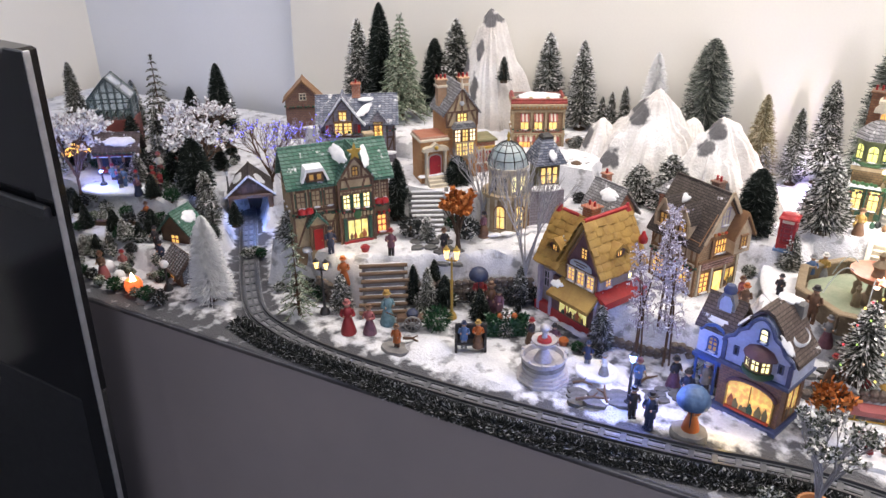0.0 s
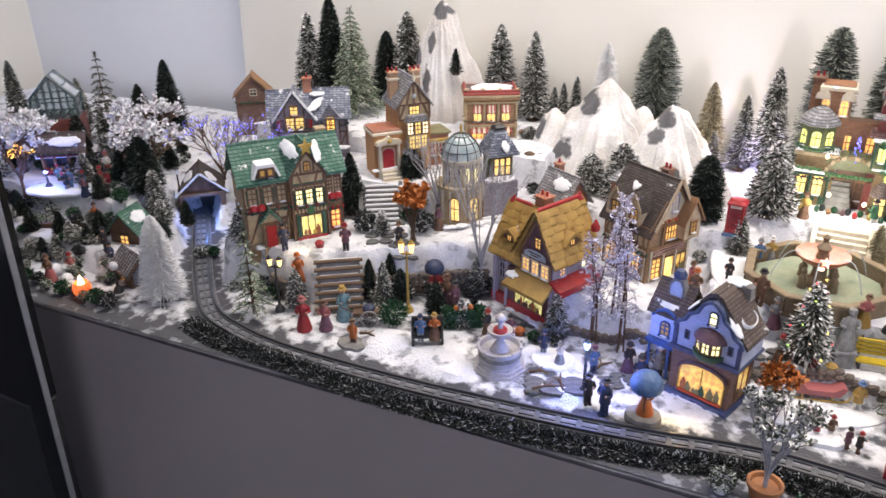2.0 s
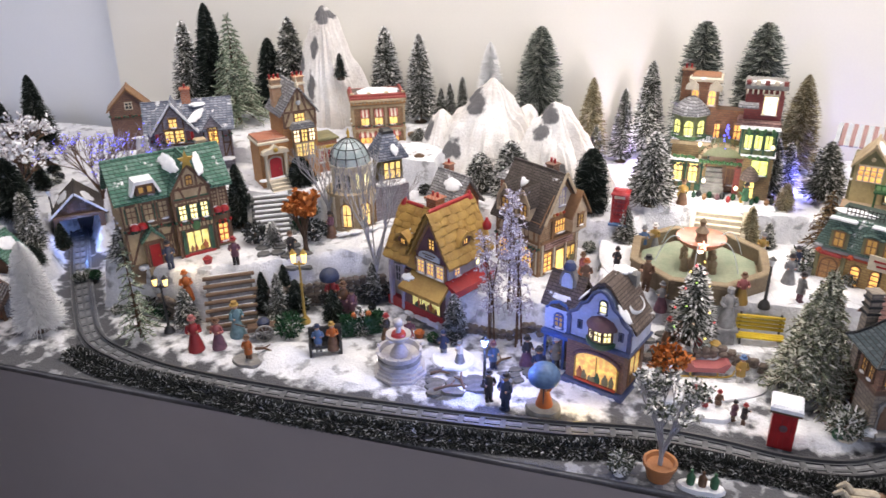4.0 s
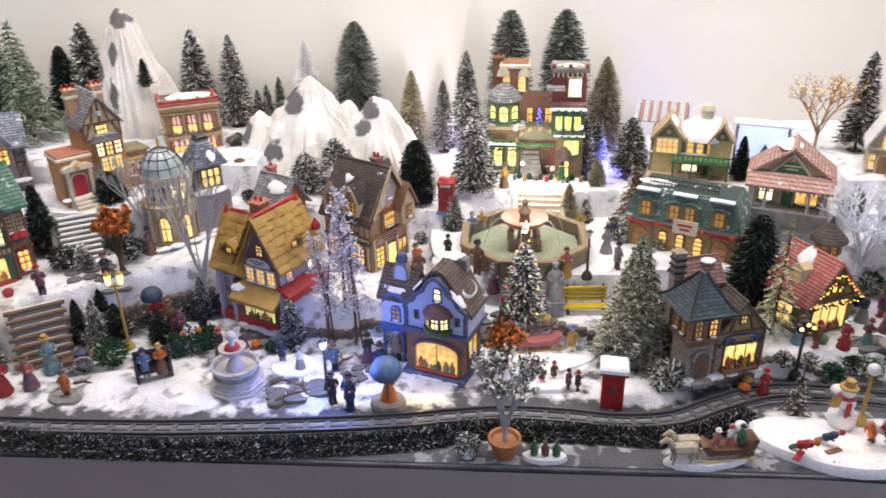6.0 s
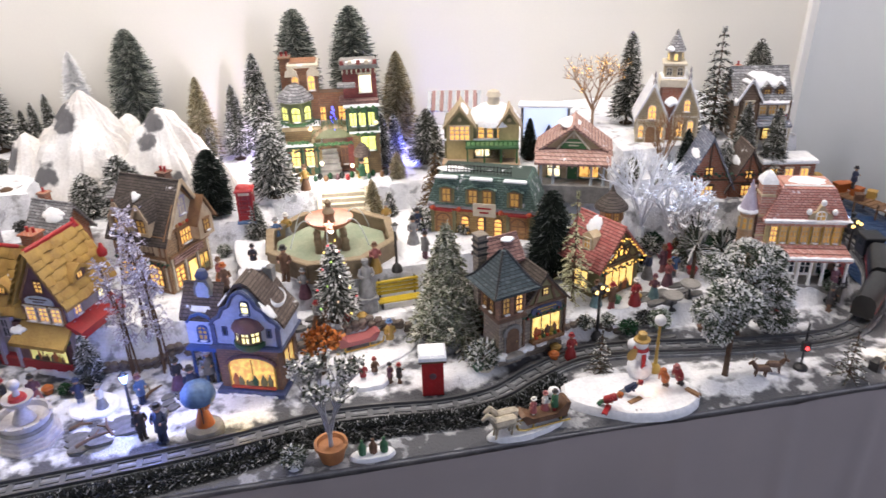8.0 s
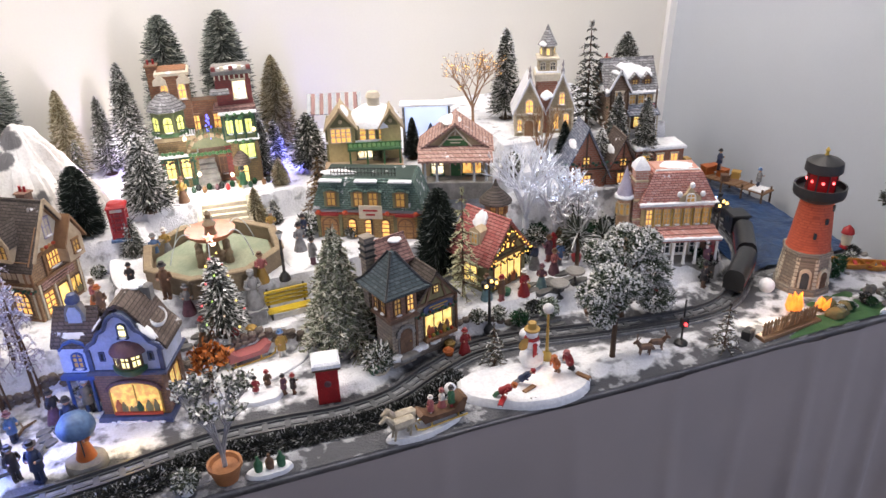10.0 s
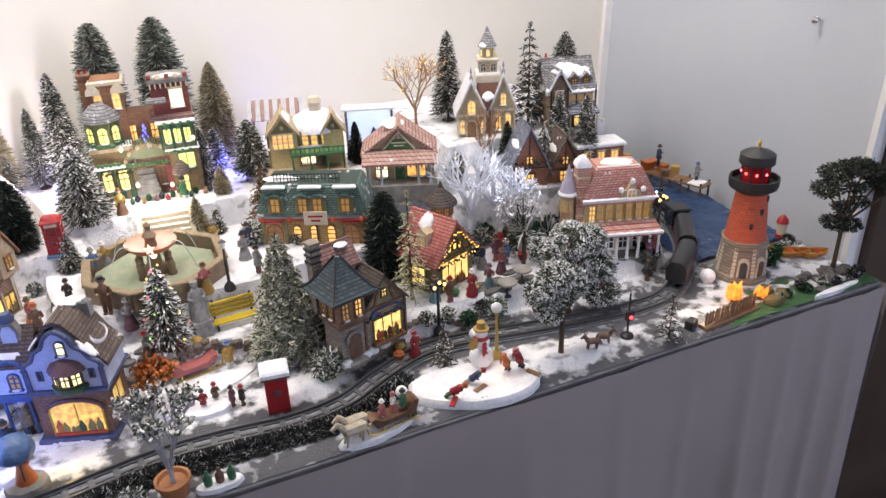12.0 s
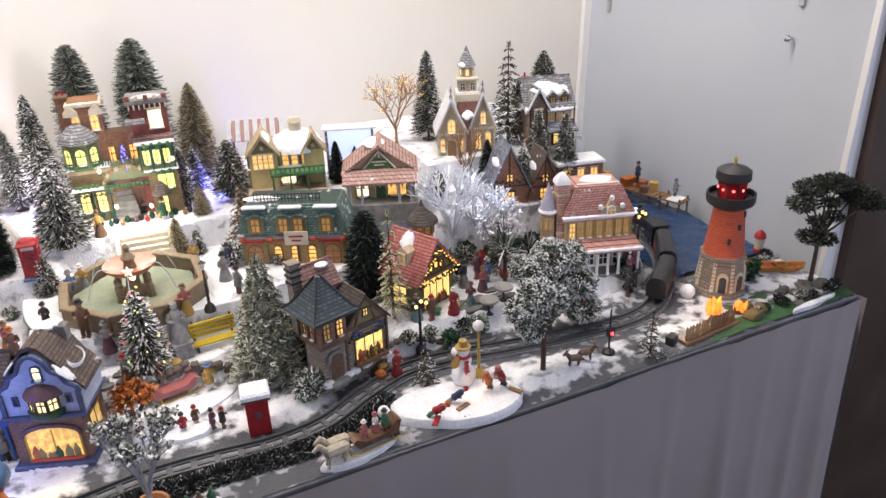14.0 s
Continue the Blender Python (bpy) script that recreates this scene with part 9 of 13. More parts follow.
    arch = [(-0.05, 0.052), (0.05, 0.052), (0.05, 0.060)] + [(0.05 * math.cos(math.pi * i / 10), 0.060 + 0.020 * math.sin(math.pi * i / 10)) for i in range(1, 10)] + [(-0.05, 0.060)]
    h.part("bridge", MB().poly(arch, 0.030, pose(0.004, -0.006, 0.02)), TOWER_OLIVE, "olive arched bridge")
    for k in range(9):
        h.part("baluster", MB().box(-0.036 + 0.010 * k, -0.006, 0.094 + 0.006 * math.sin(math.pi * k / 8), 0.002, 0.002, 0.014), DARKGREEN)
    # flat dark sheet before the link wall, coloured as the shade beneath the bridge
    h.part("archway", MB().poly([(0.036 * math.cos(math.pi * i / 10), 0.044 + 0.026 * math.sin(math.pi * i / 10)) for i in range(11)] + [(-0.036, 0.0), (0.036, 0.0)], 0.004, pose(0.004, 0.022, 0)), UMBER, "dark sheet as the shaded archway under the bridge")
    for i in range(12):
        a = math.pi * (i + 0.5) / 12
        h.part("arch_stone", MB().box(0, 0, 0, 0.009, 0.006, 0.007, bev=0.001, m=pose(0.004 + 0.044 * math.cos(a), -0.008, 0.066 + 0.026 * math.sin(a), 0, 90 - math.degrees(a), 0)), CREAM_INFILL if i % 2 else TOWER_BROWN)
    for k in range(9):
        u = -0.10 + 0.025 * k + 0.006 * hash01(k, 7)
        h.part("trinket", MB().lathe([(0.004, 0.0), (0.0055, 0.006), (0.003, 0.010), (0.001, 0.012)], 7, pose(u, -0.040 - 0.006 * (k % 2), 0.002)), (RED, GOLD, DARKGREEN, WOODMID, PLUM)[k % 5])
        h.part("potted_bush", MB().ball((u + 0.010, -0.034, 0.008), 0.0062, 1.1, 6), HEDGE_GREEN if k % 2 else HEDGE)
    for u in (-0.018, 0.026):
        h.win("f", u, 0.012, 0.018, 0.032, AMBER, bars=(1, 1), frame=WOODMID, at=pose(0, 0.0235, 0))
        h.win("f", u, 0.098, 0.014, 0.026, AMBER, bars=(1, 1), frame=WOODMID, at=pose(0, 0.0295, 0))
    for k in range(7):
        h.part("step", MB().box(-0.004 - 0.002 * k, -0.034 + 0.009 * k, -0.01, 0.046, 0.010, 0.012 + 0.007 * k, bev=0.0006), GREYSTONE)
    for k in range(16):
        q = k / 16
        h.part("blue_light", MB().ball(((0.012 * (1 - q)) * math.cos(2.4 * k) + 0.006, 0.004 - 0.010 * (1 - q) * abs(math.sin(2.4 * k)), 0.082 + 0.05 * q), 0.0020, n=6), BLUE_LED, "tiny blue light")
    for u, z in ((L - 0.03, 0.006), (-0.028, 0.02), (R - 0.03, 0.012), (R + 0.03, 0.09), (L + 0.02, 0.085)):
        h.part("lamp", MB().ball((u, -0.030 if z < 0.05 else -0.022, z + 0.012), 0.0045, n=8), WHITE_LIT, "round lit lamp")
    for u0, z0, w0 in ((L - 0.03, 0.072, 0.05), (R - 0.03, 0.132, 0.07), (R - 0.02, 0.082, 0.06), (-0.04, 0.066, 0.09)):
        for k in range(int(w0 / 0.008)):
            h.part("garland_tuft", MB().ball((u0 + 0.008 * k, -0.020 - 0.004 * (k % 2), z0), 0.0048, 0.7, 6), GREEN_PAINT)
    h.lump(L + 0.014, 0.045, 0.206, 0.03, 0.024, 0.006, 4)
    h.lump(R, 0.02, 0.206, 0.030, 0.016, 0.004, 5)
    for k in range(5):
        h.part("parapet_block", MB().box(R - 0.036 + 0.018 * k, -0.002, 0.206, 0.009, 0.008, 0.007, bev=0.001), IVORY if k % 2 else TOWER_RED)
    for u in (L - 0.012, L + 0.036):
        h.part("scroll_gable", MB().poly([(-0.014, 0), (0.014, 0), (0.013, 0.008), (0.006, 0.014), (0, 0.018), (-0.006, 0.014), (-0.013, 0.008)], 0.006, pose(u, 0.012, 0.186)), IVORY, "cream curved gable")
    # wall panels, shop fronts and railings on the lower storeys
    for u in (L - 0.030, L - 0.012, L + 0.006, L + 0.024):
        h.part("panel", MB().box(u, -0.0015, 0.003, 0.010, 0.003, 0.012, bev=0.0006), DARKGREEN)
    for k in range(14):
        h.part("baluster", MB().box(L - 0.040 + 0.0062 * k, -0.010, 0.101, 0.0016, 0.0016, 0.010), DARKGREEN)
    h.part("handrail", MB().box(L, -0.010, 0.110, 0.088, 0.002, 0.002), DARKGREEN)
    for u in (R - 0.020, R + 0.004, R + 0.028):
        h.part("wreath", MB().lathe([(0.003, 0), (0.006, 0.0012), (0.003, 0.0024)], 10, pose(u, -0.0205, 0.126, 90)), GREEN_PAINT)
    h.part("forecourt", MB().box(0.0, -0.03, -0.03, 0.25, 0.05, 0.032, bev=0.004), SNOW_PAINT)


TOWER_BROWN = brickwork("tower_brown_brick", (0.2, 0.13, 0.06), (0.27, 0.18, 0.08), (0.12, 0.09, 0.05))
TOWER_OLIVE = mat("tower_olive_paint", (0.16, 0.18, 0.08), 0.5, (0.1, 0.12, 0.05), 60, 0.2)
TOWER_RUST = brickwork("tower_rust_brick", (0.24, 0.1, 0.05), (0.3, 0.15, 0.075), (0.15, 0.09, 0.06))
TOWER_RED = brickwork("tower_deep_red", (0.2, 0.035, 0.035), (0.26, 0.06, 0.05), (0.14, 0.05, 0.05))


def back_cottages():
    h = House("snowy_grey_cottage", -0.375, 1.43, 0.842, -30, "small orange-walled cottage with grey snow-topped roof")
    h.gable_body(0.072, 0.06, 0.055, 0.042, BRICK_RED)
    h.gable_roof(0.072, 0.06, 0.055, 0.042, GREY_ROOF, over=0.008, ice=True)
    h.win("f", -0.015, 0.022, 0.014, 0.022, AMBER, bars=(1, 1))
    h.win("f", 0.018, 0.022, 0.014, 0.022, AMBER, bars=(1, 1))
    h.chimney(-0.025, 0.04, 0.07, 0.014, 0.04, BRICK_RED, 1)
    h.lump(0.01, 0.016, 0.084, 0.022, 0.012, 0.005, 4, pose(0, 0, 0, 50))
    h = House("brick_belfry", -0.255, 1.475, 0.862, -20, "narrow orange brick house with grey hipped roof and snowy ledge")
    h.body(0.044, 0.044, 0.070, BRICK_RED)
    h.hip_roof(0.044, 0.044, 0.070, 0.034, GREY_ROOF, over=0.007)
    h.win("f", 0, 0.030, 0.016, 0.024, AMBER, bars=(1, 1))
    h.lump(0, 0.004, 0.082, 0.014, 0.007, 0.004, 2, pose(0, 0, 0, 45))


green_pub()
yellow_shop()
brick_house()
blue_shop()
stone_shop()
red_shop()
station()
yellow_green_villa()
porch_hall()
pink_hotel()
chapel()
corner_house()
chalets()
grey_inn()
manor()
emporium()
conservatory()
double_tower()
back_cottages()


# ---- snow, greenery and berries round the feet and storeys of each house ----
def dress():
    leaf = MB().ball((0, 0, 0), 1.0, 1.0, 6).mesh("garland_tuft", [DARKGREEN])
    berry = MB().ball((0, 0, 0), 0.0017, 1.0, 6).mesh("berry", [RED])
    for k, h in enumerate(list(House.ALL)):
        walls = [c for c in h.ob.children if c.name.split(".")[0] in ("wall", "gable", "front_wall", "wing", "lower_wall")]
        if not walls:
            continue
        for c in walls[:2]:
            co = [v.co for v in c.data.vertices]
            mb = c.matrix_basis
            co = [mb @ v for v in co]
            x0, x1, y0 = min(v.x for v in co), max(v.x for v in co), min(v.y for v in co)
            zt = max(v.z for v in co)
            rng = random.Random(900 + 7 * k)
            n = max(3, int((x1 - x0) / 0.022))
            for i in range(n):
                u = x0 + (x1 - x0) * (i + rng.uniform(0.1, 0.9)) / n
                h.lump(u, y0 - 0.004, -0.001, rng.uniform(0.008, 0.016), rng.uniform(0.005, 0.010), rng.uniform(0.003, 0.007), rng.random() * 9)
            if x1 - x0 > 0.06 and zt > 0.09:
                zz = 0.052 if zt < 0.14 else 0.058
                m = int((x1 - x0) / 0.006)
                for i in range(m + 1):
                    u = x0 + (x1 - x0) * i / m
                    sag = 0.004 * math.sin(math.pi * ((i * 6 / m) % 1.0))
                    sc = 0.0032 * rng.uniform(0.8, 1.25)
                    t = h.part("garland_tuft", leaf, None, m=Matrix.LocRotScale(Vector((u, y0 - 0.0025, zz - sag)), None, Vector((sc, sc * 0.8, sc * 0.8))))
                    if i % 3 == 1:
                        h.part("berry", berry, None, m=pose(u, y0 - 0.0052, zz - sag + 0.001))


dress()


# ---- lamps, fountains, figures and the other small things ----
SKIN = mat("figure_skin", (0.5, 0.3, 0.2), 0.5, (0.42, 0.24, 0.16), 200, 0.0)
COATS = {
    "red": mat("coat_red", (0.270, 0.019, 0.022), 0.5, (0.26, 0.02, 0.025), 120, 0.1),
    "orange": mat("coat_orange", (0.375, 0.105, 0.022), 0.5, (0.4, 0.1, 0.02), 120, 0.1),
    "navy": mat("coat_navy", (0.015, 0.022, 0.053), 0.5, (0.03, 0.045, 0.1), 120, 0.1),
    "blue": mat("coat_blue", (0.045, 0.098, 0.225), 0.5, (0.1, 0.18, 0.34), 120, 0.1),
    "teal": mat("coat_teal", (0.075, 0.150, 0.180), 0.5, (0.16, 0.27, 0.3), 120, 0.1),
    "plum": mat("coat_plum", (0.098, 0.038, 0.060), 0.5, (0.18, 0.08, 0.11), 120, 0.1),
    "brown": mat("coat_brown", (0.090, 0.045, 0.026), 0.5, (0.17, 0.09, 0.05), 120, 0.1),
    "rose": mat("coat_rose", (0.300, 0.098, 0.090), 0.5, (0.32, 0.09, 0.1), 120, 0.1),
    "grey": mat("coat_grey", (0.150, 0.150, 0.158), 0.6, (0.28, 0.28, 0.29), 120, 0.15),
    "black": mat("coat_black", (0.015, 0.013, 0.015), 0.5, (0.035, 0.03, 0.035), 120, 0.1),
    "white": mat("coat_white", (0.7, 0.68, 0.64), 0.5, (0.58, 0.56, 0.54), 120, 0.1),
    "green": mat("coat_green", (0.022, 0.090, 0.045), 0.5, (0.05, 0.16, 0.08), 120, 0.1),
    "gold": mat("coat_gold", (0.338, 0.225, 0.060), 0.5, (0.38, 0.22, 0.05), 120, 0.1),
}


def figure_mesh(mb, h, skirt, pose_arms=0.5, seed=0, hat=True, m=None):
    """A painted resin figure: slots 0 coat, 1 skin, 2 hat, 3 legs."""
    m = m or Matrix.Identity(4)
    rng = random.Random(seed)
    s = h / 0.062
    if skirt:
        mb.slot = 3
        mb.lathe([(0.0125 * s, 0), (0.0130 * s, 0.004 * s), (0.0095 * s, 0.018 * s), (0.0055 * s, 0.031 * s)], 12, m)
    else:
        mb.slot = 3
        for k in (-1, 1):
            mb.rod(m @ Vector((0.0035 * k * s, 0, 0.003 * s)), m @ Vector((0.003 * k * s, 0, 0.027 * s)), 0.0032 * s, 0.0036 * s, 7)
            mb.box(0.0035 * k * s, -0.0015 * s, 0, 0.0055 * s, 0.009 * s, 0.004 * s, m=m, bev=0.001 * s)
    mb.slot = 0
    z0 = 0.030 * s if skirt else 0.020 * s
    mb.lathe([(0.0085 * s if not skirt else 0.006 * s, z0), (0.0072 * s, 0.032 * s), (0.0078 * s, 0.042 * s), (0.0052 * s, 0.047 * s), (0.0022 * s, 0.049 * s)], 10, m)
    for k in (-1, 1):
        a = pose_arms * rng.uniform(0.3, 1.2)
        sh, el = Vector((0.0075 * k * s, 0, 0.044 * s)), Vector((0.0105 * k * s, -0.002 * s, 0.035 * s))
        hd = el + Vector((-0.004 * k * s, -0.009 * s * a, 0.007 * s * (a - 0.6)))
        mb.slot = 0
        mb.rod(m @ sh, m @ el, 0.0027 * s, 0.0024 * s, 6)
        mb.rod(m @ el, m @ hd, 0.0024 * s, 0.002 * s, 6)
        mb.slot = 1
        mb.ball(hd, 0.002 * s, n=6, m=m)
    mb.slot = 1
    mb.ball((0, -0.0005 * s, 0.0535 * s), 0.0048 * s, 1.15, 10, m)
    mb.slot = 2
    if hat:
        mb.lathe([(0.0072 * s, 0.0555 * s), (0.0070 * s, 0.0565 * s), (0.0048 * s, 0.0570 * s), (0.0044 * s, 0.0615 * s), (0.001 * s, 0.0625 * s)], 10, m)
    else:
        mb.lathe([(0.0052 * s, 0.0535 * s), (0.0050 * s, 0.0580 * s), (0.001 * s, 0.0600 * s)], 10, m @ pose(0, 0.0008 * s, 0))
    return mb


FIG_N = [0]


def figure(x, y, h, rz, coat, legs, hat, label, skirt=False, z=None, hatted=True):
    FIG_N[0] += 1
    mb = figure_mesh(MB(), h, skirt, 0.9, FIG_N[0], hatted)
    return solid("figurine", mb, [COATS[coat], SKIN, COATS[hat], COATS[legs]], pose(x, y, (drift(x, y) if z is None else z) - 0.001, 0, 0, rz), label, "figurine", "painted figurines of the village")


figure(-0.679, 1.034, 0.066, 30, "red", "red", "rose", "painted figurine in a long red dress and bonnet", True)
figure(-0.646, 1.050, 0.058, 10, "rose", "plum", "brown", "painted figurine in a rose jacket and plum skirt", True)
figure(-0.636, 1.092, 0.068, 60, "teal", "teal", "gold", "painted figurine in a pale teal gown", True)
figure(-0.578, 1.028, 0.050, 0, "orange", "brown", "brown", "small painted figurine child in an orange coat")
figure(-0.519, 1.220, 0.068, 20, "red", "white", "navy", "painted figurine with red and white skirt under an umbrella", True)
figure(-0.350, 1.150, 0.050, 20, "plum", "rose", "black", "small painted figurine in plum by the shop door", True)
figure(-0.749, 1.125, 0.058, 35, "orange", "orange", "orange", "painted figurine in a long orange cloak before the inn", True)
figure(-0.785, 1.140, 0.054, 35, "navy", "navy", "black", "painted figurine in a dark coat before the inn")
figure(-0.681, 1.182, 0.054, 30, "plum", "black", "red", "painted figurine in a plum coat on the upper path")
figure(-0.490, 1.206, 0.066, 20, "brown", "plum", "brown", "painted figurine of a pair in brown cloaks", True)
figure(-0.470, 1.196, 0.062, -20, "plum", "brown", "black", "painted figurine leaning to its partner in plum")
figure(-0.735, 1.366, 0.044, 40, "gold", "black", "gold", "painted figurine in gold beside the red door", True)
figure(-0.160, 1.020, 0.063, -20, "navy", "navy", "black", "painted figurine of a constable in a long navy coat")
figure(-0.187, 1.030, 0.054, 30, "black", "black", "black", "painted dark figurine leaning on the lamp post")
figure(-0.285, 1.128, 0.048, 10, "navy", "grey", "navy", "painted figurine skater in navy on the round plate")
figure(-0.253, 1.110, 0.044, -60, "white", "grey", "grey", "painted figurine skater in white on the round plate", True)
figure(-0.128, 1.105, 0.058, 15, "navy", "black", "black", "painted figurine in navy beside the blue shop")
figure(-0.152, 1.135, 0.056, 50, "black", "plum", "black", "painted figurine in black beside the blue shop", True)
figure(-0.108, 1.140, 0.060, 0, "grey", "black", "white", "painted grey figurine beside the blue shop")
figure(-0.200, 1.112, 0.050, 40, "blue", "navy", "plum", "painted figurine in a blue coat pulling a cart")
figure(-0.039, 1.343, 0.044, -20, "black", "black", "black", "painted dark figurine on the white path")
figure(0.013, 1.282, 0.064, -10, "brown", "brown", "black", "painted figurine in brown by the fountain wall")
figure(0.040, 1.270, 0.054, 0, "grey", "plum", "grey", "painted figurine in grey by the fountain wall", True)
figure(0.158, 1.276, 0.054, 10, "rose", "gold", "brown", "painted figurine carrying a golden basket", True)
figure(0.00, 1.425, 0.052, 10, "blue", "grey", "grey", "painted figurine in a blue coat behind the fountain")
figure(0.018, 1.44, 0.052, -10, "gold", "grey", "white", "painted figurine in gold behind the fountain", True)
figure(0.20, 1.45, 0.050, -10, "gold", "white", "grey", "painted figurine in cream by the steps", True)
figure(0.235, 1.36, 0.056, 10, "grey", "grey", "black", "painted figurine in grey on the white path", True)
figure(0.251, 1.41, 0.050, 30, "navy", "black", "black", "painted figurine in navy on the white path")
figure(0.163, 1.172, 0.052, 20, "gold", "white", "blue", "painted figurine with a blue scarf and basket")
figure(0.275, 1.235, 0.066, 0, "rose", "white", "navy", "painted figurine in white with a dark hood", True)
figure(0.292, 1.262, 0.06, 20, "orange", "rose", "navy", "painted figurine in orange beside the station", True)
figure(0.425, 1.075, 0.046, 10, "red", "red", "red", "painted figurine in a red cloak before the shop", True)
figure(0.560, 1.150, 0.050, 10, "red", "red", "white", "painted figurine in a red coat before the red-roofed shop", True)
figure(0.600, 1.165, 0.046, -30, "plum", "teal", "plum", "painted figurine in plum on the path", True)
figure(0.642, 1.20, 0.050, 20, "rose", "plum", "brown", "painted figurine in rose by the white tree", True)
figure(0.665, 1.225, 0.052, 0, "blue", "grey", "white", "painted figurine in blue by the white tree")
figure(0.905, 1.13, 0.052, 10, "plum", "black", "black", "painted figurine in plum by the hotel porch")
figure(0.93, 1.15, 0.048, -10, "rose", "red", "white", "painted figurine in rose by the hotel porch", True)
figure(0.885, 1.105, 0.05, 30, "black", "brown", "black", "painted figurine in black by the hotel porch")
figure(0.46, 1.40, 0.05, 0, "orange", "navy", "gold", "painted figurine in orange on the station terrace")
figure(-0.095, 1.33, 0.052, 60, "rose", "orange", "brown", "painted figurine in rose beside the brown house", True)
figure(-0.085, 1.30, 0.056, 0, "brown", "brown", "orange", "painted figurine in brown beside the brown house")
figure(-1.231, 0.983, 0.060, 10, "brown", "rose", "brown", "painted figurine in brown and rose by the lantern", True)
figure(-1.215, 1.02, 0.050, 30, "rose", "white", "red", "painted figurine in rose behind the lantern", True)
figure(-1.175, 1.075, 0.052, 0, "black", "black", "black", "painted dark figurine beside the hut")
figure(-1.148, 1.06, 0.05, 20, "navy", "brown", "black", "painted figurine in navy beside the hut")
figure(-1.40, 1.20, 0.056, 20, "blue", "blue", "navy", "painted skater figurine in blue on the ice")
figure(-1.345, 1.235, 0.054, -20, "red", "navy", "red", "painted skater figurine in red on the ice", True)
figure(-1.315, 1.20, 0.050, 40, "gold", "rose", "plum", "painted skater figurine in gold on the ice", True)
figure(-1.43, 1.255, 0.050, 0, "rose", "blue", "blue", "painted skater figurine in rose on the ice", True)
figure(-1.30, 1.165, 0.05, 0, "orange", "brown", "brown", "painted figurine in orange at the edge of the ice", True)
figure(-1.365, 1.315, 0.066, 20, "red", "red", "white", "painted figurine in a red robe with white hood", True)
figure(-1.395, 1.30, 0.06, 20, "white", "rose", "rose", "painted figurine in white beside the red robe", True)

BULB_WARM = glow("lamp_warm", (1.0, 0.7, 0.22), 2.2, (1.0, 0.6, 0.15))
BULB_BLUE = glow("lamp_blue", (0.3, 0.5, 1.0), 12.0, (0.2, 0.4, 1.0))
BULB_WHITE = mat("lamp_globe", (0.75, 0.76, 0.78), 0.35, None, 50, 0.0)
GOLD_POST = mat("gold_post", (0.45, 0.3, 0.06), 0.4, (0.35, 0.22, 0.05), 80, 0.1)


def street_lamp(x, y, h, label, heads=1, post=BLACK, lit=BULB_WARM, globe=False, z=None):
    ob = thing("street_lamp", pose(x, y, (drift(x, y) if z is None else z) - 0.001, 0, 0, 15), label, "lamp", "street lamps of the village")
    part("base", MB().lathe([(0.0095, 0), (0.0095, 0.004), (0.007, 0.010), (0.0035, 0.014)], 10), post, ob)
    part("post", MB().lathe([(0.0028, 0.010), (0.0022, h * 0.5), (0.003, h * 0.52), (0.0020, h * 0.55), (0.0018, h * 0.84)], 8), post, ob)
    xs = (0.0,) if heads == 1 else (-0.009, 0.009) if heads == 2 else (-0.010, 0.0, 0.010)
    if heads > 1:
        part("arm", MB().rod((xs[0], 0, h * 0.80), (xs[-1], 0, h * 0.80), 0.0018), post, ob)
    for k, u in enumerate(xs):
        z0 = h * 0.82 + (0.006 if heads == 3 and k == 1 else 0)
        if globe:
            l = part("globe", MB().ball((u, 0, z0 + 0.010), 0.0085, n=12), lit, ob)
            continue
        if heads == 3:
            l = part("lantern", MB().ball((u, 0, z0 + 0.006), 0.0058, 1.1, 8), post, ob)
            part("bulb", MB().ball((u, -0.0052, z0 + 0.006), 0.0030, n=7), lit, l, "amber bulb")
            continue
        l = part("lantern", MB().lathe([(0.0026, z0), (0.0055, z0 + h * 0.12)], 6, pose(u, 0, 0)), lit, ob)
        part("cap", MB().lathe([(0.0066, z0 + h * 0.12), (0.0030, z0 + h * 0.15), (0.0006, z0 + h * 0.18)], 6, pose(u, 0, 0)), post, l)
    return ob


street_lamp(-0.756, 1.070, 0.111, "black double-headed street lamp with lit lanterns", 2)
street_lamp(-0.545, 1.160, 0.143, "gold-posted street lamp with two lit lanterns", 2, GOLD_POST)
street_lamp(-0.197, 1.045, 0.096, "black street lamp with a bright blue-white light", 1, BLACK, BULB_BLUE)
street_lamp(0.193, 1.276, 0.089, "slim black street lamp by the fountain", 1, BLACK, BULB_WHITE)
street_lamp(-0.088, 1.500, 0.090, "slim black street lamp beside the telephone box", 1, BLACK, BULB_WHITE)
street_lamp(0.484, 1.117, 0.100, "black street lamp with four amber bulbs", 3)
street_lamp(0.937, 1.150, 0.115, "black street lamp with amber bulbs by the track", 3)
street_lamp(0.534, 1.016, 0.095, "gold-posted lamp with a white globe by the track", 1, GOLD_POST, BULB_WHITE, True)
street_lamp(-1.078, 1.005, 0.055, "small garden lamp with a white globe", 1, BLACK, BULB_WHITE, True)
street_lamp(-1.80, 1.40, 0.14, "tall lamp with a bright blue-white light", 1, BLACK, BULB_BLUE)
street_lamp(-1.19, 1.305, 0.10, "dark post lamp beside the tunnel shed", 1, BLACK, BULB_WHITE)


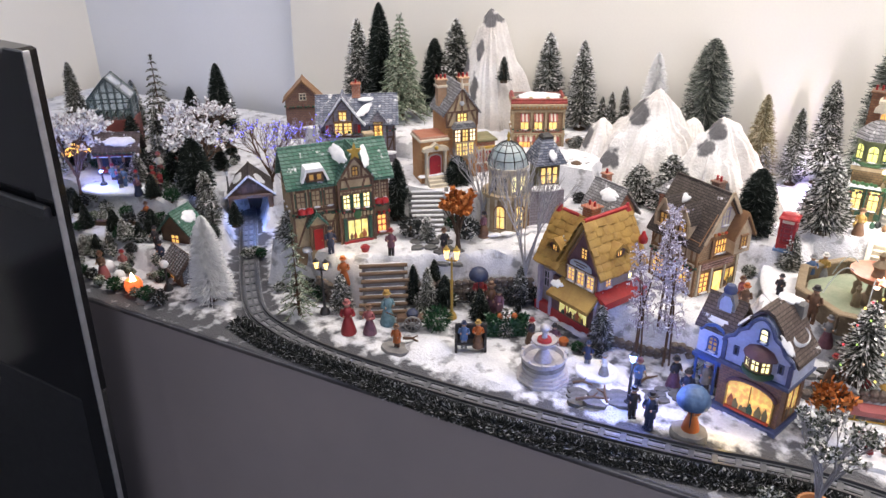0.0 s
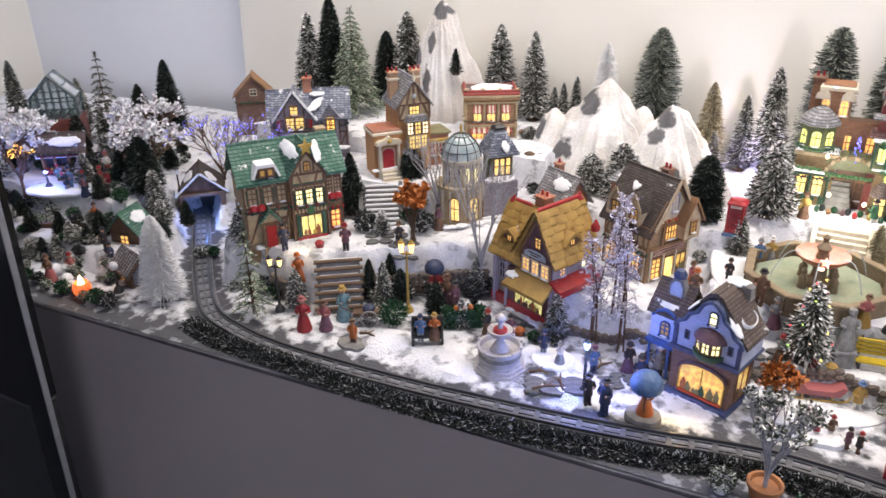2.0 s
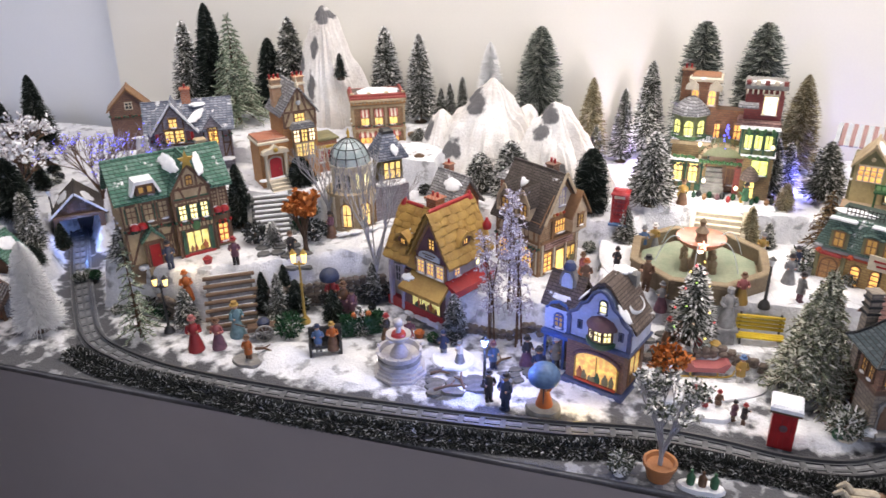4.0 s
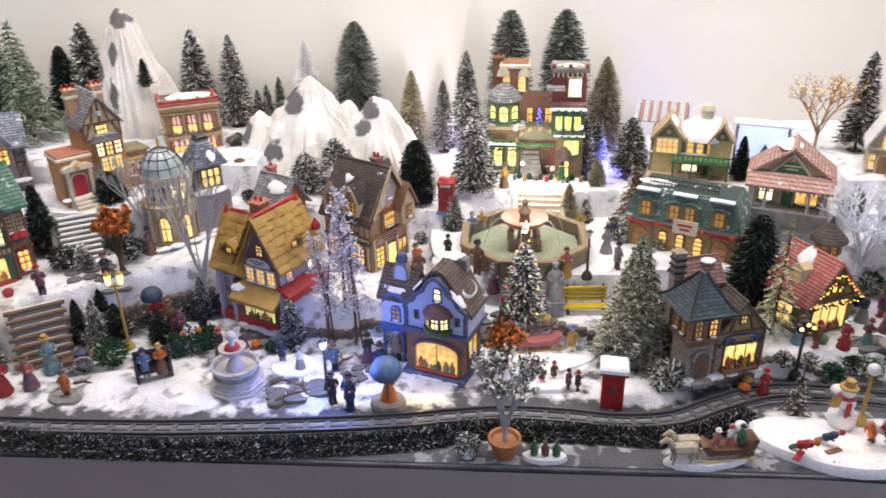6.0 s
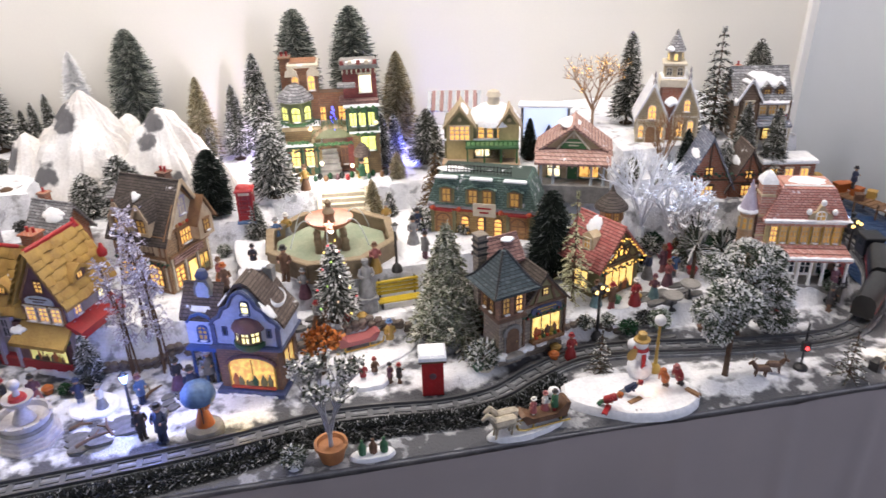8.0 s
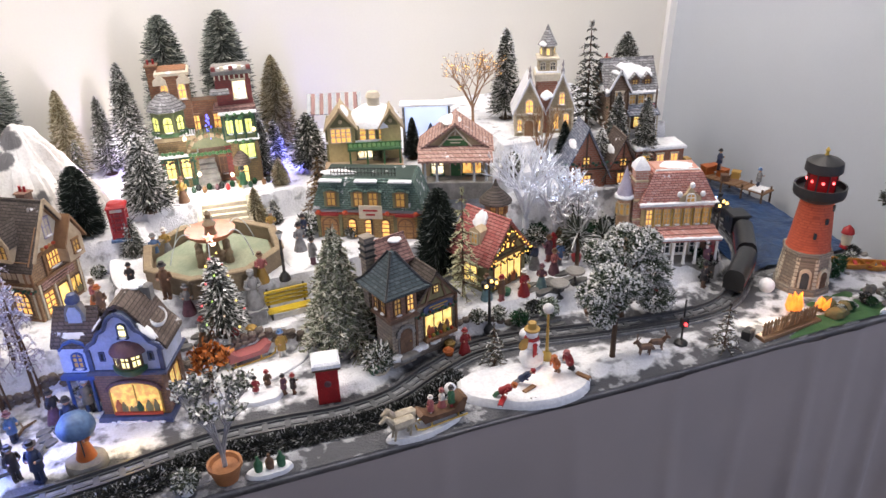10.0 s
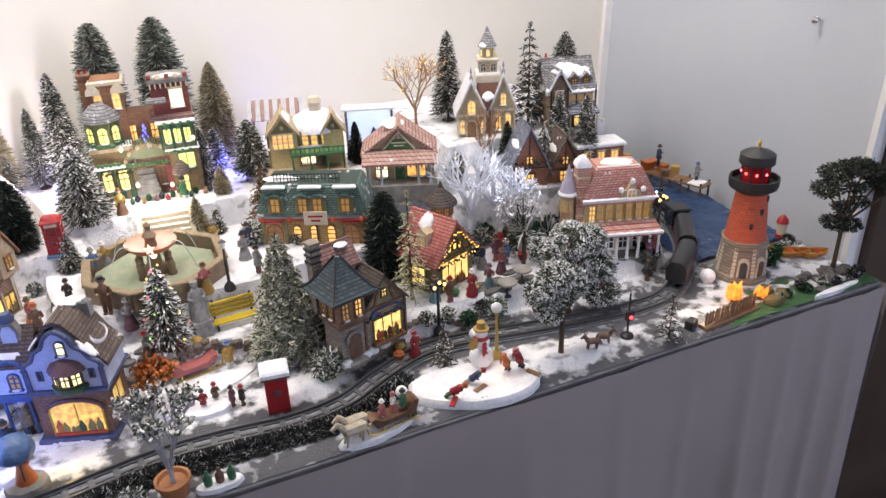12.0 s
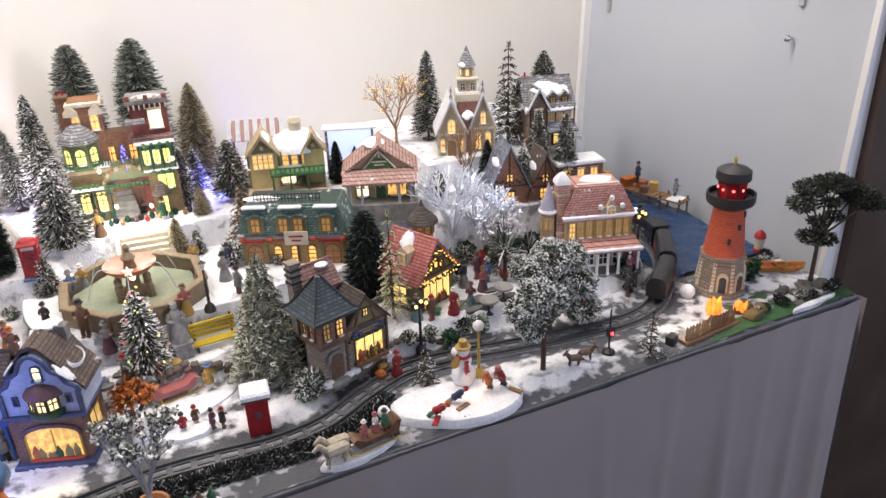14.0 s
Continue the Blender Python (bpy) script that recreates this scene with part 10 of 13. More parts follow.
def square_fountain():
    """Octagonal stone basin with a walled rim, water and a two-tier bowl."""
    cx, cy, z = 0.093, 1.372, 0.834
    ob = thing("square_fountain", pose(cx, cy, z, 0, 0, 0), "tan stone octagonal fountain with orange bowl and green water", "fountain")
    R, n = 0.112, 8
    TAN = mat("tan_stone", (0.26, 0.2, 0.125), 0.6, (0.18, 0.13, 0.08), 50, 0.3)
    part("basin_floor", MB().lathe([(R, -0.004), (R, 0.004)], n, pose(0, 0, 0, 0, 0, 22.5)), TAN, ob)
    part("water", MB().lathe([(R * 0.90, 0.004), (R * 0.90, 0.012)], n, pose(0, 0, 0, 0, 0, 22.5)), mat("fountain_water", (0.22, 0.27, 0.2), 0.12, (0.32, 0.35, 0.26), 30, 0.2), ob, "pale green water")
    side = 2 * R * math.sin(math.pi / n)
    wall = MB().box(0, 0, 0, side, 0.010, 0.030, bev=0.002).mesh("wall_panel", [TAN])
    rail = MB().box(0, 0, 0.030, side + 0.006, 0.014, 0.005, bev=0.0015).mesh("coping", [TAN])
    for i in range(n):
        a = 45 * i
        m = pose(0, 0, 0, 0, 0, a) @ pose(0, -R * math.cos(math.pi / n), 0)
        p = part("wall_panel", wall, None, ob, m=m)
        part("coping", rail, None, p)
    part("pedestal", MB().lathe([(0.024, 0.008), (0.022, 0.018), (0.012, 0.026), (0.010, 0.044), (0.018, 0.050)], 14), TAN, ob)
    part("bowl", MB().lathe([(0.010, 0.048), (0.030, 0.054), (0.040, 0.062), (0.041, 0.066), (0.036, 0.064), (0.012, 0.058)], 20), mat("orange_marble", (0.4, 0.12, 0.06), 0.5, (0.48, 0.2, 0.11), 60, 0.1), ob, "orange marble bowl")
    part("spout", MB().lathe([(0.010, 0.058), (0.008, 0.070), (0.012, 0.076), (0.004, 0.086), (0.006, 0.094), (0.001, 0.100)], 10), TAN, ob)
    for i in range(6):
        jet = MB()
        a = i * math.pi / 3 + 0.4
        prev = None
        for k in range(8):
            q = k / 7
            r, zz = 0.036 + 0.040 * q, 0.066 + 0.016 * math.sin(q * 2.2) - 0.052 * q * q
            p = Vector((r * math.cos(a), r * math.sin(a), zz))
            if prev is not None:
                jet.rod(prev, p, 0.0009, n=5)
            prev = p
        part("water_jet", jet, mat("clear_jet", (0.6, 0.65, 0.66), 0.1, None, 40, 0.0), ob)
    for i in range(4):
        a = i * math.pi / 2 + 0.8
        part("cherub", MB().lathe([(0.008, 0.008), (0.006, 0.022), (0.007, 0.030), (0.003, 0.036), (0.005, 0.042), (0.001, 0.048)], 8, pose(0.032 * math.cos(a), 0.032 * math.sin(a), 0)), TAN, ob)
    part("lamp", MB().ball((0.0, -0.026, 0.052), 0.005, n=8), glow("fountain_lamp", (1.0, 0.75, 0.55), 5.0), ob)


square_fountain()


def white_fountain():
    ob = thing("tiered_fountain", pose(-0.338, 1.070, 0.753) @ Matrix.Diagonal((0.86, 0.86, 0.82, 1)), "white plaster tiered fountain with stepped foot and ball finial", "fountain")
    W = mat("white_plaster", (0.5, 0.48, 0.49), 0.5, (0.36, 0.34, 0.36), 60, 0.25)
    for k, (r, z0, z1) in enumerate(((0.050, -0.002, 0.007), (0.046, 0.007, 0.014), (0.042, 0.014, 0.020))):
        part("step", MB().lathe([(r, z0), (r, z1 - 0.001), (r - 0.001, z1)], 8), W, ob)
    part("basin", MB().lathe([(0.036, 0.020), (0.038, 0.026), (0.037, 0.042), (0.041, 0.044), (0.041, 0.050), (0.036, 0.050), (0.034, 0.040), (0.010, 0.039)], 24), W, ob)
    part("band", MB().lathe([(0.0385, 0.030), (0.0395, 0.032), (0.0395, 0.036), (0.0385, 0.038)], 24), GREYSTONE, ob, "dark ornament band")
    part("stem", MB().lathe([(0.018, 0.039), (0.012, 0.052), (0.006, 0.062), (0.010, 0.070)], 14), W, ob)
    part("bowl", MB().lathe([(0.008, 0.070), (0.018, 0.074), (0.023, 0.081), (0.023, 0.084), (0.018, 0.082), (0.004, 0.078)], 18), W, ob)
    part("flower_cushion", MB().lathe([(0.014, 0.080), (0.012, 0.086), (0.004, 0.088)], 12), RED, ob, "red flowers")
    part("finial", MB().lathe([(0.006, 0.084), (0.004, 0.098)], 10).ball((0, 0, 0.107), 0.0095, n=14), W, ob)
    for i in range(10):
        a = 2 * math.pi * i / 10
        part("bead", MB().ball((0.0405 * math.cos(a), 0.0405 * math.sin(a), 0.052), 0.0028, n=7), W, ob)


white_fountain()


DARKSTONE = mat("dark_stone", (0.085, 0.085, 0.085), 0.8, (0.16, 0.16, 0.16), 70, 0.4)
LOGBROWN = mat("log_brown", (0.1, 0.06, 0.035), 0.7, (0.16, 0.1, 0.06), 60, 0.4)


def steps(x, y, z0, z1, w, run, rz, n, mt, label, snow=True):
    ob = thing("steps", pose(x, y, z0, 0, 0, rz), label, "steps")
    hgt = (z1 - z0) / n
    logs = mt is LOGBROWN
    for k in range(n):
        part("step", MB().box(0, run * (k + 0.5) / n, -0.004, w, run / n + 0.004, 0.004 + hgt * (k + 1) - (0.004 if logs else 0.0015), bev=0.001), GREYSTONE if logs else mt, ob)
        if logs:
            o = 0.006 * (hash01(k, 2) - 0.5)
            part("log", MB().rod((-w / 2 - 0.005 + o, run * k / n - 0.001, hgt * (k + 1) - 0.004), (w / 2 + 0.005 + o, run * k / n - 0.001, hgt * (k + 1) - 0.004), 0.0040, 0.0036, 8), mt, ob)
        if snow:
            part("snow", MB().box(0.002 * (k % 2), run * (k + 0.55) / n, hgt * (k + 1) - 0.0042 if logs else hgt * (k + 1) - 0.0018, w * 0.9, run / n * 0.55, 0.0030, bev=0.001), SNOW_PAINT, ob)
    if not logs:
        for u in (-w / 2 - 0.005, w / 2 + 0.005):
            part("side", MB().poly([(0, -0.004), (run, -0.004), (run, z1 - z0 + 0.006), (0, hgt)], 0.008, pose(u + 0.004, 0, 0, 0, 0, 90)), mt, ob)
    return ob


steps(-0.652, 1.108, 0.758, 0.842, 0.076, 0.048, 33, 7, LOGBROWN, "snowy log steps climbing to the upper terrace")
steps(-0.672, 1.300, 0.838, 0.896, 0.070, 0.085, 30, 9, DARKSTONE, "dark grey stone steps dusted with snow")
steps(0.125, 1.488, 0.833, 0.884, 0.08, 0.045, -4, 6, IVORY, "cream stone steps up to the tall house", False)


def brick_box_hedge():
    ob = thing("clipped_hedge", pose(-0.438, 1.158, drift(-0.438, 1.158), 0, 0, 30), "low clipped dark green hedge with orange flowers", "hedge")
    rng = random.Random(9)
    tips = []
    for _ in range(1500):
        p = Vector((rng.uniform(-0.036, 0.036), rng.uniform(-0.011, 0.011), rng.uniform(0, 0.032)))
        k = rng.randrange(3)
        if k == 0:
            p.z = 0.032
        elif k == 1:
            p.y = rng.choice((-0.011, 0.011))
        tips.append((p, p + Vector((rng.uniform(-1, 1), rng.uniform(-1, 1), rng.uniform(-0.5, 1))) * 0.005))
    part("foliage", bristle_cloud(tips, 0.0028, rng), HEDGE_GREEN, ob, sm=False)
    part("core", MB().box(0, 0, -0.002, 0.070, 0.020, 0.033, bev=0.003), DARKGREEN, ob)
    for u in (-0.012, 0.0, 0.012):
        part("flower", MB().ball((u, -0.002, 0.036), 0.0055, n=8), COATS["orange"], ob)


brick_box_hedge()


def bench_pair():
    ob = thing("bench_with_couple", pose(-0.467, 1.078, drift(-0.467, 1.078), 0, 0, 25), "dark bench with a seated painted pair in blue and orange", "bench")
    part("seat", MB().box(0, 0, 0.014, 0.050, 0.018, 0.004, bev=0.001), BLACK, ob)
    part("backrest", MB().box(0, 0.009, 0.016, 0.052, 0.004, 0.030, bev=0.002), BLACK, ob)
    for u in (-0.024, 0.024):
        part("side", MB().box(u, 0, -0.002, 0.004, 0.022, 0.030, bev=0.001), BLACK, ob)
    part("sitter", figure_mesh(MB(), 0.050, False, 1.0, 5, True, pose(-0.011, -0.004, 0.008)), [COATS["blue"], SKIN, COATS["navy"], COATS["grey"]], ob, "figure in blue")
    part("sitter", figure_mesh(MB(), 0.050, True, 1.0, 6, True, pose(0.012, -0.004, 0.010)), [COATS["orange"], SKIN, COATS["gold"], COATS["brown"]], ob, "figure in orange")


bench_pair()


def wheel(mb, c, r, w=0.003, spokes=10, axis="y"):
    n = 20
    m = Matrix.Translation(c) @ (pose(0, 0, 0, 90) if axis == "y" else pose(0, 0, 0, 0, 90))
    vs, fs = [], []
    for i in range(n):
        a = 2 * math.pi * i / n
        for rr, zz in ((r, -w / 2), (r, w / 2), (r * 0.84, w / 2), (r * 0.84, -w / 2)):
            vs.append((rr * math.cos(a), rr * math.sin(a), zz))
    for i in range(n):
        for k in range(4):
            j = (i + 1) % n
            fs.append((4 * i + k, 4 * j + k, 4 * j + (k + 1) % 4, 4 * i + (k + 1) % 4))
    mb.add(vs, fs, m)
    for i in range(spokes):
        a = 2 * math.pi * i / spokes
        mb.rod(m @ Vector((0, 0, 0)), m @ Vector((r * 0.9 * math.cos(a), r * 0.9 * math.sin(a), 0)), r * 0.05, n=4)
    mb.ball(Vector(c), r * 0.18, n=8)
    return mb


def hand_cart():
    ob = thing("hand_cart", pose(-0.590, 1.092, drift(-0.59, 1.092), 0, 0, 30), "dark wooden hand cart with spoked wheels and blue load", "cart")
    part("tray", MB().box(0, 0.006, 0.018, 0.046, 0.018, 0.008, bev=0.001), TIMBER, ob)
    for yy in (-0.006, 0.018):
        part("wheel", wheel(MB(), (0.004, yy, 0.0155), 0.0155), GREYSTONE, ob)
    part("handle", MB().rod((-0.022, 0.006, 0.024), (-0.042, 0.006, 0.034), 0.0012), TIMBER, ob)
    part("load", MB().ball((0.004, 0.006, 0.030), 0.011, 0.8, 10), COATS["navy"], ob)


hand_cart()


def plate(name, x, y, rx, ry, th, label, rz=0, mt=None, wob=0.12, seed=0, z=None):
    """A flat snowy base with a wavy outline."""
    n = 36
    vs, fs = [], []
    for q, hh in ((1.0, -0.002), (1.0, th * 0.5), (0.94, th), (0.4, th * 1.12)):
        for i in range(n):
            a = 2 * math.pi * i / n
            k = 1 + wob * noise.noise((1.6 * math.cos(a) + seed, 1.6 * math.sin(a), seed)) + wob * 0.4 * noise.noise((4 * math.cos(a), 4 * math.sin(a), seed))
            vs.append((rx * q * k * math.cos(a), ry * q * k * math.sin(a), hh))
    for j in range(3):
        fs += [(j * n + i, j * n + (i + 1) % n, (j + 1) * n + (i + 1) % n, (j + 1) * n + i) for i in range(n)]
    fs.append(tuple(3 * n + i for i in range(n)))
    return solid(name, MB().add(vs, fs), mt or SNOW_PAINT, pose(x, y, drift(x, y) if z is None else z, 0, 0, rz), label, "base plate")


plate("snowy_plate", -0.265, 1.118, 0.036, 0.030, 0.004, "round snowy plate under two skaters")
plate("snowy_plate", -0.106, 1.028, 0.026, 0.022, 0.010, "small round snowy plate under an umbrella figure", mt=GREYSTONE)
plate("snowy_plate", -0.578, 1.026, 0.028, 0.018, 0.005, "oval snowy plate under a small figure", mt=GREYSTONE)
plate("snowy_plate", 0.108, 0.932, 0.030, 0.012, 0.006, "small white snowy plate with bottles", z=0.752)
plate("ice_rink", -1.415, 1.195, 0.085, 0.045, 0.005, "white ice rink plate on the terrace", 25, mat("ice", (0.7, 0.76, 0.85), 0.3, (0.8, 0.83, 0.88), 30, 0.1))
plate("long_log", -1.37, 1.115, 0.07, 0.006, 0.010, "dark log along the front of the ice", 25, TIMBER)
plate("snow_slab", -0.045, 1.415, 0.030, 0.100, 0.003, "smooth white path between the houses", 4, SNOW_PAINT, 0.04)
plate("snow_slab", 0.232, 1.395, 0.030, 0.110, 0.003, "smooth white path beside the fountain", -4, SNOW_PAINT, 0.04)
plate("snow_slab", 0.125, 1.135, 0.085, 0.022, 0.003, "smooth white path across the lower square", 24, SNOW_PAINT, 0.04)

b = figure_mesh(MB(), 0.062, True, 0.8, 77, True)
solid("figurine", b, [COATS["orange"], SKIN, COATS["navy"], COATS["orange"]], pose(-0.106, 1.030, 0.762, 0, 0, -20), "painted figurine in orange beneath a blue umbrella", "figurine", "painted figurines of the village")


def umbrella(x, y, z, r, mt, label):
    ob = thing("umbrella", pose(x, y, z), label, "umbrella")
    part("canopy", MB().lathe([(r * 0.92, -0.15 * r), (r, 0.1 * r), (r * 0.94, r * 0.42), (r * 0.70, r * 0.76), (r * 0.34, r * 0.96), (0.0008, r * 1.02)], 16), mt, ob)
    part("shaft", MB().rod((0, 0, -0.045), (0, 0, r * 0.8), 0.0009), BLACK, ob)


umbrella(-0.106, 1.020, 0.818, 0.023, COATS["blue"], "blue umbrella held over the orange figure")
umbrella(-0.517, 1.210, 0.822, 0.018, COATS["navy"], "navy umbrella held over the red figure")


def phone_box():
    ob = thing("telephone_box", pose(-0.048, 1.464, drift(-0.048, 1.464) - 0.001, 0, 0, -5) @ Matrix.Scale(0.84, 4), "red telephone box with glazed sides on a blue base", "telephone box")
    s = 0.028
    part("base", MB().box(0, 0, -0.002, s + 0.012, s + 0.012, 0.006, bev=0.001), COATS["blue"], ob)
    part("core", MB().box(0, 0, 0.004, s - 0.004, s - 0.004, 0.064), mat("box_glass", (0.25, 0.05, 0.06), 0.2, (0.35, 0.12, 0.12), 60, 0.0), ob)
    for u in (-1, 1):
        for v in (-1, 1):
            part("post", MB().box(u * s / 2, v * s / 2, 0.004, 0.005, 0.005, 0.064), RED, ob)
    for k in range(4):
        m = pose(0, 0, 0, 0, 0, 90 * k) @ pose(0, -s / 2 - 0.001, 0)
        g = MB()
        for z in (0.006, 0.018, 0.028, 0.038, 0.048, 0.058):
            g.box(0, 0, z, s - 0.004, 0.002, 0.0025 if z > 0.006 else 0.010)
        for u in (-0.006, 0.006):
            g.box(u, 0, 0.006, 0.0018, 0.002, 0.056)
        part("glazing", g, RED, ob, m=m)
        part("sign", MB().box(0, -0.0012, 0.061, s * 0.8, 0.001, 0.006), IVORY, ob, "pale sign strip", m=m)
    part("roof", MB().box(0, 0, 0.068, s + 0.010, s + 0.010, 0.006, bev=0.003).lathe([(0.018, 0.074), (0.014, 0.079), (0.002, 0.081)], 12), RED, ob)


phone_box()


def slat_bench(x, y, rz, mt, label, w=0.07):
    ob = thing("slatted_bench", pose(x, y, drift(x, y), 0, 0, rz), label, "bench")
    sl = MB().box(0, 0, 0, w, 0.0035, 0.0045, bev=0.0008).mesh("slat", [mt])
    for k in range(4):
        part("slat", sl, None, ob, m=pose(0, 0.010, 0.016 + 0.0068 * k, -8))
    for k in range(3):
        part("slat", sl, None, ob, m=pose(0, -0.008 + 0.006 * k, 0.012, 90))
    for u in (-w * 0.42, w * 0.42):
        part("leg", MB().box(u, 0, -0.002, 0.003, 0.022, 0.014).box(u, 0.012, 0.010, 0.003, 0.003, 0.034), BLACK, ob)


slat_bench(0.190, 1.246, 4, mat("yellow_paint", (0.55, 0.4, 0.02), 0.45, (0.45, 0.32, 0.02), 70, 0.1), "yellow slatted bench at the foot of the square")


def pedestal_statue():
    solid("statue", figure_mesh(MB().box(0, 0, 0, 0.026, 0.026, 0.024, bev=0.003).box(0, 0, 0.024, 0.032, 0.032, 0.005, bev=0.001), 0.070, True, 0.8, 3, False, pose(0, 0, 0.027)),
          [COATS["grey"], COATS["grey"], COATS["grey"], COATS["grey"]], pose(0.138, 1.238, drift(0.138, 1.238), 0, 0, 10), "grey stone statue on a square pedestal", "statue")


pedestal_statue()


def christmas_tree():
    ob = plant(brush_tree, 0.088, 1.225, 0.770, 0.150, 0.078, GREEN_SNOWY, "snowy christmas tree with coloured baubles and star", 301, 1900)
    ob.name = "christmas_tree"
    rng = random.Random(8)
    cols = [glow("bauble_red", (1.0, 0.08, 0.1), 1.5), glow("bauble_yellow", (1.0, 0.8, 0.15), 2.2), glow("bauble_white", (1.0, 0.95, 0.85), 2.5), glow("bauble_green", (0.5, 1.0, 0.2), 1.5)]
    for i in range(26):
        q = 0.08 + 0.85 * i / 26
        a = i * 2.4
        r = 0.039 * (1 - q) ** 0.8
        part("bauble", MB().ball((r * math.cos(a), r * math.sin(a), 0.012 + 0.145 * q), 0.0015, n=8), cols[i % 4], ob)
    star = []
    for i in range(10):
        a, rr = math.pi / 2 + i * math.pi / 5, 0.008 if i % 2 == 0 else 0.0035
        star.append((rr * math.cos(a), rr * math.sin(a)))
    part("star", MB().poly(star, 0.003, pose(0, -0.0015, 0.168)), glow("tree_star", (1.0, 0.55, 0.4), 2.5), ob, "glowing star")


christmas_tree()


def toy_sleigh(x, y, rz, label, mt, z=None):
    ob = thing("sleigh", pose(x, y, drift(x, y) if z is None else z, 0, 0, rz), label, "sleigh")
    part("body", MB().poly([(-0.030, 0.010), (0.028, 0.010), (0.036, 0.024), (0.030, 0.026), (0.018, 0.018), (-0.016, 0.018), (-0.030, 0.032), (-0.036, 0.030)], 0.022, pose(0, -0.011, 0)), mt, ob)
    for yy in (-0.010, 0.010):
        r = MB()
        pts = [(-0.036, 0.002), (0.030, 0.002), (0.040, 0.006), (0.042, 0.014)]
        for (a, c), (e, f) in zip(pts, pts[1:]):
            r.rod((a, yy, c), (e, yy, f), 0.0014, n=5)
        for u in (-0.022, 0.018):
            r.rod((u, yy, 0.002), (u, yy, 0.011), 0.0012, n=5)
        part("runner", r, GOLD, ob)
    return ob


toy_sleigh(0.112, 1.182, 12, "orange and brown toy sleigh with curled runners", COATS["rose"])
for i, (x, y, c) in enumerate(((0.098, 1.10, "brown"), (0.112, 1.088, "red"), (0.130, 1.098, "brown"), (0.150, 1.080, "plum"), (0.163, 1.075, "black"))):
    figure(x, y, 0.036, -10 + 20 * i, c, "white" if i < 3 else "brown", "black" if i % 2 else "red", "small painted figurine in a group on a white base")
plate("snowy_plate", 0.118, 1.083, 0.034, 0.018, 0.006, "white base under the group of small figures")


def outhouse():
    ob = thing("outhouse", pose(0.208, 1.050, drift(0.208, 1.050), 0, 0, -8) @ Matrix.Diagonal((0.80, 0.80, 0.88, 1)), "small red outhouse with snow on its flat roof", "outhouse")
    part("wall", MB().box(0, 0, -0.003, 0.038, 0.034, 0.066, bev=0.001), RED, ob)
    for k in range(5):
        part("board", MB().box(-0.0152 + 0.0076 * k, -0.0175, 0.0, 0.0066, 0.0015, 0.060), RED, ob)
    part("roof", MB().box(0, 0, 0.062, 0.048, 0.044, 0.004, bev=0.001), TIMBER, ob)
    part("snow", MB().box(0, 0, 0.066, 0.049, 0.045, 0.010, bev=0.004), SNOW, ob)
    part("wreath", MB().lathe([(0.004, 0), (0.0065, 0.001), (0.004, 0.002)], 12, pose(0, -0.0185, 0.036, 90)), PLUM, ob)


outhouse()


def pot(x, y, r, h, mt, label):
    solid("flower_pot", MB().lathe([(r * 0.72, 0), (r, h * 0.8), (r * 1.08, h * 0.82), (r * 1.08, h), (r * 0.9, h), (r * 0.8, h * 0.8), (0.001, h * 0.78)], 16), mt, pose(x, y, 0.752), label, "pot")


pot(0.056, 0.940, 0.020, 0.026, mat("terracotta", (0.4, 0.17, 0.06), 0.6, (0.3, 0.12, 0.05), 50, 0.2), "orange terracotta pot holding the frosted tree")
pot(0.008, 0.933, 0.011, 0.012, SNOW_PAINT, "small white pot under a bush")
pot(0.289, 1.078, 0.016, 0.012, IVORY, "low stone pot under a bush")
for u in (-0.014, 0.0, 0.014):
    solid("bottle", MB().lathe([(0.005, 0), (0.0055, 0.012), (0.002, 0.017), (0.002, 0.022)], 8), COATS["green"] if u else COATS["brown"], pose(0.108 + u, 0.932, 0.758), "small dark bottle on the snowy plate", "bottle")


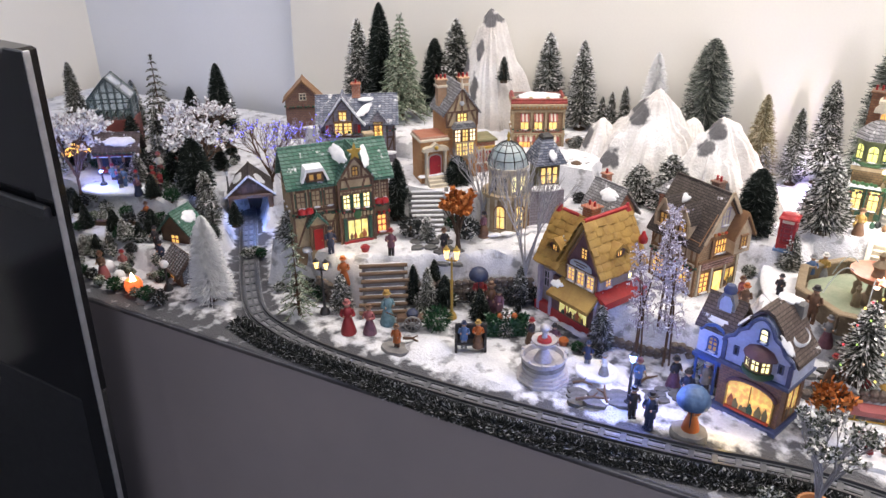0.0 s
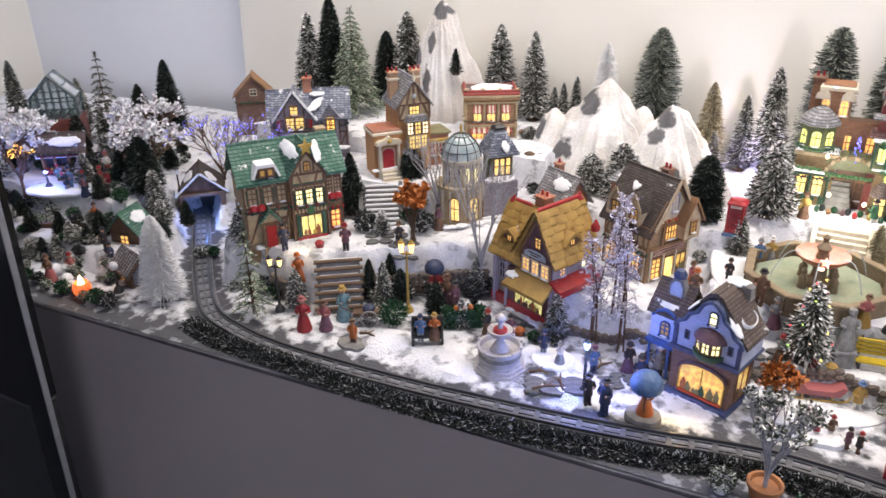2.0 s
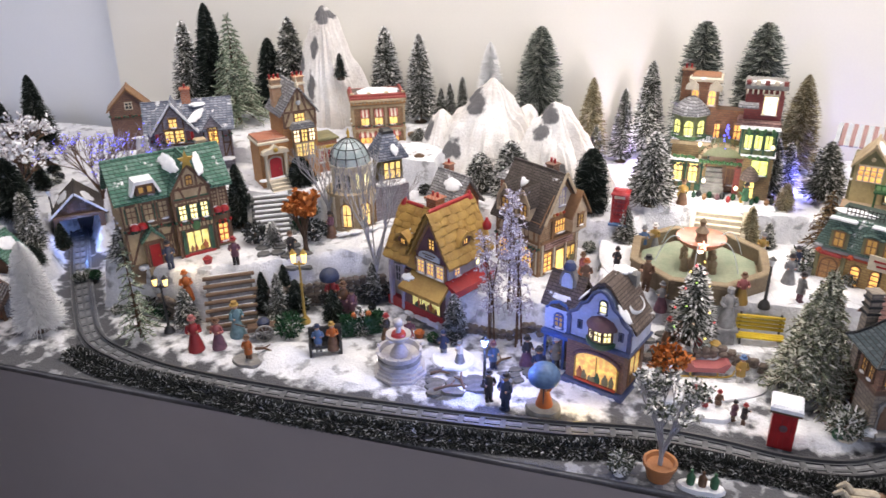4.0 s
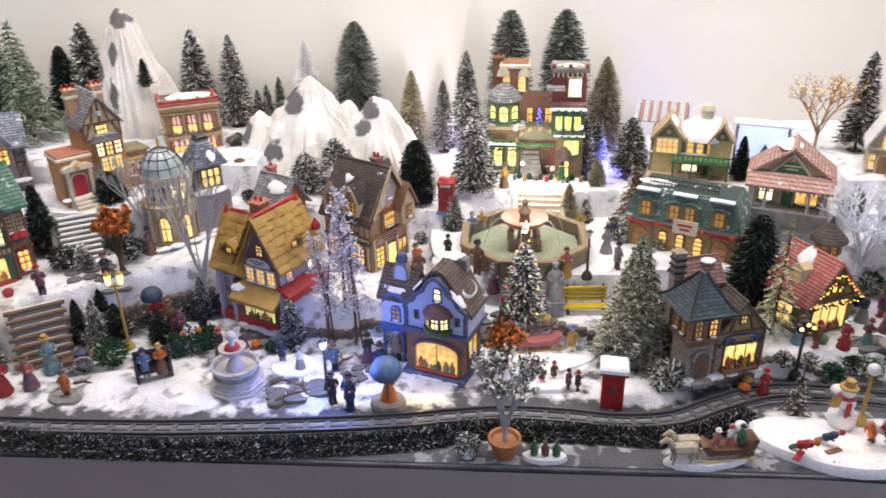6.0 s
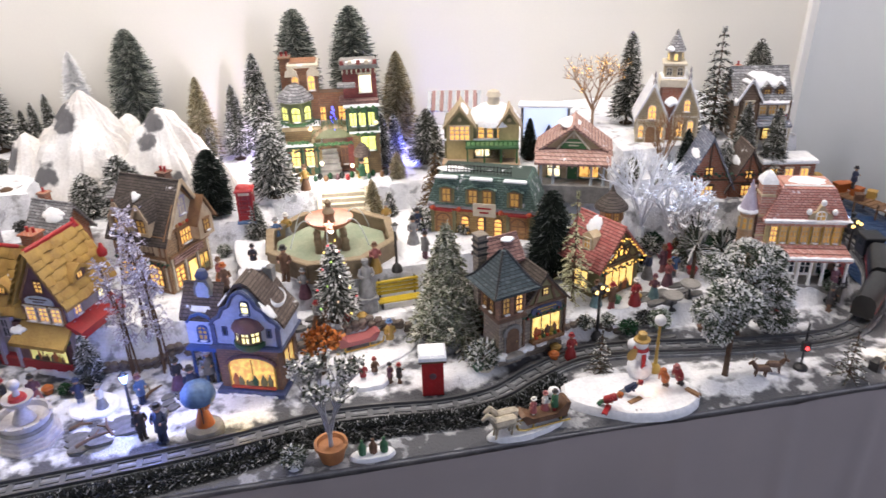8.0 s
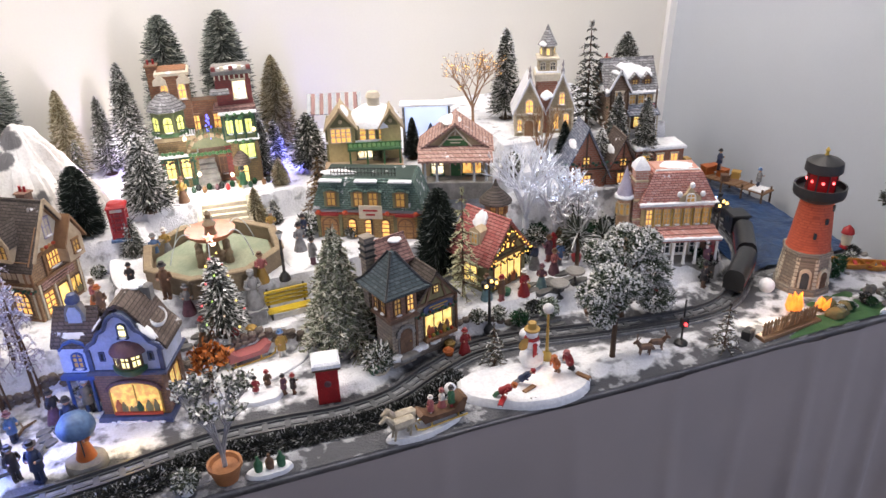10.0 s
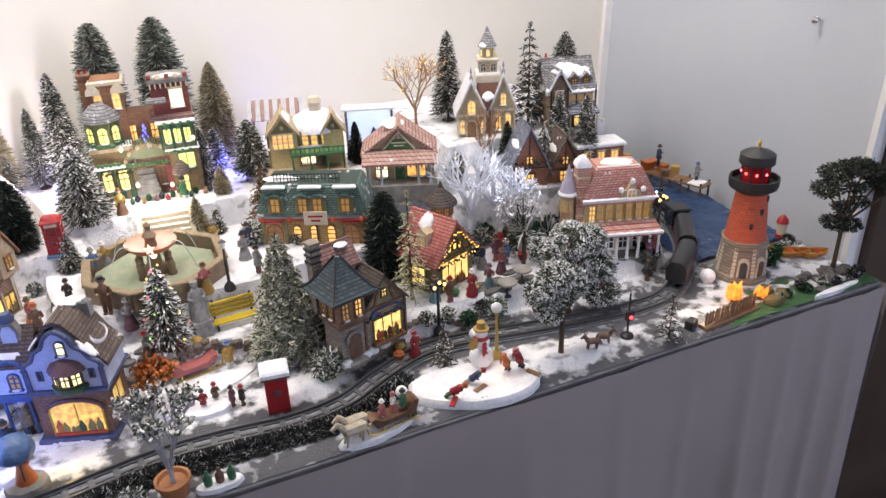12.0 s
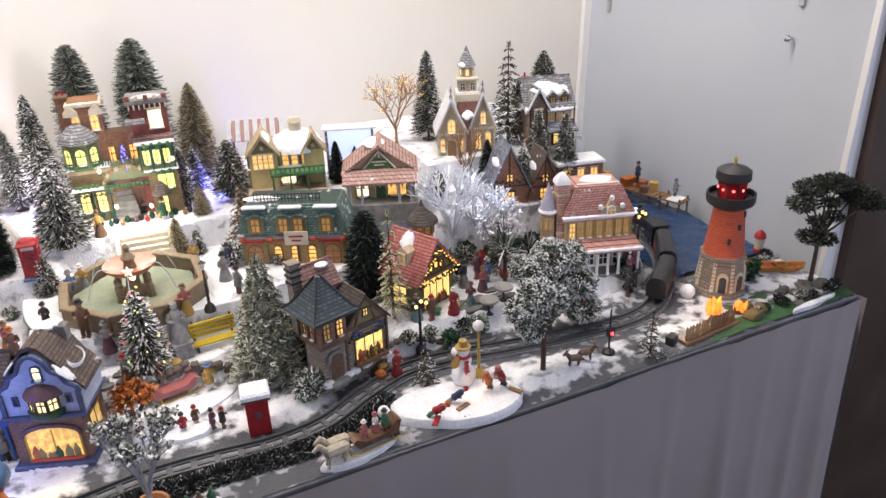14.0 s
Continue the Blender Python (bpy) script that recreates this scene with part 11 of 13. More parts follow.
def snow_scene():
    """The oval snowy base at the table edge with a snowman and children."""
    plate("snow_scene_base", 0.474, 0.966, 0.100, 0.048, 0.012, "large white oval snow base at the table edge", -14, SNOW_PAINT, 0.10, 3, 0.752)
    ob = thing("snowman", pose(0.500, 1.000, 0.760, 0, 0, 10), "white snowman with red scarf, gold hat and wreath", "snowman")
    part("body", MB().ball((0, 0, 0.017), 0.0185, 0.95, 14).ball((0, 0, 0.042), 0.0125, 1, 12).ball((0, 0, 0.058), 0.0095, 1, 12), SNOW_PAINT, ob)
    part("scarf", MB().lathe([(0.0095, 0.047), (0.0115, 0.049), (0.0095, 0.052)], 12).box(-0.004, -0.013, 0.022, 0.006, 0.002, 0.026), RED, ob, "red scarf")
    part("hat", MB().lathe([(0.012, 0.064), (0.0115, 0.066), (0.007, 0.067), (0.006, 0.076), (0.001, 0.078)], 12), COATS["gold"], ob)
    part("wreath", MB().lathe([(0.006, 0), (0.010, 0.0015), (0.006, 0.003)], 12, pose(-0.016, -0.002, 0.046, 90, 0, 0)), COATS["gold"], ob)
    for k in range(3):
        part("button", MB().ball((0, -0.0125 - 0.0018 * (k == 0), 0.030 + 0.007 * k), 0.0012, n=6), COATS["black"], ob)
    for x, y, h, rz, c, l, t in ((0.420, 0.952, 0.044, 40, "red", "green", "orange"), (0.455, 0.965, 0.040, 60, "navy", "grey", "red"), (0.527, 0.968, 0.042, -50, "orange", "brown", "orange"), (0.549, 0.966, 0.046, -60, "red", "black", "rose")):
        kid = figure(x, y, h, rz, c, l, t, "small painted figurine child bending over at play on the snow base", z=0.764)
        kid.matrix_world = pose(x, y, 0.7655, 0, 0, rz) @ pose(0, 0, 0, 48 if y < 0.966 else 26)
    for i in range(3):
        solid("sled", MB().box(0, 0, 0, 0.022, 0.007, 0.002, bev=0.0005).rod((-0.010, -0.003, -0.0015), (0.012, -0.003, -0.0012), 0.0008).rod((-0.010, 0.003, -0.0015), (0.012, 0.003, -0.0012), 0.0008), WOODMID if i else RED,
              pose((0.424, 0.470, 0.555)[i], (0.935, 0.945, 0.944)[i], 0.7655, 0, 0, (50, 20, -60)[i]), "small wooden sled on the snow base", "sled")
    for k in range(9):
        solid("stick", MB().box(0, 0, 0, 0.003, 0.0022, 0.0012), COATS["brown"], pose(0.490 + 0.004 * (k % 3) + 0.003 * k, 0.950 - 0.0045 * (k % 4), 0.7628, 0, 0, 30 * k), "tiny brown twig lying on the snow", "twig")
    for k in range(2):
        solid("ski", MB().box(0, 0, 0, 0.002, 0.014, 0.0012), COATS["black"], pose(0.465 + 0.008 * k, 0.932, 0.7632, 0, 0, -12 - 14 * k), "tiny dark ski standing in the snow", "ski")


snow_scene()


def horse(mb, m):
    mb.lathe([(0.002, -0.014), (0.0062, -0.011), (0.0066, 0.0), (0.0058, 0.010), (0.002, 0.013)], 8, m @ pose(0, 0, 0.017, 0, 90, 0))
    mb.rod(m @ Vector((-0.011, 0, 0.019)), m @ Vector((-0.018, 0, 0.029)), 0.004, 0.0028, 7)
    mb.rod(m @ Vector((-0.017, 0, 0.030)), m @ Vector((-0.025, 0, 0.025)), 0.003, 0.0018, 7)
    for u in (-0.009, 0.008):
        for v in (-0.003, 0.003):
            mb.rod(m @ Vector((u, v, 0.015)), m @ Vector((u - 0.002, v, 0.0)), 0.0018, 0.0012, 5)
    mb.rod(m @ Vector((0.012, 0, 0.019)), m @ Vector((0.018, 0, 0.008)), 0.0014, 0.0008, 5)
    return mb


HORSE = mat("dappled_cream", (0.5, 0.44, 0.34), 0.5, (0.28, 0.24, 0.18), 160, 0.1)


def horse_sleigh():
    plate("snowy_plate", 0.312, 0.936, 0.056, 0.017, 0.007, "long white base under a horse-drawn sleigh", 8, SNOW_PAINT, 0.08, 5, 0.752)
    for i, (u, v) in enumerate(((0.280, 0.926), (0.286, 0.940))):
        solid("toy_horse", horse(MB(), Matrix.Identity(4)), HORSE, pose(u, v, 0.758, 0, 0, 8) @ Matrix.Scale(1.3, 4), "dappled cream toy horse pulling the sleigh", "horse", "toy horses")
    toy_sleigh(0.336, 0.940, 188, "dark toy sleigh loaded with figures and green boughs", COATS["brown"], 0.758)
    figure(0.322, 0.938, 0.036, 250, "rose", "white", "white", "small painted driver figurine in the sleigh", z=0.768)
    figure(0.340, 0.944, 0.036, 250, "white", "rose", "rose", "small painted passenger figurine in the sleigh", True, z=0.770)
    figure(0.352, 0.940, 0.040, 250, "green", "red", "black", "small painted passenger figurine in green in the sleigh", z=0.770)
    for i, (u, v) in enumerate(((0.330, 0.950), (0.350, 0.952), (0.364, 0.946), (0.318, 0.948))):
        shrub(u, v, 0.008, HEDGE, "tiny dark snow-flecked bush beside the sleigh", 880 + i)
    solid("snowball", MB().ball((0, 0, 0.0), 0.009, n=12), SNOW_PAINT, pose(0.367, 0.985, 0.768), "white snowball lying by the garland", "snowball")


horse_sleigh()


def deer(x, y, rz, mt):
    mb = horse(MB(), Matrix.Scale(0.8, 4))
    for k in (-1, 1):
        mb.rod((-0.014, 0.001 * k, 0.025), (-0.012, 0.006 * k, 0.034), 0.0007, n=4)
    solid("toy_deer", mb, mt, pose(x, y, drift(x, y), 0, 0, rz), "small brown deer figurine on the snow", "deer", "toy deer")


deer(0.668, 0.958, -15, COATS["brown"])
deer(0.692, 0.966, 160, COATS["brown"])


def signal_post():
    ob = thing("railway_signal", pose(0.742, 0.972, 0.753, 0, 0, 0), "black railway signal post with red light", "signal")
    part("base", MB().lathe([(0.011, -0.001), (0.010, 0.006), (0.004, 0.010)], 10), BLACK, ob)
    part("post", MB().lathe([(0.0018, 0.008), (0.0015, 0.080)], 6), BLACK, ob)
    part("head", MB().box(0, -0.002, 0.034, 0.012, 0.006, 0.016, bev=0.001), BLACK, ob)
    part("lens", MB().ball((0.0, -0.006, 0.040), 0.003, n=8), glow("signal_red", (1.0, 0.05, 0.05), 4.0), ob, "red light")
    part("arm", MB().rod((-0.012, 0, 0.066), (0.012, 0, 0.066), 0.0012), BLACK, ob)


signal_post()


# ---- lighthouse corner ----
def lighthouse():
    ob = thing("lighthouse", pose(1.045, 1.048, 0.752, 0, 0, 5), "orange brick toy lighthouse with stone base and red lamp", "lighthouse")
    ob.scale = (0.95, 0.95, 1.0)
    LH = brickwork("lighthouse_brick", (0.5, 0.1, 0.045), (0.42, 0.075, 0.035), (0.34, 0.06, 0.03), 0.9)
    part("stone_base", MB().lathe([(0.050, -0.002), (0.049, 0.012), (0.044, 0.014), (0.041, 0.072), (0.044, 0.074), (0.043, 0.079)], 8, pose(0, 0, 0, 0, 0, 22.5)), STONE_WALL, ob)
    q = MB().box(0, 0, 0, 0.006, 0.004, 0.005, bev=0.0008).mesh("quoin", [IVORY])
    for i in range(8):
        a = math.radians(45 * i + 22.5)
        for k in range(8):
            r = 0.0485 - 0.0065 * k / 8
            part("quoin", q, None, ob, m=pose((r - 0.004) * math.cos(a), (r - 0.004) * math.sin(a), 0.016 + 0.007 * k, 0, 0, 45 * i + 112.5))
    part("tower", MB().lathe([(0.038, 0.079), (0.036, 0.084), (0.0275, 0.162), (0.0275, 0.168)], 20), LH, ob, "orange brick tower")
    part("gallery", MB().lathe([(0.028, 0.164), (0.041, 0.172), (0.043, 0.176), (0.043, 0.190), (0.040, 0.190), (0.040, 0.180), (0.02, 0.179)], 20), BLACK, ob)
    part("lantern", MB().lathe([(0.024, 0.180), (0.024, 0.216)], 16), mat("red_glass", (0.25, 0.008, 0.012), 0.15, (0.4, 0.02, 0.02), 60, 0.0), ob, "red lantern glass")
    for k in range(8):
        a = 2 * math.pi * k / 8
        part("bulb", MB().ball((0.0235 * math.cos(a), 0.0235 * math.sin(a), 0.199), 0.0026, n=6), glow("lantern_red", (1.0, 0.1, 0.1), 6.0), ob)
        part("glazing_bar", MB().box(0.0245 * math.cos(a + 0.39), 0.0245 * math.sin(a + 0.39), 0.180, 0.0016, 0.0016, 0.036), BLACK, ob)
    part("roof", MB().lathe([(0.029, 0.213), (0.031, 0.215), (0.030, 0.230), (0.022, 0.235), (0.006, 0.239), (0.004, 0.241)], 18), BLACK, ob)
    part("finial", MB().lathe([(0.004, 0.238), (0.0025, 0.246), (0.004, 0.249), (0.0008, 0.254)], 8), GOLD, ob)
    for a, z in ((-100, 0.130), (-70, 0.150), (-130, 0.105)):
        r = 0.036 - 0.0085 * (z - 0.084) / 0.078
        part("window", MB().box(r * math.cos(math.radians(a)), r * math.sin(math.radians(a)), z, 0.005, 0.004, 0.010, rz=a + 90), GLASS_DARK, ob)
    for i, a in enumerate((-90, -135, -45)):
        m = pose(0, 0, 0, 0, 0, a + 90) @ pose(0, -0.0405, 0.016)
        w = part("door" if i == 0 else "window_frame", MB().poly(arch_pts(0.020, 0.036, 0.010), 0.004, pose(0, -0.003, 0)), IVORY, ob, m=m)
        part("panel", MB().poly(arch_pts(0.013, 0.030, 0.0065), 0.002, pose(0, -0.0045, 0)), GLASS_DARK if i else TIMBER, w)


lighthouse()


def picket_fence():
    ob = thing("picket_fence", pose(0.924, 0.943, 0.752, 0, 0, 6), "brown wooden picket fence on a plank at the table edge", "fence")
    part("plank", MB().box(0, 0, 0.0, 0.125, 0.018, 0.007, bev=0.001), WOODBROWN, ob)
    pk = MB().poly([(-0.0022, 0), (0.0022, 0), (0.0022, 0.022), (0, 0.026), (-0.0022, 0.022)], 0.0015).mesh("picket", [WOODBROWN])
    for k in range(17):
        part("picket", pk, None, ob, m=pose(-0.056 + 0.007 * k, -0.001, 0.006, 0, hash01(k, 3) * 6 - 3, 0))
    for z in (0.012, 0.022):
        part("rail", MB().box(0, 0.0018, z, 0.118, 0.0016, 0.002), WOODBROWN, ob)


picket_fence()
FLAME = glow("flame_orange", (1.0, 0.33, 0.04), 0.8, (0.8, 0.15, 0.02))


def bonfire(x, y, s, label):
    ob = thing("bonfire", pose(x, y, 0.754), label, "bonfire")
    for k in range(6):
        a = k * 60
        part("log", MB().rod((0.011 * s * math.cos(a), 0.011 * s * math.sin(a), 0), (-0.003 * math.cos(a), -0.003 * math.sin(a), 0.012 * s), 0.0024 * s), BARK, ob)
    rng = random.Random(int(x * 1000))
    for k in range(7):
        a, r, hh = rng.uniform(0, 6.3), rng.uniform(0, 0.009) * s, rng.uniform(0.02, 0.034) * s
        part("flame", MB().lathe([(0.003 * s, 0), (0.0065 * s, hh * 0.3), (0.004 * s, hh * 0.65), (0.0004, hh)], 8, pose(r * math.cos(a), r * math.sin(a), 0.006 * s, rng.uniform(-14, 14), rng.uniform(-14, 14))), FLAME, ob)


bonfire(0.962, 0.975, 1.1, "orange glowing toy bonfire behind the fence")
bonfire(1.012, 0.968, 0.8, "small orange glowing toy bonfire")
bulb("bonfire_light", (0.968, 0.960, 0.80), 0.05, (1.0, 0.4, 0.1))
bulb("fence_light", (0.885, 0.955, 0.772), 0.05, (1.0, 0.9, 0.65))
solid("snowball", MB().ball((0, 0, 0.013), 0.0135, n=14), SNOW_PAINT, pose(0.975, 1.052, 0.753), "round white ball beside the lighthouse", "ball")
solid("spotlight", MB().box(0, 0, 0, 0.018, 0.014, 0.018, bev=0.003), BLACK, pose(0.848, 0.948, 0.753, 0, 0, 25), "small black spotlight box", "spotlight")


def rowing_boat(x, y, rz, mt, label, L=0.075):
    ob = thing("rowing_boat", pose(x, y, 0.756, 6, 0, rz), label, "boat")
    n = 14
    vs, fs = [], []
    for j, (k, z) in enumerate(((0.5, 0.0), (0.8, 0.006), (1.0, 0.014), (0.86, 0.014), (0.6, 0.006))):
        for i in range(n):
            u = i / (n - 1) * 2 - 1
            hw = 0.012 * (1 - u * u) ** 0.7 + 0.0004
            vs.append((L / 2 * u * (0.9 + 0.1 * k), hw * k, z + 0.006 * u * u))
        for i in range(n - 1, -1, -1):
            u = i / (n - 1) * 2 - 1
            hw = 0.012 * (1 - u * u) ** 0.7 + 0.0004
            vs.append((L / 2 * u * (0.9 + 0.1 * k), -hw * k, z + 0.006 * u * u))
    m = 2 * n
    for j in range(4):
        fs += [(j * m + i, j * m + (i + 1) % m, (j + 1) * m + (i + 1) % m, (j + 1) * m + i) for i in range(m)]
    fs.append(tuple(4 * m + i for i in range(m)))
    part("hull", MB().add(vs, fs), mt, ob)
    for u in (-0.014, 0.012):
        part("thwart", MB().box(u, 0, 0.010, 0.006, 0.021, 0.002), RED, ob)


YELLOWWOOD = mat("yellow_wood", (0.5, 0.22, 0.03), 0.5, (0.34, 0.15, 0.03), 60, 0.2)
rowing_boat(1.165, 1.062, -34, YELLOWWOOD, "yellow-orange rowing boat on the shore", 0.09)
rowing_boat(1.205, 1.036, -30, YELLOWWOOD, "yellow-orange rowing boat beside the first", 0.06)
ROCK = mat("dark_rock", (0.09, 0.085, 0.08), 0.9, (0.16, 0.15, 0.14), 40, 0.6)


def rock(x, y, z, s, seed, label, mt=None):
    n, k = 12, 7
    vs, fs = [], []
    for j in range(k + 1):
        t = math.pi * j / k
        for i in range(n):
            a = 2 * math.pi * i / n
            d = Vector((math.sin(t) * math.cos(a), math.sin(t) * math.sin(a), math.cos(t)))
            r = s * (1 + 0.55 * noise.noise(d * 1.7 + Vector((seed, 0, 0))))
            vs.append((d.x * r, d.y * r * 0.85, d.z * r * 0.7))
    for j in range(k):
        fs += [(j * n + (i + 1) % n, j * n + i, (j + 1) * n + i, (j + 1) * n + (i + 1) % n) for i in range(n)]
    return solid("rock", MB().add(vs, fs), mt or ROCK, pose(x, y, z + 0.4 * s, 0, 0, seed * 40), label, "rock", "rocks along the shore")


for i in range(16):
    rock(1.10 + 0.135 * hash01(i, 1), 0.938 + 0.05 * hash01(i, 2), 0.752, 0.007 + 0.009 * hash01(i, 3), i * 1.3, "dark rough rock on the table edge")
for i in range(12):
    rock(1.04 + 0.20 * hash01(i, 4), 1.035 + 0.08 * hash01(i, 5), 0.752, 0.006 + 0.009 * hash01(i, 6), 30 + i * 1.7, "grey shore rock near the lighthouse", GREYSTONE)
BLUE_ROCK = mat("blue_wave", (0.04, 0.1, 0.22), 0.4, (0.35, 0.45, 0.55), 30, 0.5, sharp=True, mix=0.58)
for i in range(7):
    rock(1.075 + 0.06 * hash01(i, 7), 1.56 + 0.11 * hash01(i, 8), 0.79, 0.018 + 0.012 * hash01(i, 9), 60 + i, "blue painted wave-like rock by the lake", BLUE_ROCK)
plate("snow_strip", 1.15, 0.928, 0.055, 0.006, 0.006, "thin white snow strip on the table edge", 4, SNOW_PAINT, 0.2, 9, 0.753)
for i, (x, y, s) in enumerate(((1.02, 0.945, 0.016), (1.05, 0.955, 0.014), (1.035, 0.975, 0.013))):
    bonf = rock(x, y, 0.753, s, 80 + i, "mossy stone with orange moss beside the bonfire", mat("moss_rock", (0.2, 0.13, 0.05), 0.9, (0.1, 0.11, 0.05), 60, 0.6))


def buoy_lantern():
    ob = thing("red_lantern", pose(1.225, 1.125, 0.757), "small red lantern standing by the lake", "lantern")
    part("foot", MB().lathe([(0.010, 0), (0.010, 0.006)], 10), RED, ob)
    part("glass", MB().lathe([(0.008, 0.006), (0.010, 0.022), (0.008, 0.030)], 10), IVORY, ob)
    part("cap", MB().lathe([(0.012, 0.030), (0.010, 0.038), (0.002, 0.046)], 10), RED, ob)


buoy_lantern()


def jetty():
    ob = thing("jetty", pose(1.215, 1.43, 0.757, 0, 0, -72), "brown wooden jetty on posts over the lake", "jetty")
    pl = MB().box(0, 0, 0.024, 0.012, 0.042, 0.003, bev=0.0006).mesh("plank", [WOODBROWN])
    for k in range(12):
        part("plank", pl, None, ob, m=pose(-0.077 + 0.014 * k, 0, 0))
    for u in (-0.07, -0.02, 0.03, 0.078):
        for v in (-0.018, 0.018):
            part("post", MB().lathe([(0.0025, -0.004), (0.0025, 0.034)], 6, pose(u, v, 0)), TIMBER, ob)
    part("snow", MB().box(0.06, 0, 0.027, 0.03, 0.038, 0.002), SNOW_PAINT, ob)


jetty()
for i, (u, v, s, c) in enumerate(((1.195, 1.50, 0.022, "orange"), (1.215, 1.47, 0.020, "orange"), (1.235, 1.45, 0.018, "gold"), (1.20, 1.445, 0.017, "brown"), (1.225, 1.51, 0.017, "orange"))):
    solid("crate", MB().box(0, 0, 0, s, s, s * 0.85, bev=0.002).box(0, 0, s * 0.82, s * 1.08, s * 1.08, s * 0.1), COATS[c], pose(u, v, 0.783, 0, 0, 20 * i), "orange wooden crate stacked on the jetty", "crate", "crates on the jetty")
figure(1.205, 1.475, 0.050, 30, "navy", "black", "black", "painted dark figurine standing on the jetty", z=0.800)
figure(1.240, 1.385, 0.046, 20, "grey", "navy", "blue", "painted grey figurine at the jetty end", z=0.783)


# ---- the train on the right-hand curve ----
def on_rail(s):
    k = min(max(int(s / 0.006), 0), len(RAIL) - 2)
    return RAIL[k]


def rail_pose(s, ln):
    a, b = on_rail(s - ln * 0.3)[0], on_rail(s + ln * 0.3)[0]
    c, d = (a + b) / 2, b - a
    return pose(c.x, c.y, 0.7625, 0, 0, math.degrees(math.atan2(d.y, d.x)))


TRAIN_BLACK = mat("train_black", (0.012, 0.012, 0.013), 0.3, (0.02, 0.02, 0.021), 60, 0.05)


def rail_car(s):
    ob = thing("railway_carriage", rail_pose(s, 0.10), "glossy black toy railway carriage with a thin red line", "railway carriage", "toy train")
    L = 0.104
    prof = [(-0.017, 0.010), (0.017, 0.010), (0.0175, 0.032), (0.014, 0.041), (0.007, 0.046), (-0.007, 0.046), (-0.014, 0.041), (-0.0175, 0.032)]
    part("body", MB().poly(prof, L, pose(L / 2, 0, 0, 0, 0, 90)), TRAIN_BLACK, ob)
    for k in (-1, 1):
        part("stripe", MB().box(0, 0.0176 * k, 0.018, L * 0.94, 0.0008, 0.0016), RED, ob, "thin red line")
    part("underframe", MB().box(0, 0, 0.006, L * 0.96, 0.024, 0.005), BLACK, ob)
    for u in (-0.036, -0.022, 0.022, 0.036):
        for k in (-1, 1):
            part("wheel", MB().lathe([(0.0066, -0.0012), (0.0066, 0.0012)], 12, pose(u, 0.0125 * k, 0.0066, 90)), GREYSTONE, ob)
    part("coupling", MB().box(L / 2 + 0.005, 0, 0.007, 0.014, 0.004, 0.003), BLACK, ob)


def locomotive(s):
    ob = thing("toy_locomotive", rail_pose(s, 0.11), "black toy steam locomotive with lit headlamp", "locomotive", "toy train")
    part("boiler", MB().lathe([(0.013, 0), (0.0135, 0.003), (0.0135, 0.066), (0.011, 0.070), (0.002, 0.072)], 16, pose(-0.012, 0, 0.027, 0, 90, 0)), TRAIN_BLACK, ob)
    part("cab", MB().box(-0.034, 0, 0.008, 0.034, 0.034, 0.034, bev=0.002), TRAIN_BLACK, ob)
    part("cab_roof", MB().box(-0.036, 0, 0.042, 0.042, 0.038, 0.004, bev=0.0018), TRAIN_BLACK, ob)
    part("chimney", MB().lathe([(0.004, 0.036), (0.0035, 0.046), (0.0055, 0.053), (0.005, 0.054)], 10, pose(0.044, 0, 0)), BLACK, ob)
    part("steam_dome", MB().lathe([(0.0055, 0.036), (0.0055, 0.044), (0.001, 0.047)], 10, pose(0.014, 0, 0)), BLACK, ob)
    part("running_board", MB().box(0.012, 0, 0.012, 0.096, 0.032, 0.003), BLACK, ob)
    part("cowcatcher", MB().poly([(0, 0.002), (0.016, 0.002), (0.004, 0.013), (0, 0.013)], 0.026, pose(0.058, -0.013, 0)), BLACK, ob)
    for u in (-0.04, -0.016, 0.002, 0.020, 0.044):
        for k in (-1, 1):
            r = 0.009 if -0.03 < u < 0.03 else 0.0062
            part("wheel", MB().lathe([(r, -0.0012), (r, 0.0012)], 14, pose(u, 0.0125 * k, r, 90)), GREYSTONE, ob)
    for k in (-1, 1):
        part("side_rod", MB().box(0.002, 0.0145 * k, 0.0085, 0.044, 0.0012, 0.002), SILVER, ob)
        part("window", MB().box(-0.034, 0.0172 * k, 0.026, 0.012, 0.0006, 0.010), GLASS_DARK, ob)
    part("headlamp", MB().lathe([(0.004, 0), (0.0045, 0.004)], 10, pose(0.060, 0, 0.034, 0, 90, 0)), BULB_BLUE, ob, "lit headlamp")


seg = [(p - Vector((0.905, 1.058, 0))).length for p, _ in RAIL]
S0 = 0.006 * int(np.argmin(seg))
rail_car(S0 + 0.052)
rail_car(S0 + 0.168)
locomotive(S0 + 0.292)


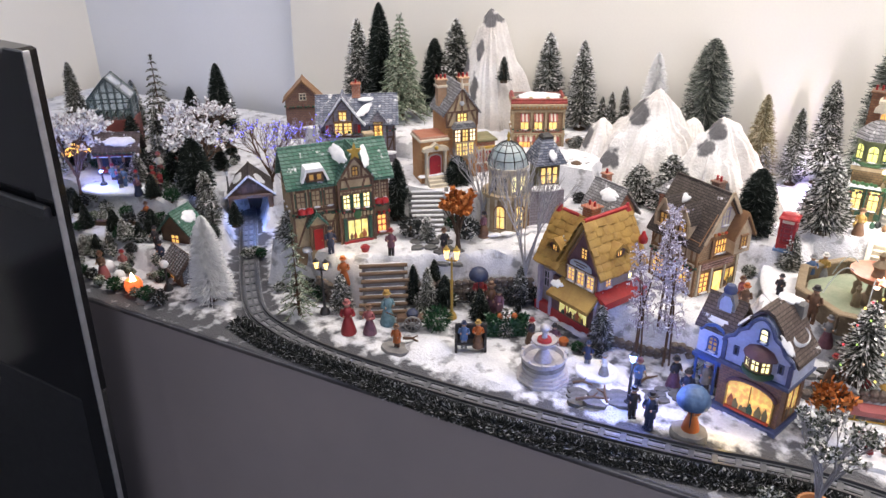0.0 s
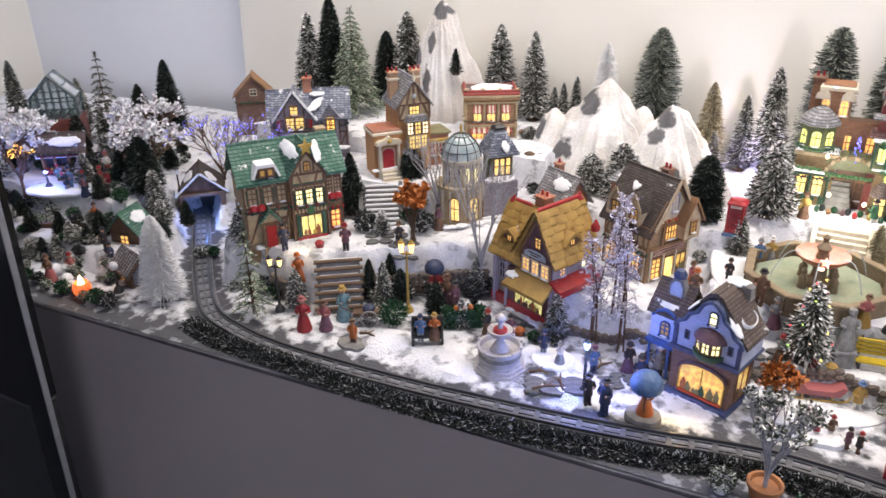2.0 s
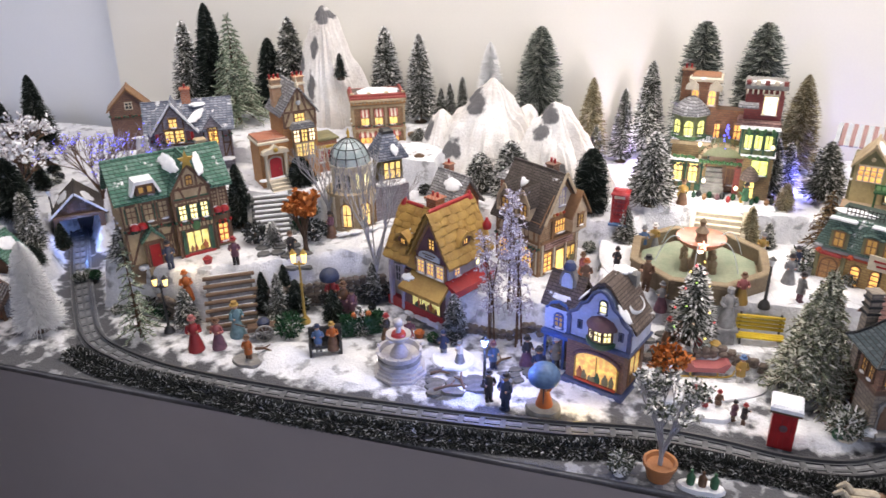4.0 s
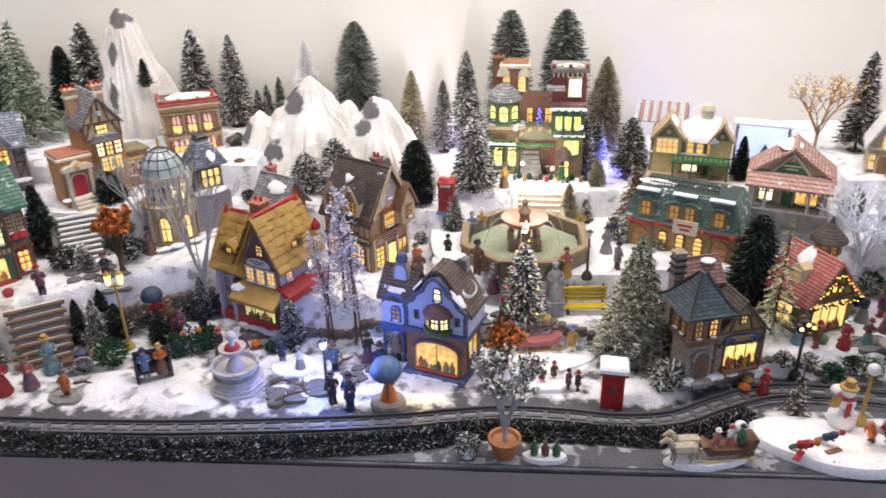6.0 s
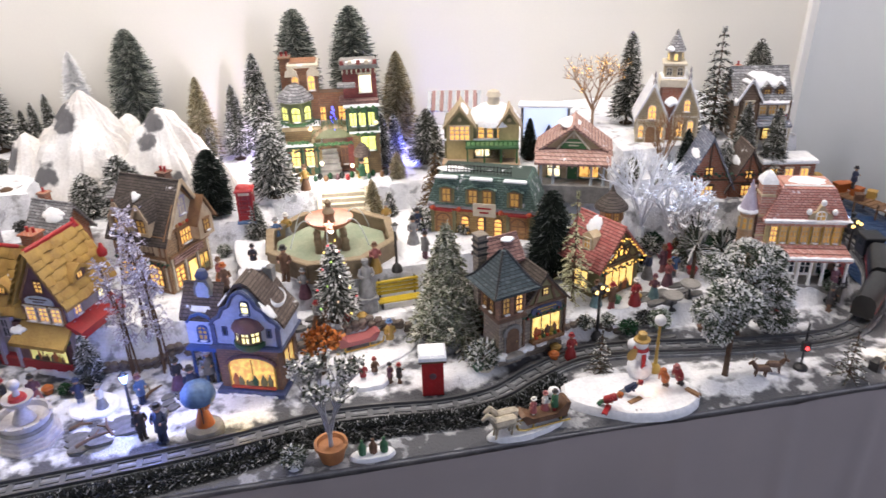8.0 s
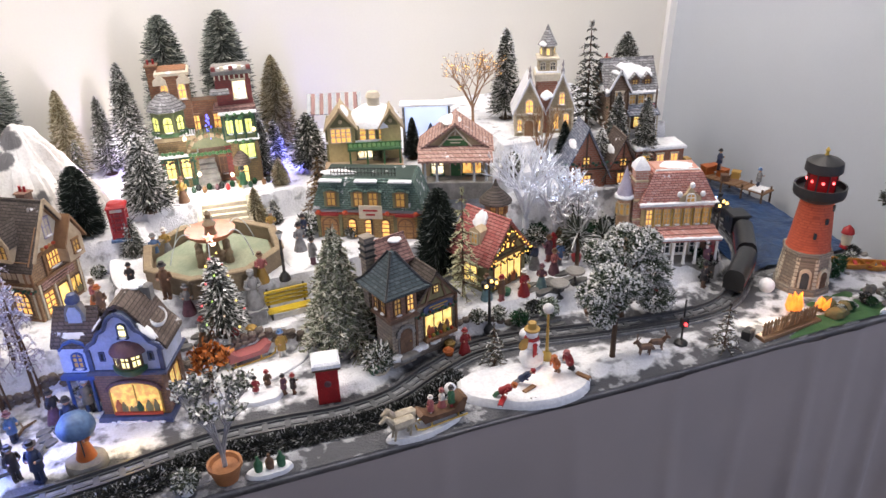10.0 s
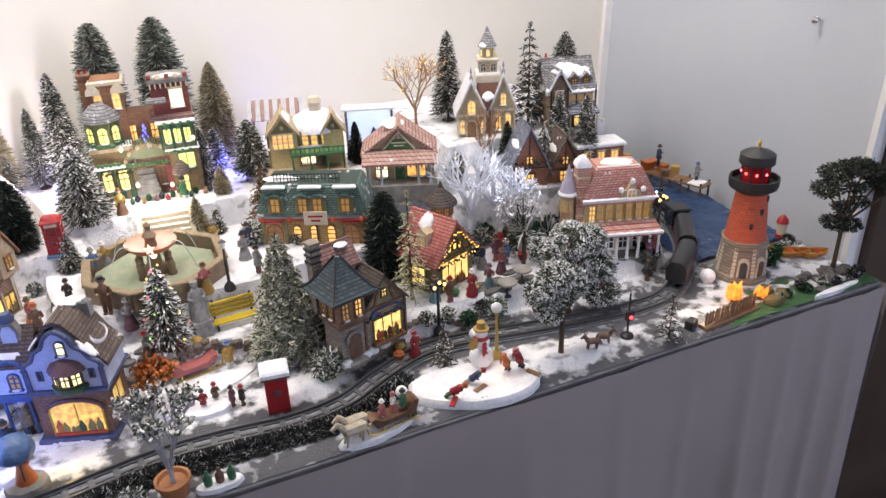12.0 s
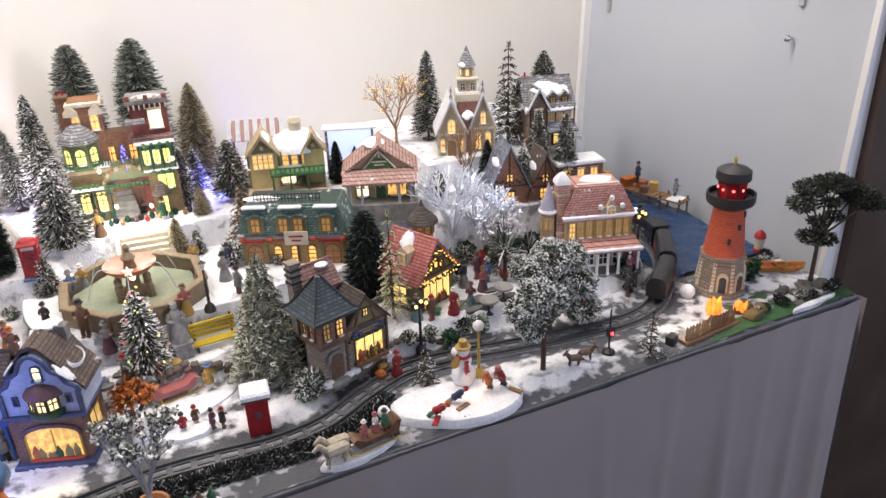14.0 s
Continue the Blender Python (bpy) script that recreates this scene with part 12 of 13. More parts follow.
# ---- the left corner: huts, greenhouse, market stall, tunnel shed ----
def striped_hut():
    h = House("striped_roof_hut", -1.095, 1.035, 0.757, -20, "low hut with striped brown and grey lean-to roof", "")
    h.gable_body(0.070, 0.050, 0.026, 0.026, TIMBER)
    h.gable_roof(0.070, 0.050, 0.026, 0.026, BROWN_ROOF, over=0.007)
    for k in range(9):
        h.part("roof_batten", MB().box(-0.037 + 0.0092 * k, 0, 0, 0.003, 0.044, 0.002, m=pose(0, 0.008, 0.043, 46, 0, 0) @ pose(0, 0, 0)), GREY_ROOF)
    h.win("f", 0.0, 0.006, 0.016, 0.012, AMBER, frame=WOODMID)
    h.part("gable_glass", MB().poly([(-0.020, 0.004), (0.020, 0.004), (0.020, 0.026), (0, 0.046), (-0.020, 0.026)], 0.002, pose(0.0355, 0.025, 0, 0, 0, 90) @ pose(0, -0.002, 0)), BLUE_ROOF)


striped_hut()


def green_hut():
    h = House("mossy_roof_hut", -1.165, 1.115, 0.775, 10, "small timber hut with green snowy roof", "")
    h.gable_body(0.064, 0.05, 0.045, 0.034, TIMBER, along="y")
    h.gable_roof(0.064, 0.05, 0.045, 0.034, GREEN_ROOF, along="y", over=0.008)
    h.win("f", 0, 0.014, 0.018, 0.020, AMBER)
    h.lump(0.018, 0.03, 0.066, 0.014, 0.018, 0.005, 4, pose(0, 0, 0, 0, 46))


green_hut()


def greenhouse():
    ob = thing("greenhouse", pose(-1.70, 1.44, drift(-1.70, 1.44) + 0.040, 0, 0, 38), "small dark-framed glasshouse with teal panes on a dull red base", "greenhouse")
    w, d, e, r = 0.106, 0.078, 0.084, 0.056
    FR = mat("glasshouse_frame", (0.035, 0.06, 0.07), 0.5, (0.06, 0.09, 0.1), 60, 0.1)
    g = bpy.data.materials.new("glasshouse_glass")
    g.use_nodes = True
    b = g.node_tree.nodes["Principled BSDF"]
    b.inputs["Base Color"].default_value = (0.5, 0.58, 0.6, 1)
    b.inputs["Transmission Weight"].default_value, b.inputs["Roughness"].default_value, b.inputs["IOR"].default_value = 0.85, 0.2, 1.1
    part("base", MB().box(0, 0, -0.050, w + 0.006, d + 0.006, 0.080, bev=0.001), brickwork("glasshouse_brick", (0.2, 0.045, 0.04), (0.26, 0.07, 0.055), (0.12, 0.05, 0.045)), ob, "dull red brick base")
    a, c, z0 = w / 2, d / 2, 0.028
    def bar(p, q, t=0.0017):
        part("frame_bar", MB().rod(p, q, t, n=5), FR, ob)
    for y in (-c, c):
        for k in range(-3, 4):
            u = a * k / 3
            bar((u, y, z0), (u, y, e + r * (1 - abs(u) / a)))
        bar((-a, y, e), (0, y, e + r), 0.0024)
        bar((a, y, e), (0, y, e + r), 0.0024)
        bar((-a, y, e), (a, y, e))
        bar((-a, y, (z0 + e) / 2), (a, y, (z0 + e) / 2))
    for u, z in ((-a, e), (a, e), (0, e + r), (-a / 2, e + r / 2), (a / 2, e + r / 2), (-a, (z0 + e) / 2), (a, (z0 + e) / 2)):
        bar((u, -c, z), (u, c, z))
    for k in (-1, 1):
        for q in (-0.34, 0.34):
            bar((k * a, d * q, e), (0, d * q, e + r))
            bar((k * a, d * q, z0), (k * a, d * q, e))
        part("pane", MB().poly([(-c, z0), (c, z0), (c, e), (-c, e)], 0.0008, pose(k * a, 0, 0, 0, 0, 90)), g, ob, "teal-tinted glass")
        part("pane", MB().poly([(k * a, e), (0, e + r), (0, e + r - 0.001), (k * a, e - 0.001)][::-k], d, pose(0, -c, 0)), g, ob, "teal-tinted glass")
    part("pane", MB().poly([(-a, z0), (a, z0), (a, e), (0, e + r), (-a, e)], 0.0008, pose(0, -c, 0)), g, ob, "teal-tinted glass")
    for k in range(4):
        part("plant", MB().ball((-0.034 + 0.022 * k, 0.004 * (k % 2), 0.036), 0.012, 0.9, 7), HEDGE_GREEN, ob, "dark green potted plant")


greenhouse()


def market_stall():
    h = House("market_stall", -1.50, 1.27, 0.838, 35, "dark wooden market stall with red counter and snow-laden roof", "", "stall")
    h.body(0.085, 0.05, 0.060, TIMBER)
    # dark sheet on the solid wall, coloured as the stall's shaded inside
    h.part("opening", MB().box(-0.012, -0.0008, 0.018, 0.048, 0.002, 0.032), GLASS_DARK)
    h.part("counter", MB().box(-0.012, -0.008, 0.010, 0.054, 0.016, 0.007, bev=0.001), COATS["red"])
    for u in (-0.040, -0.014, 0.016, 0.040):
        h.part("post", MB().box(u, -0.012, -0.004, 0.005, 0.005, 0.058, bev=0.0008), WOODMID)
    h.gable_roof(0.085, 0.05, 0.060, 0.030, BROWN_ROOF, over=0.012, ice=True)
    h.part("fascia", MB().box(0, -0.014, 0.050, 0.10, 0.003, 0.005), COATS["red"])
    for k in range(6):
        h.part("goods", MB().ball((-0.034 + 0.009 * k, -0.008, 0.020), 0.0045, 0.9, 6), COATS[("red", "gold", "green")[k % 3]])
    h.lump(0.010, 0.006, 0.078, 0.034, 0.012, 0.005, 2, pose(0, 0, 0, 48))
    for k in range(9):
        h.part("bough", MB().ball((-0.044 + 0.011 * k, -0.016, 0.056), 0.0056, 0.7, 6), HEDGE)


market_stall()


def tunnel_shed():
    h = House("tunnel_shed", -1.155, 1.335, 0.752, 42, "dark wooden shed with snowy roof that the track runs through", "", "shed")
    for u in (-0.045, 0.045):
        h.part("wall", MB().box(u, 0.045, -0.002, 0.006, 0.10, 0.075), TIMBER)
        h.part("door_post", MB().box(u * 0.96, -0.006, -0.002, 0.010, 0.006, 0.076, bev=0.001), UMBER)
        for k in range(6):
            h.part("board", MB().box(u + (0.0036 if u > 0 else -0.0036), 0.004 + 0.017 * k, 0.0, 0.002, 0.014, 0.072, bev=0.0006), UMBER if k % 2 else TIMBER)
    h.part("lintel", MB().box(0, -0.007, 0.066, 0.098, 0.006, 0.008, bev=0.001), UMBER)
    h.part("gable", MB().poly([(-0.048, 0.070), (0.048, 0.070), (0, 0.112)], 0.004), TIMBER)
    for k in range(-3, 4):
        h.part("gable_board", MB().box(0.012 * k, -0.0015, 0.074, 0.010, 0.002, 0.032 - 0.0095 * abs(k), bev=0.0005), UMBER if k % 2 else TIMBER)
    h.gable_roof(0.096, 0.09, 0.073, 0.040, DARK_ROOF, along="y", over=0.008, ice=True)
    # black sheet closing the far end; the tunnel's darkness is put into its colour
    h.part("back", MB().box(0, 0.092, -0.002, 0.09, 0.004, 0.075), BLACK)
    h.lump(0.02, 0.03, 0.099, 0.02, 0.03, 0.004, 3, pose(0, 0, 0, 0, 40))
    h.lump(-0.026, 0.05, 0.096, 0.014, 0.026, 0.004, 8, pose(0, 0, 0, 0, -40))


tunnel_shed()


def lantern_orange():
    ob = thing("orange_lantern", pose(-1.128, 0.968, 0.755), "glowing orange glass lantern with a candle flame", "lantern")
    part("cup", MB().lathe([(0.010, 0), (0.016, 0.008), (0.017, 0.018), (0.013, 0.028), (0.012, 0.028), (0.015, 0.017), (0.009, 0.004)], 16), glow("lantern_glass", (1.0, 0.22, 0.06), 0.7), ob, "orange glass cup")
    part("flame", MB().lathe([(0.004, 0.012), (0.007, 0.022), (0.004, 0.034), (0.0005, 0.042)], 10), glow("lantern_flame", (1.0, 0.8, 0.5), 6.0), ob)


lantern_orange()
for i, (x, y, r) in enumerate(((-1.195, 0.99, 0.012), (-1.245, 1.005, 0.014), (-1.165, 0.975, 0.011))):
    solid("snowball", MB().ball((0, 0, r * 0.9), r, n=14), SNOW_PAINT, pose(x, y, 0.754), "round white ball on the snow", "ball", "white balls")


def lit_bush():
    ob = bare(-1.60, 1.24, 0.84, 0.075, 0.045, BARK, "dark bush strung with tiny amber lights", 91, limbs=8, depth=3, tip=(WARM_LED, 1, 0.007), name="lit_bush")


lit_bush()
for i, (x, y, h, w, kd) in enumerate(((-1.30, 1.06, 0.045, 0.026, "frost"), (-1.27, 1.075, 0.05, 0.026, "frost"), (-1.33, 1.05, 0.05, 0.028, "dark"), (-1.36, 1.04, 0.045, 0.028, "frost"), (-1.235, 1.085, 0.045, 0.024, "dark"),
                                      (-1.44, 1.06, 0.06, 0.035, "snowy"), (-1.48, 1.09, 0.06, 0.035, "frost"), (-1.40, 1.02, 0.05, 0.03, "frost"), (-1.12, 1.245, 0.055, 0.03, "dark"), (-1.16, 1.215, 0.06, 0.034, "frost"), (-1.02, 1.08, 0.05, 0.03, "dark"),
                                      (-1.44, 1.42, 0.07, 0.04, "dark"), (-1.40, 1.46, 0.06, 0.036, "frost"), (-1.36, 1.50, 0.06, 0.03, "dark"), (-1.06, 1.46, 0.055, 0.03, "frost"), (-1.62, 1.36, 0.06, 0.04, "snowy"))):
    bb(x, y, drift(x, y), h, w, kd, 500)
for i in range(9):
    shrub(-1.05 - 0.035 * i + 0.02 * hash01(i, 2), 0.955 + 0.02 * hash01(i, 5), 0.010 + 0.006 * hash01(i, 6), (HEDGE, HEDGE_GREEN, LEAF_OLIVE)[i % 3], "low dark shrub on the table edge", 130 + i)
for i, (x, y, r) in enumerate(((-1.47, 1.33, 0.022), (-1.42, 1.36, 0.02), (-1.34, 1.39, 0.02), (-1.55, 1.33, 0.02), (-1.58, 1.16, 0.02), (-1.62, 1.2, 0.024), (-1.5, 1.4, 0.022), (-1.66, 1.3, 0.02))):
    shrub(x, y, r, (HEDGE, LEAF_FROST)[i % 2], "dark snow-flecked bush on the terrace", 150 + i)


# ---- right back: lit screen, striped awning ----
def lit_screen():
    ob = thing("lit_winter_screen", pose(0.548, 1.585, drift(0.548, 1.585) - 0.002, 0, 0, -20), "pale framed light box with snow on its top", "light box")
    for u in (-0.046, 0.046):
        part("post", MB().box(u, 0, 0, 0.005, 0.012, 0.105, bev=0.001), GREY_ROOF, ob)
    part("panel", MB().box(0, 0.003, 0.026, 0.088, 0.004, 0.078), glow("screen_pale", (0.62, 0.75, 1.0), 0.75, (0.5, 0.62, 0.9), 25), ob, "pale blue lit panel")
    part("snow", MB().box(0, 0, 0.105, 0.108, 0.030, 0.007, bev=0.003), SNOW_PAINT, ob)
    part("tree_shape", MB().lathe([(0.016, 0.028), (0.010, 0.045), (0.011, 0.046), (0.001, 0.068)], 8, pose(0.008, -0.002, 0)), COATS["navy"], ob)


lit_screen()


def striped_awning():
    ob = thing("striped_pavilion", pose(0.385, 1.70, drift(0.385, 1.70) - 0.002, 0, 0, -15), "small pavilion with pink striped roof", "pavilion")
    P = mat("pink_stripe", (0.3, 0.17, 0.16), 0.6, (0.24, 0.13, 0.12), 40, 0.1)
    for k in range(13):
        part("roof_board", MB().box(-0.052 + 0.0087 * k, 0, 0, 0.0075, 0.055, 0.003, m=pose(0, 0, 0.098, 35)), P if k % 2 else SIGN_GREY, ob)
    for u in (-0.048, 0.048):
        for v in (-0.018, 0.018):
            part("post", MB().lathe([(0.002, -0.002), (0.002, 0.1 + v * 0.6)], 6, pose(u, v, 0)), TIMBER, ob)


striped_awning()
fir(0.71, 1.265, 0.785, 0.095, 0.07, GREEN_FROST, "small frosted fir beside the red-roofed shop", tiers=7, per=7)
bb(0.690, 1.275, 0.785, 0.05, 0.022, "brown", 400)
solid("red_pillar", MB().lathe([(0.010, 0), (0.009, 0.012), (0.007, 0.014), (0.0065, 0.034), (0.008, 0.036), (0.002, 0.046)], 12), RED, pose(0.672, 1.262, drift(0.672, 1.262)), "small red pillar on the snowy path", "pillar")
solid("red_pot", MB().lathe([(0.007, 0), (0.010, 0.012), (0.009, 0.013)], 12), RED, pose(0.70, 1.225, drift(0.70, 1.225)), "small red pot at the foot of a fir", "pot")
solid("snowball", MB().ball((0, 0, 0.009), 0.010, n=12), SNOW_PAINT, pose(0.527, 1.075, drift(0.527, 1.075)), "round white ball by the track", "ball", "white balls")


def picnic_table(x, y):
    ob = thing("round_table", pose(x, y, drift(x, y)), "small round grey garden table dusted with snow", "table")
    part("tabletop", MB().lathe([(0.016, 0.024), (0.017, 0.026), (0.016, 0.028)], 14), GREYSTONE, ob)
    part("leg", MB().lathe([(0.008, -0.001), (0.002, 0.004), (0.002, 0.024)], 8), BLACK, ob)


picnic_table(0.618, 1.135)
picnic_table(0.655, 1.15)

# ---- small lights of the village, and added bulbs that have no lamp ----
bulb("blue_lamp_light", (-0.197, 1.026, 0.848), 0.6, (0.16, 0.3, 1.0))
bulb("rink_light", (-1.45, 1.172, 0.885), 0.35, (0.15, 0.25, 1.0))
bulb("left_lamp_light", (-1.80, 1.385, 1.02), 0.4, (0.2, 0.4, 1.0))
# no lamp here: added bulb stands in for a passing locomotive's headlamp
bulb("passing_loco_glow", (-1.12, 1.30, 0.80), 0.12, (0.15, 0.35, 1.0))
bulb("orange_lantern_light", (-1.128, 0.962, 0.80), 0.02, (1.0, 0.4, 0.1))
bulb("mountain_light", (-0.05, 1.70, 0.96), 0.55, (1.0, 0.95, 0.85))
bulb("square_light", (0.10, 1.51, 0.955), 0.48, (1.0, 0.95, 0.82))
bulb("blue_side_light", (0.27, 1.66, 0.92), 0.45, (0.2, 0.22, 1.0))
bulb("blue_back_light", (-0.06, 1.72, 0.92), 0.22, (0.3, 0.22, 1.0))
bulb("villa_light", (0.40, 1.475, 0.925), 0.04, (1.0, 0.8, 0.4))
bulb("white_tree_light", (0.70, 1.34, 0.94), 0.08, (0.75, 0.85, 1.0))
# unseen bulb added over the lower path to brighten it, without a lamp
bulb("path_fill_bulb", (0.13, 1.15, 0.86), 0.08, (1.0, 0.95, 0.85))
bulb("snow_scene_light", (0.498, 0.958, 0.778), 0.006, (1.0, 0.5, 0.15), 0.003)
# bulbs added outside two fronts for the warm spill of their lit windows
bulb("shop_window_spill", (-0.06, 1.03, 0.785), 0.03, (1.0, 0.7, 0.2))
bulb("inn_window_spill", (-0.75, 1.12, 0.87), 0.03, (1.0, 0.75, 0.3))


# ---- low walls, logs, and undergrowth that fill the gaps between the houses ----
def dry_wall(pts, h, label, seed):
    """A low wall of stacked dark stones along a line."""
    ob = thing("low_stone_wall", pose(0, 0, 0), label, "wall")
    P = spline(pts, 0.012)
    st = [rough_stone(k + seed) for k in range(4)]
    for i, (p, dr) in enumerate(P):
        for r in range(max(1, int(h / 0.009))):
            z = drift(p.x, p.y) - 0.002 + 0.009 * r
            part("stone", st[(i * 3 + r) % 4], None, ob, m=pose(p.x + 0.003 * (hash01(i, r) - 0.5), p.y + 0.003 * (hash01(i, r, 2) - 0.5), z + 0.005, 20 * hash01(i, r, 3), 0, math.degrees(math.atan2(dr.y, dr.x)) + 25 * (hash01(r, i) - 0.5)))


def rough_stone(seed):
    n, k = 8, 5
    vs, fs = [], []
    for j in range(k + 1):
        t = math.pi * j / k
        for i in range(n):
            a = 2 * math.pi * i / n
            d = Vector((math.sin(t) * math.cos(a), math.sin(t) * math.sin(a), math.cos(t)))
            q = 1 + 0.3 * noise.noise(d * 1.9 + Vector((seed * 5.1, 0, 0)))
            vs.append((d.x * 0.0078 * q, d.y * 0.0055 * q, d.z * 0.0055 * q))
    for j in range(k):
        fs += [(j * n + (i + 1) % n, j * n + i, (j + 1) * n + i, (j + 1) * n + (i + 1) % n) for i in range(n)]
    return MB().add(vs, fs).mesh("stone", [STONE_DARK])


STONE_DARK = mat("wall_stone_dark", (0.1, 0.075, 0.06), 0.85, (0.18, 0.15, 0.13), 60, 0.5)
dry_wall([(-0.655, 1.165), (-0.60, 1.198), (-0.55, 1.23), (-0.50, 1.262), (-0.45, 1.292)], 0.045, "low dark stone wall below the terrace", 1)
dry_wall([(-0.80, 1.115), (-0.765, 1.105), (-0.735, 1.105)], 0.05, "low dark stone wall beside the log steps", 5)
dry_wall([(-0.02, 1.195), (0.05, 1.195), (0.12, 1.20), (0.2, 1.205)], 0.018, "low dark stone kerb below the square", 9)
dry_wall([(0.40, 1.125), (0.47, 1.128), (0.53, 1.125)], 0.014, "low dark stone kerb before the shops", 12)
dry_wall([(-0.30, 1.20), (-0.25, 1.205), (-0.20, 1.20), (-0.12, 1.215)], 0.018, "low dark stone kerb between the shops", 15)


def undergrowth(x, y, r, n, seed):
    """A loose cluster of small dark shrubs and sprigs."""
    rng = random.Random(seed)
    for i in range(n):
        a, q = rng.uniform(0, 6.28), r * math.sqrt(rng.random())
        shrub(x + q * math.cos(a), y + 0.7 * q * math.sin(a), rng.uniform(0.006, 0.012), rng.choice((HEDGE, HEDGE_GREEN, LEAF_OLIVE, LEAF_FROST)), "tiny dark shrub among the houses", seed * 31 + i)


for i, (x, y, r, n) in enumerate(((-0.60, 1.15, 0.04, 5), (-0.47, 1.235, 0.04, 4), (-0.87, 1.12, 0.04, 4), (-0.62, 1.36, 0.04, 4), (-0.30, 1.16, 0.03, 4), (-0.10, 1.19, 0.03, 4), (-0.02, 1.22, 0.03, 4), (0.33, 1.20, 0.03, 3),
                                   (0.43, 1.20, 0.03, 4), (0.60, 1.27, 0.04, 5), (0.75, 1.16, 0.04, 4), (0.90, 1.14, 0.03, 4), (0.52, 1.30, 0.04, 4), (0.62, 1.34, 0.03, 3), (0.80, 1.31, 0.04, 4), (0.30, 1.53, 0.03, 3), (0.86, 1.43, 0.05, 5),
                                   (-0.40, 1.50, 0.04, 3), (-0.56, 1.50, 0.03, 3), (-0.84, 1.36, 0.04, 4), (-0.95, 1.30, 0.05, 5), (-1.02, 1.20, 0.04, 4), (-1.30, 1.45, 0.05, 4), (0.52, 1.37, 0.02, 2), (-0.36, 1.33, 0.03, 3))):
    undergrowth(x, y, r, n, 400 + i)
for i, (x, y, r, n) in enumerate(((-1.30, 1.22, 0.04, 5), (-1.46, 1.30, 0.05, 6), (-1.56, 1.26, 0.05, 6), (-1.40, 1.33, 0.05, 6), (-1.62, 1.32, 0.06, 6), (-1.55, 1.40, 0.06, 6), (-1.42, 1.10, 0.05, 6), (-1.28, 1.10, 0.04, 5), (-1.22, 1.03, 0.04, 5), (-1.33, 1.03, 0.05, 6), (-1.14, 1.02, 0.03, 4), (-1.20, 1.17, 0.03, 4))):
    undergrowth(x, y, r, n, 440 + i)
for i, (x, y, rz, ln) in enumerate(((-0.245, 1.030, 30, 0.05), (-0.232, 1.050, 115, 0.045), (-0.275, 1.075, 20, 0.03), (-0.19, 1.13, 60, 0.04), (0.30, 1.10, 10, 0.05), (-0.56, 1.045, 5, 0.03))):
    solid("fallen_branch", MB().rod((-ln / 2, 0, 0.003), (0, 0.002, 0.005), 0.0026, 0.0022).rod((0, 0.002, 0.005), (ln / 2, -0.002, 0.003), 0.0022, 0.0012).rod((0, 0.002, 0.005), (ln * 0.2, 0.012, 0.006), 0.0014, 0.0008), TIMBER, pose(x, y, drift(x, y), 0, 0, rz), "dark fallen branch lying on the snow", "branch")


def crate_goods(x, y, c, label):
    solid("goods_basket", MB().lathe([(0.006, 0), (0.009, 0.009), (0.0085, 0.010)], 10).ball((0, 0, 0.010), 0.0072, 0.6, 8), COATS[c], pose(x, y, drift(x, y)), label, "basket")


for i, (x, y, c) in enumerate(((0.40, 1.08, "orange"), (0.41, 1.10, "gold"), (0.57, 1.165, "gold"), (0.535, 1.165, "green"), (0.10, 1.215, "red"), (0.125, 1.21, "gold"), (-0.34, 1.17, "orange"), (-0.73, 1.17, "red"), (0.655, 1.10, "brown"), (0.28, 1.07, "green"))):
    crate_goods(x, y, c, "small basket of painted goods on the snow")
for i, (x, y, c, l) in enumerate(((-0.02, 1.265, "plum", "black"), (0.07, 1.21, "brown", "grey"), (0.055, 1.215, "grey", "brown"), (0.245, 1.30, "grey", "plum"), (0.50, 1.165, "navy", "teal"), (0.52, 1.15, "brown", "rose"), (0.62, 1.23, "navy", "grey"),
                                  (0.655, 1.245, "plum", "rose"), (0.76, 1.13, "black", "grey"), (0.80, 1.12, "brown", "red"), (0.57, 1.375, "black", "red"), (0.50, 1.385, "navy", "brown"), (-0.565, 1.33, "plum", "brown"), (-0.60, 1.235, "black", "plum"), (-0.39, 1.15, "black", "brown"),
                                  (0.17, 1.555, "green", "white"), (0.06, 1.545, "gold", "brown"), (-0.86, 1.33, "brown", "plum"))):
    figure(x, y, 0.048 + 0.006 * hash01(i, 5), 360 * hash01(i, 2), c, l, ("black", "brown", "red")[i % 3], "small painted figurine in %s among the houses" % c, i % 2 == 0)


# ---- growth along the feet of the terraces ----
def bank_growth(x0, y0, x1, y1, n, r0, r1, seed):
    rng = random.Random(seed)
    for i in range(n):
        q = (i + rng.uniform(0.1, 0.9)) / n
        nd, lab = rng.choice(((HEDGE, "dark snow-flecked shrub at the foot of the bank"), (HEDGE_GREEN, "dark green shrub at the foot of the bank"), (LEAF_FROST, "frosted shrub at the foot of the bank")))
        shrub(x0 + (x1 - x0) * q + rng.uniform(-0.008, 0.008), y0 + (y1 - y0) * q + rng.uniform(-0.008, 0.008), rng.uniform(r0, r1), nd, lab, seed * 17 + i)


bank_growth(-0.63, 1.165, -0.44, 1.28, 9, 0.012, 0.020, 501)
bank_growth(-0.84, 1.115, -0.75, 1.115, 4, 0.010, 0.018, 502)
bank_growth(-0.32, 1.36, -0.08, 1.44, 5, 0.010, 0.016, 503)
bank_growth(-0.08, 1.21, -0.03, 1.26, 3, 0.010, 0.015, 504)
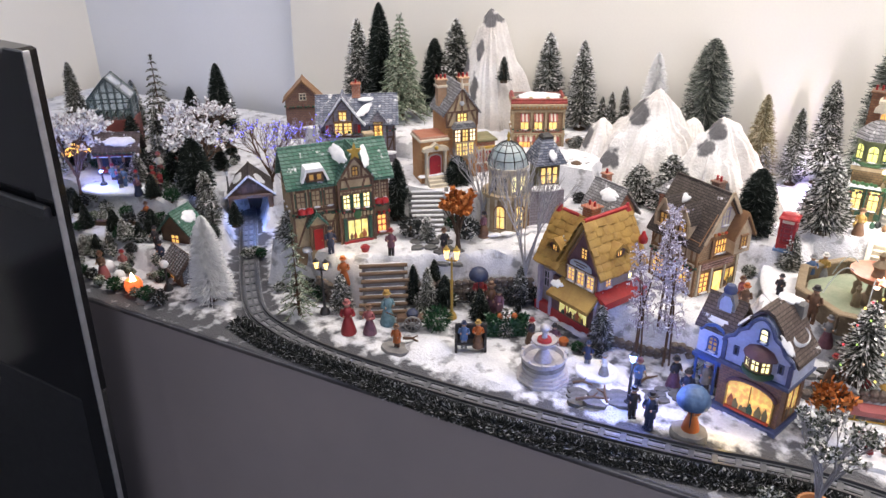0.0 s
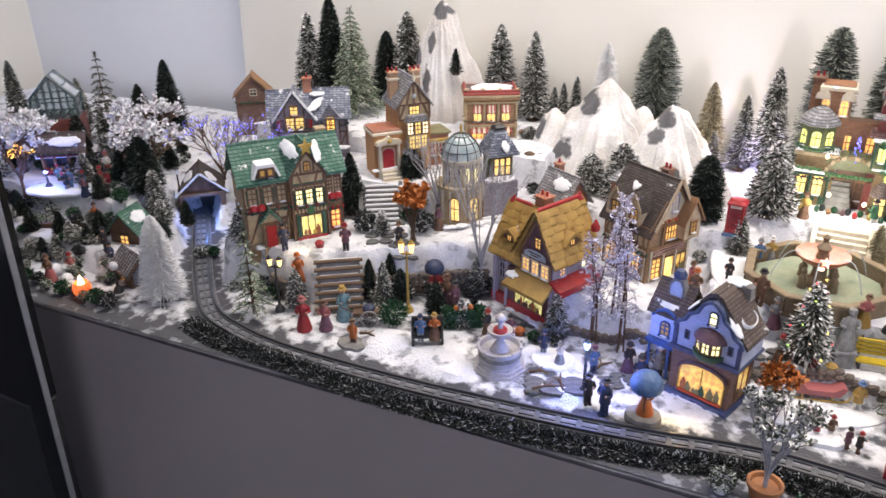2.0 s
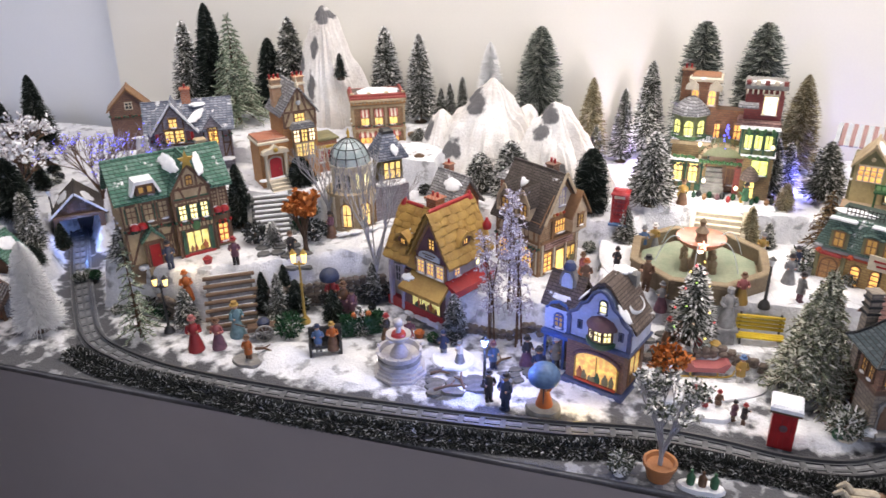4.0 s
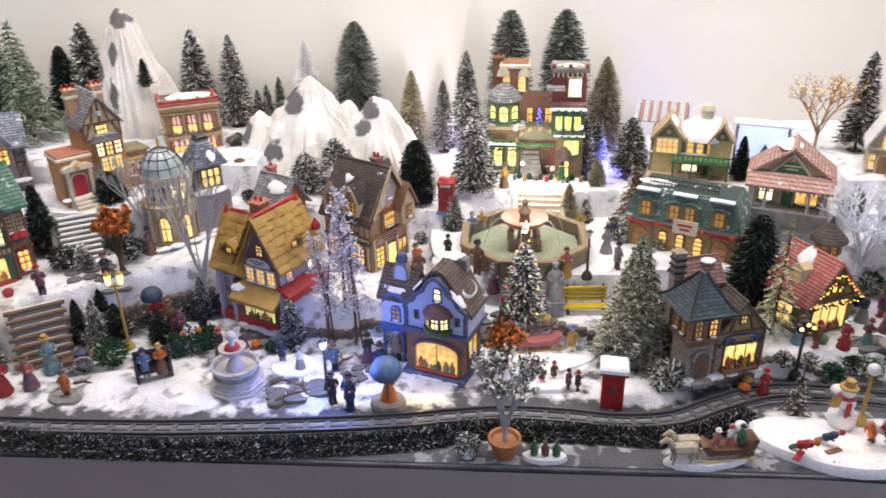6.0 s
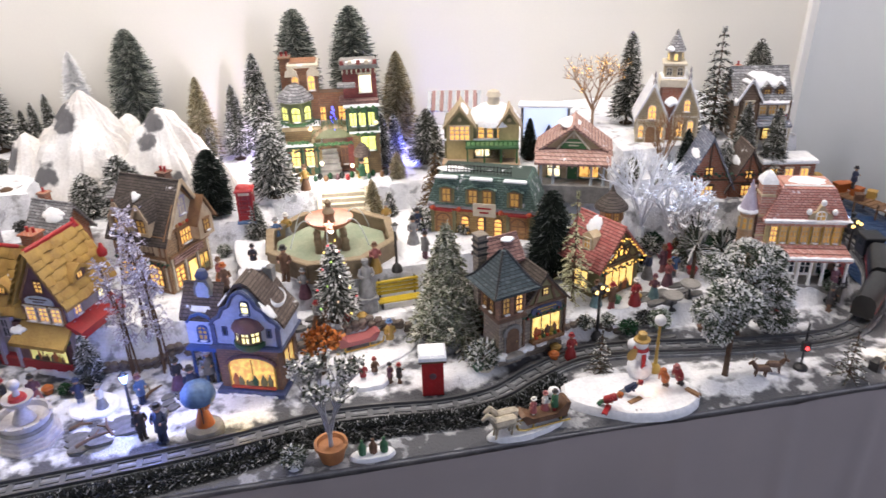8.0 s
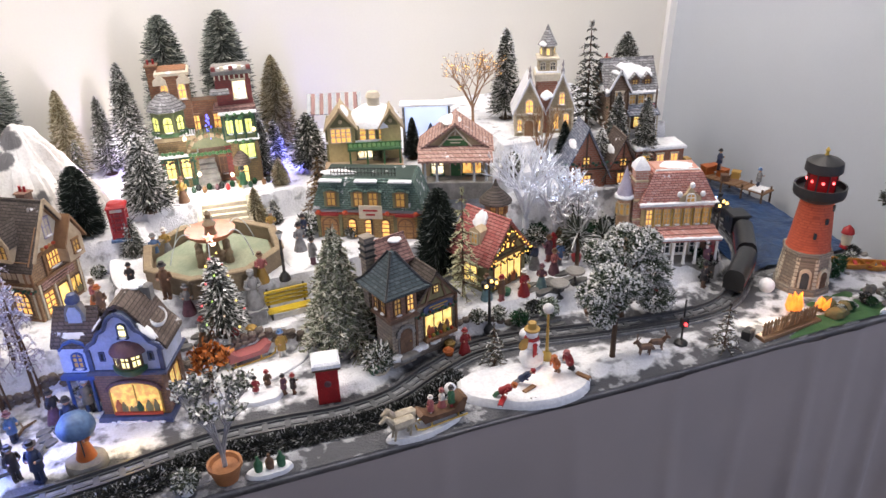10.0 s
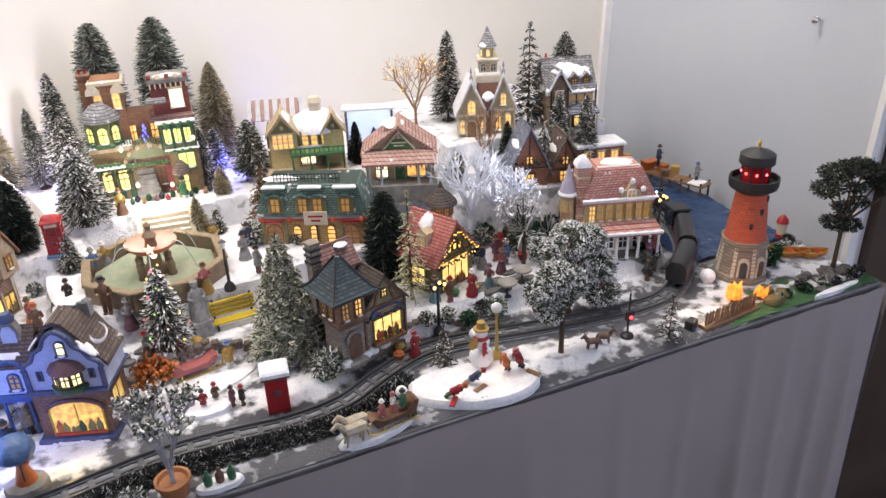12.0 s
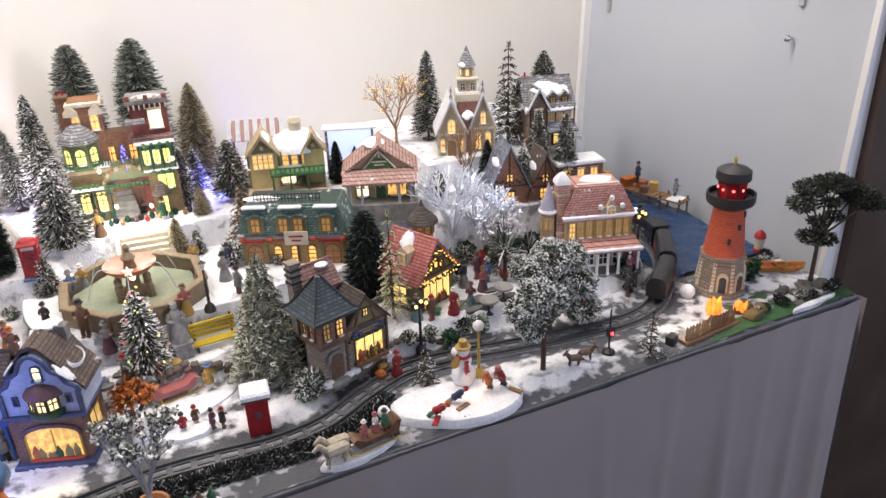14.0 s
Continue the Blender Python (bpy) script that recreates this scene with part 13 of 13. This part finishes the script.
bank_growth(0.40, 1.125, 0.60, 1.125, 5, 0.008, 0.014, 505)
bank_growth(0.60, 1.318, 0.96, 1.318, 11, 0.012, 0.022, 506)
bank_growth(0.66, 1.448, 1.0, 1.448, 9, 0.010, 0.018, 507)
bank_growth(0.31, 1.385, 0.62, 1.392, 8, 0.009, 0.015, 508)
bank_growth(-0.60, 1.36, -0.98, 1.36, 7, 0.010, 0.016, 509)
bank_growth(-1.10, 1.05, -1.6, 1.05, 10, 0.010, 0.018, 510)
bank_growth(-1.22, 1.165, -1.7, 1.165, 9, 0.010, 0.018, 511)
bank_growth(-1.40, 1.335, -1.9, 1.335, 8, 0.010, 0.018, 512)
bank_growth(-0.44, 1.515, -0.95, 1.515, 9, 0.009, 0.016, 513)
bank_growth(1.02, 0.955, 1.22, 0.945, 8, 0.006, 0.012, 514)
bank_growth(1.10, 1.05, 1.22, 1.10, 5, 0.008, 0.014, 515)


def spiky_plant(x, y, h, r, seed):
    ob = thing("spiky_plant", pose(x, y, drift(x, y)), "frosted spiky plant with long grey-green blades", "plant")
    rng = random.Random(seed)
    tips = []
    for i in range(160):
        a, q = rng.uniform(0, 6.28), rng.uniform(0.1, 1.0)
        c = Vector((0, 0, h * 0.55 * rng.uniform(0.7, 1.1)))
        tips.append((c, c + Vector((math.cos(a) * r * q, math.sin(a) * r * q, h * 0.5 * (1.0 - 1.3 * q) + rng.uniform(-0.2, 0.2) * r))))
    part("blade", bristle_cloud(tips, 0.0022, rng), LEAF_FROST, ob, sm=False)
    part("stem", MB().lathe([(0.004, -0.002), (0.003, h * 0.6)], 7), BARK, ob)


spiky_plant(0.69, 1.205, 0.125, 0.042, 61)
spiky_plant(0.745, 1.215, 0.09, 0.034, 62)


# ---- bare stone paths laid over the snow ----
def stone_path(x, y, rx, ry, rz, seed):
    ob = thing("stone_path", pose(x, y, drift(x, y) + 0.001, 0, 0, rz), "flat dark grey paving stones swept clear of snow", "path")
    rng = random.Random(seed)
    for i in range(9):
        px, py = (i % 3 - 1) * rx * 0.7 + rng.uniform(-0.2, 0.2) * rx, (i // 3 - 1) * ry * 0.7 + rng.uniform(-0.2, 0.2) * ry
        pts = []
        for k in range(8):
            a = 2 * math.pi * k / 8
            q = rng.uniform(0.75, 1.05)
            pts.append((rx * 0.42 * q * math.cos(a), ry * 0.42 * q * math.sin(a)))
        zz = drift(x + px, y + py) - drift(x, y)
        part("paving_stone", MB().add([(u, v, -0.003) for u, v in pts] + [(u * 0.94, v * 0.94, 0.0022) for u, v in pts], [tuple(range(8, 16))] + [(k, (k + 1) % 8, 8 + (k + 1) % 8, 8 + k) for k in range(8)]), DARKSTONE, ob, m=pose(px, py, zz, 0, 0, 0))


for i, (x, y, rx, ry, rz) in enumerate(((-0.64, 1.262, 0.035, 0.030, 30), (-0.575, 1.235, 0.035, 0.020, 10), (-0.24, 1.045, 0.045, 0.025, 10), (-0.16, 1.10, 0.03, 0.02, 40), (0.62, 1.165, 0.05, 0.022, 10), (0.74, 1.12, 0.035, 0.02, -10), (0.05, 1.22, 0.03, 0.02, 20), (0.56, 1.10, 0.04, 0.015, 0))):
    stone_path(x, y, rx, ry, rz, 700 + i)


# ---- round the ice: a lamp, skaters and low growth ----
street_lamp(-1.452, 1.185, 0.045, "short black post lamp with a bright blue-white light by the ice", 1, BLACK, BULB_BLUE)
for i, (x, y, c, l) in enumerate(((-1.40, 1.19, "navy", "grey"), (-1.37, 1.21, "blue", "black"), (-1.43, 1.21, "red", "brown"), (-1.34, 1.185, "plum", "navy"), (-1.46, 1.22, "teal", "brown"), (-1.30, 1.20, "brown", "black"), (-1.33, 1.24, "red", "plum"))):
    figure(x, y, 0.046 + 0.006 * hash01(i, 9), 360 * hash01(i, 4), c, l, ("black", "red", "brown")[i % 3], "small painted skater figurine in %s on the ice" % c, i % 2 == 1)
bank_growth(-1.20, 1.215, -1.33, 1.13, 5, 0.010, 0.018, 521)
bank_growth(-1.55, 1.26, -1.30, 1.28, 7, 0.010, 0.020, 522)
bank_growth(-1.18, 1.10, -1.45, 1.02, 7, 0.008, 0.015, 523)
for i, (x, y, s0, c) in enumerate(((1.14, 1.56, 0.024, "brown"), (1.165, 1.53, 0.020, "orange"), (1.12, 1.60, 0.026, "brown"), (1.19, 1.57, 0.018, "gold"), (1.15, 1.48, 0.016, "orange"))):
    solid("cargo_crate", MB().box(0, 0, 0, s0, s0 * 0.8, s0 * 0.7, bev=0.0015).box(0, 0, s0 * 0.7, s0 * 1.06, s0 * 0.86, 0.002, bev=0.0005), COATS[c], pose(x, y, 0.785, 0, 0, 30 * i), "small wooden cargo crate piled by the jetty", "crate")
